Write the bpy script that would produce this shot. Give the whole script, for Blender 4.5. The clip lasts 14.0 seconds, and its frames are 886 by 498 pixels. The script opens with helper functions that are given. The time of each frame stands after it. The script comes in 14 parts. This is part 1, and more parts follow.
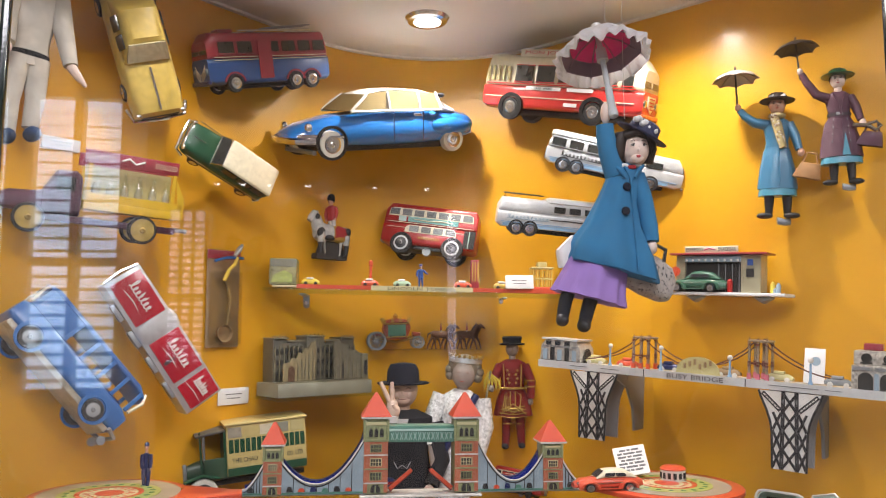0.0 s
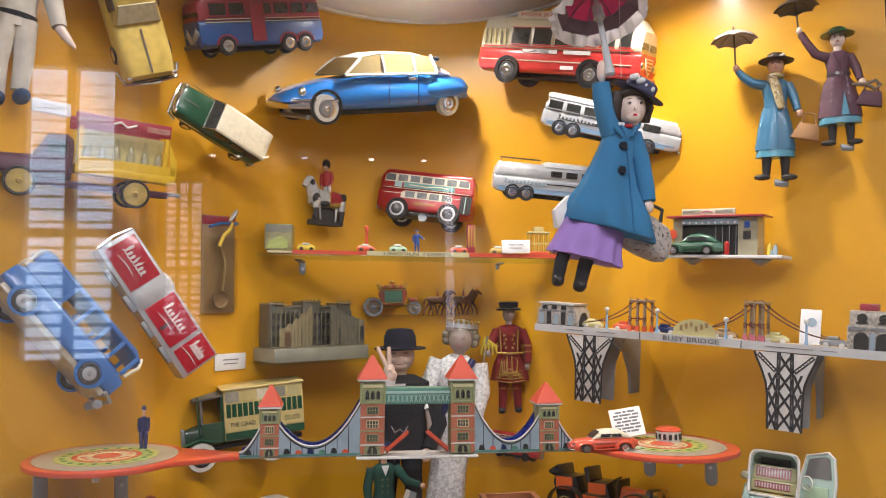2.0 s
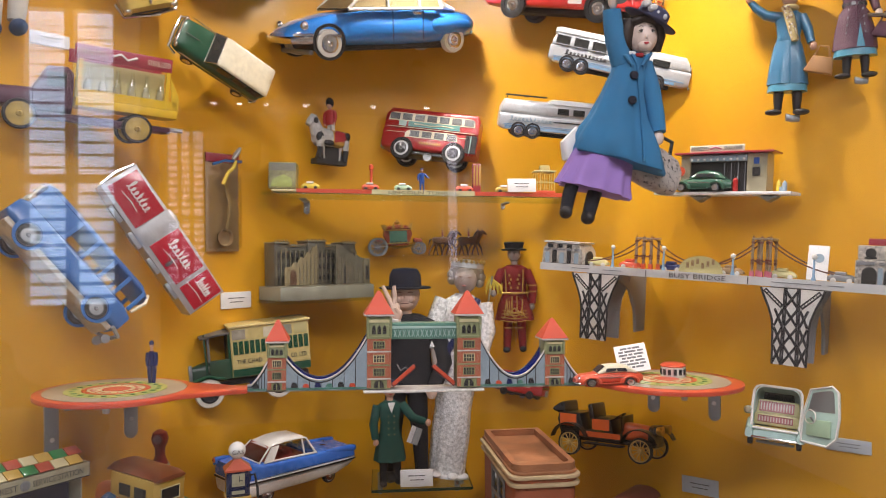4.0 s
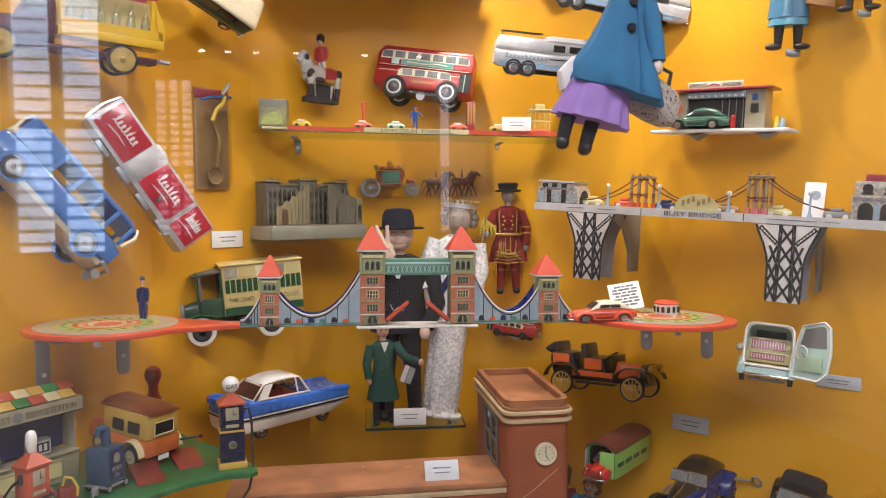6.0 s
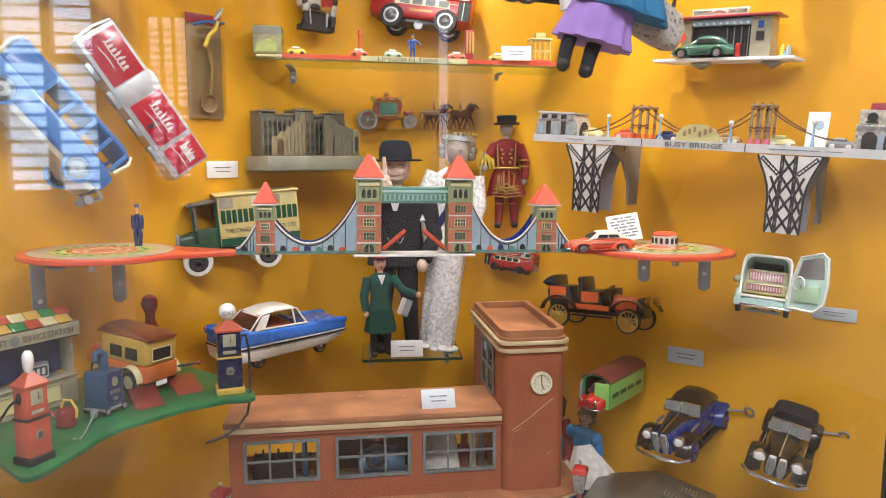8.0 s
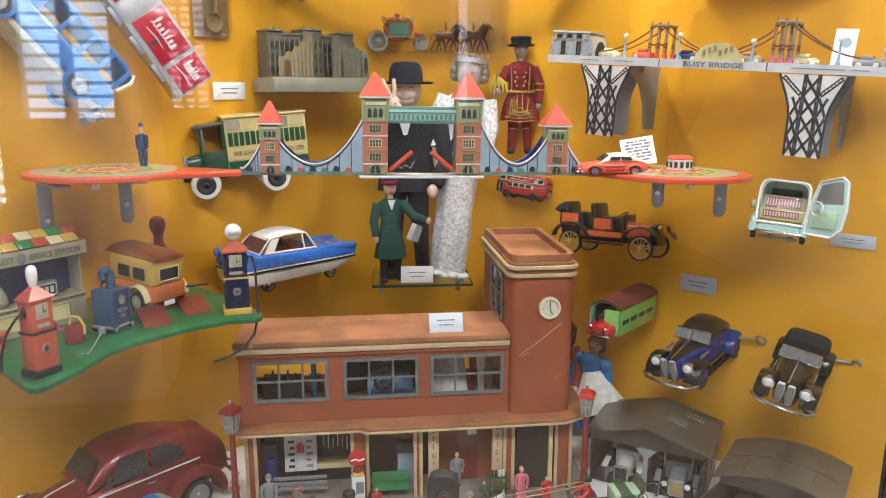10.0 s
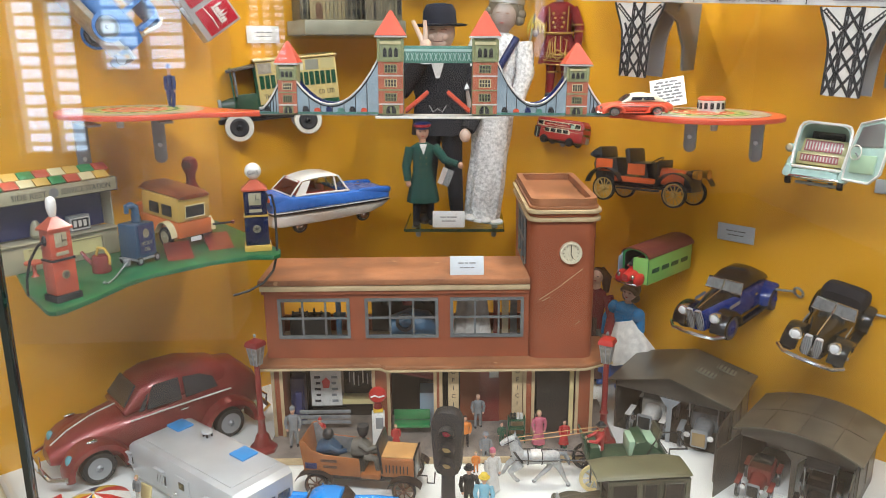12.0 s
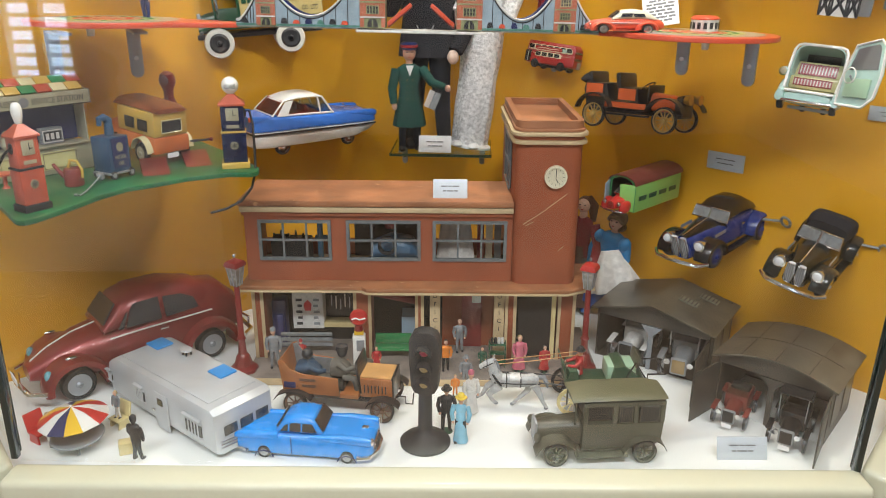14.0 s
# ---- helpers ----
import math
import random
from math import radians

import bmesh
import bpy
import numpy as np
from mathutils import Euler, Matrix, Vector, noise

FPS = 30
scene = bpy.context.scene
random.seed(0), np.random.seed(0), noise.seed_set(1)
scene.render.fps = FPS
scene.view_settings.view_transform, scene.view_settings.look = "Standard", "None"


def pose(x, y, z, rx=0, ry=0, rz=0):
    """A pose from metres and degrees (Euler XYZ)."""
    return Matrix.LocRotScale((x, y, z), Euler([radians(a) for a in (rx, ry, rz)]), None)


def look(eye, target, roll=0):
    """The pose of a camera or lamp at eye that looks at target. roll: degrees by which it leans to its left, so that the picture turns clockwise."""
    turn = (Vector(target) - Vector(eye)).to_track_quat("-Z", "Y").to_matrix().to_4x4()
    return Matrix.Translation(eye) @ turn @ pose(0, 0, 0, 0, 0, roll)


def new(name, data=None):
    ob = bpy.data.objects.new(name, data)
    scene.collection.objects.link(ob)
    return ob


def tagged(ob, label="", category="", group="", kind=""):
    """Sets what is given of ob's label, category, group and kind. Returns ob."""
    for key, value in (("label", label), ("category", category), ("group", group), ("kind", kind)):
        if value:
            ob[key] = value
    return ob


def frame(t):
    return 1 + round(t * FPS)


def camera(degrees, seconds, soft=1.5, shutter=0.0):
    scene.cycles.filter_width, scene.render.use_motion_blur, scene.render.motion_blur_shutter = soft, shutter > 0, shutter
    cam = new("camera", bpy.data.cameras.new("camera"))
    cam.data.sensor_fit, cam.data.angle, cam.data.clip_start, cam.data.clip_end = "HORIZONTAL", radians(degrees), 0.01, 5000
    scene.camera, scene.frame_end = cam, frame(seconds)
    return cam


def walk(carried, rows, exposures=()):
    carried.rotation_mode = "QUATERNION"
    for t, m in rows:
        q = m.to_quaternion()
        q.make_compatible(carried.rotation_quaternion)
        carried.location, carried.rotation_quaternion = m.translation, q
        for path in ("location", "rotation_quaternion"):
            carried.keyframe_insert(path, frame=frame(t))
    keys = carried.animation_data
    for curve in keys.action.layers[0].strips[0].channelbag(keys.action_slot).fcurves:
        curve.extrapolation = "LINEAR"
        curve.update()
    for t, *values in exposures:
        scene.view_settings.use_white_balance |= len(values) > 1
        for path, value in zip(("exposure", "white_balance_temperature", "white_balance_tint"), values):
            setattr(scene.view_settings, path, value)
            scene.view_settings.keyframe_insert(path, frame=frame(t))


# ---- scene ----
cam = camera(61.0, 14.0, soft=0.6)
PATH = [
    (0, (0.041, -0.011, 1.513), (0.215, 1.969, 1.727), -0.3),
    (0.5, (0.04, -0.008, 1.51), (0.22, 1.974, 1.707), -0.2),
    (1, (0.043, -0.004, 1.506), (0.223, 1.98, 1.691), -0.3),
    (1.5, (0.044, -0.007, 1.5), (0.225, 1.978, 1.663), -0.4),
    (2, (0.046, -0.003, 1.495), (0.225, 1.984, 1.639), -0.6),
    (2.5, (0.046, -0.001, 1.49), (0.221, 1.987, 1.607), -0.6),
    (3, (0.044, 0.001, 1.482), (0.215, 1.992, 1.562), -0.7),
    (5.5, (0.038, 0.018, 1.443), (0.222, 2.008, 1.375), -0.5),
    (6, (0.037, 0.021, 1.433), (0.23, 2.009, 1.332), -0.5),
    (6.5, (0.034, 0.026, 1.424), (0.232, 2.012, 1.296), -0.5),
    (7, (0.035, 0.028, 1.416), (0.237, 2.012, 1.258), -0.6),
    (7.5, (0.036, 0.029, 1.409), (0.243, 2.009, 1.211), -0.2),
    (8, (0.039, 0.029, 1.402), (0.235, 2.005, 1.16), -0.2),
    (10.5, (0.083, 0.043, 1.368), (0.172, 1.996, 0.944), -0.1),
    (11, (0.125, 0.041, 1.361), (0.138, 1.994, 0.929), -0.1),
    (11.5, (0.16, 0.035, 1.358), (0.105, 1.978, 0.89), -0.2),
    (12, (0.178, 0.032, 1.352), (0.09, 1.961, 0.832), -0.6),
    (12.5, (0.192, 0.025, 1.342), (0.097, 1.943, 0.784), -0.5),
    (13, (0.199, 0.029, 1.331), (0.118, 1.937, 0.734), 0.3),
    (13.5, (0.205, 0.037, 1.319), (0.125, 1.929, 0.676), 0.5),
    (14, (0.206, 0.042, 1.315), (0.124, 1.925, 0.646), 0.4),
]
walk(cam, [(t, look(eye, target, roll)) for t, eye, target, roll in PATH], [(0.0, -0.46, 6500, 15), (3.0, -0.54, 6550, 17), (5.5, -0.46, 6600, 18), (7.5, 0.0, 6500, 13), (11.0, 0.06, 6100, 8), (12.5, 0.10, 6200, 6), (14.0, 0.0, 6300, 6)])

# ---- light ----
world = bpy.data.worlds.new("world")
scene.world = world
world.use_nodes = True
wn = world.node_tree
sky = wn.nodes.new("ShaderNodeTexSky")
sky.sky_type, sky.sun_disc, sky.sun_elevation, sky.sun_rotation = "NISHITA", False, radians(40), radians(200)
wn.links.new(sky.outputs[0], wn.nodes["Background"].inputs[0])
wn.nodes["Background"].inputs[1].default_value = 0.1


def lamp(name, kind, power, m, colour=(1, 1, 1), size=0.1, size_y=None, spot=None):
    d = bpy.data.lights.new(name, kind)
    d.energy, d.color = power, colour
    if kind == "AREA":
        d.shape, d.size, d.size_y = "RECTANGLE", size, size_y or size
    else:
        d.shadow_soft_size = size
    if kind == "SPOT":
        d.spot_size, d.spot_blend = radians(spot), 0.9
    ob = new(name, d)
    ob.matrix_world = m
    return ob


WARM = (1.0, 0.945, 0.86)
# the third entry is an added source that brightens the left wall and floor
DOWNLIGHTS = [(0.15, 1.60), (0.57, 1.32), (-0.22, 1.22)]
CEIL = 2.205
FLOOR = 0.62
for x, y in DOWNLIGHTS:
    lamp("downlight_lamp", "SPOT", 30 if x > 0.5 else 33 if x > 0 else 11.8, look((x, y, CEIL - 0.012), (x, y - 0.02, 0)), WARM, 0.022, spot=150)
# added fill light, unseen, that lifts the case and the room behind
lamp("room_fill_lamp", "AREA", 84, pose(0.2, -0.42, 2.74), (0.97, 0.97, 1.0), 2.6, 0.4)

# ---- materials ----


def mat(name, rgb, rough=0.45, metal=0.0, var=0.18, size=0.03, fine=0.004, bump=0.05, coat=0.0, wear=None, wear_amount=0.35):
    """A surface with stains at one scale, grain at a finer one, and chips of another colour where wear is given."""
    m = bpy.data.materials.new(name)
    m.use_nodes = True
    t = m.node_tree
    n, link = t.nodes, t.links.new
    b = n["Principled BSDF"]
    co = n.new("ShaderNodeTexCoord")
    big, small = n.new("ShaderNodeTexNoise"), n.new("ShaderNodeTexNoise")
    for tex, s in ((big, size), (small, fine)):
        tex.inputs["Scale"].default_value = 1.0 / s
        tex.inputs["Detail"].default_value = 4
        link(co.outputs["Object"], tex.inputs["Vector"])
    ramp = n.new("ShaderNodeMapRange")
    ramp.inputs[1].default_value, ramp.inputs[2].default_value = 0.3, 0.7
    ramp.inputs[3].default_value, ramp.inputs[4].default_value = 1 - var, 1 + var * 0.5
    link(big.outputs["Fac"], ramp.inputs[0])
    grain = n.new("ShaderNodeMapRange")
    grain.inputs[3].default_value, grain.inputs[4].default_value = 1 - var * 0.5, 1 + var * 0.3
    link(small.outputs["Fac"], grain.inputs[0])
    mul = n.new("ShaderNodeMath")
    mul.operation = "MULTIPLY"
    link(ramp.outputs[0], mul.inputs[0])
    link(grain.outputs[0], mul.inputs[1])
    sc = n.new("ShaderNodeVectorMath")
    sc.operation = "SCALE"
    sc.inputs[0].default_value = rgb
    link(mul.outputs[0], sc.inputs["Scale"])
    colour = sc.outputs[0]
    if wear:
        chips = n.new("ShaderNodeTexNoise")
        chips.inputs["Scale"].default_value, chips.inputs["Detail"].default_value = 2.2 / size, 9
        chips.inputs["Roughness"].default_value = 0.7
        link(co.outputs["Object"], chips.inputs["Vector"])
        step = n.new("ShaderNodeMapRange")
        step.inputs[1].default_value, step.inputs[2].default_value = 0.72 - wear_amount * 0.3, 0.75 - wear_amount * 0.3
        link(chips.outputs["Fac"], step.inputs[0])
        mix = n.new("ShaderNodeMix")
        mix.data_type = "RGBA"
        link(step.outputs[0], mix.inputs["Factor"])
        link(colour, mix.inputs["A"])
        mix.inputs["B"].default_value = (*wear, 1)
        colour = mix.outputs["Result"]
    link(colour, b.inputs["Base Color"])
    rr = n.new("ShaderNodeMapRange")
    rr.inputs[3].default_value, rr.inputs[4].default_value = max(rough - 0.1, 0.02), min(rough + 0.12, 1)
    link(big.outputs["Fac"], rr.inputs[0])
    link(rr.outputs[0], b.inputs["Roughness"])
    b.inputs["Metallic"].default_value = metal
    if coat:
        b.inputs["Coat Weight"].default_value, b.inputs["Coat Roughness"].default_value = coat, 0.12
    if bump:
        bp = n.new("ShaderNodeBump")
        bp.inputs["Strength"].default_value, bp.inputs["Distance"].default_value = bump, fine
        link(small.outputs["Fac"], bp.inputs["Height"])
        link(bp.outputs[0], b.inputs["Normal"])
    return m


def glow(name, rgb, power):
    m = bpy.data.materials.new(name)
    m.use_nodes = True
    b = m.node_tree.nodes["Principled BSDF"]
    b.inputs["Emission Color"].default_value, b.inputs["Emission Strength"].default_value = (*rgb, 1), power
    return m


def glass(name, tint=(1, 1, 1), gloss=1.0, rough=0.0, ior=1.5, most=0.075):
    m = bpy.data.materials.new(name)
    m.use_nodes = True
    t = m.node_tree
    n, link = t.nodes, t.links.new
    n.remove(n["Principled BSDF"])
    clear, shine, mix, fr = n.new("ShaderNodeBsdfTransparent"), n.new("ShaderNodeBsdfGlossy"), n.new("ShaderNodeMixShader"), n.new("ShaderNodeFresnel")
    clear.inputs[0].default_value = (*tint, 1)
    shine.inputs["Roughness"].default_value = rough
    shine.inputs["Color"].default_value = (gloss, gloss, gloss, 1)
    fr.inputs["IOR"].default_value = ior
    low = n.new("ShaderNodeMath")
    low.operation = "MINIMUM"
    low.inputs[1].default_value = most
    link(fr.outputs[0], low.inputs[0])
    link(low.outputs[0], mix.inputs[0])
    link(clear.outputs[0], mix.inputs[1])
    link(shine.outputs[0], mix.inputs[2])
    link(mix.outputs[0], n["Material Output"].inputs["Surface"])
    return m


def tin(name, rgb, **k):
    """Printed or enamelled tinplate, a little scratched."""
    o = dict(rough=0.32, var=0.12, size=0.04, fine=0.003, bump=0.02, coat=0.4)
    o.update(k)
    return mat(name, rgb, **o)


M = {
    "wall": mat("orange wall paint", (0.75, 0.372, 0.012), rough=0.3, var=0.05, size=0.35, fine=0.006, bump=0.03, coat=0.25),
    "ceiling": mat("off-white ceiling paint", (0.82, 0.80, 0.77), rough=0.6, var=0.06, size=0.3, bump=0.02),
    "cream": mat("cream lacquer", (0.56, 0.54, 0.39), rough=0.35, var=0.05, size=0.2, coat=0.3),
    "print": mat("grey print", (0.16, 0.16, 0.17), rough=0.7),
    "floor": mat("white painted board", (0.82, 0.83, 0.80), rough=0.5, var=0.06, size=0.12),
    "post": mat("dark green glass edge", (0.008, 0.02, 0.018), rough=0.12, coat=0.5),
    "glass": glass("clear case glass", (0.985, 0.99, 0.985)),
    "shelfglass": glass("greenish shelf glass", (0.86, 0.93, 0.90)),
    "plaster": mat("pale grey plaster", (0.74, 0.71, 0.70), rough=0.8, var=0.05, size=0.5),
    "woodfloor": mat("pale oak floorboards", (0.42, 0.31, 0.21), rough=0.5, size=0.2),
    "shutter": mat("white shutter paint", (0.78, 0.78, 0.77), rough=0.5, var=0.04),
    "daylight": glow("bright daylight", (0.62, 0.81, 1.0), 4.9),
    "dimday": glow("soft daylight pane", (0.86, 0.84, 1.0), 2.2),
    "lampglow": glow("lamp glow", (1.0, 0.97, 0.9), 14.0),
    "chrome": mat("chrome", (0.75, 0.75, 0.76), rough=0.16, metal=1.0, var=0.08, size=0.02, bump=0.01),
    "steel": mat("dull grey steel", (0.36, 0.38, 0.40), rough=0.45, metal=0.6, var=0.12),
    "grey": mat("grey painted metal", (0.26, 0.28, 0.30), rough=0.45, var=0.1),
    "black": tin("black enamel", (0.012, 0.012, 0.013)),
    "rubber": mat("black rubber", (0.02, 0.02, 0.02), rough=0.7, var=0.2, size=0.01),
    "whitewall": mat("off-white rubber", (0.72, 0.70, 0.62), rough=0.6, var=0.1, size=0.01),
    # near-black for dark parts and for shade painted into openings
    "dark": mat("near-black parts and shade", (0.015, 0.014, 0.013), rough=0.6),
    "window": mat("dark glazed window", (0.03, 0.032, 0.03), rough=0.12, var=0.3, coat=0.6),
    "clear": glass("clear celluloid", (0.80, 0.82, 0.80), ior=1.45),
    "red": tin("red enamel", (0.52, 0.025, 0.02)),
    "darkred": tin("dark red enamel", (0.20, 0.014, 0.013), coat=0.6),
    "yellow": tin("yellow enamel", (0.78, 0.50, 0.03)),
    "cream_tin": tin("cream tinplate", (0.74, 0.68, 0.50)),
    "white": tin("white tinplate", (0.78, 0.77, 0.73)),
    "navy": tin("dark blue enamel", (0.015, 0.025, 0.11)),
    "midblue": tin("medium blue enamel", (0.025, 0.09, 0.36)),
    "green": tin("dark green enamel", (0.008, 0.075, 0.035)),
    "leaf": tin("leaf green enamel", (0.03, 0.22, 0.07)),
    "lime": tin("light green tinplate", (0.24, 0.50, 0.12)),
    "mint": tin("pale mint enamel", (0.42, 0.60, 0.55)),
    "silver": tin("silver paint", (0.56, 0.57, 0.58), metal=0.5, rough=0.35),
    "greyblue": tin("grey-blue tinplate", (0.30, 0.40, 0.48)),
    "paper": mat("white card", (0.80, 0.80, 0.80), rough=0.7, var=0.04),
    "greypaper": mat("pale grey card", (0.50, 0.54, 0.58), rough=0.7, var=0.04),
    "ink": mat("black printing ink", (0.02, 0.02, 0.022), rough=0.6, var=0.05),
    "redink": mat("red printing ink", (0.55, 0.03, 0.03), rough=0.5, var=0.05),
    "brass": mat("brass", (0.62, 0.42, 0.10), rough=0.3, metal=1.0),
}

# ---- shapes ----


def bm_new():
    return bmesh.new()


def part(name, bm, material, parent=None, label="", m=None):
    """Links a bmesh as one mesh object under a thing or a part."""
    bmesh.ops.recalc_face_normals(bm, faces=bm.faces[:])
    me = bpy.data.meshes.new(name)
    bm.to_mesh(me)
    bm.free()
    me.materials.append(M[material] if isinstance(material, str) else material)
    me.polygons.foreach_set("use_smooth", [True] * len(me.polygons))
    me.set_sharp_from_angle(angle=radians(38))
    ob = new(name, me)
    ob.parent = parent
    if m is not None:
        ob.matrix_basis = m
    if label:
        ob["label"] = label
    return ob


def thing(name, place, label, category, group="", size=1.0):
    """A top-level Empty at a pose of metres and degrees."""
    ob = new(name)
    ob.empty_display_size = 0.02
    m = place if isinstance(place, Matrix) else pose(*place)
    ob.matrix_basis = m @ Matrix.Scale(size, 4)
    return tagged(ob, label, category, group)


def box(bm, c, s, bevel=0.0, rot=None, seg=2):
    m = Matrix.Translation(c)
    if rot:
        m = m @ Euler([radians(a) for a in rot]).to_matrix().to_4x4()
    g = bmesh.ops.create_cube(bm, size=1, matrix=m @ Matrix.Diagonal((*s, 1)))
    if bevel:
        edges = list({e for v in g["verts"] for e in v.link_edges})
        bmesh.ops.bevel(bm, geom=edges, offset=bevel, segments=seg, affect="EDGES", profile=0.5)
    return bm


def span(bm, a, b, bevel=0.0):
    return box(bm, [(p + q) / 2 for p, q in zip(a, b)], [abs(q - p) for p, q in zip(a, b)], bevel)


def prism(bm, pts, lo, hi, axis="y", bevel=0.0):
    """A polygon in the plane across the axis, drawn out from lo to hi. Points: (x, z) for y, (x, y) for z, (y, z) for x."""
    def at(p, h):
        return (p[0], h, p[1]) if axis == "y" else (p[0], p[1], h) if axis == "z" else (h, p[0], p[1])
    a = [bm.verts.new(at(p, lo)) for p in pts]
    b = [bm.verts.new(at(p, hi)) for p in pts]
    faces = [bm.faces.new(a), bm.faces.new(b[::-1])]
    n = len(pts)
    for i in range(n):
        faces.append(bm.faces.new((a[i], b[i], b[(i + 1) % n], a[(i + 1) % n])))
    if bevel:
        bmesh.ops.recalc_face_normals(bm, faces=faces)
        edges = [e for e in faces[0].edges] + [e for e in faces[1].edges]
        bmesh.ops.bevel(bm, geom=edges, offset=bevel, segments=2, affect="EDGES", profile=0.5)
    return bm


def slab(bm, pts, thick):
    """A flat polygon in space with a thickness on both sides."""
    pts = [Vector(p) for p in pts]
    nrm = (pts[1] - pts[0]).cross(pts[2] - pts[0]).normalized() * thick / 2
    a = [bm.verts.new(p - nrm) for p in pts]
    b = [bm.verts.new(p + nrm) for p in pts]
    bm.faces.new(a), bm.faces.new(b[::-1])
    n = len(pts)
    for i in range(n):
        bm.faces.new((a[i], b[i], b[(i + 1) % n], a[(i + 1) % n]))
    return bm


def loft(bm, rings, cap=True):
    rows = [[bm.verts.new(p) for p in r] for r in rings]
    n = len(rows[0])
    for a, b in zip(rows, rows[1:]):
        for i in range(n):
            bm.faces.new((a[i], a[(i + 1) % n], b[(i + 1) % n], b[i]))
    if cap:
        bm.faces.new(rows[0][::-1]), bm.faces.new(rows[-1])
    return bm


def cyl(bm, p0, p1, r0, r1=None, n=12):
    p0, p1 = Vector(p0), Vector(p1)
    d = (p1 - p0).normalized()
    u = d.orthogonal().normalized()
    v = d.cross(u)
    r1 = r0 if r1 is None else r1
    ring = [(math.cos(2 * math.pi * i / n), math.sin(2 * math.pi * i / n)) for i in range(n)]
    return loft(bm, [[p + (u * c + v * s) * max(r, 1e-5) for c, s in ring] for p, r in ((p0, r0), (p1, r1))])


def ball(bm, c, r, n=12):
    r = r if isinstance(r, (tuple, list)) else (r, r, r)
    bmesh.ops.create_uvsphere(bm, u_segments=n, v_segments=max(6, n * 2 // 3), radius=1, matrix=Matrix.Translation(c) @ Matrix.Diagonal((*r, 1)))
    return bm


def lathe(bm, prof, c=(0, 0, 0), axis="z", n=20, cap=True):
    """A profile of (radius, height) turned about an axis through c."""
    rings = []
    for r, h in prof:
        ring = []
        for i in range(n):
            a, b = r * math.cos(2 * math.pi * i / n), r * math.sin(2 * math.pi * i / n)
            p = (a, b, h) if axis == "z" else (a, h, b) if axis == "y" else (h, a, b)
            ring.append((p[0] + c[0], p[1] + c[1], p[2] + c[2]))
        rings.append(ring)
    return loft(bm, rings, cap)


def tube(bm, pts, r, n=8):
    """A round bar through points; r is one radius or one for each point."""
    pts = [Vector(p) for p in pts]
    rs = r if isinstance(r, (list, tuple)) else [r] * len(pts)
    rings, u = [], None
    for i, p in enumerate(pts):
        d = (pts[min(i + 1, len(pts) - 1)] - pts[max(i - 1, 0)]).normalized()
        u = d.orthogonal().normalized() if u is None else (u - d * u.dot(d)).normalized()
        v = d.cross(u)
        rings.append([p + (u * math.cos(2 * math.pi * k / n) + v * math.sin(2 * math.pi * k / n)) * rs[i] for k in range(n)])
    return loft(bm, rings)


def hull(bm, st, n=20, p=3.0, cap=True):
    """A body along x: stations of (x, z low, z high, half width low, half width high), rounded cross sections of power p."""
    rings = []
    for x, z0, z1, w0, w1 in st:
        ring = []
        for i in range(n):
            a = 2 * math.pi * (i + 0.5) / n
            c, s = math.cos(a), math.sin(a)
            yy = math.copysign(abs(c) ** (2 / p), c)
            zz = math.copysign(abs(s) ** (2 / p), s)
            f = (zz + 1) / 2
            ring.append((x, yy * (w0 + (w1 - w0) * f), z0 + (z1 - z0) * f))
        rings.append(ring)
    return loft(bm, rings, cap)


def sides(bm, pts, y0, z0, y1, z1, thick=0.002, both=True):
    """Flat panels on both sides of a body: points (x, z); the half width runs from y0 at height z0 to y1 at z1."""
    for s in ((1, -1) if both else (1,)):
        q = [(x, s * (y0 + (y1 - y0) * (z - z0) / ((z1 - z0) or 1)), z) for x, z in pts]
        slab(bm, q, thick)
    return bm


def rect(x0, z0, x1, z1, lean=0.0):
    return [(x0, z0), (x1, z0), (x1 + lean, z1), (x0 + lean, z1)]


def wheel(parent, c, r, w, tyre="rubber", rim="chrome", name="wheel", hub=0.62, axis="y", dish=0.15):
    t = part(name, lathe(bm_new(), [(r * hub * 0.9, -w / 2), (r * 0.93, -w / 2), (r, -w / 4), (r, w / 4), (r * 0.93, w / 2), (r * hub * 0.9, w / 2)], (0, 0, 0), axis, 22), tyre, parent, m=Matrix.Translation(c))
    part("rim", lathe(bm_new(), [(r * hub, -w / 2 - r * 0.02), (r * hub * 0.8, -w / 2 - r * dish * 0.4), (r * 0.22, -w / 2 - r * dish * 0.2), (r * 0.12, -w / 2 - r * dish), (r * 0.12, w / 2 + r * dish), (r * 0.22, w / 2 + r * dish * 0.2), (r * hub * 0.8, w / 2 + r * dish * 0.4), (r * hub, w / 2 + r * 0.02)], (0, 0, 0), axis, 18), rim, t)
    return t


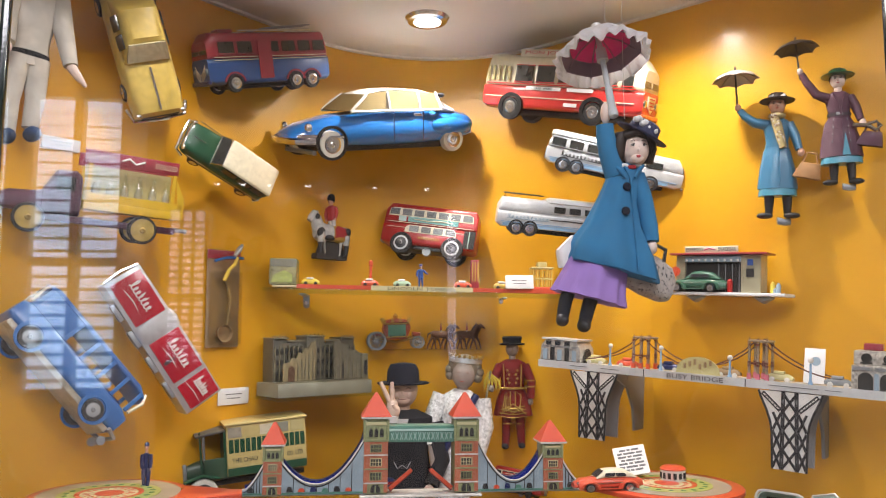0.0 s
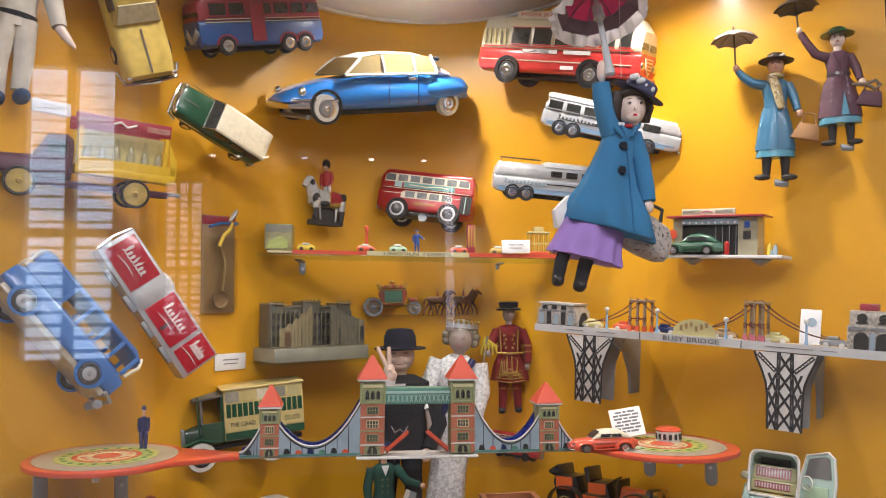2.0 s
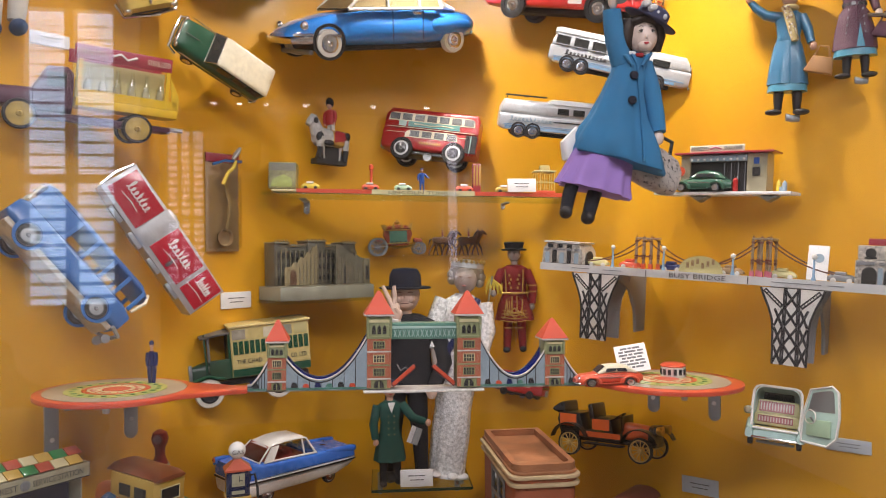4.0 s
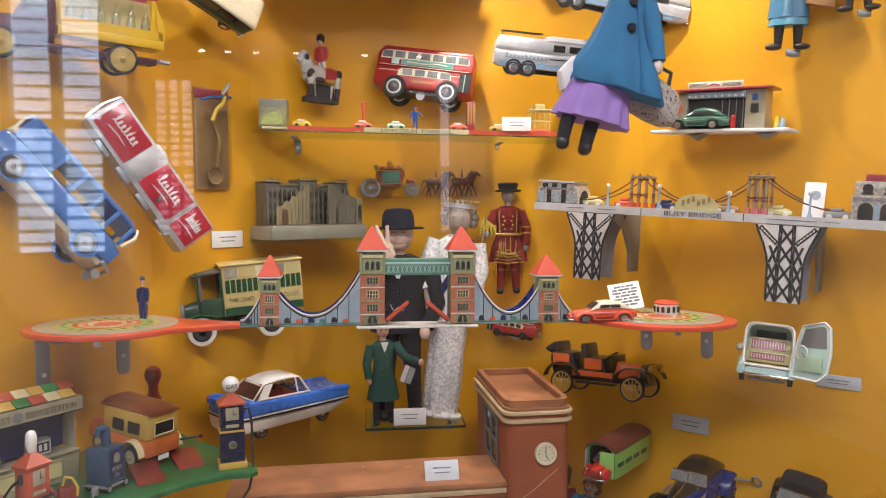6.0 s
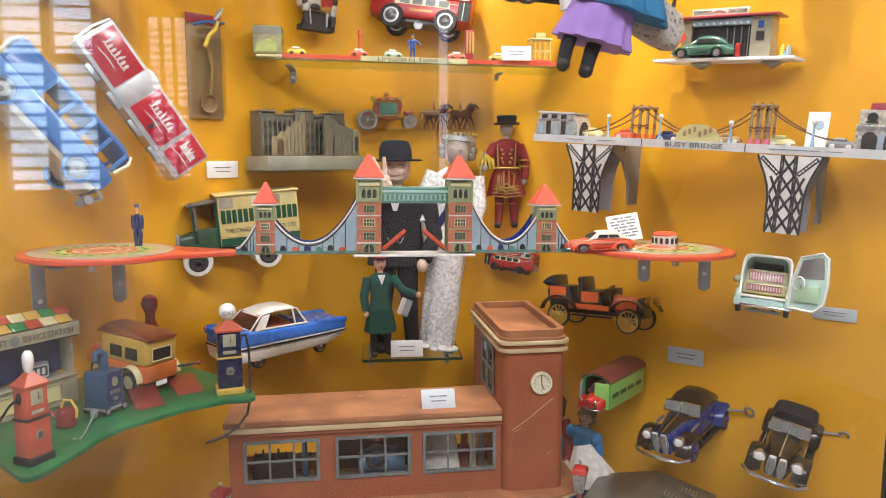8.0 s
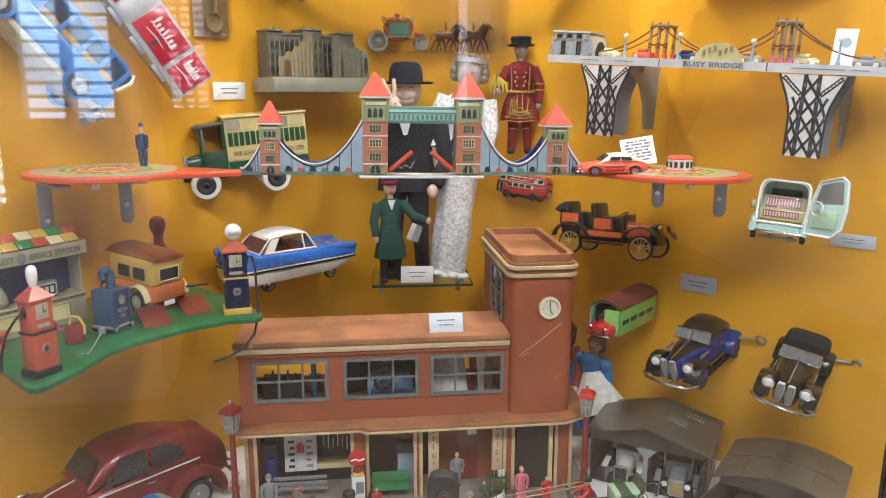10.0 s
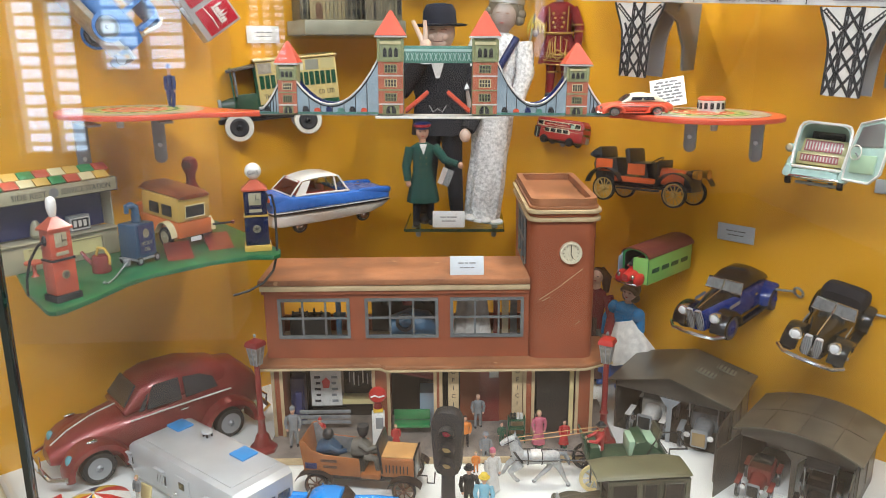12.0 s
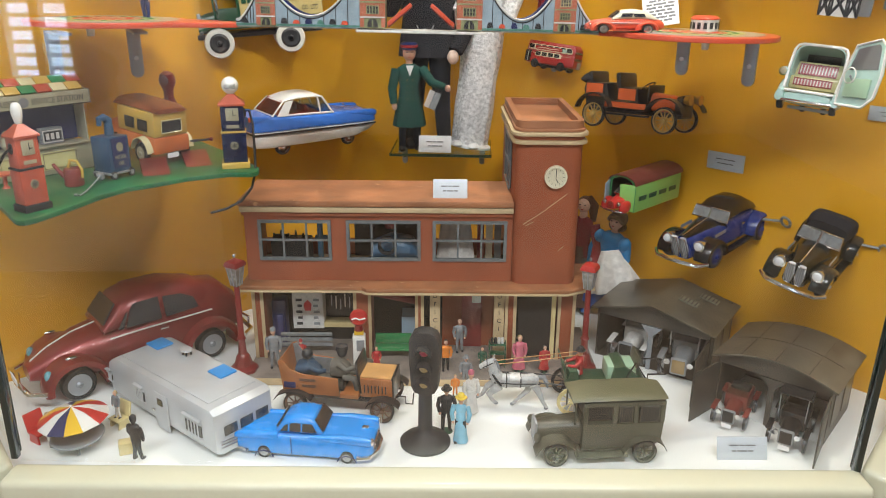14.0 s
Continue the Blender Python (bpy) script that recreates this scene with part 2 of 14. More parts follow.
def write(name, s, height, m, material, parent=None, width=None, depth=0.0004, label=""):
    """Raised lettering: the text stands in the xy plane of m, centred."""
    cu = bpy.data.curves.new(name, "FONT")
    cu.body, cu.size, cu.align_x, cu.align_y, cu.extrude, cu.resolution_u = s, 1.0, "CENTER", "CENTER", 0.0, 2
    tmp = bpy.data.objects.new(name, cu)
    scene.collection.objects.link(tmp)
    bpy.context.view_layer.update()
    me = bpy.data.meshes.new_from_object(tmp.evaluated_get(bpy.context.evaluated_depsgraph_get()))
    bpy.data.objects.remove(tmp)
    bm = bm_new()
    bm.from_mesh(me)
    xs = [v.co.x for v in bm.verts]
    ys = [v.co.y for v in bm.verts]
    k = height / (max(ys) - min(ys))
    kx = k if width is None else width / (max(xs) - min(xs))
    cy = (max(ys) + min(ys)) / 2
    for v in bm.verts:
        v.co = Vector((v.co.x * kx, (v.co.y - cy) * k, 0))
    g = bmesh.ops.extrude_face_region(bm, geom=bm.faces[:])
    for v in g["geom"]:
        if isinstance(v, bmesh.types.BMVert):
            v.co.z += depth
    return part(name, bm, material, parent, label, m)


FACE = pose(0, 0, 0, 90, 0, 0)  # turns lettering from the xy plane to face -y


def card(place, w, h, material="paper", lines=2, label="small white caption card with two printed lines", size=1.0):
    """A caption card standing in its xz plane, facing -y, with unreadable print as bars."""
    t = thing("caption_card", place, label, "label", "caption cards", size)
    part("card", box(bm_new(), (0, 0, 0), (w, 0.0022, h), 0.0006), material, t)
    for i in range(lines):
        bw = w * (0.52 if i % 2 == 0 else 0.42) if lines < 3 else w * (0.78 if i % 3 else 0.62)
        zz = h * (0.13 - 0.24 * i) if lines < 3 else h * (0.36 - 0.115 * i)
        words = (0.34, 0.16, 0.38) if i % 2 == 0 else (0.2, 0.46, 0.24)
        b, x = bm_new(), -bw / 2
        for f in words:
            span(b, (x, -0.0016, zz - h * 0.03), (x + bw * f, -0.0011, zz + h * 0.03))
            x += bw * (f + 0.06)
        part("print_line", b, "print", t)
    return t


# ---- the case and the room ----
AC, AR = (0.165, 1.431), 0.42
S2 = math.sqrt(0.5)


def wall_line(off=0.0, reach=(0.79, 0.80)):
    """The plan of the orange back wall, a room corner rounded off, from left to right."""
    r = AR + off
    tl = (AC[0] - r * S2, AC[1] + r * S2)
    tr = (AC[0] + r * S2, AC[1] + r * S2)
    pts = [(tl[0] - reach[0] * S2, tl[1] - reach[0] * S2)]
    for i in range(25):
        a = radians(135 - 90 * i / 24)
        pts.append((AC[0] + r * math.cos(a), AC[1] + r * math.sin(a)))
    pts.append((tr[0] + reach[1] * S2, tr[1] - reach[1] * S2))
    return pts


FL, FR = (-0.425, 0.905), (0.746, 0.955)   # the corners of the front glass
SILL = 0.678
inner, outer = wall_line(), wall_line(0.03)


def strip_wall(bm, a, b, z0, z1):
    rows = [[(*p, z0), (*q, z0), (*q, z1), (*p, z1)] for p, q in zip(a, b)]
    return loft(bm, rows)


ob = part("wall_north", strip_wall(bm_new(), inner, outer, FLOOR - 0.02, CEIL + 0.02), "wall")
tagged(ob, "orange painted wall of the display niche, rounded corner", "wall", kind="structure")
plan = [FL, (FL[0] - 0.25, FL[1] + 0.28)] + wall_line(0.002)[1:-1] + [(FR[0] + 0.22, FR[1] + 0.28), FR]
ob = part("floor", prism(bm_new(), plan, FLOOR - 0.03, FLOOR, "z"), "floor")
tagged(ob, "white painted floor board of the display case", "case floor", kind="structure")
ob = part("ceiling", prism(bm_new(), [(FL[0] - 0.25, FL[1] - 0.02)] + [p for p in wall_line(0.028)] + [(FR[0] + 0.25, FR[1] - 0.02)], CEIL, CEIL + 0.03, "z"), "ceiling")
tagged(ob, "off-white ceiling of the display case", "ceiling", kind="structure")
cv = wall_line(-0.004)
ob = part("trim", strip_wall(bm_new(), wall_line(-0.012), wall_line(-0.001), CEIL - 0.006, CEIL - 0.0005), "ceiling")
tagged(ob, "pale rim along the ceiling edge", "trim", kind="structure")

ux, uy = (FR[0] - FL[0]), (FR[1] - FL[1])
ulen = math.hypot(ux, uy)
ux, uy = ux / ulen, uy / ulen
ang = math.degrees(math.atan2(uy, ux))
front_mid = ((FL[0] + FR[0]) / 2, (FL[1] + FR[1]) / 2)
# front sill and base below it, with the returns at both ends
base = thing("case_base", (*front_mid, 0, 0, 0, ang), "cream lacquered base of the display case with a rounded sill", "case base")
base["kind"] = "structure"
half = ulen / 2
part("sill", box(bm_new(), (0, -0.022, SILL - 0.05), (2 * half + 0.012, 0.05, 0.10), 0.010, seg=3), "cream", base)
part("base_panel", box(bm_new(), (0, -0.018, 0.288), (2 * half + 0.002, 0.036, 0.576), 0.004), "cream", base)
for s, a in ((1, 50), (-1, -50)):
    piv = Matrix.Translation((s * (half + 0.008), -0.001, 0)) @ Matrix.Rotation(radians(a), 4, "Z")
    bmx = box(bm_new(), (s * 0.185, -0.022, SILL - 0.049), (0.37, 0.048, 0.098), 0.010, seg=3)
    part("side_sill", bmx, "cream", base, m=piv)
    part("side_panel", box(bm_new(), (s * 0.185, -0.018, 0.287), (0.365, 0.034, 0.572), 0.004), "cream", base, m=piv)
gp = thing("case_glass", (*front_mid, 0, 0, 0, ang), "clear glass front of the display case with dark edges", "glass front")
gp["kind"] = "structure"
gp.matrix_basis = gp.matrix_basis @ Matrix.Translation((0, 0, SILL)) @ Matrix.Rotation(radians(0.85), 4, "Y") @ Matrix.Translation((0, 0, -SILL))
pane = part("front_pane", span(bm_new(), (-half + 0.008, -0.0022, SILL - 0.004), (half - 0.008, 0.0022, CEIL)), "glass", gp)
pane.visible_shadow = False
for s, a in ((1, 50), (-1, -50)):
    piv = Matrix.Translation((s * half, 0, 0)) @ Matrix.Rotation(radians(a), 4, "Z")
    part("edge_post", span(bm_new(), (s * half - 0.0045, -0.005, SILL + 0.0005), (s * half + 0.0045, 0.005, CEIL + 0.02), 0.001), "post", gp)
    side = part("side_pane", span(bm_new(), (s * 0.010, -0.003, SILL + 0.001), (s * 0.345, 0.003, CEIL)), "glass", gp, m=piv)
    side.visible_shadow = False
    part("side_edge", span(bm_new(), (s * 0.012, -0.004, SILL + 0.0005), (s * 0.017, 0.004, CEIL), 0.001), "post", gp, m=piv @ Matrix.Translation((0, 0.006, 0)))
# downlights in the ceiling; the third is unseen and added
for i, (x, y) in enumerate(DOWNLIGHTS):
    d = thing("downlight", (x, y, CEIL), "round chrome recessed downlight in the ceiling", "downlight", "ceiling downlights")
    part("rim", lathe(bm_new(), [(0.030, -0.002), (0.031, -0.010), (0.044, -0.008), (0.050, -0.001)], n=28, cap=False), "chrome", d)
    part("bulb", lathe(bm_new(), [(0.0, -0.004), (0.024, -0.004), (0.030, -0.001)], n=24, cap=False), "lampglow", d)

# the room behind the visitor
ob = part("room_floor", span(bm_new(), (-3.2, -5.0, -0.05), (3.2, 2.3, 0)), "woodfloor")
tagged(ob, "pale oak floorboards of the museum room", "floor", kind="structure")
ob = part("room_ceiling", span(bm_new(), (-3.2, -5.0, 2.75), (3.2, 2.3, 2.8)), "plaster")
tagged(ob, "pale ceiling of the museum room", "ceiling", kind="structure")
for nm, a, b in (("wall_south", (-3.2, -5.05, 0), (3.2, -5.0, 2.75)), ("wall_west", (-3.25, -5.0, 0), (-3.2, 2.3, 2.75)), ("wall_east", (3.2, -5.0, 0), (3.25, 2.3, 2.75)), ("wall_far_north", (-3.2, 2.3, 0), (3.2, 2.35, 2.75))):
    tagged(part(nm, span(bm_new(), a, b), "plaster"), "plain pale plaster wall of the museum room", "wall", kind="structure")
# fascia above the case
fas = part("wall_fascia", span(bm_new(), (-half - 0.3, -0.02, CEIL + 0.022), (half + 0.3, 0.03, 2.748)), "plaster", m=pose(*front_mid, 0, 0, 0, ang))
tagged(fas, "pale plaster fascia above the display case", "wall", kind="structure")
# wall with shuttered windows
WY = -1.6
wins = [(-1.65, -1.33, 0.86, 2.6), (-1.27, -0.86, 1.22, 2.6)]
xs = [-3.2, -1.65, -1.33, -1.27, -0.86, -0.77]
bmw = bm_new()
for i in range(5):
    if i in (1, 3):
        span(bmw, (xs[i], WY - 0.12, 0), (xs[i + 1], WY, wins[i // 2][2]))
        span(bmw, (xs[i], WY - 0.12, 2.6), (xs[i + 1], WY, 2.75))
    else:
        span(bmw, (xs[i], WY - 0.12, 0), (xs[i + 1], WY, 2.75))
span(bmw, (-0.82, WY - 0.34, 0), (-0.77, WY - 0.12, 2.75))
span(bmw, (-3.2, WY - 0.40, 0), (-0.77, WY - 0.34, 2.75))
tagged(part("wall_window", bmw, "plaster"), "pale plaster wall with two shuttered windows", "wall", kind="structure")
def shuttered_window(number, x0, x1, z0, z1, y, label, columns=2, pitch=0.056, pane=None):
    """A window in a wall that faces the case: frame, stiles, mid rail and louvre slats."""
    w = thing("window_%d" % number, ((x0 + x1) / 2, y, z0), label, "window")
    w["kind"] = "structure"
    hw, h = (x1 - x0) / 2, z1 - z0
    st = 0.018 if columns == 2 else 0.012
    rail = 1.80 - z0
    edges = [-hw + 0.025 + (2 * hw - 0.05) * k / columns for k in range(columns + 1)]
    fr = bm_new()
    for a, b in (((-hw, -0.03, 0), (-hw + 0.025, 0.03, h)), ((hw - 0.025, -0.03, 0), (hw, 0.03, h)), ((-hw + 0.025, -0.03, 0), (hw - 0.025, 0.03, 0.05)), ((-hw + 0.025, -0.03, h - 0.05), (hw - 0.025, 0.03, h))):
        span(fr, a, b)
    for e in edges[1:-1]:
        span(fr, (e - st, -0.03, 0.05), (e + st, 0.03, h - 0.05))
    part("window_frame", fr, "shutter", w)
    for e0, e1 in zip(edges, edges[1:]):
        a0, a1 = (e0 if e0 == edges[0] else e0 + st), (e1 if e1 == edges[-1] else e1 - st)
        part("mid_rail", span(bm_new(), (a0, -0.028, rail), (a1, 0.028, rail + 0.035)), "shutter", w)
        for k in range(int((h - 0.12) / pitch)):
            zz = 0.085 + k * pitch
            if abs(zz - rail - 0.018) > 0.03:
                part("slat", box(bm_new(), ((a0 + a1) / 2, 0, zz), (a1 - a0, *((0.034, 0.006) if columns == 2 else (0.046, 0.007))), 0, rot=(-16 if columns == 2 else -24, 0, 0)), "shutter", w)
    if pane:
        part("pane", span(bm_new(), (-hw + 0.01, -0.045, 0.02), (hw - 0.01, -0.035, h - 0.02)), pane, w)


for wi, (x0, x1, z0, z1) in enumerate(wins):
    shuttered_window(wi + 1, x0, x1, z0, z1, WY - 0.05, "white window with louvred shutters against bright daylight")
shuttered_window(3, -1.29, -0.94, 1.2, 2.62, -4.95, "far white window with louvred shutters in three columns", 3, 0.062, "dimday")
# added glowing strip that gives the front glass its pale upright streak
shuttered_window(4, 1.16, 1.30, 1.2, 2.62, -4.95, "narrow far window with glowing pane, added for its pale reflection", 1, 2.0, "dimday")
ob = part("backdrop", span(bm_new(), (-2.2, WY - 0.32, 0.3), (-0.825, WY - 0.3, 2.72)), "daylight")
tagged(ob, "bright white daylight outside the windows", "backdrop", kind="structure")
for x in (-0.80, -0.39, -0.08, 0.46, 0.9, -0.6):
    d = thing("ceiling_spot", (x, -4.3, 2.75), "small round spotlight in the room ceiling", "spotlight", "room spotlights")
    part("housing", cyl(bm_new(), (0, 0, 0), (0, 0, -0.06), 0.05, 0.05, 16), "white", d)
    part("bulb", cyl(bm_new(), (0, 0, -0.0605), (0, 0, -0.070), 0.026, 0.02, 16), "lampglow", d)

# ---- figures ----


def many(name, pieces, place=None, label="", category="", group="", size=1.0, parent=None):
    """One mesh of several materials: pieces of (material, bmesh)."""
    bm, slots = bm_new(), []
    me = bpy.data.meshes.new(name)
    for material, b in pieces:
        if material not in slots:
            slots.append(material)
            me.materials.append(M[material])
        bmesh.ops.recalc_face_normals(b, faces=b.faces[:])
        for f in b.faces:
            f.material_index = slots.index(material)
        tmp = bpy.data.meshes.new("piece")
        b.to_mesh(tmp)
        b.free()
        bm.from_mesh(tmp)
        bpy.data.meshes.remove(tmp)
    bm.to_mesh(me)
    bm.free()
    me.polygons.foreach_set("use_smooth", [True] * len(me.polygons))
    me.set_sharp_from_angle(angle=radians(50))
    ob = new(name, me)
    ob.parent = parent
    if place is not None:
        m = place if isinstance(place, Matrix) else pose(*place)
        ob.matrix_basis = m @ Matrix.Scale(size, 4)
    return tagged(ob, label, category, group)


M.update({
    "skin": mat("painted flesh", (0.62, 0.36, 0.25), rough=0.5, var=0.08, size=0.02),
    "pale": mat("pale porcelain", (0.78, 0.62, 0.54), rough=0.35, var=0.05, size=0.02),
    "hair": mat("dark brown hair", (0.025, 0.014, 0.010), rough=0.5, var=0.4, size=0.006),
    "fair": mat("fair hair", (0.42, 0.30, 0.14), rough=0.6, var=0.3, size=0.006),
    "leadgrey": mat("dull lead paint", (0.22, 0.23, 0.24), rough=0.5, var=0.25, size=0.01),
    "leadblack": mat("black lead paint", (0.02, 0.02, 0.022), rough=0.5, var=0.25, size=0.01),
    "leadgreen": mat("green lead paint", (0.03, 0.10, 0.06), rough=0.5, var=0.25, size=0.01),
    "leadred": mat("red lead paint", (0.45, 0.03, 0.03), rough=0.5, var=0.25, size=0.01),
    "leadpink": mat("pink lead paint", (0.55, 0.14, 0.20), rough=0.5, var=0.2, size=0.01),
    "leadblue": mat("pale blue lead paint", (0.22, 0.48, 0.62), rough=0.5, var=0.2, size=0.01),
    "leadorange": mat("orange lead paint", (0.70, 0.22, 0.03), rough=0.5, var=0.2, size=0.01),
    "leadwhite": mat("off-white lead paint", (0.66, 0.64, 0.60), rough=0.5, var=0.2, size=0.01),
    "leadyellow": mat("yellow lead paint", (0.75, 0.55, 0.06), rough=0.5, var=0.2, size=0.01),
    "bluewool": mat("blue wool cloth", (0.035, 0.20, 0.40), rough=0.95, var=0.2, size=0.05, fine=0.0012, bump=0.4),
    "lilac": mat("lilac cotton cloth", (0.36, 0.22, 0.58), rough=0.9, var=0.15, size=0.03, fine=0.001, bump=0.3),
    "blackcloth": mat("black cloth", (0.014, 0.015, 0.020), rough=0.9, var=0.3, size=0.03, fine=0.001, bump=0.3),
    "greencloth": mat("dark green cloth", (0.010, 0.07, 0.055), rough=0.9, var=0.25, size=0.03, fine=0.001, bump=0.3),
    "whitecloth": mat("white cloth", (0.76, 0.76, 0.76), rough=0.9, var=0.12, size=0.02, fine=0.001, bump=0.3),
    "sequin": mat("white sequinned cloth", (0.92, 0.92, 0.92), rough=0.28, var=0.35, size=0.007, fine=0.004, bump=1.0, coat=0.4),
    "scarlet": mat("scarlet cloth", (0.36, 0.02, 0.025), rough=0.85, var=0.3, size=0.02, fine=0.001, bump=0.3),
    "gold": mat("gold braid", (0.55, 0.36, 0.09), rough=0.4, metal=0.6, var=0.2),
    "plum": mat("dusty plum paint", (0.11, 0.035, 0.065), rough=0.55, var=0.45, size=0.012, bump=0.3, coat=0.1),
    "coatblue": mat("blue glazed paint", (0.035, 0.17, 0.30), rough=0.35, var=0.15, size=0.02, coat=0.3),
    "skyskirt": mat("sky blue glazed paint", (0.07, 0.30, 0.42), rough=0.35, var=0.1, size=0.02, coat=0.3),
    "tan": mat("tan leather", (0.50, 0.26, 0.10), rough=0.5, var=0.2, size=0.02),
})


def oval(bm, prof, c=(0, 0), flat=0.7, n=18, wave=0.0, folds=7, seed=0):
    """An upright body of oval rings: (z, half width, x shift, y shift)."""
    rings = []
    for i, row in enumerate(prof):
        zz, r = row[0], row[1]
        dx, dy = (row[2], row[3]) if len(row) > 3 else (0, 0)
        ring = []
        for k in range(n):
            a = 2 * math.pi * k / n
            rr = r * (1 + wave * (1 - i / max(1, len(prof) - 1)) * math.sin(folds * a + seed))
            ring.append((c[0] + dx + rr * math.cos(a), c[1] + dy + rr * math.sin(a) * flat, zz))
        rings.append(ring)
    return loft(bm, rings)


def figure_pieces(h=1.0, legs="leadblack", coat="leadgrey", skirt=None, skirt_z=0.10, skin="skin", hat=None, hat_kind="brim", hair=None, arms=None, shoes="leadblack", wide=0.12, base=None, head=0.062, face=False, stride=0.02):
    """A standing toy figure that faces -y, feet at the origin, h high."""
    q = []
    f = lambda *p: tuple(v * h for v in p)
    if base:
        q.append((base, lathe(bm_new(), [(0.13 * h, 0), (0.13 * h, 0.012 * h), (0.11 * h, 0.02 * h)], n=16)))
    b = bm_new()
    for s in (-1, 1):
        tube(b, [f(s * (0.055 + stride), s * stride * 1.5, 0.03), f(s * (0.055 + stride * 0.5), -s * stride * 0.4, 0.25), f(s * 0.05, 0, 0.48)], [0.034 * h, 0.042 * h, 0.058 * h])
    q.append((legs, b))
    b = bm_new()
    for s in (-1, 1):
        ball(b, f(s * (0.058 + stride), -0.03 + s * stride * 1.5, 0.025), (0.036 * h, 0.065 * h, 0.028 * h), 10)
    q.append((shoes, b))
    if skirt:
        q.append((skirt, oval(bm_new(), [(skirt_z * h, wide * 1.45 * h), (skirt_z * h + 0.15 * h, wide * 1.25 * h), (0.58 * h, wide * 0.8 * h)], wave=0.08, n=28)))
    q.append((coat, oval(bm_new(), [(0.44 * h, wide * 1.02 * h), (0.52 * h, wide * 0.95 * h), (0.62 * h, wide * 0.86 * h), (0.72 * h, wide * 1.05 * h), (0.79 * h, wide * 1.02 * h), (0.825 * h, wide * 0.5 * h)], flat=0.62)))
    arms = arms or (((-0.13, 0, 0.77), (-0.17, -0.01, 0.62), (-0.14, -0.05, 0.48)), ((0.13, 0, 0.77), (0.17, -0.01, 0.62), (0.14, -0.05, 0.48)))
    b, hb = bm_new(), bm_new()
    for a in arms:
        pts = [f(*p) for p in a]
        tube(b, pts, [0.048 * h, 0.043 * h, 0.036 * h][: len(pts)])
        d = (Vector(pts[-1]) - Vector(pts[-2])).normalized()
        ball(hb, Vector(pts[-1]) + d * 0.03 * h, (0.028 * h, 0.024 * h, 0.034 * h), 8)
    q.append((coat, b))
    q.append((skin, hb))
    q.append((skin, cyl(bm_new(), f(0, 0, 0.80), f(0, 0, 0.87), 0.034 * h, 0.032 * h, 10)))
    b = ball(bm_new(), f(0, -0.005, 0.925), (head * h, head * 1.05 * h, head * 1.2 * h), 16)
    ball(b, f(0, -0.072, 0.918), (0.010 * h, 0.014 * h, 0.014 * h), 6)
    q.append((skin, b))
    if face:
        b = bm_new()
        for s in (-1, 1):
            ball(b, f(s * head * 0.40, -0.005 - head * 0.93, 0.935), (head * 0.16 * h, head * 0.10 * h, head * 0.10 * h), 6)
        q.append(("leadblack", b))
        q.append(("leadred", ball(bm_new(), f(0, -0.005 - head * 0.90, 0.925 - head * 0.55), (head * 0.22 * h, head * 0.10 * h, head * 0.09 * h), 6)))
    if hair:
        q.append((hair, ball(bm_new(), f(0, 0.014, 0.942), (head * 1.1 * h, head * 1.05 * h, head * 1.15 * h), 14)))
    if hat:
        if hat_kind == "brim":
            q.append((hat, lathe(bm_new(), [(head * 1.75 * h, 0.955 * h), (head * 1.72 * h, 0.965 * h), (head * 1.08 * h, 0.97 * h), (head * 1.0 * h, 1.03 * h), (head * 0.7 * h, 1.045 * h), (0.002, 1.046 * h)], n=18)))
        elif hat_kind == "cap":
            b = lathe(bm_new(), [(head * 1.05 * h, 0.955 * h), (head * 1.05 * h, 0.98 * h), (head * 1.35 * h, 1.005 * h), (head * 1.1 * h, 1.02 * h), (0.002, 1.022 * h)], n=18)
            ball(b, f(0, -0.06, 0.96), (head * 0.8 * h, head * 0.6 * h, 0.006 * h), 8)
            q.append((hat, b))
        else:
            q.append((hat, lathe(bm_new(), [(head * 1.08 * h, 0.945 * h), (head * 1.05 * h, 1.0 * h), (head * 0.6 * h, 1.03 * h), (0.002, 1.035 * h)], n=16)))
    return q


def toy_figure(place, label, h=0.055, name="toy_figure", **k):
    return many(name, figure_pieces(h, **k), place, label, "figure", "lead figures")

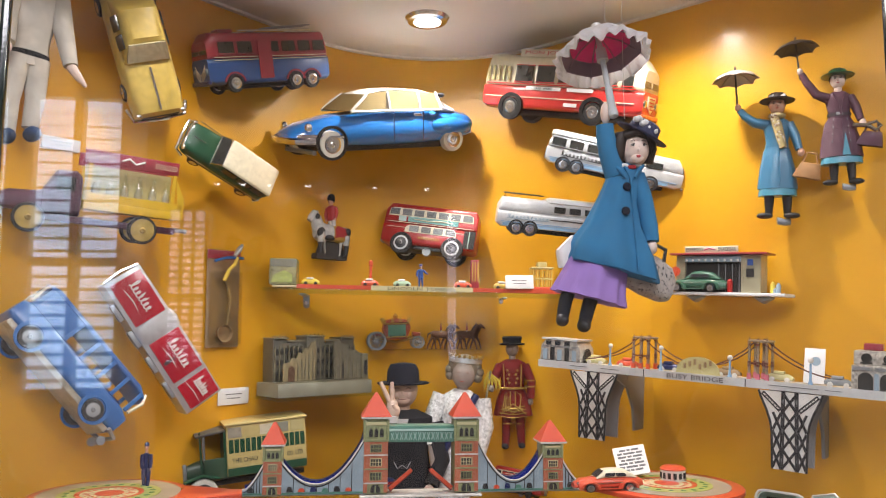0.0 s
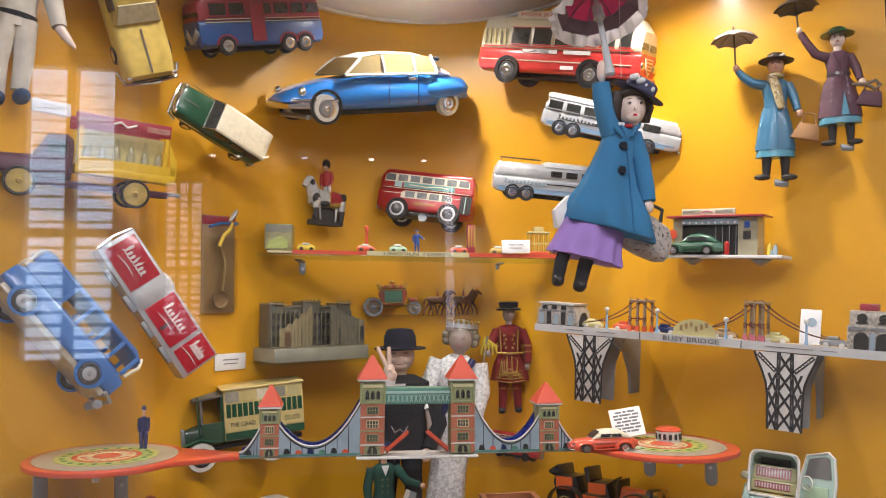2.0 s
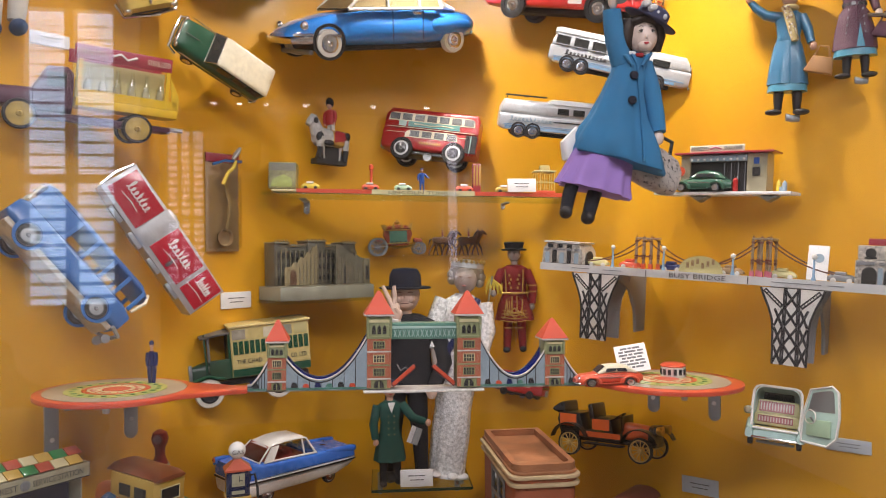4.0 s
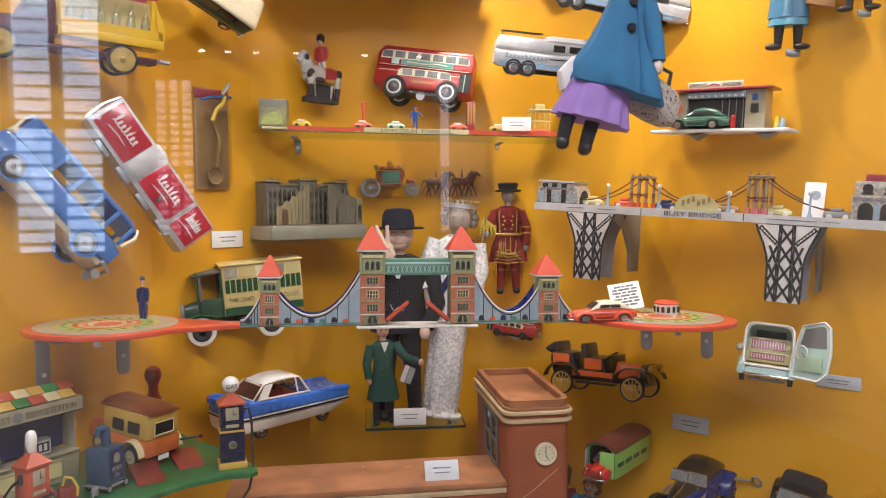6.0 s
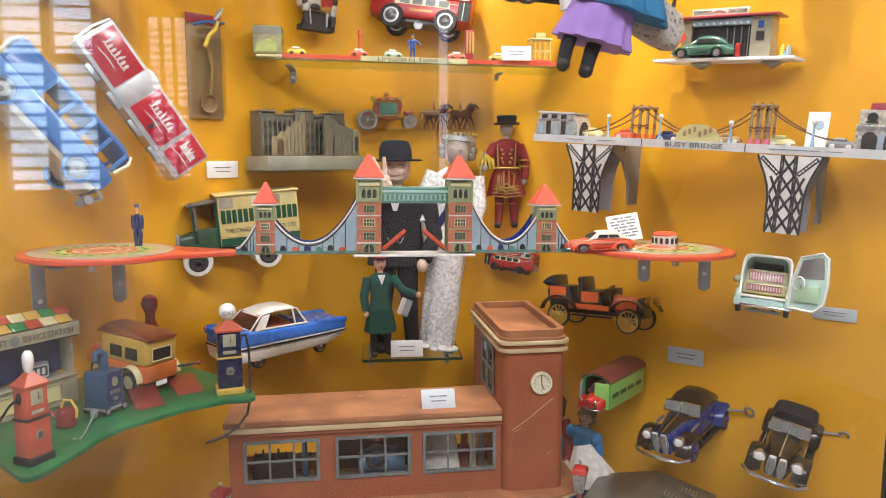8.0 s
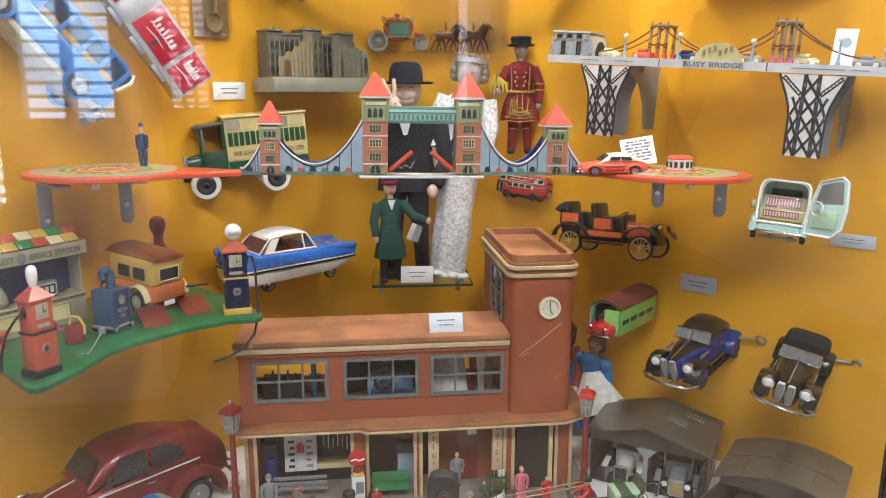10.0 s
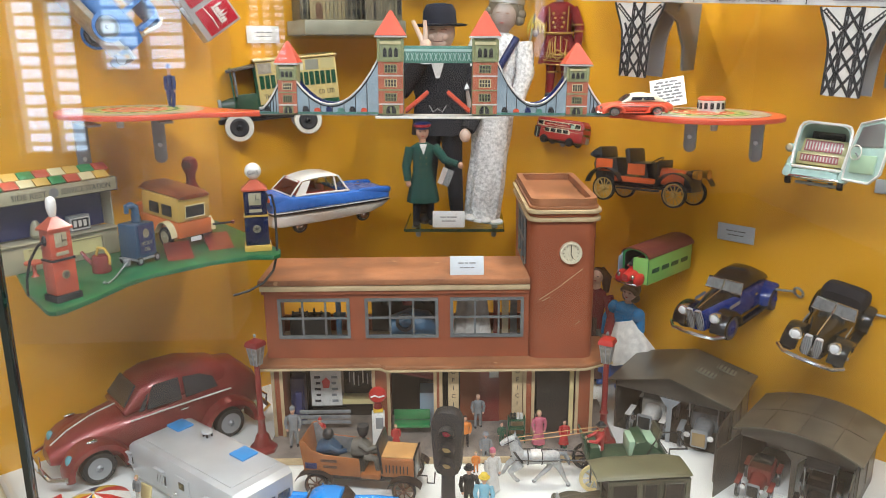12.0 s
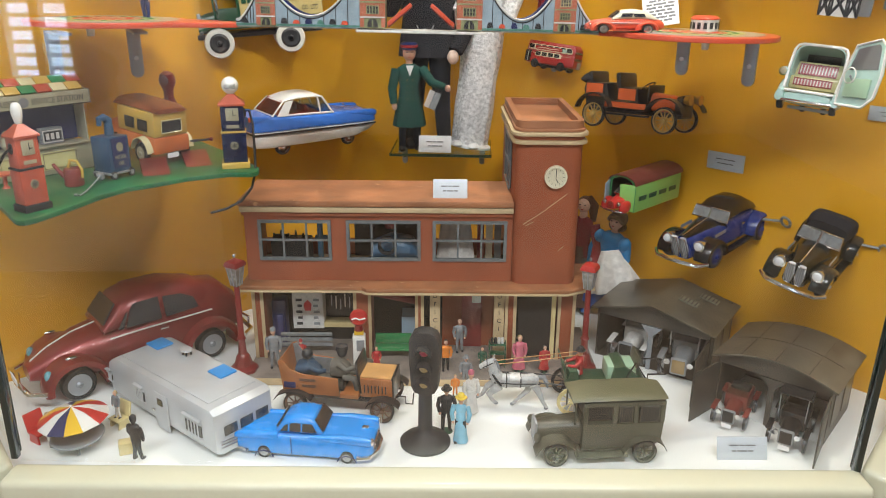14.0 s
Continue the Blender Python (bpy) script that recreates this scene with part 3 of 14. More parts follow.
# ---- toys on the case floor ----
M.update({
    "brick": mat("worn brick-red paint", (0.31, 0.080, 0.031), rough=0.55, var=0.18, size=0.06, fine=0.004, bump=0.12, wear=(0.50, 0.22, 0.13), wear_amount=0.12),
    "brickroof": mat("worn terracotta roof paint", (0.36, 0.145, 0.06), rough=0.6, var=0.4, size=0.05, bump=0.2, wear=(0.52, 0.28, 0.14), wear_amount=0.3),
    "stone": mat("worn cream wood paint", (0.56, 0.42, 0.24), rough=0.6, var=0.25, size=0.04, bump=0.1, wear=(0.30, 0.12, 0.07), wear_amount=0.15),
    "sash": mat("grey sash paint", (0.15, 0.165, 0.17), rough=0.5, var=0.3, size=0.01, wear=(0.30, 0.22, 0.17), wear_amount=0.15),
    "pavement": mat("worn grey paint on wood", (0.26, 0.22, 0.19), rough=0.7, var=0.35, size=0.03, bump=0.2),
    "olive": tin("faded olive tinplate", (0.075, 0.075, 0.05), rough=0.42, var=0.3, coat=0.15),
    "oliveroof": tin("olive roof tinplate", (0.115, 0.115, 0.06), rough=0.45, var=0.25, coat=0.15),
    "shed": mat("grimy grey-brown tinplate", (0.066, 0.058, 0.046), rough=0.5, var=0.5, size=0.05, bump=0.08, coat=0.15, wear=(0.13, 0.12, 0.09), wear_amount=0.12),
    "shedroof": mat("grimy olive-grey roof tinplate", (0.105, 0.096, 0.072), rough=0.42, var=0.55, size=0.05, bump=0.08, coat=0.25, wear=(0.19, 0.18, 0.13), wear_amount=0.22),
    "oldorange": tin("worn orange-brown tinplate", (0.40, 0.135, 0.035), rough=0.45, var=0.35, coat=0.2, wear=(0.16, 0.055, 0.02), wear_amount=0.3),
    "paleyellow": tin("pale yellow tinplate", (0.70, 0.58, 0.28), var=0.2),
    "brightblue": tin("bright blue plastic paint", (0.012, 0.27, 0.80), rough=0.25, coat=0.5),
    "beetle": tin("metallic wine-red lacquer", (0.24, 0.024, 0.024), rough=0.36, metal=0.35, coat=0.5, var=0.25, wear=(0.34, 0.10, 0.08), wear_amount=0.04),
    "steelblue": tin("dull steel-blue tin", (0.05, 0.13, 0.22), var=0.3),
    "roofpane": mat("grey-green printed pane", (0.20, 0.20, 0.15), rough=0.45, var=0.3, size=0.01),
    "bluepatch": tin("blue printed vent", (0.03, 0.28, 0.70)),
})
HEAD = 2.5


def at_building(u, v):
    """Plan place from metres along the garage front and behind it."""
    a = radians(HEAD)
    return (0.1 + u * math.cos(a) - v * math.sin(a), 1.335 + u * math.sin(a) + v * math.cos(a))


def garage_building():
    t = thing("toy_garage", (*at_building(0, 0), FLOOR, 0, 0, HEAD), "worn brick-red wooden toy garage with corner tower and clock", "toy building")
    t.matrix_basis = t.matrix_basis @ Matrix.Diagonal((0.985, 1, 1, 1))
    Z = lambda v: v - FLOOR
    # pavement in front
    part("pavement", prism(bm_new(), [(-0.315, -0.085), (0.30, -0.085), (0.345, -0.03), (0.345, 0.14), (-0.315, 0.14)], 0.0, 0.014, "z", 0.003), "pavement", t, "worn grey and cream pavement slab")
    part("kerb", span(bm_new(), (-0.313, -0.0895, 0.001), (0.298, -0.0855, 0.0135), 0.001), "stone", t)
    # upper storey with three through windows
    wins = [(-0.287, -0.159), (-0.125, 0.006), (0.034, 0.165)]
    z0, z1, a0, a1 = Z(0.792), Z(0.925), Z(0.835), Z(0.906)
    b = bm_new()
    xs = [-0.315] + [v for w in wins for v in w] + [0.178]
    for i in range(0, len(xs) - 1, 2):
        span(b, (xs[i], 0, a0), (xs[i + 1], 0.006, a1))
    span(b, (-0.315, 0, z0), (0.178, 0.006, a0))
    span(b, (-0.315, 0, a1), (0.178, 0.006, z1))
    span(b, (-0.315, 0.006, z0), (-0.309, 0.135, z1))
    span(b, (-0.309, 0.129, z0), (0.178, 0.135, Z(0.83)))
    part("upper_wall", b, "brick", t)
    part("upper_floor", span(bm_new(), (-0.308, 0.007, z0), (0.177, 0.128, z0 + 0.005)), "stone", t)
    for x0, x1 in wins:
        fr = bm_new()
        for p, q in (((x0 - 0.003, -0.004, a0 - 0.003), (x0 + 0.0028, 0.002, a1 + 0.003)), ((x1 - 0.0028, -0.004, a0 - 0.003), (x1 + 0.003, 0.002, a1 + 0.003)), ((x0 + 0.0028, -0.004, a0 - 0.003), (x1 - 0.0028, 0.002, a0 + 0.0024)), ((x0 + 0.0028, -0.004, a1 - 0.0024), (x1 - 0.0028, 0.002, a1 + 0.003))):
            span(fr, p, q)
        w = part("window", fr, "sash", t)
        for k in (1, 2):
            xx = x0 + (x1 - x0) * k / 3
            part("glazing_bar", span(bm_new(), (xx - 0.0018, -0.003, a0 + 0.0024), (xx + 0.0018, 0.001, a1 - 0.0024)), "sash", w)
        part("glazing_bar", span(bm_new(), (x0 + 0.0028, -0.002, (a0 + a1) / 2 - 0.0018), (x1 - 0.0028, 0.002, (a0 + a1) / 2 + 0.0018)), "sash", w)
    # things seen on the upper floor
    zf = z0 + 0.0055
    part("work_bench", box(box(bm_new(), (-0.245, 0.075, zf + 0.026), (0.075, 0.04, 0.052), 0.003), (-0.262, 0.06, zf + 0.056), (0.03, 0.02, 0.012), 0.002), "dark", t)
    for k in range(5):
        part("bench_tool", cyl(bm_new(), (-0.276 + 0.014 * k, 0.06, zf + 0.0525), (-0.276 + 0.014 * k, 0.06, zf + 0.066 + 0.006 * (k % 2)), 0.003, 0.002, 6), "ink", t)
    part("jack_stand", box(box(bm_new(), (-0.185, 0.05, zf + 0.045), (0.010, 0.010, 0.09), 0.002), (-0.183, 0.05, zf + 0.062), (0.024, 0.008, 0.008), 0.002), "steelblue", t)
    part("car_ramp", hull(bm_new(), [(-0.085, zf, zf + 0.050, 0.03, 0.022), (-0.05, zf, zf + 0.064, 0.034, 0.022), (-0.01, zf, zf + 0.058, 0.034, 0.022), (0.003, zf, zf + 0.040, 0.03, 0.022)], 18, 3), "steelblue", t, m=Matrix.Translation((0, 0.07, 0)))
    part("tyre_hoop", lathe(bm_new(), [(0.012, -0.004), (0.018, -0.004), (0.018, 0.004), (0.012, 0.004), (0.012, -0.004)], (-0.055, 0.024, zf + 0.055), "y", 20, cap=False), "rubber", t)
    for x, zz, m in ((-0.092, 0.098, "ink"), (-0.050, 0.098, "darkred"), (-0.012, 0.100, "ink")):
        part("hanging_drum", lathe(bm_new(), [(0.002, zz), (0.012, zz + 0.002), (0.013, zz + 0.016), (0.002, zz + 0.018)], (x, 0.06, z0 - 0.015), n=14), m, t)
    # near-black sheet that paints the upper room's shade behind the middle window
    part("shade_sheet", span(bm_new(), (-0.128, 0.122, zf), (0.03, 0.1275, z1 - 0.004)), "dark", t)
    part("pale_curtain", oval(bm_new(), [(zf, 0.034), (zf + 0.06, 0.030), (z1 - 0.006, 0.024)], (0.075, 0.075), flat=0.3, n=40, wave=0.16, folds=9), "leadwhite", t)
    for k, m in enumerate(("darkred", "cream_tin", "leadgrey")):
        part("upright_board", span(bm_new(), (0.118 + 0.017 * k, 0.09, zf), (0.131 + 0.017 * k, 0.096, z1 - 0.006)), m, t)
    # flat roof with a stepped lip
    part("roof", prism(bm_new(), [(-0.322, -0.012), (0.178, -0.012), (0.178, 0.14), (-0.322, 0.14)], Z(0.936), Z(0.948), "z", 0.003), "brickroof", t, "worn terracotta flat roof")
    part("roof_lip", prism(bm_new(), [(-0.320, -0.010), (0.178, -0.010), (0.178, 0.0), (-0.320, 0.0)], Z(0.925), Z(0.9355), "z", 0.002), "stone", t)
    part("roof_moulding", span(bm_new(), (-0.318, -0.006, Z(0.918)), (0.178, -0.0005, Z(0.9245)), 0.001), "brick", t)
    # band above the ground floor
    part("band", prism(bm_new(), [(-0.325, -0.03), (-0.10, -0.03), (-0.09, -0.04), (0.28, -0.04), (0.335, -0.01), (0.335, 0.10), (-0.325, 0.10)], Z(0.7835), Z(0.7915), "z", 0.002), "brickroof", t, "worn terracotta ledge over the ground floor")
    part("band_edge", prism(bm_new(), [(-0.327, -0.032), (-0.101, -0.032), (-0.091, -0.042), (0.281, -0.042), (0.337, -0.012), (0.337, 0.10), (-0.327, 0.10)], Z(0.779), Z(0.7832), "z", 0.0015), "stone", t, "chipped cream edge of the ledge")
    # tower with rounded front corners
    def rounded(g, r, y1=0.27):
        x0, x1, y0 = 0.178 - g, 0.298 + g, -0.012 - g
        pts = []
        for cx, a_from in ((x0 + r, 180), (x1 - r, 270)):
            for k in range(7):
                a = radians(a_from + 15 * k)
                pts.append((cx + r * math.cos(a), y0 + r + r * math.sin(a)))
        return pts + [(x1, y1 + g), (x0, y1 + g)]
    part("tower", prism(bm_new(), rounded(0, 0.022), Z(0.792), Z(1.052), "z"), "brick", t)
    for a, c, g, m in ((1.052, 1.059, 0.007, "stone"), (1.0595, 1.066, 0.003, "brick"), (1.0665, 1.073, 0.008, "stone"), (1.0735, 1.079, 0.003, "brickroof")):
        part("cornice", prism(bm_new(), rounded(g, 0.024), Z(a), Z(c), "z", 0.0015), m, t)
    rim = bm_new()
    o, i = rounded(0.0, 0.022), rounded(-0.011, 0.014)
    rows = [[(*p, Z(1.0795)), (*q, Z(1.0795)), (*q, Z(1.092)), (*p, Z(1.092))] for p, q in zip(o, i)]
    loft(rim, rows + rows[:1], cap=False)
    part("parapet", rim, "brickroof", t)
    tw = part("tower_window", span(bm_new(), (0.1765, 0.06, Z(0.955)), (0.1775, 0.17, Z(1.045))), "window", t)
    for yy in (0.06, 0.115, 0.17):
        part("glazing_bar", span(bm_new(), (0.1735, yy - 0.004, Z(0.955)), (0.1763, yy + 0.004, Z(1.045))), "sash", tw)
    for zz in (0.955, 1.0, 1.045):
        part("glazing_bar", span(bm_new(), (0.1728, 0.056, Z(zz) - 0.004), (0.1734, 0.174, Z(zz) + 0.004)), "sash", tw)
    for x0_, z0_, x1_, z1_ in ((0.195, 0.9075, 0.235, 0.934), (0.236, 0.936, 0.273, 0.965), (0.200, 0.905, 0.214, 0.912), (0.262, 0.858, 0.271, 0.866)):
        part("scratch", slab(bm_new(), [(x0_, -0.0122, Z(z0_)), (x1_, -0.0122, Z(z1_)), (x1_ + 0.0008, -0.0122, Z(z1_) - 0.0009), (x0_ + 0.0005, -0.0122, Z(z0_) - 0.0014)], 0.0005), "stone", t)
    ck = part("clock", lathe(bm_new(), [(0.0, -0.004), (0.016, -0.004), (0.0165, -0.007), (0.020, -0.007), (0.0205, 0.0)], (0.250, -0.0122, Z(0.995)), "y", 28), "cream_tin", t, "round cream clock face")
    part("clock_hand", slab(bm_new(), [(0.2488, -0.0172, Z(0.993)), (0.2505, -0.0172, Z(0.993)), (0.2548, -0.0172, Z(0.985)), (0.2535, -0.0172, Z(0.984))], 0.0006), "ink", ck)
    part("clock_hand", slab(bm_new(), [(0.2492, -0.0174, Z(0.995)), (0.2506, -0.0174, Z(0.995)), (0.2506, -0.0174, Z(1.008)), (0.2492, -0.0174, Z(1.008))], 0.0006), "ink", ck)
    for k in range(12):
        a = k * math.pi / 6
        part("hour_mark", box(bm_new(), (0.250 + 0.0135 * math.sin(a), -0.0168, Z(0.995) + 0.0135 * math.cos(a)), (0.0008, 0.0008, 0.0026), rot=(0, math.degrees(a), 0)), "ink", ck)
    # ground floor: posts, back wall, wings and office sign boards
    g0, g1 = 0.0142, Z(0.7785)
    # the ground floor's shade is put into the back wall's near-black colour
    part("back_wall", span(bm_new(), (-0.31, 0.075, g0), (0.31, 0.08, g1)), "dark", t, "near-black back wall, ground-floor shade in its colour")
    part("inner_shelf", span(bm_new(), (-0.20, 0.045, g0 + 0.040), (-0.118, 0.074, g0 + 0.050)), "paleyellow", t)
    part("inner_panel", span(bm_new(), (-0.245, 0.04, g0 + 0.04), (-0.185, 0.0745, g0 + 0.118)), "leadwhite", t, "white garage pump board with a red emblem")
    part("emblem", prism(bm_new(), [(-0.221, g0 + 0.078), (-0.209, g0 + 0.078), (-0.207, g0 + 0.092), (-0.215, g0 + 0.100), (-0.223, g0 + 0.092)], 0.0386, 0.0396, "y"), "redink", t)
    for k in range(5):
        part("printed_bar", span(bm_new(), (-0.238 + 0.003 * (k % 2), 0.0388, g0 + 0.048 + 0.0125 * k), (-0.226, 0.0396, g0 + 0.053 + 0.0125 * k)), "ink", t)
        part("printed_bar", span(bm_new(), (-0.204, 0.0388, g0 + 0.048 + 0.0125 * k), (-0.192 - 0.003 * (k % 2), 0.0396, g0 + 0.053 + 0.0125 * k)), "leadgrey", t)
    part("dark_machine", box(box(bm_new(), (-0.272, 0.05, g0 + 0.05), (0.028, 0.03, 0.10), 0.004), (-0.268, 0.03, g0 + 0.045), (0.014, 0.012, 0.06), 0.003), "navy", t)
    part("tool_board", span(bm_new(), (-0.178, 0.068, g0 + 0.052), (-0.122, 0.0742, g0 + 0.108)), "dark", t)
    for k in range(6):
        part("hung_tool", box(bm_new(), (-0.172 + 0.009 * k, 0.0668, g0 + 0.088 - 0.004 * (k % 3)), (0.0022, 0.002, 0.022 + 0.005 * (k % 2))), "leadwhite" if k % 2 else "steel", t)
    part("inner_counter", span(bm_new(), (-0.03, 0.03, g0), (0.01, 0.073, g0 + 0.07)), "greyblue", t)
    part("red_truck_roof", hull(bm_new(), [(-0.085, g0 + 0.105, g0 + 0.118, 0.012, 0.010), (0.0, g0 + 0.088, g0 + 0.104, 0.014, 0.012)], 12), "darkred", t, m=Matrix.Translation((0, 0.055, 0)))
    for x0, x1 in ((-0.308, -0.292), (-0.116, -0.088), (0.001, 0.012), (0.172, 0.188), (0.272, 0.30)):
        part("pillar", span(bm_new(), (x0, -0.006, g0), (x1, 0.074, g1), 0.001), "brick", t)
        for xx in (x0, x1):
            part("pillar_edge", span(bm_new(), (xx - 0.003, -0.009, g0), (xx + 0.003, -0.0063, g1)), "stone", t)
    part("office_wall", span(bm_new(), (0.05, 0.05, g0), (0.165, 0.056, g1)), "brick", t)
    part("office_door", span(bm_new(), (0.088, 0.046, g0), (0.128, 0.0495, g1 - 0.02)), "darkred", t)
    part("notice", span(bm_new(), (0.108, 0.044, g1 - 0.05), (0.126, 0.0455, g1 - 0.015)), "paper", t)
    for x0 in (0.026, 0.148):
        sb = part("sign_board", span(bm_new(), (x0, -0.007, g0), (x0 + 0.020, 0.002, g1), 0.001), "stone", t, "cream upright board lettered downwards")
        for k, ch in enumerate("OFICI"):
            write("letter", ch, 0.0085, Matrix.Translation((x0 + 0.010, -0.0072, g1 - 0.014 - k * 0.0165)) @ FACE, "ink", sb)
    # near-black sheet that stands in for the shade inside the entrance
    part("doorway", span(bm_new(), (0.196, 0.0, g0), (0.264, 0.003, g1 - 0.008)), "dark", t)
    part("door_post", span(bm_new(), (0.258, -0.006, g0), (0.266, -0.0005, g1 - 0.008)), "paleyellow", t)
    part("green_bench", box(bm_new(), (-0.045, 0.0, g0 + 0.02), (0.07, 0.025, 0.006), 0.002), "leaf", t)
    part("bench_back", box(bm_new(), (-0.045, 0.014, g0 + 0.033), (0.07, 0.004, 0.02), 0.001), "leaf", t)
    for k in range(3):
        part("bench_slat", box(bm_new(), (-0.215, 0.014, g0 + 0.018 + 0.011 * k), (0.10, 0.003, 0.007), 0.001), "leadgrey", t)
    return t


garage_building()
card((*at_building(0.062, 0.02), 0.963, -28, 0, HEAD), 0.062, 0.036, "greypaper", label="pale caption card lying on the garage roof")

# lamp posts at both ends of the pavement
def lamp_post(u, v, top, label, cap):
    t = thing("toy_street_lamp", (*at_building(u, v), FLOOR + 0.0142, 0, 0, 20), label, "street lamp", "toy street lamps")
    h = top - FLOOR - 0.0142
    part("foot", lathe(bm_new(), [(0.026, 0), (0.026, 0.006), (0.017, 0.012), (0.012, 0.03), (0.009, 0.034)], n=8), "darkred", t)
    part("pole", lathe(bm_new(), [(0.008, 0.034), (0.0062, 0.06), (0.0085, 0.064), (0.0055, 0.07), (0.005, h - 0.05)], n=14), "darkred", t)
    ln = part("lantern", lathe(bm_new(), [(0.006, h - 0.0505), (0.0095, h - 0.048), (0.0155, h - 0.0125)], n=4), "clear_pink", t, "grey ribbed lantern glass")
    for k in range(8):
        q = radians(45 * k)
        r0, r1 = (0.0098, 0.0158) if k % 2 == 0 else (0.0071, 0.0114)
        part("lantern_bar", tube(bm_new(), [(r0 * math.cos(q), r0 * math.sin(q), h - 0.048), (r1 * math.cos(q), r1 * math.sin(q), h - 0.0125)], 0.0009, 5), "steel", ln)
    part("cap", lathe(bm_new(), [(0.0195, h - 0.012), (0.0195, h - 0.0085), (0.0165, h - 0.003), (0.004, h + 0.002), (0.001, h + 0.0025)], n=4), cap, t)
    part("finial", ball(bm_new(), (0, 0, h + 0.007), (0.0028, 0.0028, 0.004), 8), "steel", t)
    return t


M["clear_pink"] = mat("frosted pinkish lantern glass", (0.30, 0.28, 0.25), rough=0.25, var=0.4, size=0.01, coat=0.4)
lamp_post(-0.318, -0.055, 0.852, "dark red toy street lamp with square lantern", "darkred")
lamp_post(0.312, -0.045, 0.846, "dark red toy street lamp with bright red cap", "red")


def fuel_pump_white():
    t = thing("toy_fuel_pump", (*at_building(-0.105, -0.035), FLOOR + 0.0142, 0, 0, 8), "white toy fuel pump with round red globe", "fuel pump", "toy fuel pumps")
    part("body", box(bm_new(), (0, 0, 0.032), (0.024, 0.018, 0.064), 0.002), "white", t)
    part("panel", box(bm_new(), (0.002, -0.0095, 0.045), (0.014, 0.001, 0.022), 0.0004), "leadgrey", t)
    part("top", box(bm_new(), (0, 0, 0.069), (0.018, 0.014, 0.008), 0.002), "yellow", t)
    part("stem", cyl(bm_new(), (0, 0, 0.0735), (0, 0, 0.084), 0.009, 0.006, 14), "darkred", t)
    g = part("globe", lathe(bm_new(), [(0.0, -0.006), (0.013, -0.005), (0.0165, 0), (0.013, 0.005), (0.0, 0.006)], (0, 0, 0.0985), "y", 22), "red", t, "round red sign globe with a white stroke")
    part("white_stroke", tube(bm_new(), [(-0.0125, -0.0062, 0.097), (-0.005, -0.0068, 0.100), (0.002, -0.0068, 0.0965), (0.0125, -0.0062, 0.099)], 0.0016, 6), "white", g)


fuel_pump_white()


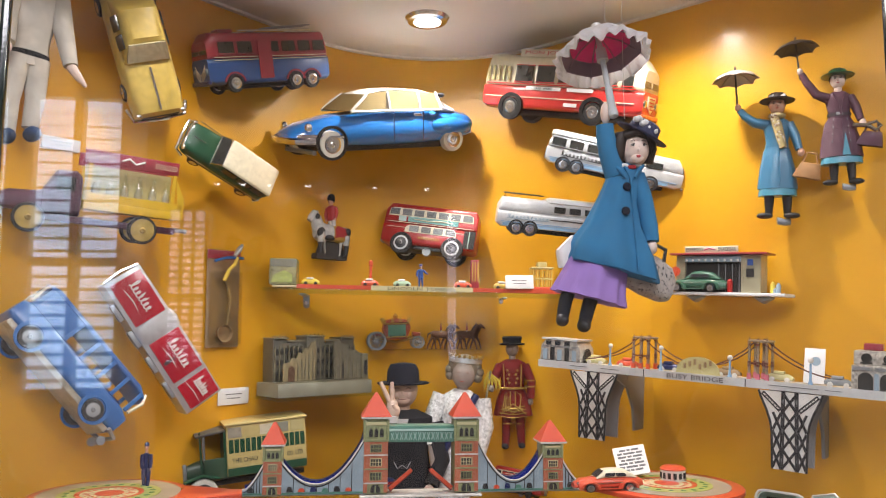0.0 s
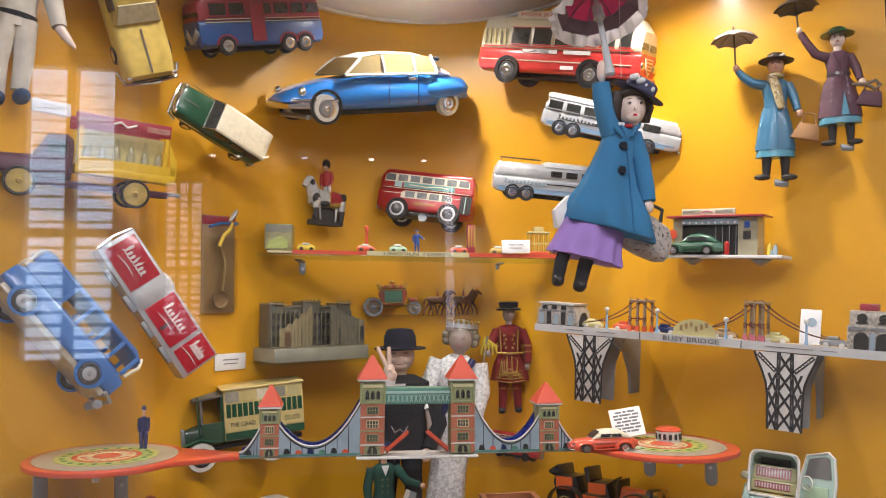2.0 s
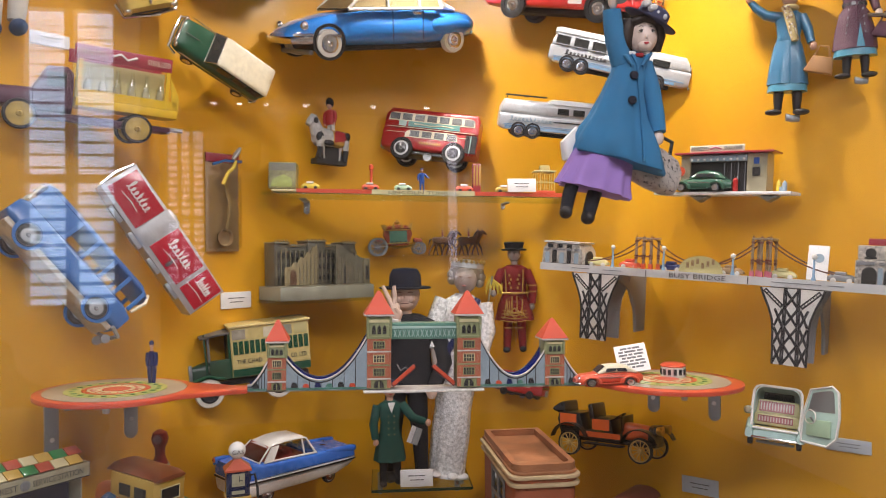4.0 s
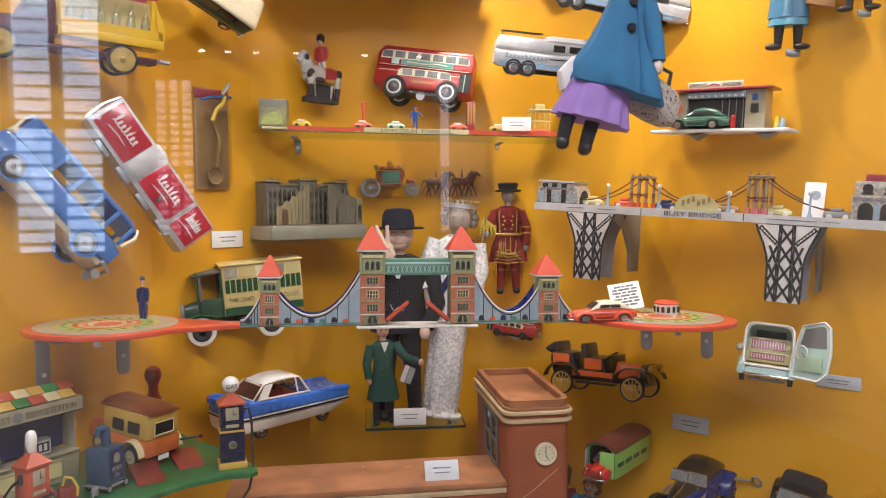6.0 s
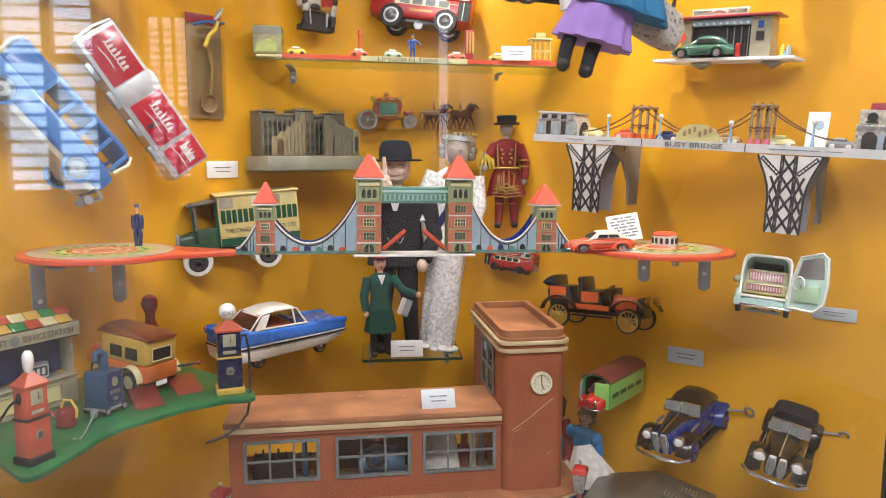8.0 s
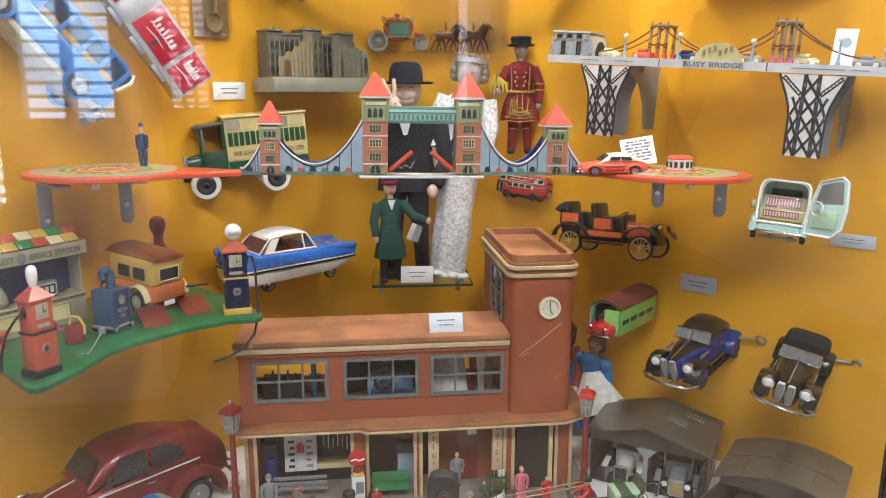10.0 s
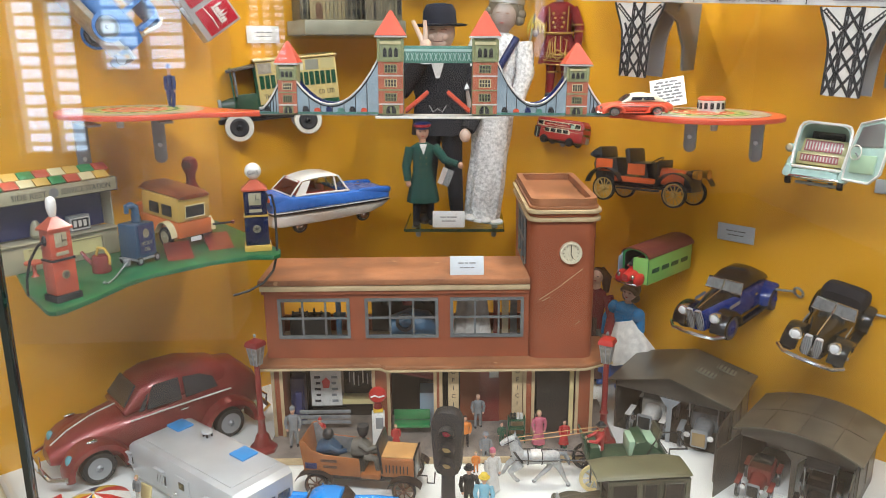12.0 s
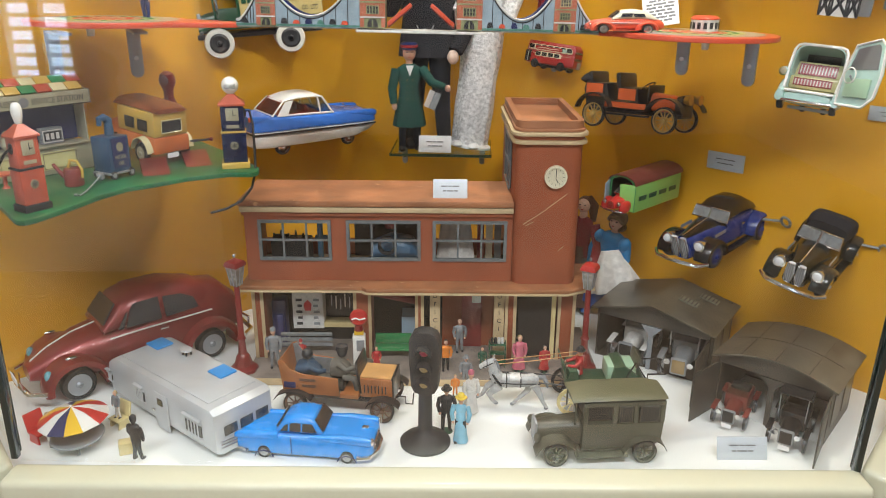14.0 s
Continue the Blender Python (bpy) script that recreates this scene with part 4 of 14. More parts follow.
def beetle_car():
    t = thing("toy_beetle_car", (-0.432, 1.300, FLOOR, 0, 0, 223.5), "large wine-red tin beetle-shaped saloon car", "toy car")
    lower = [(-0.205, 0.055, 0.075, 0.030, 0.025), (-0.198, 0.038, 0.105, 0.048, 0.036), (-0.16, 0.026, 0.142, 0.060, 0.046), (-0.10, 0.022, 0.150, 0.066, 0.052), (0.0, 0.022, 0.118, 0.068, 0.062), (0.05, 0.022, 0.112, 0.068, 0.058), (0.10, 0.024, 0.104, 0.060, 0.046), (0.15, 0.03, 0.086, 0.046, 0.034), (0.188, 0.038, 0.062, 0.030, 0.020)]
    part("body", hull(bm_new(), lower, 26, 2.6), "beetle", t)
    cab = [(-0.155, 0.10, 0.128, 0.040, 0.030), (-0.12, 0.10, 0.152, 0.055, 0.040), (-0.06, 0.10, 0.168, 0.062, 0.046), (0.0, 0.10, 0.168, 0.063, 0.046), (0.03, 0.10, 0.158, 0.062, 0.044), (0.066, 0.10, 0.112, 0.056, 0.050)]
    part("cabin", hull(bm_new(), cab, 26, 2.8), "beetle", t)
    for s in (1, -1):
        for x, r in ((0.122, 0.050), (-0.122, 0.053)):
            b = bm_new()
            pts = []
            for k in range(13):
                a = radians(-8 + 196 * k / 12)
                pts.append((x + r * math.cos(a) * 1.12, 0.030 + r * math.sin(a)))
            rings = []
            for (px, pz) in pts:
                cx, cz = x, 0.030
                dx, dz = px - cx, pz - cz
                rings.append([(px, s * 0.036, pz), (px, s * 0.070, pz), (cx + dx * 0.93, s * 0.077, cz + dz * 0.93), (cx + dx * 0.76, s * 0.0775, cz + dz * 0.76), (cx + dx * 0.74, s * 0.036, cz + dz * 0.74)])
            loft(b, rings)
            part("fender", b, "beetle", t)
        part("running_board", box(bm_new(), (0.0, s * 0.070, 0.022), (0.16, 0.016, 0.005), 0.002), "black", t)
        part("trim_strip", tube(bm_new(), [(-0.13, s * 0.0645, 0.101), (0.0, s * 0.0685, 0.101), (0.06, s * 0.064, 0.097)], 0.0016, 6), "leadwhite", t)
        part("headlight", ball(bm_new(), (0.166, s * 0.059, 0.057), (0.007, 0.009, 0.011), 14), "lens", t, "small glass headlight")
        part("indicator", ball(bm_new(), (0.128, s * 0.066, 0.083), (0.010, 0.004, 0.004), 8), "chrome", t)
        part("door_handle", box(bm_new(), (-0.035, s * 0.0695, 0.092), (0.016, 0.003, 0.003), 0.001), "chrome", t)
        for q in ([(0.045, 0.109), (0.035, 0.109), (0.022, 0.137), (0.027, 0.134)], [(0.030, 0.109), (-0.034, 0.109), (-0.034, 0.150), (0.012, 0.148), (0.019, 0.138)], [(-0.042, 0.110), (-0.105, 0.113), (-0.098, 0.134), (-0.075, 0.145), (-0.042, 0.148)]):
            w = sides(bm_new(), q, 0.0638 * s, 0.108, 0.0535 * s, 0.150, 0.0016, both=False)
            part("side_window", w, "smokeglass", t)
    part("windscreen", slab(bm_new(), [(0.0635, -0.044, 0.117), (0.0635, 0.044, 0.117), (0.038, 0.038, 0.150), (0.038, -0.038, 0.150)], 0.003), "smokeglass", t)
    part("bonnet_strip", tube(bm_new(), [(0.06, 0, 0.112), (0.11, 0, 0.102), (0.15, 0, 0.0865), (0.18, 0, 0.068)], 0.0016, 6), "leadwhite", t)
    for x, d in ((0.205, 1), (-0.215, -1)):
        part("bumper", tube(bm_new(), [(x - 0.03 * d, -0.078, 0.034), (x - 0.006 * d, -0.060, 0.034), (x, 0, 0.034), (x - 0.006 * d, 0.060, 0.034), (x - 0.03 * d, 0.078, 0.034)], 0.0045, 8), "chrome", t)
        part("over_rider", tube(bm_new(), [(x - 0.003 * d, -0.04, 0.030), (x + 0.002 * d, -0.035, 0.049), (x - 0.004 * d, 0, 0.051), (x + 0.002 * d, 0.035, 0.049), (x - 0.003 * d, 0.04, 0.030)], 0.0026, 8), "chrome", t)
    part("number_plate", box(bm_new(), (0.208, 0, 0.043), (0.002, 0.04, 0.012), 0.0005), "paper", t)
    for x in (0.122, -0.122):
        for s in (1, -1):
            wheel(t, (x, s * 0.058, 0.030), 0.030, 0.020, "rubber", "steel", hub=0.68)


M["smokeglass"] = mat("smoky car window", (0.035, 0.035, 0.042), rough=0.2, var=0.5, size=0.03, coat=0.2)
M["lens"] = mat("pale blue-green lens", (0.12, 0.34, 0.40), rough=0.12, coat=0.6)
beetle_car()


M["caravansilver"] = tin("pale silver tinplate paint", (0.56, 0.58, 0.60), metal=0.2, rough=0.36)


def caravan():
    t = thing("toy_caravan", (-0.272, 1.137, FLOOR, 0, 0, 144.0), "silver tin toy caravan with blue roof vents", "toy caravan", size=1.06)
    t.matrix_basis = t.matrix_basis @ Matrix.Diagonal((1.13, 1, 0.83, 1))
    # local x runs along the body, -y... near side is +y
    L, W, H, g = 0.265, 0.108, 0.098, 0.012
    b = bm_new()
    prof = [(-L / 2, g), (L / 2 - 0.012, g), (L / 2, g + 0.03), (L / 2 - 0.006, H - 0.018), (L / 2 - 0.03, H), (-L / 2 + 0.010, H + 0.001), (-L / 2 + 0.001, H - 0.008)]
    prism(b, prof, -W / 2, W / 2, "y", 0.011)
    part("body", b, "caravansilver", t)
    part("roof_panel", prism(bm_new(), [(-L / 2 + 0.024, -W / 2 + 0.012), (L / 2 - 0.034, -W / 2 + 0.012), (L / 2 - 0.034, W / 2 - 0.012), (-L / 2 + 0.024, W / 2 - 0.012)], H + 0.0005, H + 0.0028, "z", 0.001), "caravansilver", t)
    for x, y in ((-0.055, -0.026), (0.086, -0.018)):
        part("roof_vent", box(bm_new(), (x, y, H + 0.005), (0.030, 0.030, 0.004), 0.001), "bluepatch", t, "blue roof vent")
    ch = part("chimney", lathe(bm_new(), [(0.0, 0.008), (0.0085, 0.008), (0.0095, 0.0095), (0.0085, 0.0125), (0.002, 0.0135)], (0.028, -0.026, H + 0.0029), n=16), "caravansilver", t, "silver roof ventilator cap")
    for k in range(4):
        q = radians(45 + 90 * k)
        part("cap_leg", cyl(bm_new(), (0.028 + 0.006 * math.cos(q), -0.026 + 0.006 * math.sin(q), H + 0.0029), (0.028 + 0.006 * math.cos(q), -0.026 + 0.006 * math.sin(q), H + 0.011), 0.0016, 0.0016, 8), "dark", ch)
    for x0, x1, z0, z1 in ((-0.105, -0.070, 0.036, 0.062), (0.028, 0.048, 0.040, 0.062), (0.112, 0.122, 0.045, 0.060)):
        for s in (1, -1):
            w = part("window", span(bm_new(), (x0, s * (W / 2 + 0.0002), z0), (x1, s * (W / 2 + 0.0016), z1)), "window", t)
            part("frame", span(bm_new(), (x0 - 0.002, s * (W / 2 + 0.0004), z1), (x1 + 0.002, s * (W / 2 + 0.003), z1 + 0.002)), "caravansilver", w)
            part("frame", span(bm_new(), (x0 - 0.002, s * (W / 2 + 0.0004), z0 - 0.002), (x1 + 0.002, s * (W / 2 + 0.003), z0)), "caravansilver", w)
            for k in range(1, 5):
                xx = x0 + (x1 - x0) * k / 5
                part("curtain_fold", span(bm_new(), (xx - 0.0012, s * (W / 2 + 0.0017), z0), (xx + 0.0012, s * (W / 2 + 0.0024), z1)), "caravansilver", w)
            part("awning", box(bm_new(), ((x0 + x1) / 2, s * (W / 2 + 0.004), z1 + 0.009), ((x1 - x0) * 1.1, 0.006, 0.003), 0.001), "caravansilver", t)
    d = part("door", prism(bm_new(), [(-0.030, 0.005), (-0.002, 0.005), (0.004, 0.03), (0.004, 0.072), (-0.001, 0.078), (-0.030, 0.078)], W / 2 + 0.0003, W / 2 + 0.0022, "y", 0.0006), "caravansilver", t)
    part("door_window", span(bm_new(), (-0.020, W / 2 + 0.0023, 0.055), (-0.008, W / 2 + 0.0034, 0.068)), "window", d)
    part("door_knob", ball(bm_new(), (-0.001, W / 2 + 0.005, 0.042), 0.003, 8), "chrome", d)
    for k in range(3):
        part("end_window", span(bm_new(), (-L / 2 - 0.0016, -0.040 + k * 0.028, 0.046), (-L / 2 - 0.0002, -0.018 + k * 0.028, 0.064)), "window", t)
        part("swage_line", tube(bm_new(), [(-L / 2 - 0.001, -0.05, 0.022 + 0.006 * k), (-L / 2 - 0.001, -0.01, 0.020 + 0.006 * k), (-L / 2 - 0.001, 0.045, 0.026 + 0.006 * k)], 0.0008, 5), "chrome", t)
    for s in (1, -1):
        wheel(t, (-0.01, s * 0.040, 0.012), 0.012, 0.010)
    part("tow_bar", tube(bm_new(), [(-L / 2 - 0.0, 0, 0.014), (-L / 2 - 0.03, 0, 0.010), (-L / 2 - 0.035, 0, 0.002)], 0.003, 6), "steel", t)


caravan()


def parasol_table():
    t = thing("toy_parasol_table", (-0.407, 1.028, FLOOR, 1, -2, 12), "toy garden table under a striped paper parasol", "parasol table", size=0.94)
    part("table_top", lathe(bm_new(), [(0.0, 0.022), (0.042, 0.022), (0.043, 0.024), (0.042, 0.026), (0.0, 0.026)], n=24), "grey", t)
    for k in range(3):
        a = radians(120 * k + 40)
        part("table_leg", tube(bm_new(), [(0.010 * math.cos(a), 0.010 * math.sin(a), 0.0218), (0.024 * math.cos(a), 0.024 * math.sin(a), 0.0)], 0.003, 6), "grey", t)
    part("pole", cyl(bm_new(), (0, 0, 0.0262), (0, 0, 0.0765), 0.0018, 0.0018, 8), "grey", t)
    cols = ["white", "red", "yellow", "navy", "white", "yellow", "red", "white", "navy", "yellow", "white", "red"]
    for k in range(12):
        a0, a1 = 2 * math.pi * k / 12, 2 * math.pi * (k + 1) / 12
        b = bm_new()
        rings = []
        for r, zz in ((0.001, 0.0790), (0.027, 0.073), (0.055, 0.058)):
            rings.append([(r * math.cos(a0), r * math.sin(a0), zz), (r * 0.985 * math.cos((a0 + a1) / 2), r * 0.985 * math.sin((a0 + a1) / 2), zz + 0.0008), (r * math.cos(a1), r * math.sin(a1), zz), (r * math.cos(a1), r * math.sin(a1), zz - 0.0012), (r * 0.985 * math.cos((a0 + a1) / 2), r * 0.985 * math.sin((a0 + a1) / 2), zz - 0.0004), (r * math.cos(a0), r * math.sin(a0), zz - 0.0012)])
        loft(b, rings)
        part("panel", b, cols[k], t)
    part("finial", ball(bm_new(), (0, 0, 0.0805), 0.0022, 8), "white", t)


parasol_table()


def garden_chair(place, material, label, size):
    t = thing("toy_garden_chair", place, label, "toy chair", "toy garden chairs", size)
    part("seat", box(bm_new(), (0, 0, 0.012), (0.022, 0.020, 0.003), 0.001), material, t)
    part("backrest", box(bm_new(), (0, 0.011, 0.023), (0.022, 0.003, 0.022), 0.001, rot=(-12, 0, 0)), material, t)
    for s in (-1, 1):
        part("leg", prism(bm_new(), [(-0.009, 0), (0.009, 0), (0.007, 0.0105), (-0.007, 0.0105)], 0, 0.002, "x"), material, t, m=Matrix.Translation((s * 0.009 - 0.001, 0, 0)))


garden_chair((-0.478, 1.046, FLOOR, 0, 0, 62), "red", "red tin toy garden chair", 1.35)
garden_chair((-0.372, 1.092, FLOOR, 0, 0, -30), "paleyellow", "pale yellow tin toy garden chair", 1.2)
bxy = part("toy_crate", box(box(bm_new(), (0, 0, 0.010), (0.022, 0.018, 0.020), 0.0012), (0, -0.0095, 0.010), (0.014, 0.001, 0.012)), "paleyellow", m=pose(-0.328, 1.020, FLOOR, 0, 0, 24))
tagged(bxy, "pale yellow tin toy box on the floor", "toy box")
toy_figure((-0.452, 1.030, FLOOR, 0, 0, 60), "lead figure in white beside the parasol table", 0.060, legs="leadwhite", coat="leadwhite", hair="fair")
toy_figure((-0.372, 1.090, FLOOR + 0.016, 0, 0, -30), "pale seated lead figure on a garden chair", 0.050, legs="leadwhite", coat="leadgrey", hair="fair")
toy_figure((-0.302, 1.002, FLOOR, 0, 0, 160), "black-suited lead figure near the caravan", 0.076, legs="leadblack", coat="leadblack", skin="leadblack", hat="leadblack", hat_kind="round")


def blue_saloon():
    t = thing("toy_saloon_car", (-0.036, 1.050, FLOOR, 0, 0, -4), "bright blue tin toy saloon car", "toy car", size=1.0)
    st = [(-0.118, 0.014, 0.032, 0.026, 0.024), (-0.115, 0.008, 0.038, 0.034, 0.031), (-0.104, 0.003, 0.0405, 0.0375, 0.034), (-0.06, 0.002, 0.0430, 0.0390, 0.035), (0.0, 0.002, 0.0440, 0.0390, 0.035), (0.05, 0.002, 0.0435, 0.0390, 0.034), (0.082, 0.002, 0.0415, 0.0385, 0.033), (0.093, 0.006, 0.0385, 0.0360, 0.030), (0.097, 0.013, 0.034, 0.030, 0.026)]
    part("body", hull(bm_new(), st, 32, 4.2), "brightblue", t)
    cab = [(-0.059, 0.038, 0.0440, 0.0275, 0.024), (-0.053, 0.038, 0.0545, 0.0305, 0.0235), (-0.044, 0.038, 0.0645, 0.0325, 0.0240), (-0.030, 0.038, 0.0700, 0.0332, 0.0240), (-0.010, 0.038, 0.0705, 0.0332, 0.0240), (0.001, 0.038, 0.0680, 0.0325, 0.0240), (0.016, 0.038, 0.0450, 0.0300, 0.0265)]
    part("cabin", hull(bm_new(), [(x + 0.004, *r) for x, *r in cab], 28, 3.2), "brightblue", t)
    for s in (1, -1):
        part("window_band", sides(bm_new(), [(-0.046, 0.0475), (0.012, 0.0475), (0.004, 0.0600), (-0.026, 0.0605), (-0.038, 0.0570)], 0.0336 * s, 0.0465, 0.0296 * s, 0.063, 0.0012, both=False), "window", t)
        for x in (-0.032, -0.012):
            part("pillar", sides(bm_new(), rect(x - 0.0012, 0.0473, x + 0.0012, 0.0610), 0.0342 * s, 0.0465, 0.0302 * s, 0.063, 0.0012, both=False), "brightblue", t)
        part("wing", hull(bm_new(), [(0.0, 0.032, 0.042, 0.004, 0.003), (0.05, 0.032, 0.0455, 0.007, 0.005), (0.088, 0.030, 0.0435, 0.0075, 0.006), (0.096, 0.030, 0.040, 0.005, 0.004)], 14, 2.6), "brightblue", t, m=Matrix.Translation((0, s * 0.0305, 0)))
        part("rear_wing", hull(bm_new(), [(-0.119, 0.030, 0.038, 0.004, 0.003), (-0.105, 0.030, 0.0435, 0.007, 0.005), (-0.05, 0.032, 0.0435, 0.006, 0.004)], 14, 2.6), "brightblue", t, m=Matrix.Translation((0, s * 0.0305, 0)))
        part("headlight", ball(bm_new(), (0.0965, s * 0.0300, 0.0365), (0.0035, 0.0058, 0.0058), 12), "chrome", t)
        part("tail_light", ball(bm_new(), (-0.1185, s * 0.0300, 0.034), (0.003, 0.003, 0.005), 8), "red", t)
        part("door_line", box(bm_new(), (-0.028, s * 0.0392, 0.026), (0.0009, 0.001, 0.030)), "navy", t)
    part("windscreen", slab(bm_new(), [(0.0205, -0.0275, 0.0470), (0.0205, 0.0275, 0.0470), (0.0082, 0.0240, 0.0655), (0.0082, -0.0240, 0.0655)], 0.0030), "window", t)
    part("rear_window", slab(bm_new(), [(-0.0540, -0.023, 0.0480), (-0.0540, 0.023, 0.0480), (-0.0460, 0.021, 0.0600), (-0.0460, -0.021, 0.0600)], 0.0030), "window", t)
    part("front_bumper", tube(bm_new(), [(0.074, -0.0405, 0.012), (0.092, -0.035, 0.0115), (0.101, -0.014, 0.0115), (0.101, 0.014, 0.0115), (0.092, 0.035, 0.0115), (0.074, 0.0405, 0.012)], 0.0042, 8), "chrome", t)
    part("rear_bumper", tube(bm_new(), [(-0.098, -0.0395, 0.013), (-0.117, -0.030, 0.0125), (-0.122, 0, 0.0125), (-0.117, 0.030, 0.0125), (-0.098, 0.0395, 0.013)], 0.0030, 8), "chrome", t)
    gr = part("grille", hull(bm_new(), [(0.090, 0.014, 0.032, 0.027, 0.024), (0.0995, 0.016, 0.029, 0.023, 0.020)], 18, 3), "chrome", t)
    for k in range(5):
        part("grille_bar", box(bm_new(), (0.1002, -0.012 + 0.006 * k, 0.0225), (0.0016, 0.0016, 0.009), 0.0004), "ink", gr)
    part("bonnet_badge", box(bm_new(), (0.080, 0, 0.0425), (0.010, 0.007, 0.003), 0.0008), "chrome", t)
    for x in (0.058, -0.072):
        for s in (1, -1):
            wheel(t, (x, s * 0.0345, 0.0105), 0.0105, 0.008, "rubber", "steel")
            part("arch_lip", tube(bm_new(), [(x - 0.0145, s * 0.0390, 0.004), (x - 0.011, s * 0.0393, 0.011), (x, s * 0.0394, 0.0145), (x + 0.011, s * 0.0393, 0.011), (x + 0.0145, s * 0.0390, 0.004)], 0.0012, 6), "navy", t)


blue_saloon()


def traffic_light():
    t = thing("toy_traffic_light", (0.135, 1.072, FLOOR, 0, 0, -6), "black toy traffic light with red and amber lenses", "traffic light")
    part("base", lathe(bm_new(), [(0.040, 0), (0.0405, 0.004), (0.036, 0.008), (0.022, 0.016), (0.014, 0.022), (0.0115, 0.028)], n=28), "ink", t)
    part("post", cyl(bm_new(), (0, 0, 0.028), (0, 0, 0.092), 0.0115, 0.0105, 18), "ink", t)
    b = prism(bm_new(), [(-0.021, 0.105), (-0.016, 0.095), (-0.006, 0.091), (0.006, 0.091), (0.016, 0.095), (0.021, 0.105), (0.024, 0.15), (0.024, 0.182), (0.018, 0.194), (0.008, 0.199), (-0.008, 0.199), (-0.018, 0.194), (-0.024, 0.182), (-0.024, 0.15)], -0.012, 0.014, "y", 0.003)
    part("housing", b, "ink", t)
    for k, m in enumerate(("amberlens", "amberlens", "redlens")):
        zz = 0.112 + 0.027 * k
        part("lens", ball(bm_new(), (0.0, -0.0125, zz), (0.0072, 0.0035, 0.0072), 14), m, t, "red lens" if k == 2 else "amber lens")
        hood = bm_new()
        rings = []
        for yy, rr in ((-0.0115, 0.0125), (-0.030, 0.0128)):
            rings.append([(rr * math.cos(radians(a)), yy, zz + rr * math.sin(radians(a))) for a in range(0, 181, 15)] + [((rr - 0.0018) * math.cos(radians(a)), yy, zz + (rr - 0.0018) * math.sin(radians(a))) for a in range(180, -1, -15)])
        loft(hood, rings)
        part("hood", hood, "ink", t)


M["redlens"] = mat("red lens", (0.45, 0.03, 0.06), rough=0.15, coat=0.6)
M["amberlens"] = mat("amber lens", (0.50, 0.36, 0.16), rough=0.15, coat=0.6)
traffic_light()
toy_figure((0.167, 1.106, FLOOR, 0, 0, 10), "black-suited lead man with a hat", 0.082, legs="leadblack", coat="leadblack", hat="leadblack", base="leadgreen")
toy_figure((0.191, 1.076, FLOOR, 0, 0, -10), "lead lady in pale blue gown and yellow hat", 0.085, skirt="leadblue", skirt_z=0.02, coat="leadblue", hat="leadyellow", wide=0.10)
toy_figure((0.206, 1.160, FLOOR, 0, 0, 30), "lead lady in white with pink hat", 0.082, skirt="leadwhite", skirt_z=0.06, coat="leadwhite", hat="leadpink", hat_kind="round")
toy_figure((0.196, 1.255, FLOOR, 0, 0, 0), "grey lead man with a hat", 0.060, legs="leadgrey", coat="leadgrey", hat="leadgrey", base="leadgrey")
toy_figure((0.178, 1.222, FLOOR, 0, 0, 0), "small lead child in orange", 0.040, legs="leadorange", coat="leadorange", hair="fair")
for u, v, h, lab, k in (
    (-0.262, -0.045, 0.080, "grey lead mechanic beside the bench", dict(legs="leadgrey", coat="leadgrey", hat="leadgrey", hat_kind="round")),
    (-0.214, -0.035, 0.052, "seated lead figure in red", dict(legs="leadwhite", coat="leadred", hat="leadred", hat_kind="round")),
    (-0.072, -0.05, 0.046, "lead figure in a red dress bending", dict(skirt="leadred", coat="leadred", hair="fair")),
    (0.056, -0.052, 0.062, "lead figure in an orange top", dict(legs="leadblack", coat="leadorange", hair="hair")),
    (0.083, 0.022, 0.070, "grey lead figure in the doorway", dict(legs="leadgrey", coat="leadgrey")),
    (0.124, -0.045, 0.044, "small dark green lead figure", dict(legs="leadgreen", coat="leadgreen")),
    (0.192, -0.052, 0.072, "lead lady in a pink dress", dict(skirt="leadpink", skirt_z=0.08, coat="leadpink", hair="fair", base="leadgreen")),
    (0.238, -0.056, 0.054, "lead girl in a red dress", dict(skirt="leadred", skirt_z=0.12, coat="leadred", hair="hair", base="leadgreen")),
):
    toy_figure((*at_building(u, v), FLOOR + 0.0142, 0, 0, HEAD + 6), lab, h, **k)
rk = thing("toy_shelf_rack", (*at_building(0.152, -0.035), FLOOR + 0.0142, 0, 0, HEAD), "small dark green toy shelf rack with white cans", "shelf rack")
for k in range(3):
    part("shelf", box(bm_new(), (0, 0, 0.010 + k * 0.018), (0.032, 0.014, 0.0025), 0.0005), "green", rk)
for s in (-1, 1):
    part("upright", box(bm_new(), (s * 0.015, 0, 0.026), (0.002, 0.014, 0.052), 0.0005), "green", rk)
for k in range(4):
    part("can", cyl(bm_new(), (-0.010 + 0.0065 * k, 0, 0.0473), (-0.010 + 0.0065 * k, 0, 0.0585), 0.0029, 0.0029, 10), "leadwhite" if k > 1 else "black", rk)


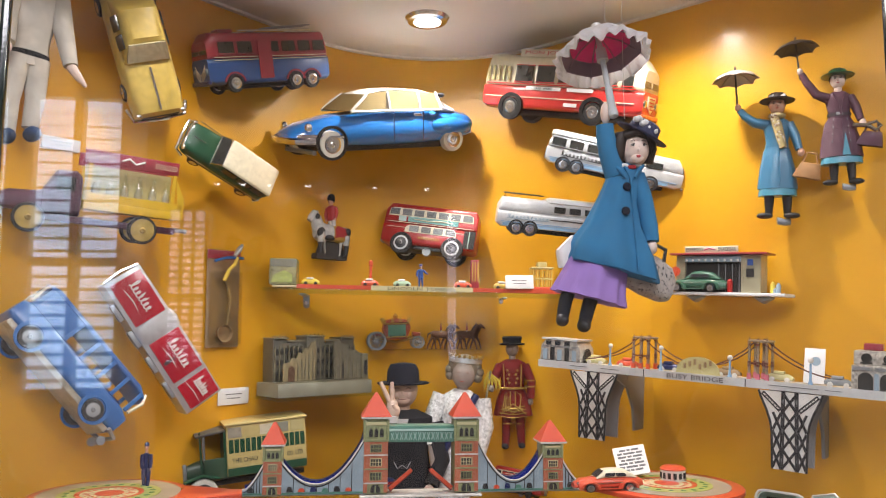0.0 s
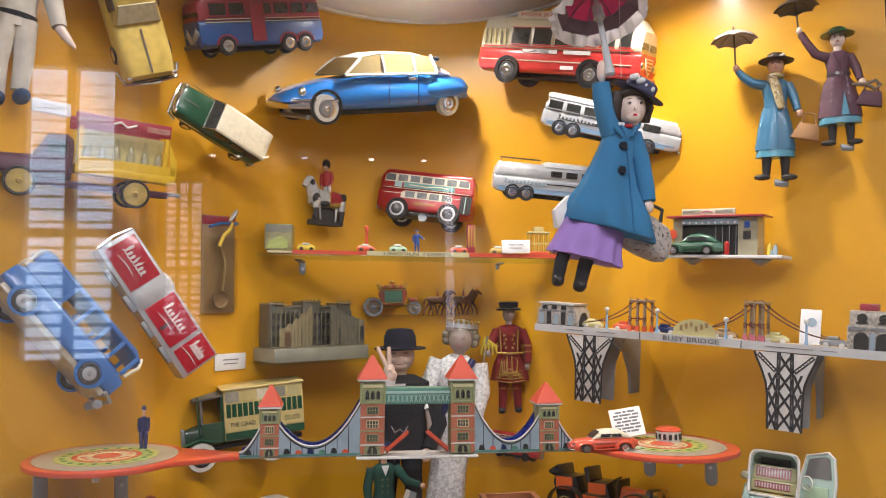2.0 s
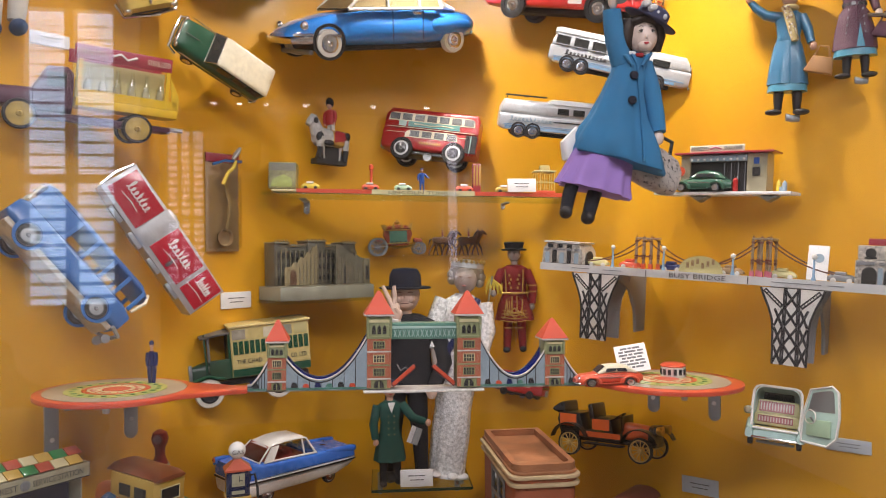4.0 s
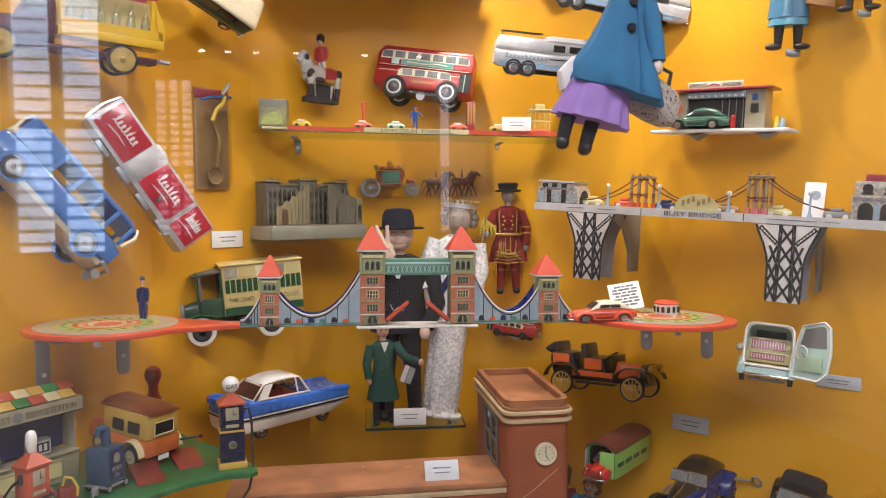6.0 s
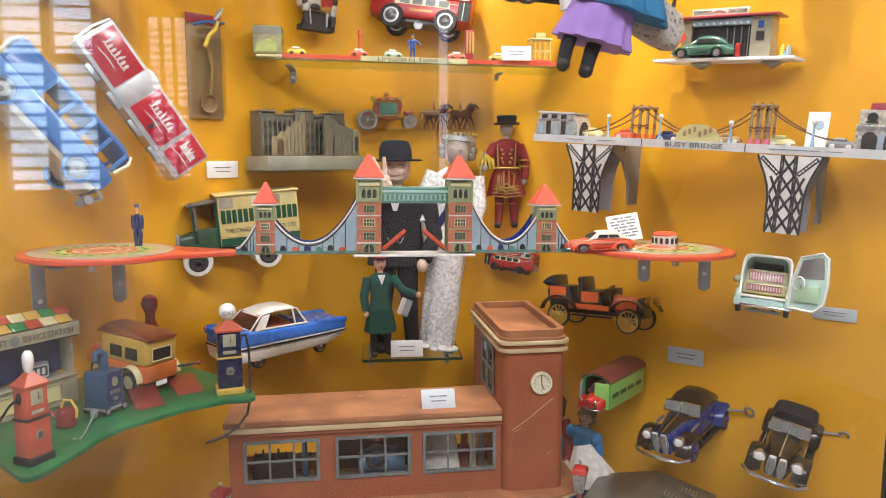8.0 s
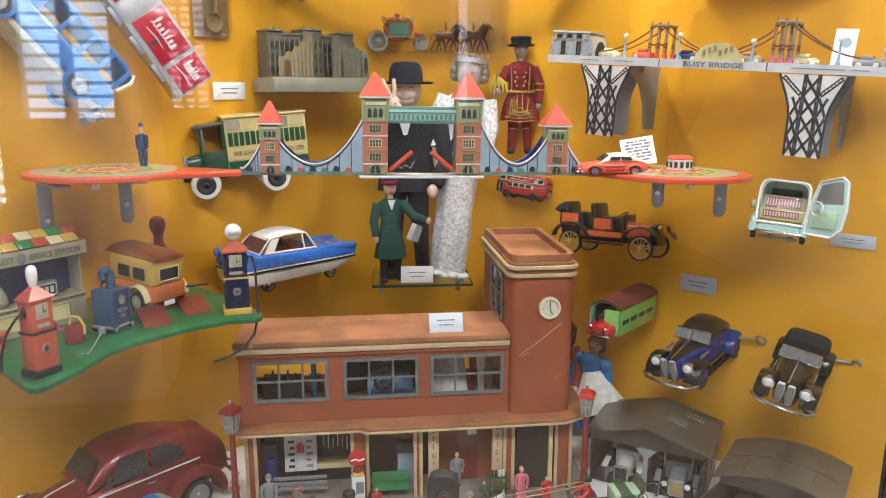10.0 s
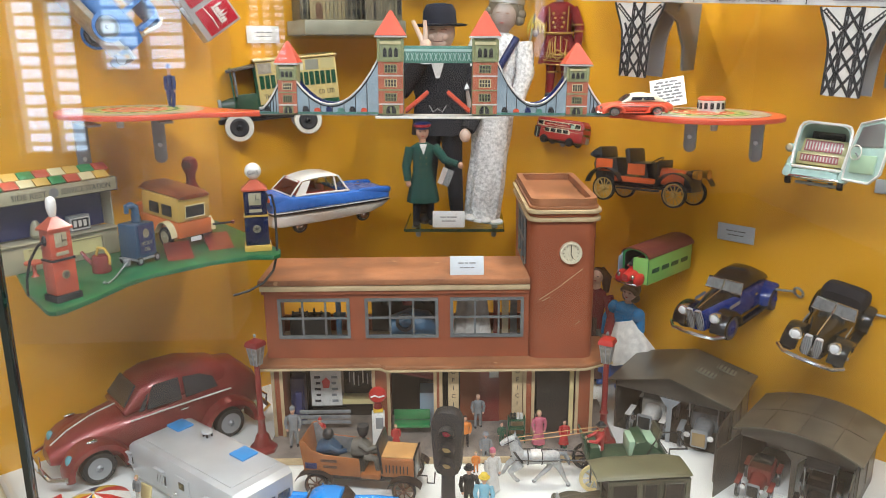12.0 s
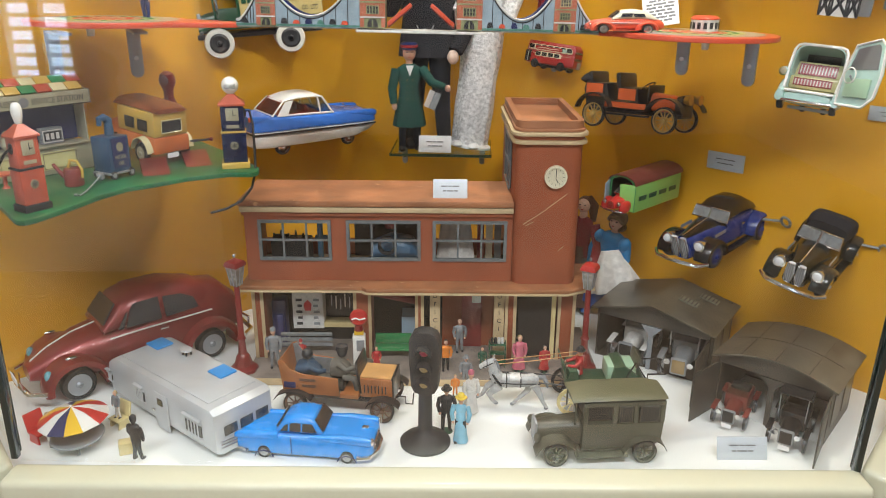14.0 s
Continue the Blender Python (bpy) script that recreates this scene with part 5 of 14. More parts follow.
def spoked(parent, c, r, w, rim="oldorange", tyre="rubber", spokes=8, tilt=0):
    """A spoked cart wheel about the local y axis."""
    g = part("wheel", lathe(bm_new(), [(r * 0.86, -w / 2), (r, -w / 2), (r, w / 2), (r * 0.86, w / 2)], axis="y", n=26, cap=False), tyre, parent, m=Matrix.Translation(c) @ Matrix.Rotation(radians(tilt), 4, "Z"))
    rimb = lathe(bm_new(), [(r * 0.78, -w / 2), (r * 0.865, -w / 2 - 0.0003), (r * 0.865, w / 2 + 0.0003), (r * 0.78, w / 2)], axis="y", n=26, cap=False)
    part("rim", rimb, rim, g)
    part("hub", lathe(bm_new(), [(0.0, -w * 0.8), (r * 0.16, -w * 0.7), (r * 0.2, 0), (r * 0.16, w * 0.7), (0.0, w * 0.8)], axis="y", n=12), rim, g)
    for k in range(spokes):
        a = 2 * math.pi * k / spokes
        part("spoke", cyl(bm_new(), (r * 0.12 * math.cos(a), 0, r * 0.12 * math.sin(a)), (r * 0.82 * math.cos(a), 0, r * 0.82 * math.sin(a)), r * 0.055, r * 0.045, 6), rim, g)
    return g


M["palacewood"] = mat("dark worn wood paint", (0.13, 0.065, 0.04), rough=0.6, var=0.4, size=0.008)


def hill_truck():
    t = thing("toy_tin_truck", (-0.002, 1.172, FLOOR, 0, 0, -6), "worn orange tin open truck with dark seated driver", "toy truck")
    t.matrix_basis = t.matrix_basis @ Matrix.Diagonal((1, 1, 1.1, 1))
    wall = [(-0.105, 0.038), (-0.112, 0.088), (-0.104, 0.091), (-0.092, 0.076), (-0.070, 0.069), (-0.010, 0.066), (-0.008, 0.036), (-0.09, 0.036)]
    tub = part("bed", prism(bm_new(), wall, -0.036, -0.0335, "y", 0.0006), "oldorange", t, "orange tub with dark lettering")
    part("bed_side", prism(bm_new(), wall, 0.0335, 0.036, "y", 0.0006), "oldorange", t)
    part("side_lining", prism(bm_new(), [(x * 0.985, zz - 0.001) for x, zz in wall], 0.0325, 0.0333, "y"), "leadgrey", t)
    part("bed_back", prism(bm_new(), [(-0.105, 0.038), (-0.112, 0.088), (-0.1095, 0.0895), (-0.1025, 0.038)], -0.0333, 0.0323, "y", 0.0004), "oldorange", t)
    part("bed_floor", span(bm_new(), (-0.102, -0.0333, 0.036), (0.020, 0.0323, 0.040)), "dirtgrey", t)
    part("bench", box(bm_new(), (-0.074, 0, 0.0485), (0.028, 0.060, 0.016), 0.003), "dark", t)
    part("sill", box(bm_new(), (0.008, 0, 0.037), (0.032, 0.070, 0.008), 0.001), "oldorange", t)
    part("bonnet", box(bm_new(), (0.053, 0, 0.050), (0.056, 0.056, 0.032), 0.003), "oldorange", t)
    part("bonnet_top", box(bm_new(), (0.053, 0, 0.0672), (0.055, 0.050, 0.002), 0.0006), "paleorange", t)
    part("scuttle", box(bm_new(), (0.0235, 0, 0.066), (0.004, 0.058, 0.052), 0.001, rot=(0, -8, 0)), "black", t)
    for k in range(7):
        part("louvre", box(bm_new(), (0.034 + 0.006 * k, -0.0286, 0.049), (0.0018, 0.001, 0.013)), "ink", t)
    for k, w in enumerate((0.016, 0.018)):
        part("lettering_bar", box(bm_new(), (-0.062 + 0.002 * k, -0.0364, 0.060 - 0.010 * k), (0.028 - 0.004 * k, 0.0008, 0.0045)), "palacewood", tub)
    part("emblem", box(bm_new(), (-0.093, -0.0366, 0.050), (0.020, 0.001, 0.010), 0.0004), "navy", t)
    for s in (1, -1):
        for x, r in ((0.068, 0.026), (-0.086, 0.030)):
            b = bm_new()
            rings = []
            for k in range(9):
                a = radians(22 + 146 * k / 8)
                px, pz = x + r * 1.12 * math.cos(a), 0.022 + r * 0.66 * math.sin(a)
                rings.append([(px, s * 0.030, pz), (px, s * 0.048, pz), (px, s * 0.048, pz + 0.0018), (px, s * 0.030, pz + 0.0018)])
            loft(b, rings)
            part("mudguard", b, "black", t)
        spoked(t, (0.066, s * 0.040, 0.020), 0.020, 0.007, "palacewood")
        spoked(t, (-0.084, s * 0.040, 0.020), 0.020, 0.007, "palacewood")
        part("chassis_rail", box(bm_new(), (-0.01, s * 0.024, 0.030), (0.19, 0.006, 0.008), 0.001), "black", t)
    part("radiator", box(bm_new(), (0.081, 0, 0.050), (0.004, 0.052, 0.040), 0.001), "black", t)
    part("crank", tube(bm_new(), [(0.083, 0, 0.026), (0.098, 0, 0.026), (0.098, 0, 0.014), (0.110, 0, 0.014), (0.112, 0, 0.034)], 0.0013, 6), "black", t)
    part("seat", box(bm_new(), (-0.016, 0, 0.0485), (0.026, 0.056, 0.016), 0.002), "dark", t)
    b = bm_new()
    hull(b, [(-0.016, 0.0, 0.030, 0.016, 0.014), (0.0, 0.0, 0.036, 0.018, 0.014), (0.014, 0.0, 0.024, 0.014, 0.010)], 12, 2.4)
    tube(b, [(0.0, -0.015, 0.030), (0.014, -0.020, 0.022), (0.030, -0.012, 0.026)], [0.006, 0.005, 0.004], 8)
    tube(b, [(0.006, -0.010, 0.004), (0.026, -0.012, 0.002), (0.030, -0.012, -0.020)], [0.007, 0.006, 0.005], 8)
    tube(b, [(0.006, 0.010, 0.004), (0.026, 0.012, 0.002), (0.030, 0.012, -0.020)], [0.007, 0.006, 0.005], 8)
    hd = ball(bm_new(), (0.002, 0, 0.046), (0.009, 0.009, 0.011), 12)
    lathe(hd, [(0.011, 0.050), (0.010, 0.057), (0.004, 0.060), (0.0005, 0.0605)], (0.002, 0, 0), n=12)
    many("toy_driver", [("dirtgrey", b), ("leadblack", hd)], (-0.014, 1.168, FLOOR + 0.0625, 0, 0, -6), "dark grey lead driver seated in the truck", "figure")
    b = bm_new()
    hull(b, [(-0.020, 0.0, 0.018, 0.018, 0.014), (0.0, 0.0, 0.028, 0.022, 0.016), (0.020, 0.0, 0.012, 0.014, 0.010)], 12, 2.2)
    tube(b, [(0.004, -0.016, 0.018), (0.020, -0.016, 0.012), (0.030, -0.006, 0.010)], [0.006, 0.005, 0.004], 8)
    hd = ball(bm_new(), (-0.004, 0, 0.034), (0.010, 0.010, 0.010), 12)
    many("toy_passenger", [("midnight", b), ("leadblack", hd)], (-0.072, 1.178, FLOOR + 0.0625, 0, 4, -6), "dark blue lead passenger slumped in the truck", "figure")


M["midnight"] = mat("dark teal lead paint", (0.015, 0.05, 0.10), rough=0.55, var=0.3, size=0.01)
M["dirtgrey"] = mat("dirty grey lead paint", (0.12, 0.11, 0.09), rough=0.6, var=0.4, size=0.01)
M["paleorange"] = tin("worn pale orange tinplate", (0.62, 0.34, 0.12), var=0.3)
hill_truck()


def limousine():
    t = thing("toy_limousine", (0.404, 1.066, FLOOR, 0, 0, 187), "faded olive-grey tin limousine with spoked wheels", "toy car")
    t.matrix_basis = t.matrix_basis @ Matrix.Diagonal((0.94, 0.94, 1, 1))
    # front towards +x
    part("bonnet", hull(bm_new(), [(0.030, 0.022, 0.064, 0.028, 0.022), (0.08, 0.022, 0.060, 0.024, 0.018), (0.104, 0.024, 0.056, 0.020, 0.016)], 18, 3.5), "olive", t)
    part("body", prism(bm_new(), [(-0.098, 0.034), (-0.100, 0.067), (0.034, 0.067), (0.034, 0.022), (-0.08, 0.022)], -0.034, 0.034, "y", 0.003), "olive", t)
    for s in (1, -1):
        for x0, x1 in ((-0.100, -0.092), (-0.056, -0.048), (-0.022, -0.014), (0.026, 0.034)):
            part("pillar", span(bm_new(), (x0, s * 0.0285, 0.0672), (x1, s * 0.034, 0.103), 0.0008), "olive", t)
        part("top_rail", span(bm_new(), (-0.100, s * 0.0285, 0.0965), (0.034, s * 0.0342, 0.103), 0.0008), "olive", t)
        for x0, x1 in ((-0.0895, -0.0585), (-0.0455, -0.0245)):
            # near-black sheets paint the shade seen through the cut-out windows
            part("window_pane", span(bm_new(), (x0, s * 0.0325, 0.0695), (x1, s * 0.0348, 0.0965)), "dark", t)
            part("window_trim", tube(bm_new(), [(x0, s * 0.0352, 0.0695), (x1, s * 0.0352, 0.0695), (x1, s * 0.0352, 0.0965), (x0, s * 0.0352, 0.0965), (x0, s * 0.0352, 0.0695)], 0.0010, 5), "olive", t)
        for x, r, a0, a1 in ((0.076, 0.030, 15, 175), (-0.070, 0.030, 5, 165)):
            rings = []
            for k in range(10):
                a = radians(a0 + (a1 - a0) * k / 9)
                px, pz = x + r * 1.2 * math.cos(a), 0.016 + r * 0.95 * math.sin(a)
                rings.append([(px, s * 0.022, pz), (px, s * 0.046, pz - 0.002), (px, s * 0.046, pz), (px, s * 0.022, pz + 0.002)])
            bb = loft(bm_new(), rings)
            part("mudguard", bb, "olive", t)
        part("running_board", box(bm_new(), (0.002, s * 0.038, 0.0165), (0.086, 0.018, 0.003), 0.001), "olive", t)
        spoked(t, (0.076, s * 0.038, 0.0195), 0.0195, 0.009, "olive")
        spoked(t, (-0.070, s * 0.038, 0.0195), 0.0195, 0.009, "olive")
    part("rear_wall", span(bm_new(), (-0.1003, -0.0282, 0.0675), (-0.096, 0.0282, 0.103)), "olive", t)
    # near-black block fills the cabin in place of its shade
    part("interior", box(bm_new(), (-0.034, 0, 0.084), (0.124, 0.052, 0.032), 0.002), "dark", t)
    part("roof", hull(bm_new(), [(-0.104, 0.1035, 0.108, 0.034, 0.026), (-0.08, 0.1035, 0.1125, 0.037, 0.030), (0.02, 0.1035, 0.1125, 0.037, 0.030), (0.052, 0.1035, 0.108, 0.036, 0.028)], 18, 3.0), "oliveroof", t, "olive roof with rounded edges")
    part("windscreen_frame", tube(bm_new(), [(0.046, -0.030, 0.066), (0.046, -0.030, 0.103), (0.046, 0.030, 0.103), (0.046, 0.030, 0.066)], 0.0014, 6), "olive", t)
    part("radiator", box(bm_new(), (0.1055, 0, 0.042), (0.005, 0.034, 0.040), 0.004), "steel", t)
    part("headlamp", ball(bm_new(), (0.106, 0.028, 0.044), (0.006, 0.008, 0.008), 10), "olive", t)
    part("headlamp", ball(bm_new(), (0.106, -0.028, 0.044), (0.006, 0.008, 0.008), 10), "olive", t)
    part("steering_wheel", lathe(bm_new(), [(0.009, -0.001), (0.010, 0), (0.009, 0.001)], axis="x", n=14, cap=False), "dark", t, m=Matrix.Translation((0.022, 0, 0.085)))


limousine()
card((0.628, 1.058, FLOOR + 0.017, -20, 0, 3), 0.078, 0.036, "greypaper", 2, "pale grey caption card leaning before the sheds")


def vintage_car(place, body, label, size=1.0, top=None, core="dark"):
    """A small open tourer or closed car, front towards -y."""
    t = thing("toy_vintage_car", place, label, "toy car", "cars in the sheds", size)
    part("bonnet", hull(bm_new(), [(0.0, 0.016, 0.042, 0.018, 0.014), (0.05, 0.016, 0.036, 0.014, 0.011)], 14, 3), body, t, m=pose(0, 0, 0, 0, 0, -90))
    part("body", box(bm_new(), (0, 0.032, 0.032), (0.044, 0.062, 0.034), 0.004), body, t)
    part("seat", box(bm_new(), (0, 0.040, 0.050), (0.036, 0.03, 0.012), 0.003), "dark", t)
    part("radiator", box(bm_new(), (0, -0.051, 0.027), (0.026, 0.004, 0.030), 0.003), "steel", t)
    part("radiator_core", box(bm_new(), (0, -0.0535, 0.027), (0.020, 0.001, 0.022), 0.001), core, t)
    for s in (-1, 1):
        for y in (-0.035, 0.045):
            w = spoked(t, (s * 0.030, y, 0.017), 0.017, 0.005, "steel", "black", 8)
            w.matrix_basis = pose(s * 0.030, y, 0.017, 0, 0, 90)
            part("mudguard", box(bm_new(), (s * 0.030, y, 0.037), (0.010, 0.036, 0.0018), 0.0006, rot=(4, 0, 0)), body, t)
        part("headlamp", cyl(bm_new(), (s * 0.018, -0.056, 0.034), (s * 0.018, -0.048, 0.034), 0.005, 0.003, 10), "chrome", t)
    if top:
        part("roof", box(bm_new(), (0, 0.022, 0.092), (0.052, 0.092, 0.003), 0.001, rot=(-4, 0, 0)), top, t)
        for s in (-1, 1):
            for y in (-0.018, 0.060):
                part("roof_post", cyl(bm_new(), (s * 0.022, y, 0.046), (s * 0.023, y, 0.091 - y * 0.06), 0.0012, 0.0012, 6), "steel", t)
    else:
        part("windscreen", slab(bm_new(), [(-0.020, 0.002, 0.046), (0.020, 0.002, 0.046), (0.020, 0.008, 0.070), (-0.020, 0.008, 0.070)], 0.0015), "clear", t)
    if size < 1.0:
        part("number_plate", box(bm_new(), (0, -0.058, 0.010), (0.018, 0.001, 0.009)), "paper", t)
    return t


def shed(place, label, w, d, h, rise, doors, curved):
    """A grimy tin double shed, open to the front (-y), with a cambered roof."""
    t = thing("toy_tin_shed", place, label, "toy shed", "toy sheds")
    th = 0.003
    for s in (-1, 1):
        sw = part("side_wall", span(bm_new(), (s * (w / 2) - th / 2, -d / 2, 0), (s * (w / 2) + th / 2, d / 2, h)), "shed", t)
        for k in (-1, 1):
            part("panel", span(bm_new(), (s * (w / 2 + th / 2 + 0.0002), k * d * 0.22 - d * 0.16, h * 0.25), (s * (w / 2 + th / 2 + 0.0016), k * d * 0.22 + d * 0.16, h * 0.85)), "shedroof", sw)
    part("rear_wall", span(bm_new(), (-w / 2 + th / 2, d / 2 - th, 0), (w / 2 - th / 2, d / 2, h + rise * 0.3)), "shed", t)
    part("floor_plate", span(bm_new(), (-w / 2 + th / 2, -d / 2, 0.0005), (w / 2 - th / 2, d / 2 - th, 0.002)), "floor" if curved else "shed", t)
    n = 14
    prof = []
    for k in range(n + 1):
        f = -1 + 2 * k / n
        prof.append((f * (w / 2 + 0.012), h + rise * ((1 - f * f) if curved else (1 - abs(f)) * 1.0)))
    rings = []
    for x, zz in prof:
        rings.append([(x, -d / 2 - 0.014, zz), (x, d / 2 + 0.008, zz), (x, d / 2 + 0.008, zz + 0.003), (x, -d / 2 - 0.014, zz + 0.003)])
    rf = part("roof", loft(bm_new(), rings), "shedroof", t, "grimy cambered tin roof")
    gable = [(x, zz - 0.0005) for x, zz in prof if abs(x) <= w / 2]
    gb = prism(bm_new(), [(-w / 2, h - 0.012)] + gable + [(w / 2, h - 0.012)], -d / 2 - 0.001, -d / 2 + 0.0015, "y")
    part("gable", gb, "shed", t)
    part("middle_post", prism(bm_new(), [(-0.004, 0), (0.004, 0), (0.005, h * 0.7), (0.020, h - 0.013), (-0.020, h - 0.013), (-0.005, h * 0.7)], -d / 2 - 0.0035, -d / 2 - 0.0015, "y"), "grey" if not curved else "shed", t)
    if not curved:
        for x, y in ((w * 0.20, -0.005), (w * 0.32, 0.045)):
            zz = h + rise * (1 - abs(x) / (w / 2 + 0.012)) + 0.0045
            part("roof_light", box(bm_new(), (x, y, zz), (0.036, 0.022, 0.002), 0.0005, rot=(0, math.degrees(math.atan2(rise, w / 2 + 0.012)), 0)), "roofpane", rf, "grey barred roof light")
            for k in range(5):
                part("light_bar", box(bm_new(), (x - 0.014 + 0.007 * k, y, zz + 0.0012 - (0.007 * k - 0.014) * rise / (w / 2 + 0.012)), (0.0022, 0.019, 0.001), rot=(0, math.degrees(math.atan2(rise, w / 2 + 0.012)), 0)), "shed", rf)
    else:
        for k in (-1, 0, 1):
            x = k * w * 0.3
            part("roof_seam", box(bm_new(), (x, -0.003, h + rise * (1 - (2 * x / (w + 0.024)) ** 2) + 0.0032), (0.0016, d + 0.018, 0.0012), 0.0003), "shed", rf)
        part("roof_seam", loft(bm_new(), [[(x, -0.006, zz + 0.0031), (x, -0.0045, zz + 0.0031), (x, -0.0045, zz + 0.0040), (x, -0.006, zz + 0.0040)] for x, zz in prof[1:-1]]), "shed", rf)
    for s, a in doors:
        dr = part("door", box(bm_new(), (s * w * 0.22, 0, h * 0.46), (w * 0.43, 0.0024, h * 0.9), 0.0006), "shed", t, "open tin door", m=Matrix.Translation((-s * w / 2, -d / 2 - 0.002, 0)) @ Matrix.Rotation(radians(a), 4, "Z"))
        part("latch", box(bm_new(), (s * w * 0.40, -0.002, h * 0.45), (0.004, 0.002, 0.008)), "steel", dr)
    return t


M["tanplate"] = tin("tan printed radiator", (0.36, 0.25, 0.11), var=0.3)
M["oldred"] = tin("dull worn red tinplate", (0.18, 0.030, 0.022), rough=0.5, var=0.3, coat=0.1, wear=(0.10, 0.06, 0.04), wear_amount=0.3)
# local -y of each shed looks out of its doorway
shed((0.583, 1.403, FLOOR, 0, 0, -32), "grey-brown tin double shed with pitched roof and open door", 0.214, 0.150, 0.102, 0.030, ((-1, 92),), False)
shed((0.746, 1.212, FLOOR, 0, 0, -38), "grey-brown tin double shed with arched roof and open door", 0.176, 0.148, 0.100, 0.022, ((1, -100), (-1, 96)), True)
vintage_car((0.612, 1.345, FLOOR, 0, 0, -26), "leadgrey", "grey tin closed car standing in the shed", 1.15, "leadgrey", "tanplate")
vintage_car((0.528, 1.400, FLOOR + 0.0025, 0, 0, -30), "leadwhite", "cream and white tin car standing in the shed", 1.1)
vintage_car((0.652, 1.172, FLOOR + 0.0025, 0, 0, -32), "oldred", "small red open tin car in the shed doorway", 0.85)
vintage_car((0.724, 1.115, FLOOR + 0.0025, 0, 0, -32), "black", "small black tin car with flat canopy in the shed", 0.9, "black")


def horse_pieces(h, material, mane="leadblack", run=True):
    """A horse that faces -x; h is the height of its back."""
    q = []
    b = bm_new()
    hull(b, [(-0.50 * h, 0.72 * h, 0.98 * h, 0.10 * h, 0.08 * h), (-0.36 * h, 0.62 * h, 1.02 * h, 0.15 * h, 0.12 * h), (0.0, 0.62 * h, 0.99 * h, 0.15 * h, 0.13 * h), (0.32 * h, 0.64 * h, 1.03 * h, 0.15 * h, 0.12 * h), (0.48 * h, 0.74 * h, 0.96 * h, 0.09 * h, 0.07 * h)], 14, 2.3)
    tube(b, [(-0.42 * h, 0, 0.88 * h), (-0.58 * h, 0, 1.12 * h), (-0.68 * h, 0, 1.30 * h)], [0.13 * h, 0.10 * h, 0.075 * h], 10)
    tube(b, [(-0.64 * h, 0, 1.32 * h), (-0.80 * h, 0, 1.22 * h), (-0.92 * h, 0, 1.12 * h)], [0.085 * h, 0.072 * h, 0.045 * h], 10)
    for s in (-1, 1):
        cyl(b, (-0.64 * h, s * 0.04 * h, 1.38 * h), (-0.63 * h, s * 0.05 * h, 1.48 * h), 0.025 * h, 0.005 * h, 6)
    sw = 0.22 if run else 0.03
    for x, s, d in ((-0.36, 1, -sw), (-0.34, -1, sw * 0.8), (0.38, 1, sw), (0.36, -1, -sw * 0.7)):
        tube(b, [(x * h, s * 0.08 * h, 0.70 * h), ((x + d * 0.9) * h, s * 0.08 * h, 0.38 * h), ((x + d * 1.2 + (0.06 if d > 0 else 0)) * h, s * 0.08 * h, 0.06 * h)], [0.085 * h, 0.048 * h, 0.030 * h], 8)
    q.append((material, b))
    b = bm_new()
    for x, s, d in ((-0.36, 1, -sw), (-0.34, -1, sw * 0.8), (0.38, 1, sw), (0.36, -1, -sw * 0.7)):
        ball(b, ((x + d * 1.2 + (0.06 if d > 0 else 0) - 0.02) * h, s * 0.08 * h, 0.035 * h), (0.05 * h, 0.04 * h, 0.035 * h), 8)
    tube(b, [(0.46 * h, 0, 0.92 * h), (0.62 * h, 0, 0.84 * h), (0.70 * h, 0, 0.58 * h)], [0.03 * h, 0.045 * h, 0.012 * h], 8)
    tube(b, [(-0.36 * h, 0, 1.0 * h), (-0.50 * h, 0, 1.20 * h), (-0.62 * h, 0, 1.36 * h)], [0.03 * h, 0.05 * h, 0.03 * h], 6)
    q.append((mane, b))
    return q


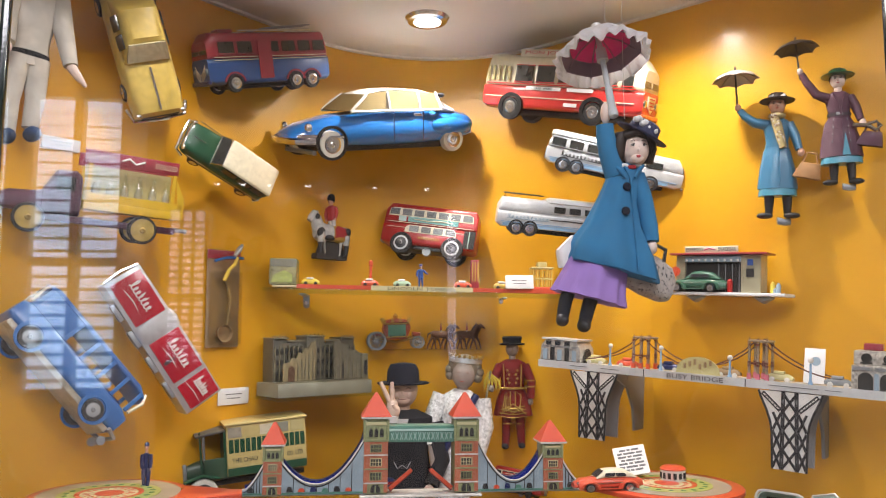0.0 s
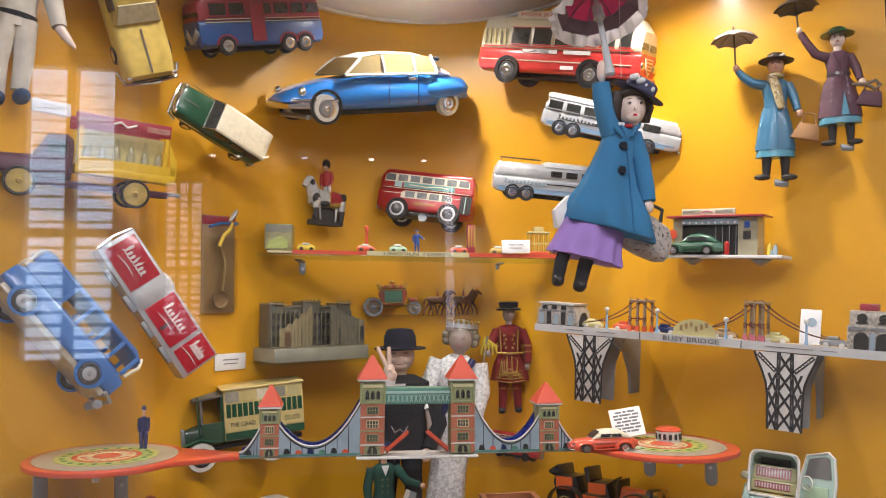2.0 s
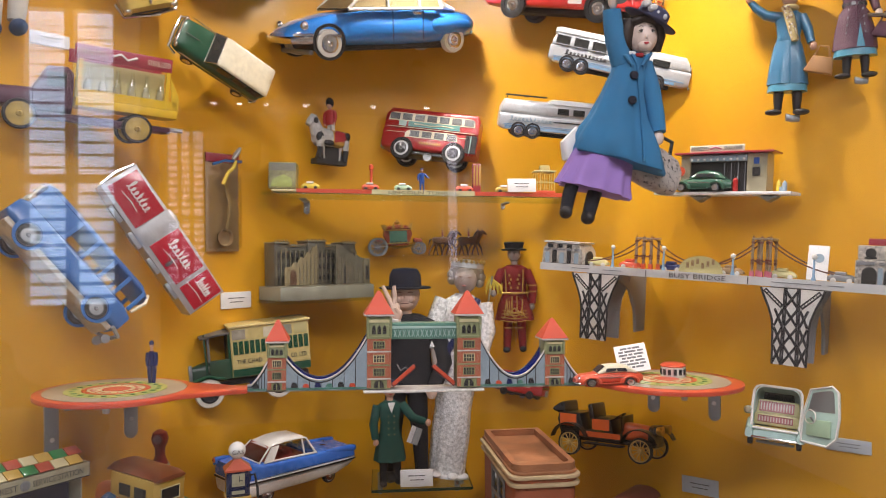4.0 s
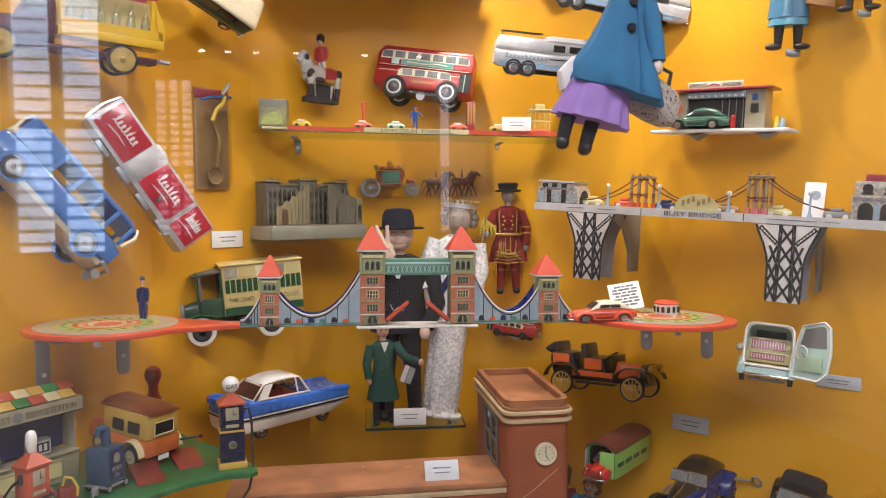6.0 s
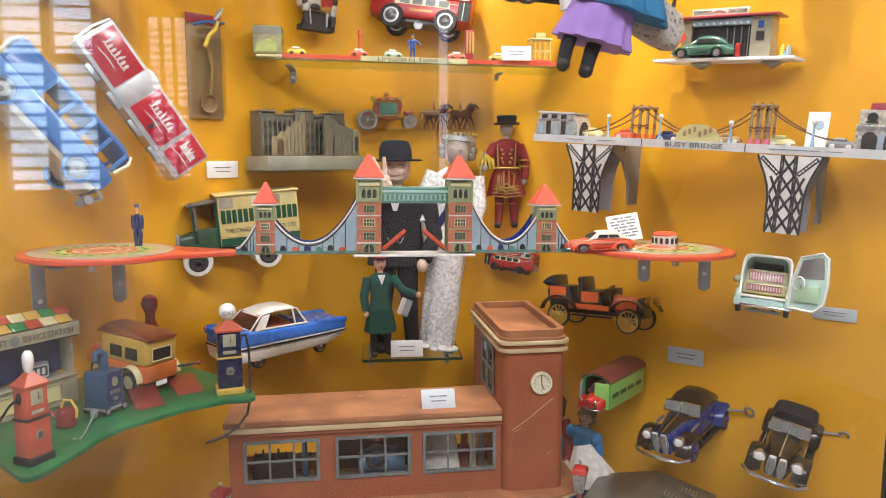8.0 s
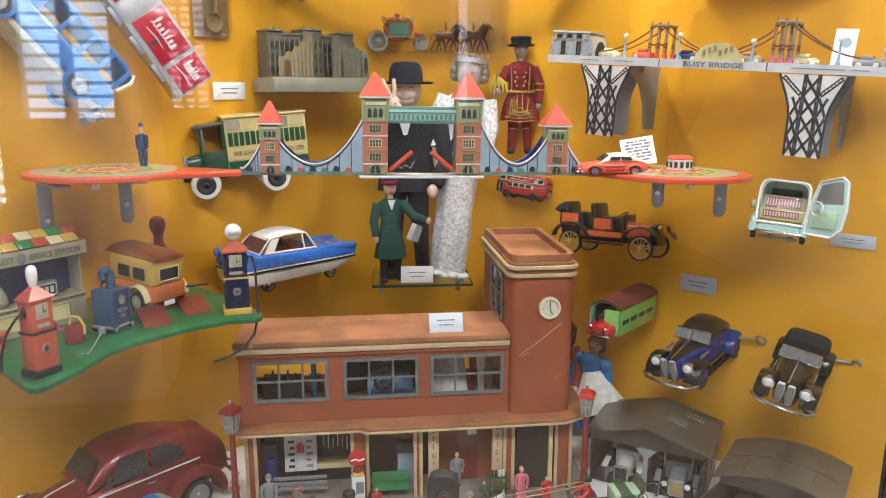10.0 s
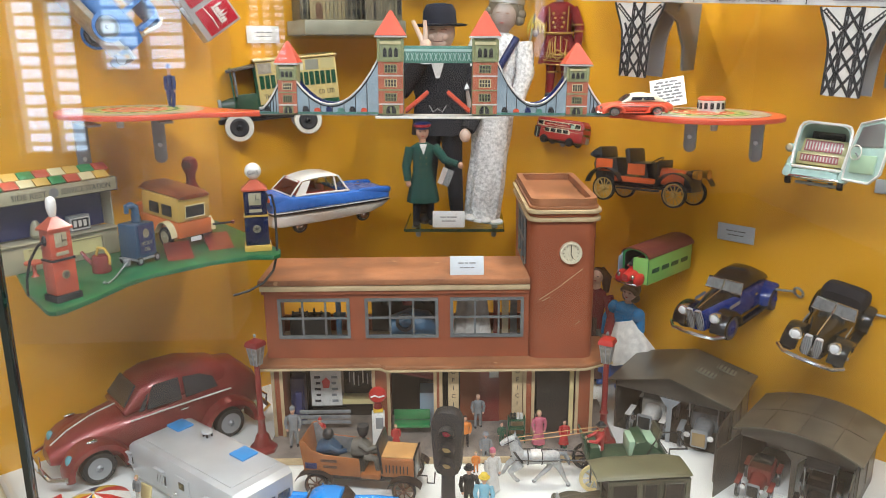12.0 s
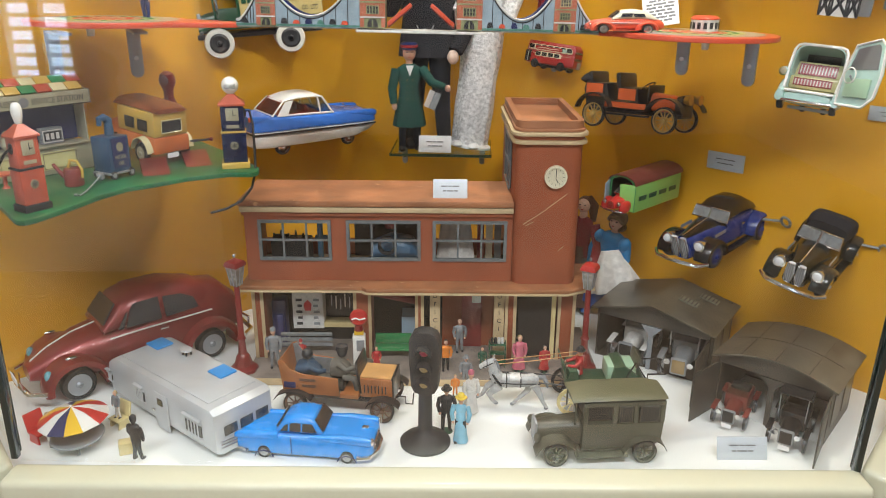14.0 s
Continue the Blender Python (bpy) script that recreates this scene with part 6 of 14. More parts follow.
def carriage_horse():
    """A stretched galloping horse that faces -x, with its black harness."""
    b = bm_new()
    hull(b, [(-0.034, 0.046, 0.062, 0.007, 0.006), (-0.026, 0.041, 0.067, 0.011, 0.009), (-0.004, 0.042, 0.064, 0.0115, 0.009), (0.020, 0.043, 0.064, 0.0115, 0.009), (0.034, 0.044, 0.066, 0.011, 0.009), (0.043, 0.050, 0.061, 0.007, 0.005)], 16, 2.3)
    tube(b, [(-0.026, 0, 0.056), (-0.034, 0, 0.073), (-0.037, 0, 0.087)], [0.012, 0.0095, 0.0070], 12)
    tube(b, [(-0.034, 0, 0.089), (-0.046, 0, 0.085), (-0.058, 0, 0.079)], [0.0078, 0.0066, 0.0040], 10)
    for q in (-1, 1):
        cyl(b, (-0.034, q * 0.004, 0.093), (-0.033, q * 0.005, 0.101), 0.0022, 0.0004, 6)
    legs = ([(-0.026, 0.007, 0.048), (-0.044, 0.007, 0.038), (-0.052, 0.007, 0.022), (-0.060, 0.007, 0.018)],
            [(-0.024, -0.007, 0.047), (-0.042, -0.007, 0.030), (-0.034, -0.007, 0.017), (-0.028, -0.007, 0.014)],
            [(0.035, -0.007, 0.050), (0.045, -0.007, 0.031), (0.052, -0.007, 0.015), (0.059, -0.007, 0.004)],
            [(0.033, 0.007, 0.050), (0.026, 0.007, 0.029), (0.010, 0.007, 0.013), (0.002, 0.007, 0.004)])
    for p in legs:
        tube(b, p, [0.0085, 0.0052, 0.0034, 0.0028], 8)
    dark = bm_new()
    for p in legs:
        ball(dark, (p[-1][0] - 0.001, p[-1][1], p[-1][2] - 0.001), (0.0042, 0.0034, 0.0028), 8)
    tube(dark, [(0.041, 0, 0.061), (0.052, 0, 0.059), (0.058, 0, 0.048), (0.060, 0, 0.038)], [0.0024, 0.0042, 0.0038, 0.0012], 8)
    tube(dark, [(-0.022, 0, 0.066), (-0.028, 0, 0.080), (-0.032, 0, 0.093)], [0.0022, 0.0042, 0.0022], 8)
    strap = bm_new()
    ring = [radians(20 * k) for k in range(19)]
    for x, ry, rz, cz, lean in ((-0.012, 0.0125, 0.0128, 0.0535, 0.0), (0.012, 0.0125, 0.0122, 0.0535, 0.0), (-0.028, 0.0118, 0.0140, 0.058, 0.010)):
        tube(strap, [(x - lean * math.sin(a), ry * math.cos(a), cz + rz * math.sin(a)) for a in ring], 0.0011 if x > -0.02 else 0.0022, 6)
    for q in (-1, 1):
        tube(strap, [(-0.034, q * 0.010, 0.054), (0.0, q * 0.0128, 0.053), (0.046, q * 0.011, 0.052)], 0.0011, 6)
        tube(strap, [(-0.036, q * 0.0072, 0.090), (-0.046, q * 0.0068, 0.0845), (-0.053, q * 0.0054, 0.080)], 0.0009, 6)
    tube(strap, [(-0.046, 0.0068 * math.cos(a), 0.085 + 0.0072 * math.sin(a)) for a in ring], 0.0009, 6)
    pad = hull(bm_new(), [(-0.006, 0.0535, 0.0660, 0.0122, 0.0098), (0.004, 0.0525, 0.0662, 0.0126, 0.0100), (0.012, 0.0535, 0.0658, 0.0122, 0.0096)], 14, 2.4)
    return [("leadpale", b), ("leadgrey", dark), ("leadblack", strap), ("leadwhite", pad)]


def carriage():
    t = thing("toy_horse_carriage", (0.440, 1.206, FLOOR, 0, 0, 3), "green tin open carriage with yellow and dark spoked wheels", "toy carriage")
    part("body", prism(bm_new(), [(-0.075, 0.050), (-0.07, 0.078), (-0.056, 0.078), (-0.050, 0.055), (0.0, 0.055), (0.006, 0.085), (0.022, 0.088), (0.060, 0.060), (0.060, 0.046), (-0.06, 0.044)], -0.028, 0.028, "y", 0.002), "leaf_dark", t)
    part("inside", box(bm_new(), (0.020, 0, 0.070), (0.050, 0.044, 0.030), 0.004), "palegreen", t, "pale green seat lining")
    part("dash", box(bm_new(), (-0.078, 0, 0.078), (0.003, 0.054, 0.034), 0.001, rot=(0, -14, 0)), "leaf_dark", t)
    part("rear_rail", tube(bm_new(), [(0.062, -0.028, 0.060), (0.062, -0.028, 0.074), (0.092, -0.028, 0.074), (0.092, 0.028, 0.074), (0.062, 0.028, 0.074), (0.062, 0.028, 0.060)], 0.0016, 6), "black", t)
    part("step_rail", tube(bm_new(), [(0.020, -0.029, 0.055), (0.040, -0.029, 0.096), (0.058, -0.029, 0.068)], 0.0016, 6), "black", t)
    for s in (-1, 1):
        spoked(t, (-0.064, s * 0.036, 0.026), 0.026, 0.004, "paleyellow" if s < 0 else "black", "paleyellow" if s < 0 else "black", 10)
        spoked(t, (0.045, s * 0.036, 0.028), 0.028, 0.004, "black", "black", 10)
        part("shaft", tube(bm_new(), [(-0.075, s * 0.016, 0.046), (-0.14, s * 0.016, 0.052), (-0.205, s * 0.013, 0.056)], 0.0013, 6), "black", t)
        part("rein", tube(bm_new(), [(-0.045, s * 0.006, 0.100), (-0.13, s * 0.008, 0.088), (-0.215, s * 0.006, 0.078)], 0.0009, 5), "tan", t)
    part("axle", cyl(bm_new(), (-0.064, -0.034, 0.026), (-0.064, 0.034, 0.026), 0.0016, 0.0016, 6), "black", t)
    part("axle", cyl(bm_new(), (0.045, -0.034, 0.028), (0.045, 0.034, 0.028), 0.0016, 0.0016, 6), "black", t)
    many("toy_horse", carriage_horse(), (0.278, 1.185, FLOOR, 0, 0, 3), "pale grey galloping toy horse in black harness", "toy horse")
    man = [p for p in figure_pieces(0.082, legs="leadwhite", coat="leadred", hat="leadblack", shoes="leadblack", arms=(((-0.13, 0, 0.77), (-0.16, -0.12, 0.66), (-0.10, -0.26, 0.64)), ((0.13, 0, 0.77), (0.16, -0.12, 0.66), (0.10, -0.26, 0.64))))][2:]
    for m, pts, r in (("leadwhite", [(0.006, -0.002, 0.040), (0.008, -0.020, 0.038), (0.008, -0.021, 0.026)], [0.0055, 0.0046, 0.0038]), ("leadblack", [(0.008, -0.021, 0.026), (0.008, -0.022, 0.012), (0.008, -0.029, 0.010)], [0.0038, 0.0034, 0.0030])):
        b = bm_new()
        for q in (-1, 1):
            tube(b, [(q * x, y, zz) for x, y, zz in pts], r, 8)
        man.append((m, b))
    many("toy_coachman", man, (0.392, 1.204, FLOOR + 0.026, 0, 0, -86), "lead coachman in a red coat and white breeches", "figure")
    part("seat_back", box(bm_new(), (0.046, 0, 0.092), (0.005, 0.044, 0.022), 0.002, rot=(0, 12, 0)), "olive", t)


M["leadpale"] = mat("pale grey lead paint", (0.46, 0.46, 0.45), rough=0.5, var=0.3, size=0.008)
M["leaf_dark"] = tin("dark green tinplate", (0.03, 0.075, 0.04))
M["palegreen"] = tin("pale green tinplate", (0.36, 0.52, 0.36))
carriage()

M["skyblue"] = mat("bright blue satin", (0.02, 0.20, 0.46), rough=0.45, var=0.3, size=0.012)
M["linenwhite"] = mat("white cotton", (0.66, 0.64, 0.60), rough=0.95, var=0.2, size=0.012, fine=0.001, bump=0.4)
M["dollskin"] = mat("pale doll vinyl", (0.66, 0.42, 0.31), rough=0.5, var=0.08, size=0.02)
M["redwool"] = mat("dark red knit", (0.22, 0.022, 0.024), rough=0.9, var=0.3, size=0.006, bump=0.3)
M["brownwool"] = mat("brown cloth", (0.10, 0.045, 0.03), rough=0.9, var=0.3, size=0.006, bump=0.3)
M["chestnut"] = mat("chestnut hair", (0.12, 0.045, 0.02), rough=0.55, var=0.5, size=0.004, bump=0.3)
M["sandy"] = mat("sandy hair", (0.24, 0.15, 0.075), rough=0.6, var=0.5, size=0.004, bump=0.3)
# two dolls leaning on the wall behind the garage tower
many("doll", figure_pieces(0.262, legs="dirtgrey", coat="redwool", skirt="brownwool", skirt_z=0.05, hair="chestnut", skin="dollskin", wide=0.085, head=0.052, face=True, arms=(((-0.10, 0, 0.77), (-0.12, -0.10, 0.66), (-0.05, -0.20, 0.58)), ((0.10, 0, 0.77), (0.15, -0.02, 0.60), (0.14, -0.08, 0.46)))) + [("chestnut", tube(bm_new(), [(0.004, 0.010, 0.255), (0.016, 0.018, 0.238), (0.018, 0.016, 0.205)], [0.011, 0.012, 0.006], 10))], (0.436, 1.606, FLOOR + 0.0005, -4, 0, -25), "small doll in a red jumper with chestnut ponytail", "doll", "dolls")
apron = figure_pieces(0.238, legs="midblue", coat="skyblue", skirt="midblue", skirt_z=0.12, hair=None, skin="dollskin", wide=0.115, head=0.062, shoes="midblue", face=True)
b = ball(bm_new(), (0, 0.006, 0.227), (0.0195, 0.0175, 0.0190), 18)
ball(b, (0, 0.008, 0.209), (0.0205, 0.0140, 0.0130), 16)
tube(b, [(-0.0165, -0.006, 0.222), (-0.010, -0.0135, 0.2315), (0.0, -0.0160, 0.2325), (0.010, -0.0135, 0.2315), (0.0165, -0.006, 0.222)], 0.0050, 8)
apron.append(("sandy", b))
b = bm_new()
for sx in (-1, 1):
    ball(b, (sx * 0.030, -0.004, 0.178), (0.014, 0.014, 0.016), 12)
apron.append(("skyblue", b))
b = oval(bm_new(), [(-0.088, 0.064), (-0.078, 0.062), (-0.040, 0.042), (0.0, 0.020)], flat=0.55, n=44, wave=0.10, folds=9)
bmesh.ops.transform(b, matrix=Matrix.Translation((0.004, -0.012, 0.158)) @ Matrix.Rotation(radians(-24), 4, "Y"), verts=b.verts[:])
apron.append(("linenwhite", b))
many("doll", apron, (0.478, 1.585, FLOOR + 0.0005, -4, 7, -38), "fair-haired doll with blue top and white skirt", "doll", "dolls")

# ---- tin vehicles hung on the wall ----
# pose (metres, degrees) and size of each
HUNG = {
    "ds": ((0.0422, 1.7154, 1.9210, -15.4, 9.9, -151.6), 0.1027),
    "trolley": ((-0.1980, 1.5885, 2.0262, -10.3, 15.3, -143.9), 0.2867),
    "redbus": ((0.4669, 1.6447, 1.9871, 7.8, 13.4, -38.7), 0.3962),
    "coach1": ((0.5445, 1.5671, 1.8332, 12.4, 15.1, -13.2), 0.2932),
    "coach2": ((0.4607, 1.6595, 1.7203, 11.9, 6.3, -4.0), 0.3100),
    "wagon": ((-0.2739, 1.5067, 1.8481, -90.2, -23.2, -136.9), 0.1918),
    "yellowcar": ((-0.4108, 1.3985, 2.0410, 102.1, 70.6, 39.3), 0.2620),
    "bottletruck": ((-0.4587, 1.3253, 1.6735, -7.2, -3.4, -152.0), 0.2875),
    "bluebus": ((-0.4907, 1.2659, 1.4311, -13.8, 50.9, 30.2), 0.2531),
    "colatruck": ((-0.3850, 1.4040, 1.4765, -1.7, 56.1, 25.3), 0.2740),
    "ldn": ((0.1612, 1.7927, 1.6889, 8.9, -8.4, 165.1), 0.2296),
    "isetta": ((0.7470, 1.3060, 1.1190, -4.0, -10.0, -122.0), 0.1045),
    "tourer": ((0.5265, 1.5589, 1.0395, -5.3, -1.7, -42.4), 0.2426),
    "bmw1": ((0.6622, 1.4140, 0.8450, -0.9, 7.2, -137.0), 0.2533),
    "bmw2": ((0.7880, 1.2843, 0.8510, -10.8, 6.1, -128.9), 0.2442),
    "smallbus": ((0.3676, 1.7505, 1.1323, -10.9, 3.5, -41.1), 0.1282),
    "boat": ((-0.1545, 1.6057, 1.0017, 3.6, 0.0, 43.2), 0.2765),
    "omnibus": ((-0.2253, 1.5826, 1.1821, -2.0, 4.2, -161.6), 0.2471),
    "greengarage": ((0.5434, 1.5093, 0.9042, -1.8, 1.9, -136.6), 0.1512),
}
M.update({
    "dsblue": tin("bright blue lacquer", (0.018, 0.20, 0.62), rough=0.22, coat=0.8, var=0.1),
    "busred": tin("scarlet printed tin", (0.60, 0.035, 0.03), rough=0.3),
    "oldred": tin("dull raspberry red tin", (0.34, 0.03, 0.05), rough=0.35),
    "oldblue": tin("dull blue tin", (0.03, 0.10, 0.32), rough=0.35),
    "coachwhite": tin("white and silver tin", (0.62, 0.64, 0.65), metal=0.15, rough=0.32),
    "coachblue": tin("pale blue tin", (0.25, 0.42, 0.62)),
    "boatblue": tin("ultramarine plastic", (0.045, 0.20, 0.74), rough=0.25, coat=0.5),
    "pillarred": tin("litho red tin", (0.42, 0.02, 0.02)),
    "oranges": tin("orange-red plastic", (0.70, 0.13, 0.03)),
    "garnet": tin("brown-red tin roof", (0.14, 0.035, 0.03)),
    "clay": tin("pale yellow dashboard tin", (0.55, 0.50, 0.24)),
    "checks": tin("pink checked seat print", (0.50, 0.14, 0.16), var=0.5, size=0.002),
    "adteal": tin("printed teal", (0.10, 0.30, 0.27), var=0.3, size=0.01),
    "greypane": mat("grey celluloid pane", (0.20, 0.21, 0.21), rough=0.12, var=0.4, size=0.02, coat=0.6),
    "bottleglass": glass("clear bottle glass", (0.93, 0.95, 0.92), ior=1.5, most=0.3),
})


def script(parent, x, y, zz, w, h, thick, material, n=7, way=1):
    """A flowing line of loops, like handwriting seen from afar, in the xz plane."""
    pts = []
    for i in range(n * 8 + 1):
        u = i / (n * 8)
        a = 2 * math.pi * n * u
        tall = 1.0 if u < 1.2 / n or 0.5 < u < 0.5 + 1.0 / n else 0.55
        pts.append((x + way * (w * (u - 0.5) + 0.42 * w / n * math.sin(a)), y, zz + h * (0.5 * tall * (1 - math.cos(a)) - 0.3)))
    part("script_stroke", tube(bm_new(), pts, thick, 5), material, parent)


def hang_hook(t, x, y, zz, back):
    """A small steel wall pin behind a hung toy."""
    part("wall_pin", cyl(bm_new(), (x, y, zz), (x, y + back, zz), 0.012, 0.012, 8), "steel", t)


def bus_shell(t, L, W, H, low, body, upper, split, stripe=None, p=5.0, nose=0.03):
    """Two hulls, lower and upper, that make the shell of a bus along x."""
    w = W / 2
    st = [(-L / 2, low + 0.02, split, w * 0.86, w * 0.86), (-L / 2 + nose, low, split, w * 0.98, w * 0.98), (L / 2 - nose * 1.4, low, split, w * 0.98, w * 0.98), (L / 2, low + 0.02, split, w * 0.82, w * 0.82)]
    part("lower_body", hull(bm_new(), st, 24, 7), body, t)
    a = split - 0.015
    st = [(-L / 2 + 0.004, a, H - 0.05, w * 0.85, w * 0.70), (-L / 2 + nose, a, H, w * 0.97, w * 0.84), (L / 2 - nose * 1.8, a, H, w * 0.97, w * 0.84), (L / 2 - 0.006, a, H - 0.06, w * 0.82, w * 0.70)]
    part("upper_body", hull(bm_new(), st, 24, p), upper, t)
    if stripe:
        for k, (zz, m) in enumerate(stripe):
            for s in (1, -1):
                part("trim_line", span(bm_new(), (-L / 2 + nose, s * (w * 0.985), zz - 0.003), (L / 2 - nose * 1.3, s * (w * 0.985 + 0.004), zz + 0.003)), m, t)


def side_windows(t, xs, z0, z1, y0, y1, material="window", trim=None, lean=0.0, th=0.008):
    for x0, x1 in xs:
        for s in (1, -1):
            w = part("window", sides(bm_new(), rect(x0, z0, x1, z1, lean), y0 * s, z0, y1 * s, z1, th, both=False), material, t)
            if trim:
                g = 0.005
                b = bm_new()
                for q in (rect(x0 - g, z1, x1 + g, z1 + g, lean), rect(x0 - g, z0 - g, x1 + g, z0, lean)):
                    sides(b, q, y0 * s, z0, y1 * s, z1, th * 1.5, both=False)
                part("frame", b, trim, w)


def trolleybus():
    t = thing("toy_trolleybus", HUNG["trolley"][0], "red and blue tin trolleybus with roof poles", "toy bus", "wall-hung toys", HUNG["trolley"][1])
    bus_shell(t, 1.0, 0.30, 0.42, 0.06, "oldblue", "oldred", 0.24, ((0.245, "cream_tin"), (0.225, "cream_tin")))
    side_windows(t, [(0.30, 0.42), (0.16, 0.27)], 0.27, 0.35, 0.149, 0.140, trim="oldred")
    side_windows(t, [(-0.06, 0.05), (-0.20, -0.09), (-0.33, -0.23), (-0.46, -0.36)], 0.275, 0.35, 0.149, 0.140)
    for s in (1, -1):
        part("door", span(bm_new(), (0.005, s * 0.148, 0.09), (0.115, s * 0.153, 0.35)), "oldred", t)
        for x in (0.32, -0.18, -0.32):
            wheel(t, (x, s * 0.135, 0.065), 0.065, 0.04)
            arch = []
            for k in range(9):
                a = radians(10 + 160 * k / 8)
                px, pz = x + 0.085 * math.cos(a), 0.06 + 0.085 * math.sin(a)
                arch.append([(px, s * 0.142, pz), (px, s * 0.155, pz), (px * 1 + (x - px) * 0.14, s * 0.155, pz - (pz - 0.06) * 0.14), (px + (x - px) * 0.14, s * 0.142, pz - (pz - 0.06) * 0.14)])
            part("wheel_arch", loft(bm_new(), arch), "oldred", t)
        part("front_window", slab(bm_new(), [(0.492, s * 0.01, 0.27), (0.492, s * 0.115, 0.27), (0.482, s * 0.105, 0.345), (0.482, s * 0.01, 0.345)], 0.012), "window", t)
        part("headlight", ball(bm_new(), (0.498, s * 0.09, 0.155), (0.012, 0.022, 0.022), 12), "greyblue", t)
        for k in range(4):
            part("grille_line", tube(bm_new(), [(0.503, s * 0.005, 0.13 - 0.017 * k), (0.503, s * 0.05, 0.165 - 0.017 * k), (0.499, s * 0.075, 0.20 - 0.02 * k)], 0.0035, 5), "cream_tin", t)
        part("roof_pole", tube(bm_new(), [(0.12, s * 0.035, 0.425), (-0.05, s * 0.035, 0.455), (-0.42, s * 0.045, 0.475)], 0.006, 6), "steel", t)
        part("roof_rail", tube(bm_new(), [(0.22, s * 0.08, 0.415), (0.22, s * 0.08, 0.432), (-0.40, s * 0.08, 0.432), (-0.40, s * 0.08, 0.415)], 0.006, 6), "cream_tin", t)
    part("roof_box", box(bm_new(), (0.30, 0, 0.43), (0.12, 0.10, 0.03), 0.008), "oldred", t)
    part("bumper", box(bm_new(), (0.505, 0, 0.075), (0.03, 0.26, 0.03), 0.008), "navy", t)
    part("underframe", box(bm_new(), (0, 0, 0.045), (0.7, 0.16, 0.03), 0.006), "dark", t)
    hang_hook(t, 0.1, -0.145, 0.25, -0.12)


trolleybus()


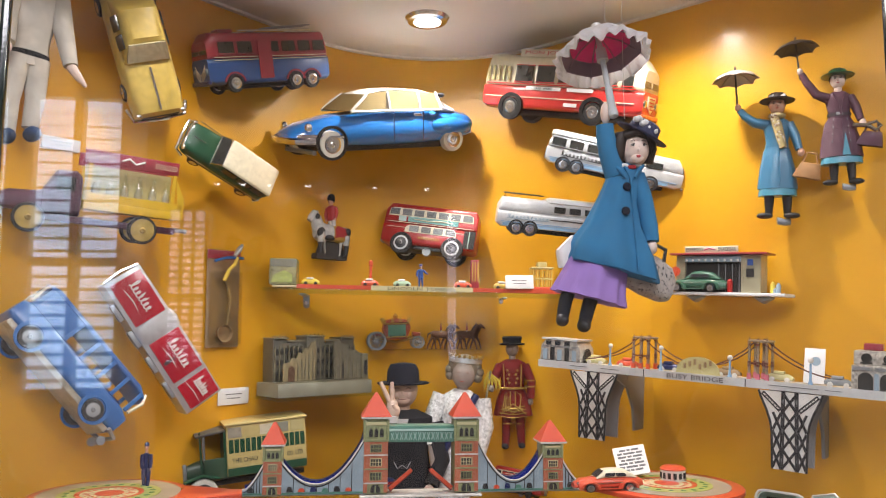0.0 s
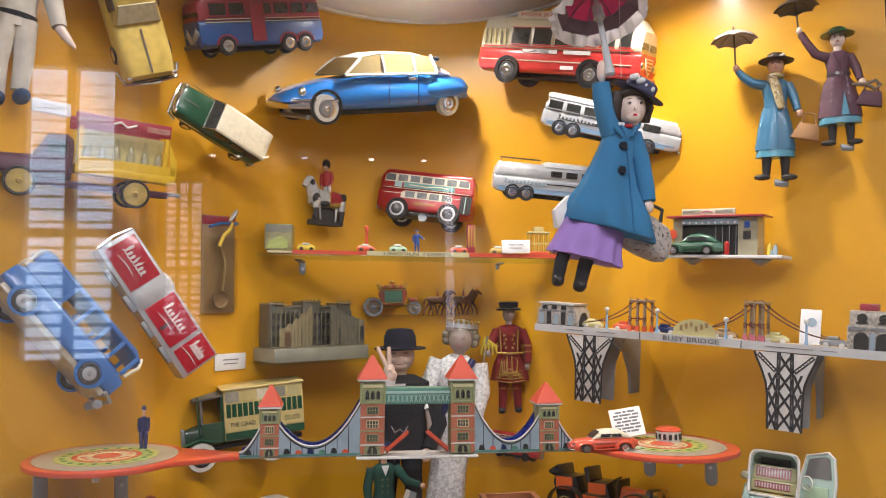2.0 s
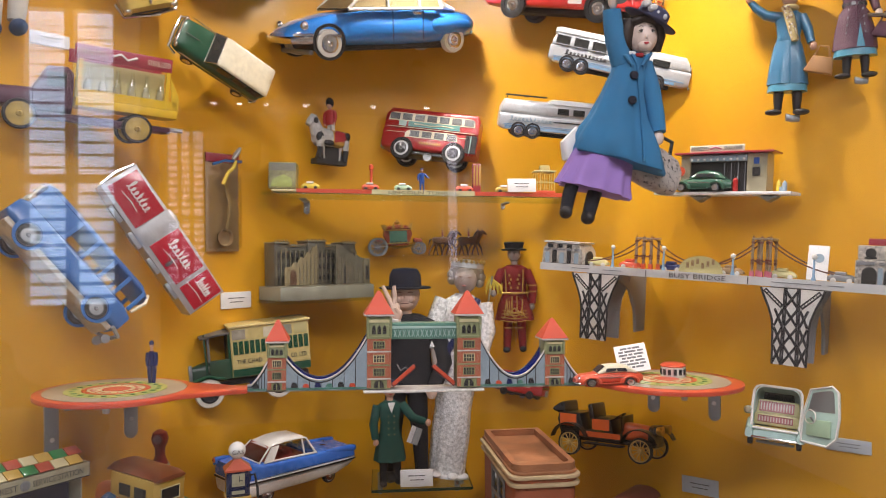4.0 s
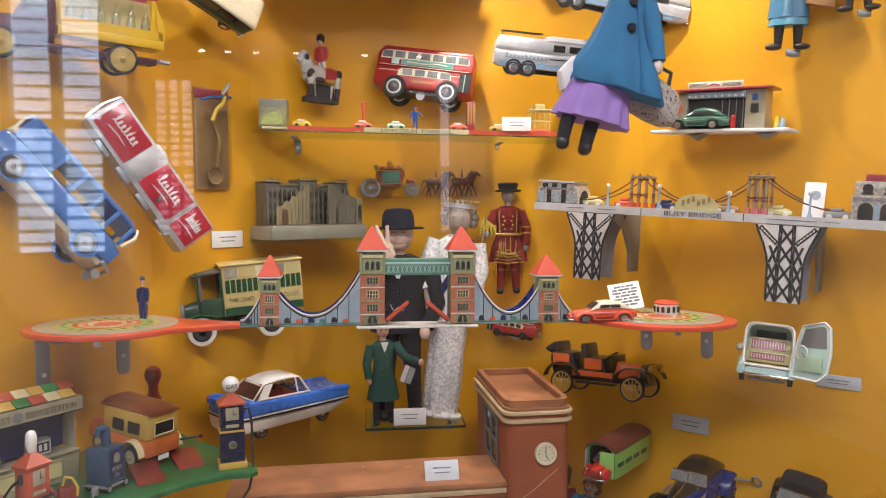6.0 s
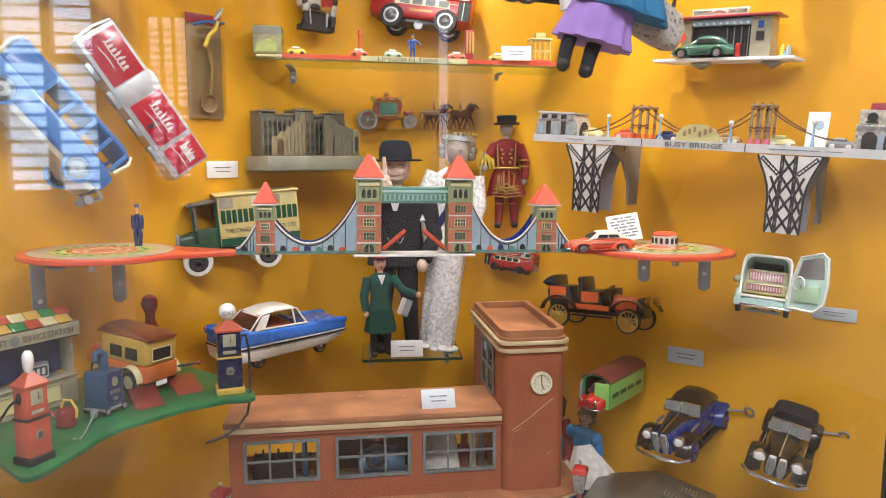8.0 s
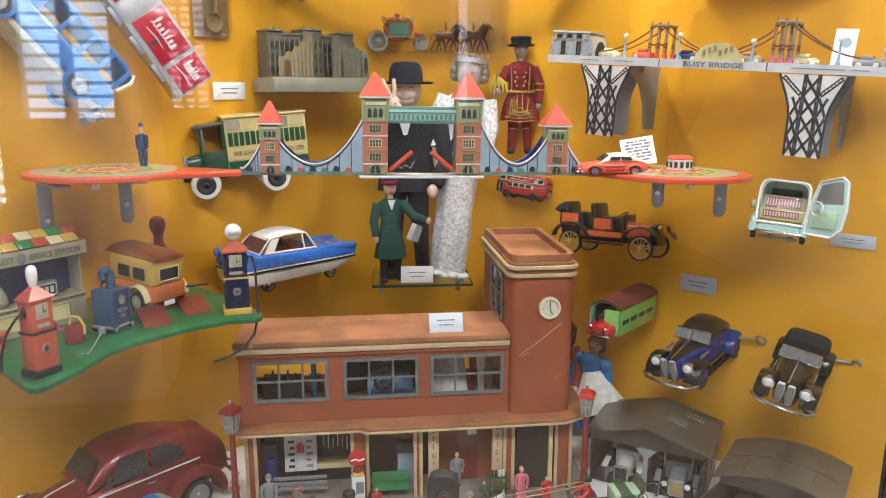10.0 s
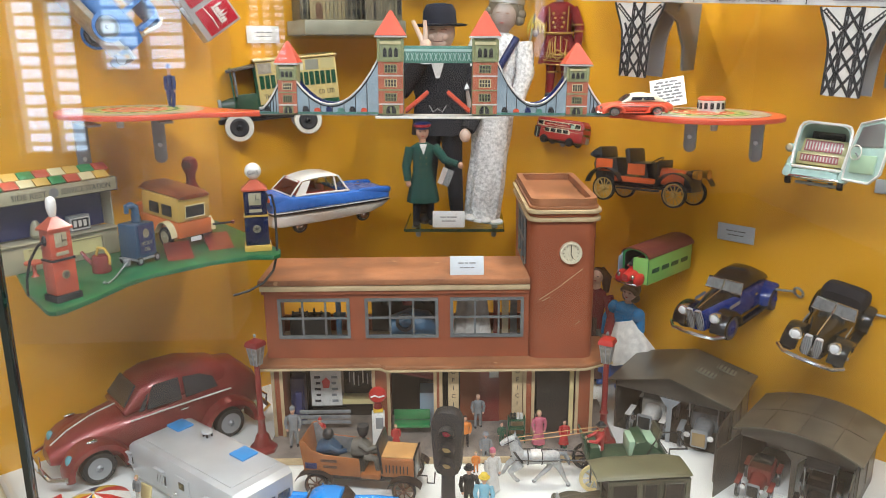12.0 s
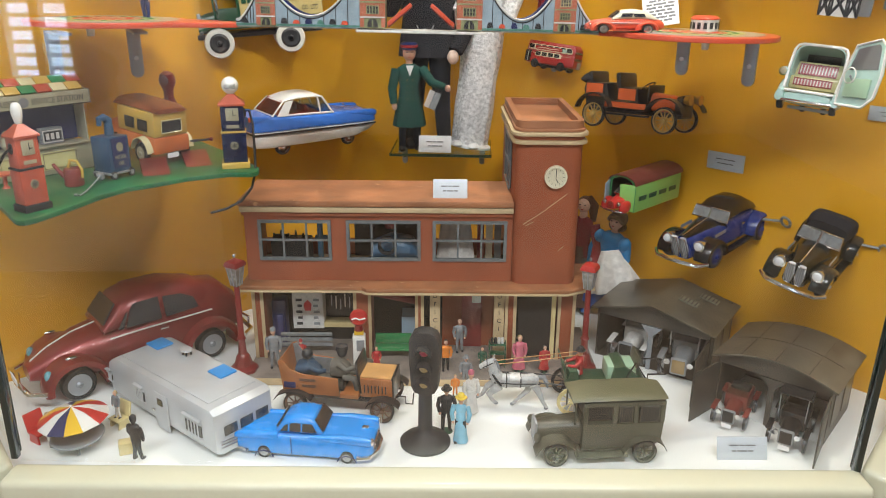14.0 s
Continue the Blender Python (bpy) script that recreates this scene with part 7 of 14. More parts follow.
def ds_car():
    t = thing("toy_saloon_car", HUNG["ds"][0], "blue tin saloon car with white roof and whitewall tyres", "toy car", "wall-hung toys", HUNG["ds"][1])
    st = [(-2.42, 0.55, 0.78, 0.35, 0.28), (-2.2, 0.36, 0.92, 0.58, 0.44), (-1.5, 0.24, 1.0, 0.74, 0.60), (-0.6, 0.22, 1.0, 0.82, 0.72), (0.6, 0.22, 0.98, 0.85, 0.74), (1.3, 0.24, 0.90, 0.84, 0.66), (1.9, 0.30, 0.76, 0.76, 0.54), (2.22, 0.36, 0.62, 0.60, 0.42), (2.30, 0.42, 0.54, 0.45, 0.34)]
    part("body", hull(bm_new(), st, 28, 3.2), "dsblue", t)
    rf = [(-1.42, 1.24, 1.29, 0.50, 0.40), (-1.25, 1.30, 1.36, 0.57, 0.44), (-0.75, 1.385, 1.455, 0.61, 0.46), (-0.2, 1.405, 1.48, 0.62, 0.46), (0.2, 1.395, 1.46, 0.61, 0.46), (0.50, 1.345, 1.39, 0.57, 0.46), (0.60, 1.32, 1.35, 0.54, 0.45)]
    part("roof", hull(bm_new(), rf, 26, 2.8), "white", t, "white roof")
    part("rear_quarter", hull(bm_new(), [(-1.80, 0.92, 1.03, 0.48, 0.40), (-1.55, 0.92, 1.14, 0.58, 0.48), (-1.30, 0.92, 1.30, 0.64, 0.50), (-1.22, 0.92, 1.32, 0.64, 0.50)], 22, 3), "white", t)
    for s in (1, -1):
        for x0, x1 in ((1.04, 0.58), (0.10, 0.10), (-0.68, -0.68), (-1.25, -1.16)):
            part("pillar", tube(bm_new(), [(x0, s * 0.70, 0.985), ((x0 + x1) / 2, s * 0.67, 1.18), (x1, s * 0.575, 1.39 if x1 < 0.5 else 1.345)], 0.034, 8), "white", t)
        part("waist_rail", tube(bm_new(), [(1.04, s * 0.715, 0.985), (0.0, s * 0.725, 0.995), (-1.25, s * 0.68, 1.0)], 0.030, 6), "white", t)
        for q in ([(0.98, 1.0), (0.13, 1.0), (0.13, 1.40), (0.58, 1.36)], [(0.07, 1.0), (-0.65, 1.0), (-0.65, 1.41), (0.07, 1.41)], [(-0.71, 1.0), (-1.22, 1.0), (-1.13, 1.35), (-0.71, 1.41)]):
            part("side_window", sides(bm_new(), q, 0.70 * s, 1.0, 0.585 * s, 1.4, 0.016, both=False), "beigepane", t, "beige celluloid window")
        part("door_line", span(bm_new(), (0.07, s * 0.848, 0.36), (0.09, s * 0.856, 0.98)), "navy", t)
        part("door_line", span(bm_new(), (-0.69, s * 0.832, 0.36), (-0.67, s * 0.842, 0.98)), "navy", t)
        part("door_handle", box(bm_new(), (-0.52, s * 0.845, 0.90), (0.20, 0.05, 0.06), 0.015), "chrome", t)
        part("headlight", ball(bm_new(), (1.98, s * 0.62, 0.665), (0.085, 0.09, 0.10), 14), "chrome", t)
        part("wing_trim", tube(bm_new(), [(2.2, s * 0.56, 0.50), (1.9, s * 0.76, 0.50), (1.3, s * 0.86, 0.48)], 0.035, 6), "chrome", t)
        part("tail_light", cyl(bm_new(), (-1.22, s * 0.55, 1.335), (-1.40, s * 0.55, 1.315), 0.035, 0.05, 10), "ink", t)
        part("wheel_skirt", ball(bm_new(), (-1.50, s * 0.66, 0.62), (0.62, 0.12, 0.22), 18), "dsblue", t)
        for x, y in ((1.55, 0.74), (-1.57, 0.64)):
            w = wheel(t, (x, s * y, 0.33), 0.285, 0.20, "whitewall", "chrome", hub=0.66)
            if x > 0:
                part("arch", lathe(bm_new(), [(0.30, 0.0), (0.36, 0.0), (0.36, 0.05 * s), (0.30, 0.05 * s), (0.30, 0.0)], (x, s * (y + 0.045), 0.36), "y", 24, cap=False), "dark", t)
    part("windscreen", slab(bm_new(), [(1.05, -0.66, 1.0), (1.05, 0.66, 1.0), (0.61, 0.53, 1.335), (0.61, -0.53, 1.335)], 0.016), "beigepane", t)
    part("seat", box(bm_new(), (-0.1, 0, 1.0), (0.16, 1.0, 0.22), 0.05), "leadgrey", t)
    part("bumper", tube(bm_new(), [(1.9, -0.80, 0.40), (2.25, -0.62, 0.40), (2.38, 0, 0.40), (2.25, 0.62, 0.40), (1.9, 0.80, 0.40)], 0.07, 8), "chrome", t)
    part("rear_bumper", tube(bm_new(), [(-2.2, -0.5, 0.48), (-2.46, 0, 0.50), (-2.2, 0.5, 0.48)], 0.05, 8), "chrome", t)
    part("underbody", box(bm_new(), (0, 0, 0.24), (3.4, 1.2, 0.16), 0.05), "dark", t)
    part("axle_rod", cyl(bm_new(), (1.9, -0.7, 0.16), (1.9, 0.7, 0.16), 0.05, 0.05, 8), "steel", t)
    hang_hook(t, 0, -0.8, 0.6, -0.4)


M["beigepane"] = mat("beige celluloid pane", (0.30, 0.235, 0.115), rough=0.15, var=0.35, size=0.02, coat=0.6)
M["lightpane"] = mat("pale celluloid pane", (0.50, 0.45, 0.30), rough=0.15, var=0.25, size=0.03, coat=0.6)
ds_car()


def red_bus():
    t = thing("toy_city_bus", HUNG["redbus"][0], "red and cream tin city bus with printed sign", "toy bus", "wall-hung toys", HUNG["redbus"][1])
    bus_shell(t, 1.0, 0.27, 0.36, 0.05, "busred", "cream_tin", 0.185, ((0.19, "busred"), (0.115, "cream_tin")))
    side_windows(t, [(-0.28, -0.17), (-0.14, -0.03), (0.0, 0.11), (0.14, 0.24), (0.27, 0.35), (0.38, 0.44)], 0.205, 0.295, 0.134, 0.124, trim="busred")
    for s in (1, -1):
        for k in range(5):
            part("platform_bar", span(bm_new(), (-0.47 + 0.034 * k, s * 0.130, 0.205), (-0.455 + 0.034 * k, s * 0.136, 0.29)), "clay", t)
        sg = part("roof_sign", span(bm_new(), (-0.28, s * 0.095, 0.35), (0.28, s * 0.103, 0.392), 0.002), "cream_tin", t, "cream roof board lettered in red")
        if s < 0:
            write("lettering", "MON JOUET FAVORI", 0.026, Matrix.Translation((0, -0.1032, 0.371)) @ FACE, "redink", sg, width=0.50, depth=0.002)
        pl = part("side_plate", span(bm_new(), (-0.20, s * 0.134, 0.158), (0.02, s * 0.138, 0.178)), "paper", t)
        if s < 0:
            write("lettering", "GARE - MAIRIE", 0.013, Matrix.Translation((-0.09, -0.1382, 0.168)) @ FACE, "ink", pl, depth=0.001)
        part("side_plate", span(bm_new(), (0.06, s * 0.134, 0.158), (0.22, s * 0.138, 0.178)), "paper", t)
        part("number_plate", span(bm_new(), (0.05, s * 0.134, 0.075), (0.13, s * 0.138, 0.095)), "paper", t)
        for x in (-0.29, 0.23):
            part("wheel_arch", lathe(bm_new(), [(0.055, 0), (0.078, 0), (0.078, 0.02 * s), (0.055, 0.02 * s), (0.055, 0)], (x, s * 0.125, 0.06), "y", 22, cap=False), "black", t)
            wheel(t, (x, s * 0.122, 0.055), 0.056, 0.036)
        part("front_window", slab(bm_new(), [(0.492, s * 0.012, 0.205), (0.492, s * 0.105, 0.205), (0.480, s * 0.095, 0.29), (0.480, s * 0.012, 0.29)], 0.014), "window", t)
        part("headlight", ball(bm_new(), (0.499, s * 0.085, 0.12), (0.014, 0.022, 0.022), 12), "chrome", t)
    part("grille_shield", prism(bm_new(), [(-0.055, 0.165), (0.055, 0.165), (0.045, 0.11), (0.0, 0.075), (-0.045, 0.11)], 0.494, 0.506, "x"), "cream_tin", t)
    for k in range(4):
        part("grille_line", span(bm_new(), (0.5065, -0.04 + 0.006 * k, 0.15 - 0.018 * k), (0.509, 0.04 - 0.006 * k, 0.156 - 0.018 * k)), "redink", t)
    part("bumper", box(bm_new(), (0.508, 0, 0.055), (0.02, 0.24, 0.022), 0.006), "oranges", t)
    part("underframe", box(bm_new(), (0, 0, 0.035), (0.8, 0.15, 0.03), 0.006), "dark", t)
    part("roof", hull(bm_new(), [(-0.47, 0.345, 0.368, 0.10, 0.07), (0.44, 0.345, 0.368, 0.10, 0.07)], 14, 3), "cream_tin", t)
    hang_hook(t, 0.0, 0.13, 0.2, 0.10)


red_bus()


def coach(key, label, deck):
    t = thing("toy_coach", HUNG[key][0], label, "toy bus", "wall-hung toys", HUNG[key][1])
    bus_shell(t, 1.0, 0.25, 0.26, 0.045, "coachwhite", "coachwhite", 0.165, ((0.085, "coachblue"),), p=4.0)
    for s in (1, -1):
        part("flank_band", span(bm_new(), (-0.46, s * 0.1225, 0.055), (0.40, s * 0.1255, 0.078)), "coachblue", t)
        for x in (-0.36, -0.26, 0.28):
            part("wheel_arch", lathe(bm_new(), [(0.043, 0), (0.056, 0), (0.056, 0.012 * s), (0.043, 0.012 * s), (0.043, 0)], (x, s * 0.117, 0.05), "y", 20, cap=False), "ink", t)
            wheel(t, (x, s * 0.112, 0.046), 0.045, 0.03, hub=0.7)
        part("line", tube(bm_new(), [(-0.12, s * 0.1275, 0.125), (0.02, s * 0.1275, 0.128), (0.16, s * 0.1275, 0.123)], 0.0035, 5), "ink", t)
        script(t, -0.24 if deck else -0.28, s * 0.1262, 0.122, 0.30, 0.036, 0.0032, "greyblue" if not deck else "ink", 11, -s)
        part("headlight", ball(bm_new(), (0.497, s * 0.085, 0.085), (0.012, 0.018, 0.018), 10), "chrome", t)
        part("front_window", slab(bm_new(), [(0.486, s * 0.01, 0.165), (0.486, s * 0.10, 0.165), (0.470, s * 0.09, 0.215), (0.470, s * 0.01, 0.215)], 0.02), "window", t)
    if deck:
        side_windows(t, [(-0.47, -0.37), (-0.34, -0.24), (-0.21, -0.11), (-0.08, 0.02), (0.05, 0.15)], 0.175, 0.232, 0.124, 0.114, trim="steel")
        side_windows(t, [(0.22, 0.34)], 0.165, 0.205, 0.124, 0.118)
        part("raised_deck", hull(bm_new(), [(-0.49, 0.24, 0.285, 0.10, 0.08), (-0.46, 0.24, 0.295, 0.115, 0.09), (0.15, 0.24, 0.295, 0.115, 0.09), (0.24, 0.24, 0.262, 0.10, 0.085)], 18, 4), "coachwhite", t)
        part("rear_ribs", box(bm_new(), (-0.502, 0, 0.11), (0.008, 0.18, 0.09), 0.003), "coachblue", t)
    else:
        side_windows(t, [(-0.10, -0.02), (0.01, 0.09), (0.12, 0.20), (0.23, 0.31)], 0.18, 0.222, 0.124, 0.116)
        part("deck_top", hull(bm_new(), [(-0.16, 0.235, 0.268, 0.10, 0.085), (-0.12, 0.235, 0.283, 0.115, 0.09), (0.32, 0.235, 0.283, 0.115, 0.09), (0.40, 0.235, 0.26, 0.10, 0.085)], 18, 4), "coachwhite", t)
        part("luggage_rail", tube(bm_new(), [(-0.46, -0.08, 0.262), (-0.46, -0.08, 0.288), (-0.18, -0.08, 0.288), (-0.18, 0.08, 0.288), (-0.46, 0.08, 0.288), (-0.46, -0.08, 0.288)], 0.005, 6), "ink", t)
    part("bumper", box(bm_new(), (0.506, 0, 0.055), (0.016, 0.22, 0.022), 0.005), "chrome", t)
    part("underframe", box(bm_new(), (0, 0, 0.03), (0.75, 0.15, 0.03), 0.006), "dark", t)
    hang_hook(t, 0.0, 0.12, 0.15, 0.16)


coach("coach1", "white tin coach with raised deck and blue stripe", True)
coach("coach2", "white tin coach with roof rail and blue flank", False)


def estate_car():
    t = thing("toy_estate_car", HUNG["wagon"][0], "green tin estate car with white roof", "toy car", "wall-hung toys", HUNG["wagon"][1])
    st = [(-0.50, 0.06, 0.20, 0.165, 0.15), (-0.47, 0.05, 0.215, 0.19, 0.165), (0.1, 0.05, 0.22, 0.20, 0.175), (0.35, 0.05, 0.205, 0.195, 0.165), (0.47, 0.06, 0.19, 0.18, 0.15), (0.50, 0.07, 0.17, 0.16, 0.13)]
    part("body", hull(bm_new(), st, 24, 4.5), "green", t)
    part("cabin", hull(bm_new(), [(-0.49, 0.20, 0.30, 0.165, 0.145), (-0.46, 0.20, 0.325, 0.17, 0.15), (0.08, 0.20, 0.325, 0.17, 0.15), (0.20, 0.20, 0.225, 0.17, 0.16)], 22, 5), "green", t)
    part("roof", hull(bm_new(), [(-0.492, 0.305, 0.325, 0.162, 0.145), (-0.47, 0.31, 0.338, 0.168, 0.15), (0.07, 0.31, 0.338, 0.168, 0.15), (0.115, 0.30, 0.318, 0.16, 0.148)], 18, 5), "cream_tin", t, "cream-white roof panel")
    side_windows(t, [(-0.45, -0.30), (-0.27, -0.12), (-0.09, 0.07)], 0.225, 0.295, 0.172, 0.160, th=0.012)
    part("windscreen", slab(bm_new(), [(0.19, -0.155, 0.225), (0.19, 0.155, 0.225), (0.115, 0.145, 0.305), (0.115, -0.145, 0.305)], 0.012), "window", t)
    fr = tube(bm_new(), [(0.20, -0.165, 0.222), (0.20, 0.165, 0.222), (0.115, 0.152, 0.312), (0.115, -0.152, 0.312), (0.20, -0.165, 0.222)], 0.007, 6)
    part("windscreen_trim", fr, "chrome", t)
    part("rear_window", slab(bm_new(), [(-0.50, -0.13, 0.22), (-0.50, 0.13, 0.22), (-0.488, 0.125, 0.295), (-0.488, -0.125, 0.295)], 0.008), "window", t)
    part("front_bumper", tube(bm_new(), [(0.44, -0.20, 0.075), (0.52, -0.17, 0.075), (0.53, 0, 0.075), (0.52, 0.17, 0.075), (0.44, 0.20, 0.075)], 0.018, 8), "chrome", t)
    part("grille", box(bm_new(), (0.50, 0, 0.13), (0.02, 0.24, 0.06), 0.01), "chrome", t)
    part("rear_bumper", tube(bm_new(), [(-0.45, -0.20, 0.075), (-0.52, -0.16, 0.075), (-0.52, 0.16, 0.075), (-0.45, 0.20, 0.075)], 0.015, 8), "chrome", t)
    for s in (1, -1):
        part("headlight", ball(bm_new(), (0.495, s * 0.145, 0.16), (0.02, 0.028, 0.028), 12), "chrome", t)
        part("side_strip", span(bm_new(), (-0.46, s * 0.196, 0.15), (0.44, s * 0.201, 0.16)), "chrome", t)
        for x in (0.30, -0.30):
            wheel(t, (x, s * 0.17, 0.06), 0.065, 0.05)
    part("bonnet_ornament", tube(bm_new(), [(0.46, 0, 0.197), (0.32, 0, 0.212)], 0.007, 6), "chrome", t)
    hang_hook(t, 0.0, 0.0, 0.05, -0.04)


estate_car()


# car yellow with the haze of the glass reflection mixed into the colour
M["straw"] = tin("straw yellow enamel dulled by painted haze", (0.58, 0.42, 0.09), rough=0.45, var=0.25, coat=0.1)


def yellow_car():
    t = thing("toy_saloon_car", HUNG["yellowcar"][0], "yellow tin saloon car hung nose down", "toy car", "wall-hung toys", HUNG["yellowcar"][1])
    st = [(-0.5, 0.06, 0.18, 0.16, 0.14), (-0.46, 0.05, 0.20, 0.19, 0.16), (0.1, 0.05, 0.20, 0.20, 0.17), (0.38, 0.05, 0.185, 0.20, 0.165), (0.48, 0.06, 0.165, 0.19, 0.15), (0.505, 0.08, 0.13, 0.17, 0.14)]
    part("body", hull(bm_new(), st, 24, 4.5), "straw", t)
    part("cabin", hull(bm_new(), [(-0.30, 0.18, 0.21, 0.16, 0.14), (-0.20, 0.18, 0.315, 0.165, 0.13), (0.0, 0.18, 0.32, 0.165, 0.13), (0.13, 0.18, 0.215, 0.165, 0.15)], 22, 4), "straw", t)
    part("windscreen", slab(bm_new(), [(0.135, -0.145, 0.215), (0.135, 0.145, 0.215), (0.035, 0.125, 0.305), (0.035, -0.125, 0.305)], 0.016), "lightpane", t, "pale windscreen pane")
    side_windows(t, [(-0.18, -0.08), (-0.05, 0.05)], 0.215, 0.285, 0.168, 0.148, th=0.012)
    part("front_bumper", tube(bm_new(), [(0.42, -0.21, 0.07), (0.51, -0.18, 0.07), (0.525, 0, 0.07), (0.51, 0.18, 0.07), (0.42, 0.21, 0.07)], 0.016, 8), "chrome", t)
    part("grille", box(bm_new(), (0.505, 0, 0.11), (0.012, 0.26, 0.04), 0.006), "dark", t)
    part("number_plate", box(bm_new(), (0.534, 0.03, 0.07), (0.008, 0.07, 0.03), 0.002), "paper", t)
    part("bonnet_spear", tube(bm_new(), [(0.47, 0, 0.175), (0.18, 0, 0.206)], 0.008, 6), "chrome", t)
    for s in (1, -1):
        part("headlight", ball(bm_new(), (0.49, s * 0.155, 0.135), (0.02, 0.028, 0.028), 12), "chrome", t)
        for x in (0.30, -0.30):
            wheel(t, (x, s * 0.17, 0.055), 0.065, 0.05)
    hang_hook(t, 0.0, 0.0, 0.04, -0.03)


yellow_car()


M["oldyellow"] = tin("faded yellow tin", (0.50, 0.36, 0.10), var=0.3)


def bottle_truck():
    t = thing("toy_bottle_truck", HUNG["bottletruck"][0], "yellow tin delivery truck with rows of glass bottles", "toy truck", "wall-hung toys", HUNG["bottletruck"][1])
    part("chassis", box(bm_new(), (-0.05, 0, 0.10), (0.86, 0.20, 0.04), 0.01), "plum", t)
    part("bed", prism(bm_new(), [(0.06, 0.17), (-0.50, 0.17), (-0.50, 0.22), (0.06, 0.22)], -0.16, 0.16, "y", 0.006), "yellow", t)
    for s in (1, -1):
        part("bed_side", span(bm_new(), (-0.49, s * 0.148, 0.2205), (0.05, s * 0.158, 0.27)), "yellow", t)
        part("tail_fin", prism(bm_new(), [(-0.50, 0.21), (-0.47, 0.21), (-0.44, 0.42), (-0.50, 0.30)], s * 0.150, s * 0.158, "y"), "yellow", t)
        part("rack_post", span(bm_new(), (0.035, s * 0.145, 0.271), (0.055, s * 0.157, 0.44)), "yellow", t)
        part("rack_post", span(bm_new(), (-0.44, s * 0.145, 0.271), (-0.42, s * 0.157, 0.44)), "yellow", t)
        sg = part("sign_board", span(bm_new(), (-0.45, s * 0.135, 0.44), (0.08, s * 0.150, 0.52), 0.004), "oldred", t, "dark red sign board lettered in cream")
        if s > 0:
            m = Matrix.Translation((0.0, 0.1502, 0.48)) @ pose(0, 0, 0, 90, 0, 180)
            write("lettering", "EVERY BOTTLE", 0.030, m @ Matrix.Translation((0.005, 0, 0)), "cream_tin", sg, width=0.15, depth=0.002)
            write("lettering", "STERILIZED", 0.030, m @ Matrix.Translation((0.375, 0, 0)), "cream_tin", sg, width=0.13, depth=0.002)
            part("white_stroke", tube(bm_new(), [(-0.12, 0.152, 0.478), (-0.16, 0.153, 0.497), (-0.20, 0.153, 0.47), (-0.25, 0.152, 0.492)], 0.007, 6), "white", sg)
        for k in range(6):
            x = 0.0 - 0.08 * k
            b = lathe(bm_new(), [(0.026, 0.222), (0.028, 0.23), (0.028, 0.31), (0.024, 0.335), (0.011, 0.365), (0.011, 0.395), (0.014, 0.397), (0.014, 0.405), (0.004, 0.406)], (x, s * 0.105, 0), n=14)
            part("bottle", b, "bottleglass", t, "small clear glass bottle")
            part("bottle_fill", lathe(bm_new(), [(0.020, 0.228), (0.022, 0.30), (0.010, 0.335)], (x, s * 0.105, 0), n=10), "lightpane", t)
    part("back_board", span(bm_new(), (-0.44, -0.01, 0.221), (0.05, 0.01, 0.44)), "clay", t)
    part("bonnet", hull(bm_new(), [(0.24, 0.12, 0.25, 0.11, 0.09), (0.44, 0.12, 0.235, 0.10, 0.08), (0.50, 0.13, 0.20, 0.08, 0.06)], 16, 3.5), "plum", t)
    part("cab", hull(bm_new(), [(0.07, 0.12, 0.36, 0.14, 0.11), (0.10, 0.12, 0.39, 0.15, 0.12), (0.20, 0.12, 0.38, 0.15, 0.12), (0.27, 0.12, 0.25, 0.14, 0.13)], 18, 4), "plum", t)
    side_windows(t, [(0.11, 0.21)], 0.26, 0.34, 0.152, 0.138, th=0.01)
    for s in (1, -1):
        wheel(t, (0.33, s * 0.13, 0.085), 0.085, 0.05, "rubber", "oldyellow", hub=0.78)
        wheel(t, (-0.28, s * 0.13, 0.085), 0.085, 0.05, "rubber", "oldyellow", hub=0.8)
    part("tow_hook", tube(bm_new(), [(-0.47, 0.05, 0.11), (-0.56, 0.05, 0.11)], 0.014, 6), "steel", t)
    hang_hook(t, -0.1, -0.15, 0.2, -0.04)


bottle_truck()


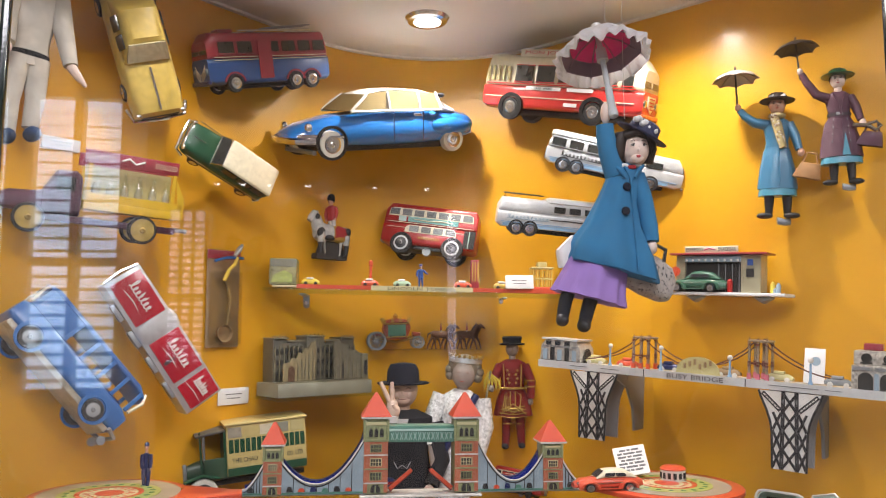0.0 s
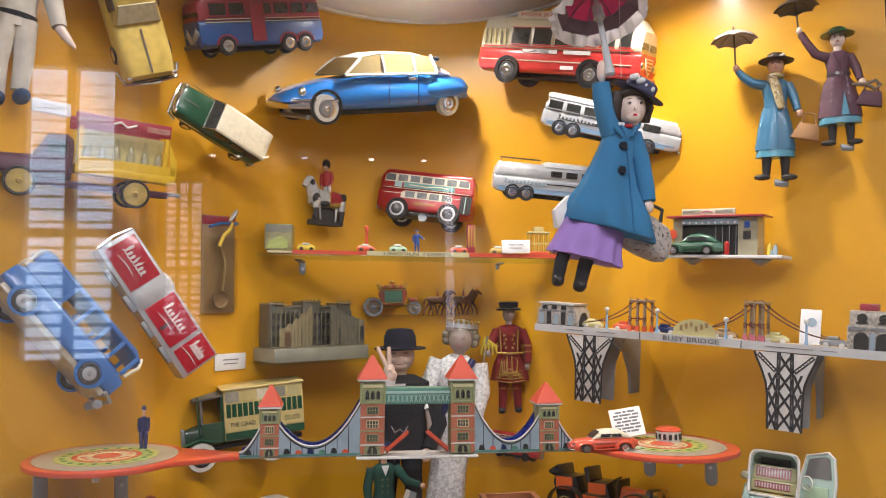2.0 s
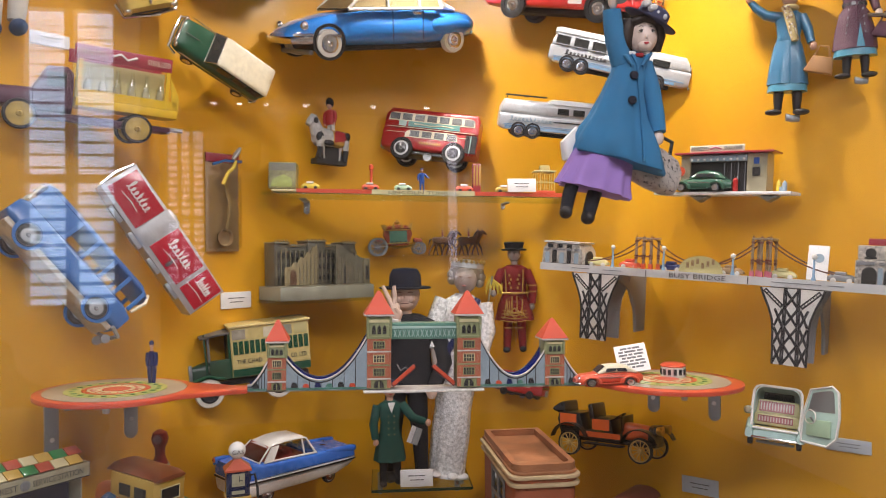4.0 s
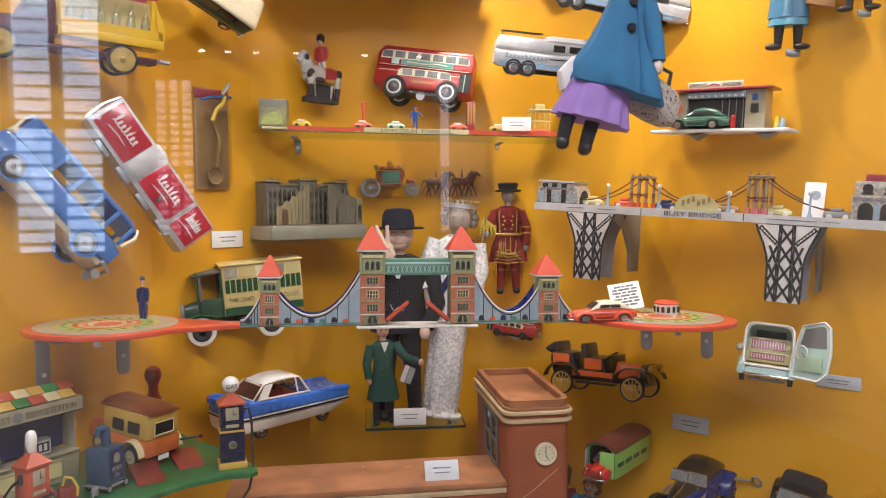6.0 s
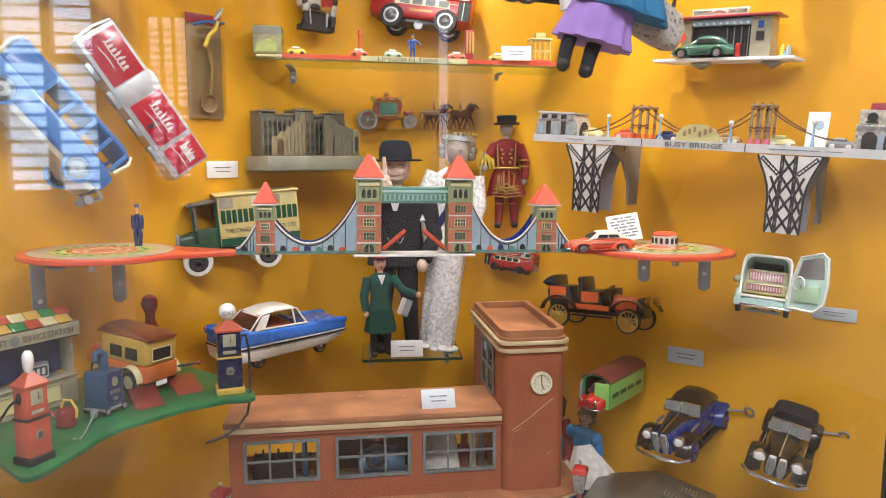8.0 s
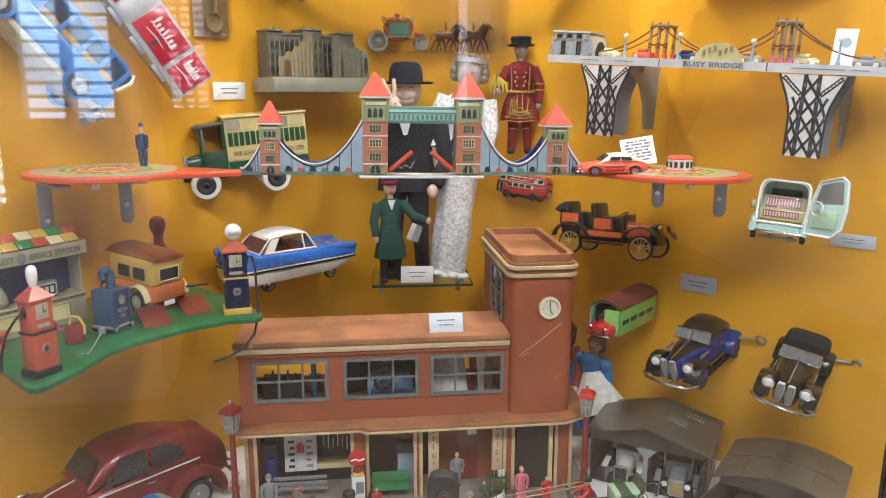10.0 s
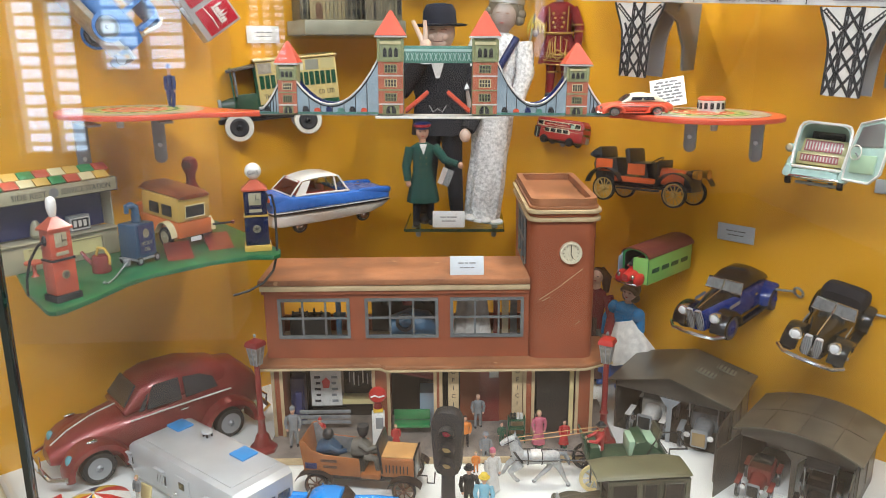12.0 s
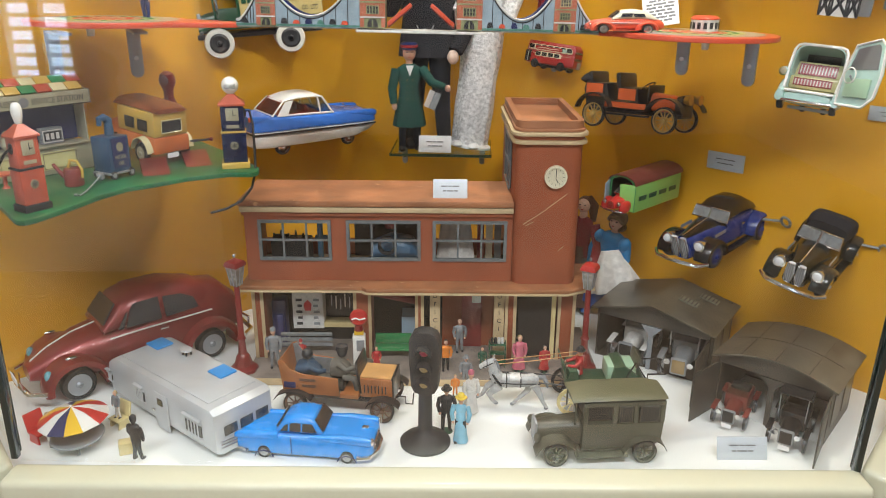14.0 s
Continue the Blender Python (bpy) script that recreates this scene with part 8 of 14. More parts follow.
def blue_bus():
    t = thing("toy_open_bus", HUNG["bluebus"][0], "blue tin toy bus with open windows, hung nose down", "toy bus", "wall-hung toys", HUNG["bluebus"][1])
    w = 0.15
    part("lower_body", hull(bm_new(), [(-0.5, 0.08, 0.20, w * 0.85, w * 0.85), (-0.46, 0.06, 0.22, w, w), (0.42, 0.06, 0.22, w, w), (0.5, 0.08, 0.20, w * 0.85, w * 0.85)], 22, 6), "bluetin", t)
    part("roof", hull(bm_new(), [(-0.49, 0.36, 0.39, w * 0.75, w * 0.6), (-0.42, 0.36, 0.42, w, w * 0.8), (0.40, 0.36, 0.42, w, w * 0.8), (0.50, 0.35, 0.38, w * 0.8, w * 0.6)], 20, 3.5), "bluetin", t)
    part("front_rim", tube(bm_new(), [(0.47, -0.13, 0.22), (0.495, -0.13, 0.33), (0.48, -0.08, 0.40), (0.48, 0.08, 0.40), (0.495, 0.13, 0.33), (0.47, 0.13, 0.22)], 0.012, 8), "cream_tin", t)
    part("rear_rim", tube(bm_new(), [(-0.47, -0.135, 0.22), (-0.485, -0.135, 0.33), (-0.46, -0.08, 0.41), (-0.46, 0.08, 0.41), (-0.485, 0.135, 0.33), (-0.47, 0.135, 0.22)], 0.010, 8), "cream_tin", t)
    for s in (1, -1):
        for x in (-0.44, -0.16, 0.0, 0.16, 0.30, 0.44):
            part("window_pillar", span(bm_new(), (x - 0.014, s * 0.134, 0.21), (x + 0.014, s * 0.146, 0.37), 0.003), "bluetin", t)
        part("rear_quarter", span(bm_new(), (-0.44, s * 0.136, 0.21), (-0.16, s * 0.144, 0.37), 0.003), "bluetin", t)
        for x in (-0.30, 0.30):
            part("wheel_arch", lathe(bm_new(), [(0.075, 0), (0.10, 0), (0.10, 0.012 * s), (0.075, 0.012 * s), (0.075, 0)], (x, s * 0.145, 0.07), "y", 22, cap=False), "bluetin", t)
            wheel(t, (x, s * 0.14, 0.06), 0.075, 0.045, "rubber", "steel", hub=0.6)
    part("underside", box(bm_new(), (0, 0, 0.045), (0.92, 0.26, 0.04), 0.008), "oldcream", t, "grubby cream underside plate")
    part("seats", box(bm_new(), (0.05, 0, 0.23), (0.7, 0.16, 0.03), 0.008), "navy", t)
    part("bumper", tube(bm_new(), [(0.46, -0.15, 0.06), (0.54, -0.10, 0.06), (0.54, 0.10, 0.06), (0.46, 0.15, 0.06)], 0.014, 8), "steel", t)
    for s in (1, -1):
        part("caster", cyl(bm_new(), (0.50, s * 0.06, 0.0), (0.50, s * 0.08, 0.0), 0.03, 0.03, 12), "steel", t)
    hang_hook(t, 0.0, 0.14, 0.2, 0.06)


M["bluetin"] = tin("cornflower blue tin", (0.02, 0.125, 0.38), rough=0.3, coat=0.5)
M["oldcream"] = tin("grubby cream tin", (0.42, 0.38, 0.30), var=0.4)
blue_bus()


def cola_truck():
    t = thing("toy_drinks_truck", HUNG["colatruck"][0], "silver and red tin drinks truck hung nose down", "toy truck", "wall-hung toys", HUNG["colatruck"][1])
    part("body", prism(bm_new(), [(-0.5, 0.02), (0.5, 0.0), (0.5, 0.27), (0.1, 0.28), (-0.5, 0.28)], -0.132, 0.13, "y", 0.012), "silver", t)
    for x0, x1, k in ((-0.47, -0.16, 0), (-0.02, 0.28, 1), (0.31, 0.485, 2)):
        pn = part("side_panel", prism(bm_new(), [(x0, 0.045), (x1, 0.04), (x1, 0.255), (x0, 0.262)], -0.140, -0.1325, "y", 0.003), "colared", t, "glossy red panel with a white stroke")
        cx = (x0 + x1) / 2
        m = (x1 - x0) / 0.30
        script(pn, cx, -0.1425, 0.17, 0.20 * m, 0.075, 0.0052, "white", 7)
        part("white_stroke", tube(bm_new(), [(cx - 0.09, -0.1415, 0.105), (cx, -0.1425, 0.115), (cx + 0.07, -0.1415, 0.108)], [0.002, 0.004, 0.002], 6), "white", pn)
    part("bottle_emblem", prism(bm_new(), [(0.13, 0.055), (0.15, 0.055), (0.152, 0.09), (0.145, 0.12), (0.144, 0.14), (0.136, 0.14), (0.135, 0.12), (0.128, 0.09)], -0.1435, -0.1405, "y"), "ink", t)
    part("cab_band", hull(bm_new(), [(-0.15, 0.0, 0.30, 0.142, 0.13), (-0.09, -0.005, 0.31, 0.15, 0.135), (-0.03, 0.0, 0.30, 0.142, 0.13)], 20, 6), "silver", t, "rounded silver cab section")
    part("end_rail", tube(bm_new(), [(-0.505, -0.12, 0.03), (-0.52, -0.12, 0.15), (-0.505, -0.12, 0.27)], 0.01, 6), "chrome", t)
    for k in range(4):
        part("step", box(bm_new(), (-0.30 + 0.2 * k, -0.10, -0.005), (0.12, 0.05, 0.03), 0.006), "steel", t)
    hang_hook(t, 0, 0.12, 0.14, 0.06)


M["colared"] = tin("glossy red tin", (0.46, 0.012, 0.03), rough=0.2, coat=0.8)
cola_truck()


def double_decker(key, label, detail):
    flip = -1 if key == "smallbus" else 1
    t = thing("toy_double_decker", HUNG[key][0], label, "toy bus", "wall-hung toys", HUNG[key][1])
    H = 0.52 if detail else 0.46
    bus_shell(t, 1.0, 0.30, H, 0.08, "pillarred", "pillarred", 0.30, ((0.305, "cream_tin"), (0.25, "cream_tin")), p=7.0, nose=0.035)
    for sd in (1, -1):
        for x0, x1, z0, z1, y in ((-0.455, 0.455, H - 0.148, H - 0.058, 0.1405), (-0.295, 0.26, 0.205, 0.285, 0.1475)):
            part("window_strip", prism(bm_new(), [(x0, z0), (x1, z0), (x1 - 0.01, z1 - 0.02), (x1 - 0.05, z1), (x0 + 0.05, z1), (x0 + 0.01, z1 - 0.02)], sd * (y - 0.012), sd * (y + 0.003), "y"), "cream_tin", t, "cream window frame strip")
    xs = [(-0.44 + 0.13 * k, -0.34 + 0.13 * k) for k in range(7)]
    side_windows(t, xs, H - 0.135, H - 0.07, 0.1445, 0.1425, "greypane" if detail else "window")
    side_windows(t, [(-0.28 + 0.13 * k, -0.18 + 0.13 * k) for k in range(4)], 0.215, 0.275, 0.1515, 0.1495, "greypane" if detail else "window")
    for s in (1, -1):
        bd = part("advert_board", span(bm_new(), (-0.30, s * 0.146, 0.318), (0.24, s * 0.152, 0.372)), "adteal" if detail else "pillarred", t, "printed advert board")
        part("advert_stroke", tube(bm_new(), [(-0.24, s * 0.153, 0.345), (-0.12, s * 0.154, 0.352), (0.0, s * 0.154, 0.340), (0.18, s * 0.153, 0.348)], 0.006, 5), "cream_tin", bd)
        part("panel", span(bm_new(), (0.26, s * 0.146, 0.318), (0.34, s * 0.152, 0.372)), "mint", t)
        if detail and s > 0:
            for k in range(9):
                part("lettering_bar", box(bm_new(), (0.09 - 0.026 * k, 0.152, 0.155), (0.014, 0.003, 0.026)), "gold", t)
        for x in (0.27, -0.27):
            wheel(t, (x, s * 0.14, 0.08), 0.118 if detail else 0.075, 0.05, "rubber", "coachwhite" if detail else "black", hub=0.66)
            part("wheel_hub", lathe(bm_new(), [(0.0, -0.04), (0.058, -0.034), (0.062, 0.0), (0.058, 0.034), (0.0, 0.04)], (x, s * 0.14, 0.08), "y", 16), "black", t)
    # the open platform's shade is a near-black sheet on the closed shell
    part("platform_shade", span(bm_new(), (-0.492, 0.142 if flip > 0 else -0.152, 0.10), (-0.375, 0.152 if flip > 0 else -0.142, 0.285)), "dark", t, "near-black sheet, painted shade of the rear platform opening")
    part("platform_rail", tube(bm_new(), [(-0.43, 0.156 * flip, 0.10), (-0.43, 0.156 * flip, 0.28)], 0.006, 6), "mint", t)
    part("cab_window", slab(bm_new(), [(0.497, -0.11, 0.21), (0.497, 0.11, 0.21), (0.49, 0.105, 0.28), (0.49, -0.105, 0.28)], 0.014), "window", t)
    part("upper_front_window", slab(bm_new(), [(0.49, -0.11, H - 0.135), (0.49, 0.11, H - 0.135), (0.478, 0.10, H - 0.07), (0.478, -0.10, H - 0.07)], 0.02), "window", t)
    part("radiator", box(bm_new(), (0.50, 0.05, 0.14), (0.02, 0.10, 0.11), 0.006), "steel", t)
    part("underframe", box(bm_new(), (0, 0, 0.06), (0.7, 0.2, 0.04), 0.008), "black", t)
    part("friction_wheel", cyl(bm_new(), (0.0, 0.06, 0.03), (0.0, 0.10, 0.03), 0.045, 0.045, 14), "steel", t)
    hang_hook(t, 0, -0.14 * flip, 0.25, -0.1 * flip)


double_decker("ldn", "red tin double-decker bus with cream window frames", True)
double_decker("smallbus", "small red tin double-decker bus", False)


def bubble_car():
    t = thing("toy_bubble_car", HUNG["isetta"][0], "pale mint tin bubble car with open front door", "toy car", "wall-hung toys", HUNG["isetta"][1])
    st = [(-0.75, 0.20, 0.45, 0.16, 0.12), (-0.60, 0.10, 0.68, 0.28, 0.20), (-0.30, 0.08, 0.94, 0.39, 0.32), (0.0, 0.08, 1.0, 0.40, 0.36), (0.13, 0.08, 0.99, 0.40, 0.37)]
    shell = hull(bm_new(), st, 28, 5.0, cap=False)
    ob = part("shell", shell, "mint", t)
    sol = ob.modifiers.new("thick", "SOLIDIFY")
    sol.thickness = 0.02
    part("nose", hull(bm_new(), [(0.10, 0.08, 0.27, 0.40, 0.38), (0.30, 0.08, 0.26, 0.38, 0.36), (0.38, 0.10, 0.24, 0.33, 0.32)], 20, 4), "mint", t)
    part("door_frame", tube(bm_new(), [(0.32, -0.37, 0.30), (0.20, -0.39, 0.62), (0.14, -0.375, 0.90), (0.13, -0.34, 0.965), (0.12, -0.27, 0.99), (0.12, 0.27, 0.99), (0.13, 0.34, 0.965), (0.14, 0.375, 0.90), (0.20, 0.39, 0.62), (0.32, 0.37, 0.30)], 0.024, 8), "white", t)
    part("sill", tube(bm_new(), [(0.33, -0.36, 0.27), (0.38, -0.2, 0.27), (0.38, 0.2, 0.27), (0.33, 0.36, 0.27)], 0.022, 8), "white", t)
    part("floor_pan", box(bm_new(), (0.10, 0, 0.292), (0.44, 0.70, 0.02), 0.006), "clay", t)
    part("seat_cushion", box(bm_new(), (-0.05, 0, 0.42), (0.26, 0.72, 0.20), 0.03), "clay", t, "yellow bench seat with pink checked panels")
    part("seat_back", box(bm_new(), (-0.20, 0, 0.62), (0.08, 0.72, 0.28), 0.03, rot=(0, -14, 0)), "clay", t)
    for j, (px, zz, hh, lean) in enumerate(((0.084, 0.43, 0.11, 0), (-0.157, 0.64, 0.18, -14))):
        pd = part("check_panel", box(bm_new(), (px, -0.02, zz), (0.006, 0.56, hh), 0.002, rot=(0, lean, 0)), "checks", t, "pink checked seat panel")
        for k in range(12):
            part("seat_check", box(bm_new(), (px + 0.004, -0.27 + 0.0455 * k, zz), (0.004, 0.018, hh * 0.72), 0, rot=(0, lean, 0)), "leadwhite", pd)
        for q in (-1, 1):
            part("panel_edge", box(bm_new(), (px + 0.004 + math.sin(radians(lean)) * q * hh * 0.46, -0.02, zz + q * hh * 0.46), (0.004, 0.56, 0.014), 0, rot=(0, lean, 0)), "darkred", pd)
    part("rear_glass", slab(bm_new(), [(-0.42, -0.26, 0.62), (-0.42, 0.26, 0.62), (-0.30, 0.24, 0.88), (-0.30, -0.24, 0.88)], 0.02), "window", t)
    for s in (1, -1):
        part("headlight", lathe(bm_new(), [(0.0, 0.07), (0.05, 0.06), (0.072, 0.0), (0.05, -0.08), (0.0, -0.12)], (0.22, s * 0.45, 0.55), "x", 16), "mint", t)
        part("headlight_glass", ball(bm_new(), (0.275, s * 0.45, 0.55), (0.02, 0.055, 0.055), 12), "lightpane", t)
        part("wing", hull(bm_new(), [(-0.05, 0.10, 0.30, 0.06, 0.05), (0.20, 0.08, 0.44, 0.09, 0.06), (0.40, 0.10, 0.26, 0.07, 0.05)], 14, 2.5), "mint", t, m=Matrix.Translation((0, s * 0.40, 0)))
        wheel(t, (0.22, s * 0.38, 0.10), 0.12, 0.08)
        wheel(t, (-0.5, s * 0.16, 0.10), 0.11, 0.07)
    part("bumper", tube(bm_new(), [(0.30, -0.45, 0.12), (0.42, -0.30, 0.12), (0.42, 0.30, 0.12), (0.30, 0.45, 0.12)], 0.025, 8), "chrome", t)
    # open door on the car's left, swung out
    d = Matrix.Translation((0.36, 0.40, 0.0)) @ Matrix.Rotation(radians(-40), 4, "Z") @ Matrix.Scale(1.04, 4)
    outline = [(0.02, 0.16), (0.50, 0.14), (0.66, 0.28), (0.70, 0.60), (0.66, 0.98), (0.55, 1.06), (0.16, 0.98), (0.04, 0.60)]
    dr = part("door", prism(bm_new(), outline, -0.02, 0.02, "x", 0.008), "mint", t, "open mint front door with window", m=d)
    part("door_window", prism(bm_new(), [(0.12, 0.64), (0.62, 0.66), (0.58, 0.96), (0.52, 1.0), (0.20, 0.93)], -0.026, 0.026, "x"), "greypane", dr)
    part("door_rim", tube(bm_new(), [(0.024, *outline[k % 8]) for k in range(9)], 0.020, 6), "white", dr)
    part("door_pocket", box(bm_new(), (0.035, 0.35, 0.40), (0.03, 0.44, 0.26), 0.01), "palegreen", dr)
    part("steering_wheel", lathe(bm_new(), [(0.10, -0.01), (0.115, 0), (0.10, 0.01)], (0.10, 0.24, 0.56), "x", 18, cap=False), "whitewall", dr)
    part("steering_column", tube(bm_new(), [(0.10, 0.24, 0.56), (0.03, 0.28, 0.46)], 0.015, 6), "steel", dr)
    part("axle", cyl(bm_new(), (0.02, -0.3, 0.03), (0.02, 0.3, 0.03), 0.025, 0.025, 8), "steel", t)
    hang_hook(t, -0.6, 0, 0.3, 0.0001)


bubble_car()


M["palebrass"] = mat("pale gold tin", (0.62, 0.44, 0.14), rough=0.45, metal=0.2, var=0.2)


def tourer():
    t = thing("toy_tourer_car", HUNG["tourer"][0], "orange and black open veteran tourer with gold spoked wheels", "toy car", "wall-hung toys", HUNG["tourer"][1])
    part("chassis", box(bm_new(), (0, 0, 0.14), (0.86, 0.18, 0.03), 0.006), "black", t)
    part("rear_body", prism(bm_new(), [(-0.42, 0.16), (-0.46, 0.30), (-0.44, 0.36), (-0.24, 0.36), (-0.20, 0.22), (-0.02, 0.22), (0.0, 0.33), (0.05, 0.33), (0.08, 0.20), (0.16, 0.20), (0.16, 0.16)], -0.14, 0.14, "y", 0.008), "black", t)
    part("bonnet", hull(bm_new(), [(0.14, 0.16, 0.31, 0.10, 0.08), (0.36, 0.16, 0.29, 0.088, 0.068)], 16, 3.5), "oranges", t)
    part("bonnet_nose", hull(bm_new(), [(0.361, 0.15, 0.295, 0.092, 0.07), (0.42, 0.15, 0.285, 0.09, 0.07)], 16, 3.5), "black", t)
    part("radiator", box(bm_new(), (0.42, 0, 0.22), (0.03, 0.16, 0.17), 0.01), "black", t)
    part("dashboard", box(bm_new(), (0.14, 0, 0.30), (0.015, 0.24, 0.13), 0.005), "black", t)
    for x in (-0.34, -0.07):
        part("seat", box(bm_new(), (x + 0.03, 0, 0.31), (0.12, 0.24, 0.06), 0.02), "black", t)
        part("seat_back", box(bm_new(), (x - 0.07, 0, 0.38), (0.05, 0.26, 0.14), 0.02, rot=(0, -10, 0)), "black", t)
    part("folded_hood", hull(bm_new(), [(-0.52, 0.36, 0.40, 0.12, 0.10), (-0.47, 0.34, 0.435, 0.15, 0.13), (-0.42, 0.35, 0.43, 0.15, 0.13), (-0.40, 0.36, 0.41, 0.14, 0.12)], 16, 3), "blackcloth", t)
    part("steering_wheel", lathe(bm_new(), [(0.055, -0.006), (0.062, 0), (0.055, 0.006)], n=18, cap=False), "black", t, m=pose(0.10, -0.06, 0.355, 0, -35, 0))
    for s in (1, -1):
        for x, r in ((0.33, 0.135), (-0.32, 0.135)):
            arch = []
            for k in range(10):
                a = radians(20 + 150 * k / 9)
                px, pz = x + r * 1.25 * math.cos(a), 0.12 + r * 1.12 * math.sin(a)
                arch.append([(px, s * 0.13, pz), (px, s * 0.21, pz), (px, s * 0.21, pz + 0.01), (px, s * 0.13, pz + 0.01)])
            part("mudguard", loft(bm_new(), arch), "black", t)
            spoked(t, (x, s * 0.17, 0.105), 0.105, 0.030, "palebrass", "rubber", 12)
        part("running_board", box(bm_new(), (0.0, s * 0.17, 0.12), (0.36, 0.08, 0.012), 0.004), "black", t)
        part("headlamp", lathe(bm_new(), [(0.0, -0.03), (0.03, -0.02), (0.04, 0.03), (0.0, 0.032)], (0.46, s * 0.08, 0.27), "x", 14), "brass", t)
        part("side_panel", span(bm_new(), (-0.43, s * 0.1402, 0.245), (-0.27, s * 0.1445, 0.35)), "oranges", t)
        part("side_panel", span(bm_new(), (-0.12, s * 0.1402, 0.235), (0.04, s * 0.1445, 0.325)), "oranges", t)
        part("side_panel", span(bm_new(), (-0.24, s * 0.1402, 0.17), (0.14, s * 0.1445, 0.215)), "oranges", t)
    hang_hook(t, 0, 0.1, 0.2, 0.3)


tourer()


def roadster(key, upper, lower, label, hood):
    t = thing("toy_convertible_car", HUNG[key][0], label, "toy car", "wall-hung toys", HUNG[key][1])
    st = [(-0.50, 0.09, 0.14, 0.08, 0.06), (-0.44, 0.06, 0.20, 0.13, 0.10), (-0.30, 0.05, 0.245, 0.155, 0.12), (-0.05, 0.05, 0.26, 0.155, 0.13), (0.12, 0.05, 0.255, 0.145, 0.115), (0.30, 0.06, 0.24, 0.11, 0.075), (0.44, 0.07, 0.225, 0.085, 0.05)]
    part("body", hull(bm_new(), st, 24, 3.6), lower, t)
    part("bonnet", hull(bm_new(), [(0.06, 0.17, 0.272, 0.14, 0.10), (0.25, 0.16, 0.258, 0.105, 0.06), (0.43, 0.14, 0.235, 0.075, 0.035)], 18, 2.6), upper, t)
    for s in (1, -1):
        for x, r in ((0.30, 0.11), (-0.32, 0.115)):
            rings = []
            for k in range(12):
                a = radians(-5 + 190 * k / 11)
                dx, dz = r * 1.3 * math.cos(a), r * 1.08 * math.sin(a)
                rings.append([(x + dx, s * 0.10, 0.09 + dz), (x + dx, s * 0.185, 0.09 + dz * 0.97), (x + dx * 0.9, s * 0.207, 0.09 + dz * 0.86), (x + dx * 0.76, s * 0.206, 0.09 + dz * 0.74), (x + dx * 0.78, s * 0.10, 0.09 + dz * 0.74)])
            part("wing", loft(bm_new(), rings), upper if x > 0 else lower, t)
            wheel(t, (x, s * 0.165, 0.085), 0.092, 0.06, "rubber", lower if key == "bmw1" else "chrome", hub=0.66)
        part("running_board", box(bm_new(), (-0.01, s * 0.165, 0.055), (0.40, 0.06, 0.015), 0.005), upper, t)
        part("headlight", lathe(bm_new(), [(0.0, -0.09), (0.025, -0.07), (0.043, 0.0), (0.043, 0.012), (0.0, 0.02)], (0.413, s * 0.125, 0.185), "x", 18), "chrome", t)
        part("headlight_glass", lathe(bm_new(), [(0.031, 0.0), (0.026, 0.012), (0.0, 0.018)], (0.428, s * 0.125, 0.185), "x", 16), "lamppane", t)
        gm = Matrix.Translation((0.455, s * 0.034, 0.162)) @ Matrix.Rotation(radians(-72), 4, "Y")
        kg = part("kidney_grille", hull(bm_new(), [(-0.085, -0.012, 0.012, 0.018, 0.018), (-0.01, -0.014, 0.014, 0.029, 0.029), (0.085, -0.012, 0.012, 0.022, 0.022)], 14, 3), "kidney", t, m=gm)
        part("grille_rim", tube(bm_new(), [(-0.085, -0.019, -0.013), (-0.01, -0.029, -0.015), (0.085, -0.022, -0.013), (0.085, 0.022, -0.013), (-0.01, 0.029, -0.015), (-0.085, 0.019, -0.013), (-0.085, -0.019, -0.013)], 0.0045, 6), "chrome", kg)
        for k in (-1, 0, 1):
            part("grille_bar", tube(bm_new(), [(-0.083, 0.010 * k, -0.014), (-0.01, 0.014 * k, -0.0165), (0.083, 0.011 * k, -0.014)], 0.0022, 6), "leadgrey", kg)
        part("bonnet_vent", span(bm_new(), (0.10, s * 0.138, 0.19), (0.24, s * 0.142, 0.215)), "steel", t)
        part("door_handle", box(bm_new(), (-0.10, s * 0.158, 0.20), (0.04, 0.012, 0.012), 0.003), "chrome", t)
    for s in (1, -1):
        part("windscreen", slab(bm_new(), [(0.112, s * 0.006, 0.262), (0.095, s * 0.138, 0.258), (0.058, s * 0.130, 0.326), (0.072, s * 0.006, 0.334)], 0.004), "greypane", t, "grey split windscreen pane")
        part("windscreen_frame", tube(bm_new(), [(0.113, s * 0.003, 0.261), (0.096, s * 0.142, 0.257), (0.057, s * 0.133, 0.329), (0.072, s * 0.003, 0.337), (0.113, s * 0.003, 0.261)], 0.0062, 6), "chrome", t)
    if hood == "up":
        part("hood", hull(bm_new(), [(0.060, 0.25, 0.338, 0.138, 0.115), (-0.05, 0.25, 0.372, 0.148, 0.112), (-0.20, 0.24, 0.365, 0.148, 0.105), (-0.32, 0.23, 0.295, 0.138, 0.10), (-0.36, 0.22, 0.25, 0.12, 0.10)], 20, 3.2), upper, t, "raised black hood")
    else:
        part("hood_folded", hull(bm_new(), [(-0.06, 0.24, 0.345, 0.145, 0.12), (-0.13, 0.25, 0.385, 0.165, 0.145), (-0.24, 0.24, 0.365, 0.165, 0.145), (-0.31, 0.22, 0.27, 0.15, 0.12)], 20, 4), "blackcloth", t, "rolled black fabric hood")
        part("cockpit", box(bm_new(), (0.0, 0, 0.262), (0.12, 0.22, 0.012), 0.004), "dark", t)
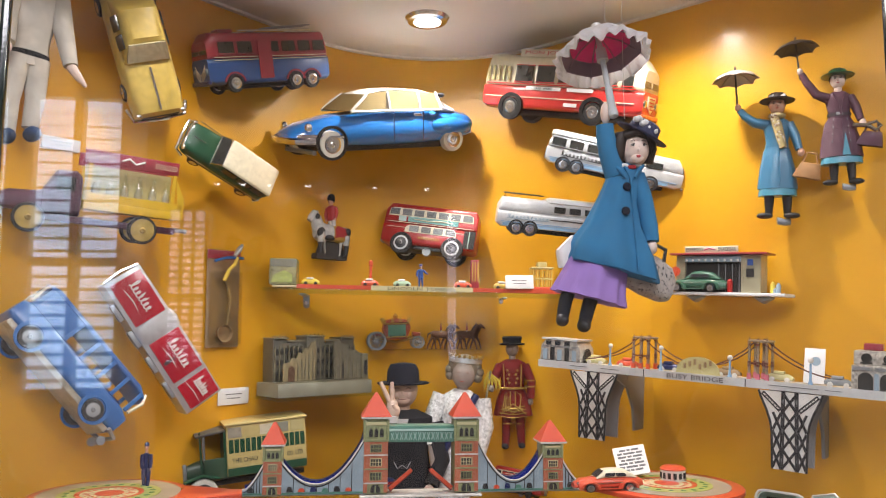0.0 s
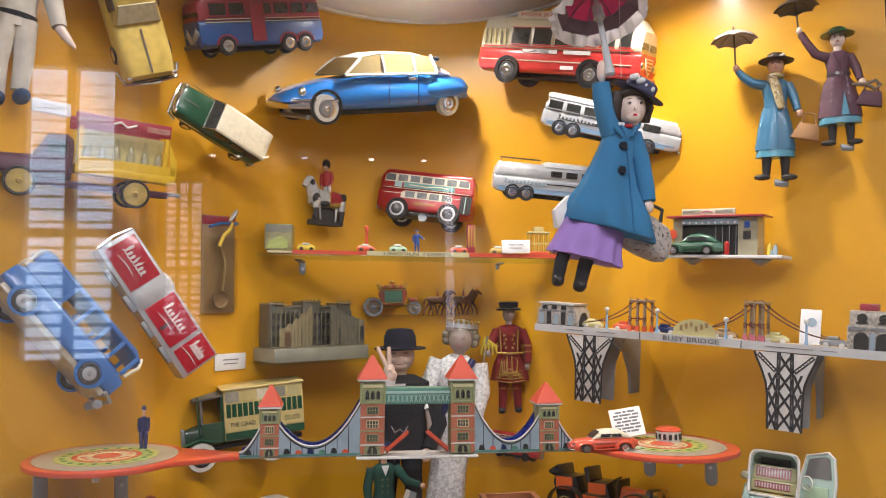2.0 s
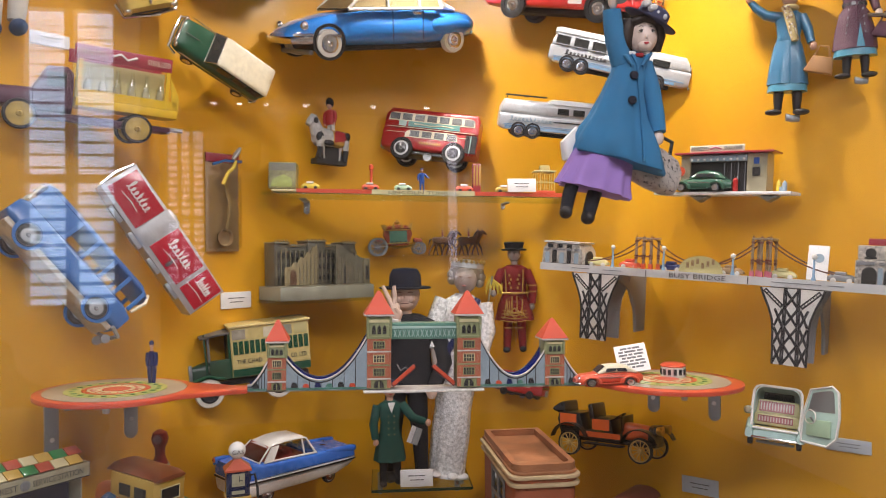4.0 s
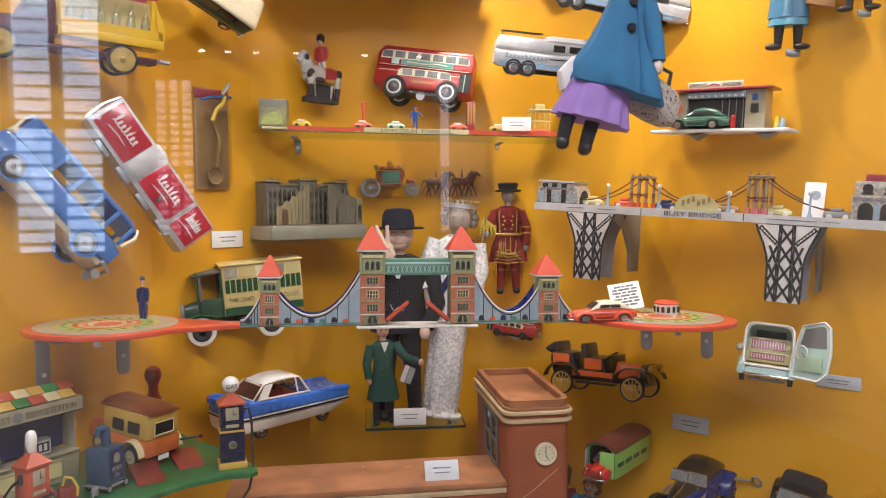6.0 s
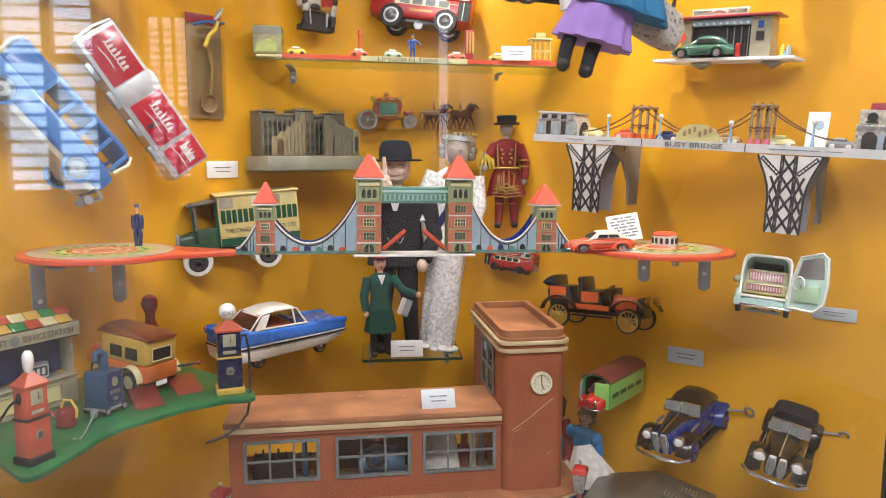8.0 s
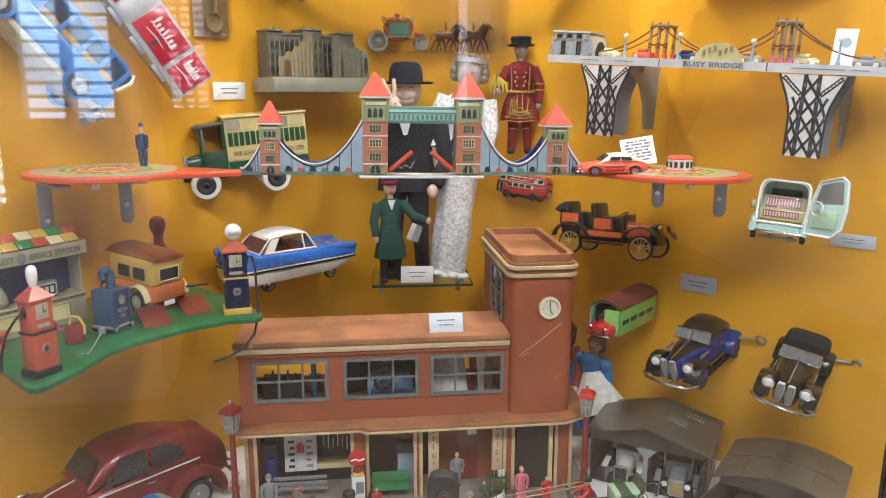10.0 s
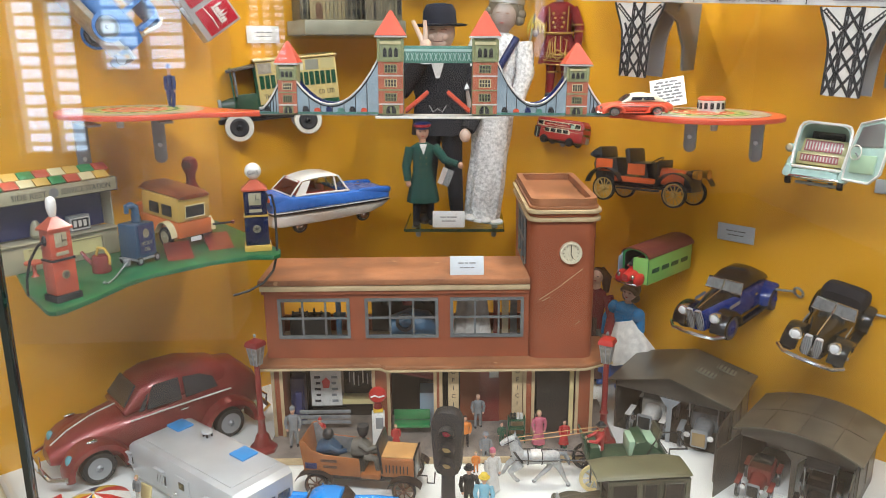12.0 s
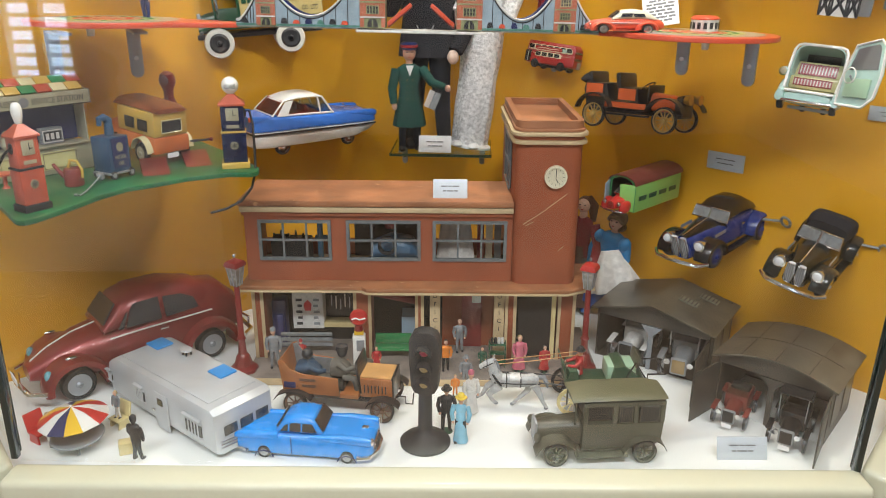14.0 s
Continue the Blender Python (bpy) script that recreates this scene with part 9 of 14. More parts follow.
    part("bonnet_strip", tube(bm_new(), [(0.10, 0, 0.273), (0.25, 0, 0.26), (0.43, 0, 0.237)], 0.005, 6), "chrome", t)
    part("bumper", tube(bm_new(), [(0.43, -0.215, 0.075), (0.49, -0.16, 0.07), (0.515, -0.05, 0.075), (0.515, 0.05, 0.075), (0.49, 0.16, 0.07), (0.43, 0.215, 0.075)], 0.014, 8), "chrome", t)
    reach = 0.34 if key == "bmw1" else 0.315
    part("key_shaft", tube(bm_new(), [(-0.30, 0.17, 0.17), (-0.315, reach, 0.19)], 0.010, 8), "steel", t, "steel winding key")
    for q in (1, -1):
        part("key_loop", tube(bm_new(), [(-0.315 + q * 0.026 * math.sin(k * math.pi / 5), reach + 0.030 - 0.032 * math.cos(k * math.pi / 5), 0.19 + q * (0.004 + 0.042 * math.sin(k * math.pi / 5))) for k in range(6)], 0.010, 8), "steel", t)
    hang_hook(t, -0.44, 0, 0.12, 0.0001)


M["lamppane"] = mat("silvered lamp glass", (0.70, 0.72, 0.74), rough=0.15, var=0.1, coat=0.6)
M["kidney"] = mat("ribbed silver grille", (0.55, 0.56, 0.58), rough=0.4, metal=0.3, var=0.3, size=0.004)
M["royal"] = tin("royal blue lacquer", (0.004, 0.024, 0.17), rough=0.25, coat=0.1)
M["blackbrown"] = tin("green-black lacquer", (0.005, 0.008, 0.007), rough=0.2, coat=0.25)
M["blacklac"] = tin("jet black lacquer", (0.004, 0.004, 0.006), rough=0.2, coat=0.2)
roadster("bmw1", "blacklac", "royal", "blue and black tin convertible with winding key", "up")
roadster("bmw2", "blackbrown", "blackbrown", "black tin convertible with folded hood and winding key", "down")


def boat_car():
    t = thing("toy_amphibious_car", HUNG["boat"][0], "blue and white toy boat car with white roof", "toy car", "wall-hung toys", HUNG["boat"][1])
    part("hull", hull(bm_new(), [(-0.51, 0.02, 0.110, 0.13, 0.168), (-0.49, 0.005, 0.110, 0.15, 0.174), (-0.40, -0.005, 0.108, 0.155, 0.176), (0.1, -0.005, 0.100, 0.155, 0.176), (0.36, 0.000, 0.097, 0.15, 0.174), (0.48, 0.035, 0.096, 0.14, 0.170), (0.53, 0.065, 0.096, 0.13, 0.163)], 26, 5.5), "white", t, "white lower hull")
    part("waterline", hull(bm_new(), [(-0.515, 0.106, 0.120, 0.172, 0.172), (-0.40, 0.105, 0.119, 0.180, 0.180), (0.1, 0.097, 0.111, 0.180, 0.180), (0.40, 0.093, 0.106, 0.178, 0.178), (0.538, 0.092, 0.104, 0.168, 0.168)], 22, 8), "black", t)
    part("rub_strip", hull(bm_new(), [(-0.513, 0.1205, 0.125, 0.171, 0.171), (-0.40, 0.1195, 0.124, 0.179, 0.179), (0.1, 0.1115, 0.116, 0.179, 0.179), (0.40, 0.1065, 0.111, 0.177, 0.177), (0.535, 0.1045, 0.109, 0.166, 0.166)], 22, 8), "white", t)
    part("deck", hull(bm_new(), [(-0.51, 0.124, 0.226, 0.168, 0.158), (-0.40, 0.122, 0.232, 0.177, 0.163), (-0.1, 0.119, 0.224, 0.177, 0.163), (0.2, 0.113, 0.214, 0.176, 0.160), (0.42, 0.110, 0.198, 0.174, 0.156), (0.53, 0.108, 0.184, 0.165, 0.150)], 28, 7), "boatblue", t)
    for s in (1, -1):
        part("front_wing", hull(bm_new(), [(0.24, 0.19, 0.214, 0.020, 0.014), (0.40, 0.17, 0.212, 0.028, 0.020), (0.525, 0.15, 0.204, 0.030, 0.022), (0.545, 0.16, 0.196, 0.024, 0.018)], 14, 3), "boatblue", t, m=Matrix.Translation((0, s * 0.140, 0)))
        part("tail_fin", hull(bm_new(), [(-0.53, 0.19, 0.250, 0.016, 0.012), (-0.46, 0.20, 0.246, 0.018, 0.012), (-0.38, 0.20, 0.232, 0.014, 0.008)], 12, 3), "boatblue", t, m=Matrix.Translation((0, s * 0.150, 0)))
        part("tail_light", ball(bm_new(), (-0.533, s * 0.150, 0.228), (0.012, 0.014, 0.018), 12), "oranges", t)
        part("headlight", ball(bm_new(), (0.545, s * 0.140, 0.178), (0.012, 0.020, 0.018), 12), "lightpane", t)
        wheel(t, (0.30, s * 0.125, 0.0), 0.056, 0.034, "rubber", "chrome", hub=0.7)
        wheel(t, (-0.27, s * 0.125, 0.0), 0.060, 0.034, "rubber", "chrome", hub=0.72)
        part("windscreen_pillar", tube(bm_new(), [(0.150, s * 0.146, 0.214), (0.068, s * 0.122, 0.338)], 0.0085, 8), "white", t)
        part("quarter_pillar", tube(bm_new(), [(0.045, s * 0.148, 0.214), (0.030, s * 0.125, 0.335)], 0.007, 8), "white", t)
        part("rear_pillar", slab(bm_new(), [(-0.315, s * 0.146, 0.226), (-0.235, s * 0.148, 0.226), (-0.175, s * 0.127, 0.328), (-0.235, s * 0.122, 0.322)], 0.012), "white", t)
        part("window_sill", tube(bm_new(), [(0.155, s * 0.149, 0.217), (-0.10, s * 0.150, 0.226), (-0.31, s * 0.148, 0.231)], 0.008, 8), "white", t)
        part("side_window", slab(bm_new(), [(0.14, s * 0.144, 0.222), (-0.24, s * 0.146, 0.230), (-0.18, s * 0.126, 0.325), (0.07, s * 0.122, 0.332)], 0.003), "clear", t)
        part("front_seat", box(bm_new(), (-0.055, s * 0.062, 0.245), (0.030, 0.10, 0.07), 0.010, rot=(0, -12, 0)), "cabinred", t)
    part("cabin_floor", prism(bm_new(), [(-0.30, -0.135), (0.04, -0.135), (0.04, 0.135), (-0.30, 0.135)], 0.2265, 0.2315, "z"), "cabinred", t, "dark red cabin lining")
    part("dashboard", box(bm_new(), (0.105, 0, 0.224), (0.05, 0.26, 0.022), 0.006), "boatblue", t)
    part("roof", hull(bm_new(), [(0.092, 0.322, 0.330, 0.116, 0.108), (0.07, 0.324, 0.344, 0.125, 0.104), (0.02, 0.325, 0.360, 0.130, 0.098), (-0.06, 0.325, 0.370, 0.133, 0.094), (-0.14, 0.322, 0.366, 0.132, 0.094), (-0.20, 0.318, 0.352, 0.128, 0.096), (-0.24, 0.314, 0.334, 0.122, 0.102), (-0.26, 0.310, 0.320, 0.116, 0.106)], 30, 2.6), "white", t, "white roof")
    part("windscreen", slab(bm_new(), [(0.152, -0.138, 0.216), (0.152, 0.138, 0.216), (0.075, 0.116, 0.334), (0.075, -0.116, 0.334)], 0.003), "clear", t)
    part("rear_window", slab(bm_new(), [(-0.345, -0.134, 0.232), (-0.345, 0.134, 0.232), (-0.248, 0.114, 0.326), (-0.248, -0.114, 0.326)], 0.004), "redglass", t, "red-tinted wraparound rear window")
    part("rear_window_rim", tube(bm_new(), [(-0.248, 0.118, 0.327), (-0.347, 0.138, 0.232), (-0.347, -0.138, 0.232), (-0.248, -0.118, 0.327)], 0.007, 8), "white", t)
    part("mooring_cleat", box(bm_new(), (0.36, 0.03, 0.214), (0.012, 0.014, 0.026), 0.004), "chrome", t)
    part("mooring_cleat", tube(bm_new(), [(0.29, -0.02, 0.213), (0.31, -0.06, 0.221)], 0.005, 6), "chrome", t)
    part("steering_wheel", lathe(bm_new(), [(0.028, -0.004), (0.033, 0), (0.028, 0.004)], n=18, cap=False), "leadwhite", t, m=pose(0.055, -0.075, 0.272, 0, -60, 0))
    part("steering_column", tube(bm_new(), [(0.055, -0.075, 0.272), (0.10, -0.075, 0.235)], 0.005, 6), "leadwhite", t)
    hang_hook(t, 0, 0.1, 0.1, 0.1)


M["cabinred"] = tin("dark red moulded interior", (0.34, 0.035, 0.03), rough=0.4)
M["redglass"] = glass("red-tinted clear plastic", (0.60, 0.24, 0.20))
boat_car()


def omnibus():
    t = thing("toy_omnibus", HUNG["omnibus"][0], "green and cream tin omnibus with lettered side", "toy bus", "wall-hung toys", HUNG["omnibus"][1])
    part("chassis", box(bm_new(), (0, 0, 0.15), (0.98, 0.16, 0.04), 0.008), "black", t)
    part("body", span(bm_new(), (-0.5, -0.155, 0.20), (0.14, 0.155, 0.60), 0.008), "clay2", t)
    for s in (1, -1):
        part("lower_band", span(bm_new(), (-0.495, s * 0.1555, 0.205), (0.135, s * 0.160, 0.265)), "green", t)
        bd = part("name_band", span(bm_new(), (-0.495, s * 0.1555, 0.275), (0.135, s * 0.160, 0.375)), "clay2", t)
        for k in range(14):
            x0 = -0.485 + 0.044 * k
            part("window_blind", span(bm_new(), (x0, s * 0.1555, 0.385), (x0 + 0.034, s * 0.161, 0.49)), "green", t)
        for k in range(5):
            x0 = -0.48 + 0.125 * k
            part("picture_panel", span(bm_new(), (x0, s * 0.1555, 0.505), (x0 + 0.105, s * 0.160, 0.585)), ("clay", "stonegrey", "cream_tin", "clay2", "oldcream")[k], t)
        if s > 0:
            m = pose(0, 0, 0, 90, 0, 180)
            write("lettering", "THE CHAD", 0.036, Matrix.Translation((0.0, 0.1602, 0.325)) @ m, "ink", bd, width=0.20, depth=0.003)
            write("lettering", "CO. LTD", 0.036, Matrix.Translation((-0.40, 0.1602, 0.325)) @ m, "ink", bd, width=0.13, depth=0.003)
        for x in (0.33, -0.22):
            wheel(t, (x, s * 0.15, 0.105), 0.115, 0.05, "whitewall", "ink", hub=0.66, dish=0.3)
        part("mudguard", hull(bm_new(), [(0.20, 0.20, 0.215, 0.035, 0.035), (0.33, 0.235, 0.25, 0.035, 0.035), (0.47, 0.20, 0.215, 0.035, 0.035)], 10, 5), "green", t, m=Matrix.Translation((0, s * 0.15, 0)))
    part("roof", span(bm_new(), (-0.515, -0.17, 0.601), (0.155, 0.17, 0.615), 0.004), "clay2", t)
    part("cab_roof", box(bm_new(), (0.26, 0, 0.555), (0.23, 0.30, 0.02), 0.006, rot=(0, 6, 0)), "dirtgrey", t)
    part("cab_front", box(bm_new(), (0.31, 0, 0.44), (0.02, 0.26, 0.20), 0.004), "greypane", t)
    part("cab_side", span(bm_new(), (0.161, 0.135, 0.20), (0.31, 0.15, 0.36), 0.003), "leaf_dark", t)
    part("cab_back", span(bm_new(), (0.141, -0.14, 0.20), (0.16, 0.14, 0.575)), "green", t)
    part("bonnet", hull(bm_new(), [(0.30, 0.17, 0.34, 0.10, 0.08), (0.44, 0.17, 0.32, 0.09, 0.07)], 16, 3.5), "leaf_dark", t)
    part("radiator", box(bm_new(), (0.455, 0, 0.25), (0.03, 0.16, 0.16), 0.008), "steel", t)
    for s in (1, -1):
        part("cab_post", cyl(bm_new(), (0.33, s * 0.13, 0.20), (0.34, s * 0.13, 0.575), 0.008, 0.008, 6), "green", t)
    hang_hook(t, -0.2, -0.15, 0.4, -0.06)


M["stonegrey"] = tin("grey print", (0.30, 0.30, 0.24), var=0.3, size=0.01)
M["clay2"] = tin("butter yellow tin", (0.62, 0.50, 0.20), var=0.15)
omnibus()


def green_garage():
    t = thing("toy_small_garage", HUNG["greengarage"][0], "green tin lock-up garage with arched brown roof", "toy garage", "wall-hung toys", HUNG["greengarage"][1])
    for s in (1, -1):
        sd = part("side_wall", span(bm_new(), (-0.5, s * 0.2, 0.0), (0.5, s * 0.188, 0.36), 0.004), "lime", t)
        for k in range(4):
            part("printed_bar", span(bm_new(), (-0.40 + 0.22 * k, s * 0.201, 0.14), (-0.24 + 0.22 * k, s * 0.206, 0.20)), "green", sd)
    part("floor_plate", span(bm_new(), (-0.5, -0.187, 0.0), (0.5, 0.187, 0.012)), "steel", t)
    part("rear_wall", span(bm_new(), (-0.5, -0.187, 0.013), (-0.488, 0.187, 0.36)), "lime", t)
    for s in (1, -1):
        # near-black sheets paint the shade on the inner walls
        part("lining", span(bm_new(), (-0.48, s * 0.1865, 0.014), (0.47, s * 0.180, 0.358)), "dark", t, "near-black inner sheet, shade put into its colour")
        part("front_post", span(bm_new(), (0.493, s * 0.2, 0.0), (0.503, s * 0.165, 0.36)), "leaf", t)
    rings = []
    for k in range(13):
        a = radians(180 * k / 12)
        y, zz = 0.215 * math.cos(a), 0.36 + 0.10 * math.sin(a)
        rings.append([(-0.52, y, zz), (0.52, y, zz), (0.52, y * 0.96, zz - 0.012), (-0.52, y * 0.96, zz - 0.012)])
    part("roof", loft(bm_new(), rings), "garnet", t, "arched brown-red roof")
    part("arch_gable", loft(bm_new(), [[(x, r * 0.20 * math.cos(radians(15 * k)), 0.345 + r * 0.098 * math.sin(radians(15 * k))) for x, r in ((0.494, 1.0), (0.504, 1.0), (0.504, 0.80), (0.494, 0.80))] for k in range(13)]), "leaf", t)
    d1 = part("door", span(bm_new(), (0.0, -0.006, 0.01), (0.19, 0.006, 0.36), 0.003), "lime", t, "open light green door", m=pose(0.505, 0.195, 0, 0, 0, -70))
    for zz in (0.10, 0.20, 0.30):
        part("door_print", span(bm_new(), (0.04, -0.010, zz - 0.02), (0.15, -0.0065, zz + 0.02)), "green", d1)
    d2 = part("door", span(bm_new(), (0.0, -0.006, 0.01), (0.19, 0.006, 0.36), 0.003), "greyblue", t, m=pose(0.505, -0.195, 0, 0, 0, 20))
    c = part("parked_car", hull(bm_new(), [(0.20, 0.04, 0.20, 0.15, 0.13), (0.45, 0.04, 0.20, 0.15, 0.12), (0.62, 0.05, 0.185, 0.10, 0.06), (0.72, 0.06, 0.16, 0.07, 0.04)], 18, 3), "red", t, "red toy car nosing out")
    part("car_roof", hull(bm_new(), [(0.22, 0.19, 0.30, 0.12, 0.09), (0.42, 0.19, 0.31, 0.125, 0.09), (0.52, 0.19, 0.23, 0.12, 0.10)], 16, 3), "red", c)
    part("car_windscreen", slab(bm_new(), [(0.530, -0.095, 0.215), (0.530, 0.095, 0.215), (0.455, 0.078, 0.292), (0.455, -0.078, 0.292)], 0.006), "window", c)
    for k in range(5):
        part("grille_bar", box(bm_new(), (0.722, -0.032 + 0.016 * k, 0.112), (0.016, 0.006, 0.085), 0.002), "chrome", c)
    for s in (1, -1):
        part("fender", ball(bm_new(), (0.60, s * 0.135, 0.085), (0.12, 0.045, 0.085), 14), "red", c)
        part("headlight", ball(bm_new(), (0.70, s * 0.105, 0.135), (0.025, 0.030, 0.030), 12), "chrome", c)
    part("bumper", tube(bm_new(), [(0.70, -0.17, 0.05), (0.75, -0.08, 0.05), (0.75, 0.08, 0.05), (0.70, 0.17, 0.05)], 0.010, 6), "chrome", c)
    hang_hook(t, -0.48, 0, 0.2, 0.0001)


green_garage()

# ---- toys on shelves and brackets ----
M.update({
    "chainblue": tin("deep blue glossy tin", (0.012, 0.025, 0.30), rough=0.25),
    "bridgegreen": tin("grey-green litho tin", (0.31, 0.34, 0.17), var=0.25, size=0.01),
    "bridgeteal": tin("blue-green litho tin", (0.10, 0.26, 0.20), var=0.2, size=0.01),
    "bridgesky": tin("pale grey-blue litho tin", (0.33, 0.42, 0.48), var=0.2, size=0.02),
    "bridgebrick": tin("terracotta litho tin", (0.50, 0.16, 0.09), var=0.2, size=0.01),
    "spire": tin("coral red tin", (0.62, 0.075, 0.032), rough=0.45, coat=0.2),
    "discred": tin("orange-red disc tin", (0.66, 0.09, 0.04), rough=0.3),
    "discgrey": tin("grey printed road", (0.42, 0.38, 0.30), var=0.25),
    "disclime": tin("lime printed lawn", (0.45, 0.52, 0.15), var=0.25, size=0.006),
    "palacewin": mat("dark printed window", (0.03, 0.03, 0.028), rough=0.5),
    "palace": mat("dark stone-grey litho tin", (0.12, 0.115, 0.085), rough=0.45, var=0.35, size=0.015, coat=0.1),
    "palacelight": mat("weathered stone litho tin", (0.20, 0.18, 0.115), rough=0.45, var=0.35, size=0.015, coat=0.1),
    "palacetan": mat("tan stone litho tin", (0.27, 0.225, 0.12), rough=0.5, var=0.4, size=0.012, coat=0.1),
    "palacegrey": mat("olive stone litho tin", (0.15, 0.14, 0.10), rough=0.5, var=0.4, size=0.012, coat=0.1),
    "palacebrown": mat("printed wooden gate", (0.10, 0.05, 0.025), rough=0.6, var=0.3, size=0.01),
    "palacebase": mat("pale grey-green litho tin", (0.27, 0.27, 0.205), rough=0.45, var=0.2, size=0.03),
    "hill": tin("printed landscape green", (0.40, 0.38, 0.19), var=0.5, size=0.008),
    "signyellow": tin("pale yellow strip", (0.66, 0.60, 0.34)),
    "plastic": glass("clear plastic", (0.90, 0.90, 0.86), rough=0.08, ior=1.35),
    "kraft": mat("grey-brown card", (0.34, 0.22, 0.11), rough=0.8, var=0.2),
    "stationcream": tin("aged cream tin", (0.40, 0.37, 0.25), var=0.35, wear=(0.16, 0.13, 0.08), wear_amount=0.12),
    "platform": tin("emerald green tin", (0.010, 0.125, 0.040), rough=0.35, var=0.35, wear=(0.35, 0.38, 0.30), wear_amount=0.05),
    "pumpred": tin("faded vermilion tin", (0.50, 0.095, 0.050), var=0.3, wear=(0.15, 0.07, 0.05), wear_amount=0.22),
    "pumpnavy": tin("blue-black enamel", (0.008, 0.014, 0.050), rough=0.25, coat=0.6),
    "oilblue": tin("faded oil-cart blue tin", (0.030, 0.085, 0.165), var=0.35, wear=(0.12, 0.13, 0.14), wear_amount=0.15),
    "vanroof": tin("rusty orange-brown tin", (0.26, 0.075, 0.028), var=0.4, wear=(0.40, 0.17, 0.06), wear_amount=0.18),
    "vanyellow": tin("mustard yellow tin", (0.58, 0.38, 0.08), var=0.2),
    "vanorange": tin("burnt orange tin", (0.60, 0.16, 0.04), var=0.2),
    "ramp": tin("brick red ramp tin", (0.23, 0.035, 0.03), var=0.3, wear=(0.10, 0.03, 0.025), wear_amount=0.25),
})

# Tower bridge toy: local x along the bridge, origin below the second large tower
BRZ = 1.243


def tower_bridge():
    t = thing("toy_tower_bridge", (0.19, 1.295, BRZ, 0, 0.9, 3), "printed tin toy tower bridge with coral spires and end discs", "toy bridge")

    def tower(cx, w, body_h, tip, eave, big):
        tw = part("tower", span(bm_new(), (cx - w / 2, -0.018, 0), (cx + w / 2, 0.022, body_h), 0.001), "bridgegreen", t, "printed tin bridge tower")
        for s in (-1, 1):
            part("corner_strip", span(bm_new(), (cx + s * (w / 2 - 0.0032) - 0.0032, -0.0196, 0.002), (cx + s * (w / 2 - 0.0032) + 0.0032, -0.0182, body_h * 0.70)), "bridgebrick", tw)
            part("side_shaft", cyl(bm_new(), (cx + s * (w / 2 - 0.001), -0.0185, body_h * 0.70), (cx + s * (w / 2 - 0.001), -0.0185, body_h * 0.985), 0.0024, 0.0028, 8), "bridgegreen", tw)
        rows = 3 if big else 2
        ph = body_h * 0.70 / (rows + 0.75)
        for r in range(rows):
            z0 = ph * (0.75 + r)
            pn = part("panel", span(bm_new(), (cx - w * 0.34, -0.0190, z0 + ph * 0.06), (cx + w * 0.34, -0.0182, z0 + ph * 0.94)), "bridgebrick", tw)
            fr = part("window", span(bm_new(), (cx - w * 0.25, -0.0195, z0 + ph * 0.20), (cx + w * 0.25, -0.0190, z0 + ph * 0.78)), "signyellow" if r % 2 else "bridgegreen", pn)
            for k in range(4):
                xw = cx - w * 0.215 + w * 0.115 * k
                for u in range(2):
                    zw = z0 + ph * (0.25 + 0.26 * u)
                    part("pane", span(bm_new(), (xw, -0.0198, zw), (xw + w * 0.08, -0.0195, zw + ph * 0.21)), "palacewin", tw)
            part("string_course", span(bm_new(), (cx - w / 2, -0.0202, z0 - ph * 0.05), (cx + w / 2, -0.0182, z0 + ph * 0.05)), "leadwhite" if r % 2 == 0 else "bridgegreen", tw)
        part("string_course", span(bm_new(), (cx - w / 2 - 0.001, -0.0208, body_h * 0.695), (cx + w / 2 + 0.001, -0.0182, body_h * 0.725)), "bridgegreen", tw)
        for k in range(3):
            xw, zw = cx - w * 0.30 + w * 0.225 * k, body_h * 0.755
            lancet = [(xw, zw), (xw + w * 0.15, zw), (xw + w * 0.15, zw + body_h * 0.09), (xw + w * 0.075, zw + body_h * 0.125), (xw, zw + body_h * 0.09)]
            part("lancet_window", prism(bm_new(), lancet, -0.0194, -0.0182, "y"), "palacewin", tw)
        part("parapet", span(bm_new(), (cx - w / 2 - 0.0008, -0.0200, body_h * 0.915), (cx + w / 2 + 0.0008, -0.0182, body_h * 0.955)), "signyellow", tw)
        dz = ph * 0.62
        part("door", prism(bm_new(), [(cx - w * 0.20, 0.002), (cx + w * 0.20, 0.002), (cx + w * 0.20, dz * 0.6), (cx + w * 0.10, dz), (cx - w * 0.10, dz), (cx - w * 0.20, dz * 0.6)], -0.0200, -0.0182, "y"), "ink", tw)
        part("door_post", span(bm_new(), (cx - w * 0.03, -0.0206, 0.002), (cx + w * 0.03, -0.0201, dz * 0.9)), "bridgegreen", tw)
        part("eave", span(bm_new(), (cx - eave / 2, -0.024, body_h + 0.0005), (cx + eave / 2, 0.026, body_h + 0.003)), "leadwhite", tw)
        e = eave / 2
        part("spire", loft(bm_new(), [[(cx - e, -0.023, body_h + 0.0035), (cx + e, -0.023, body_h + 0.0035), (cx + e, 0.025, body_h + 0.0035), (cx - e, 0.025, body_h + 0.0035)], [(cx - 0.002, -0.001, tip), (cx + 0.002, -0.001, tip), (cx + 0.002, 0.003, tip), (cx - 0.002, 0.003, tip)]]), "spire", tw, "coral red pyramid spire")

    tower(-0.152, 0.040, 0.121, 0.163, 0.050, True)
    tower(0.000, 0.040, 0.121, 0.163, 0.050, True)
    tower(-0.319, 0.030, 0.078, 0.115, 0.038, False)
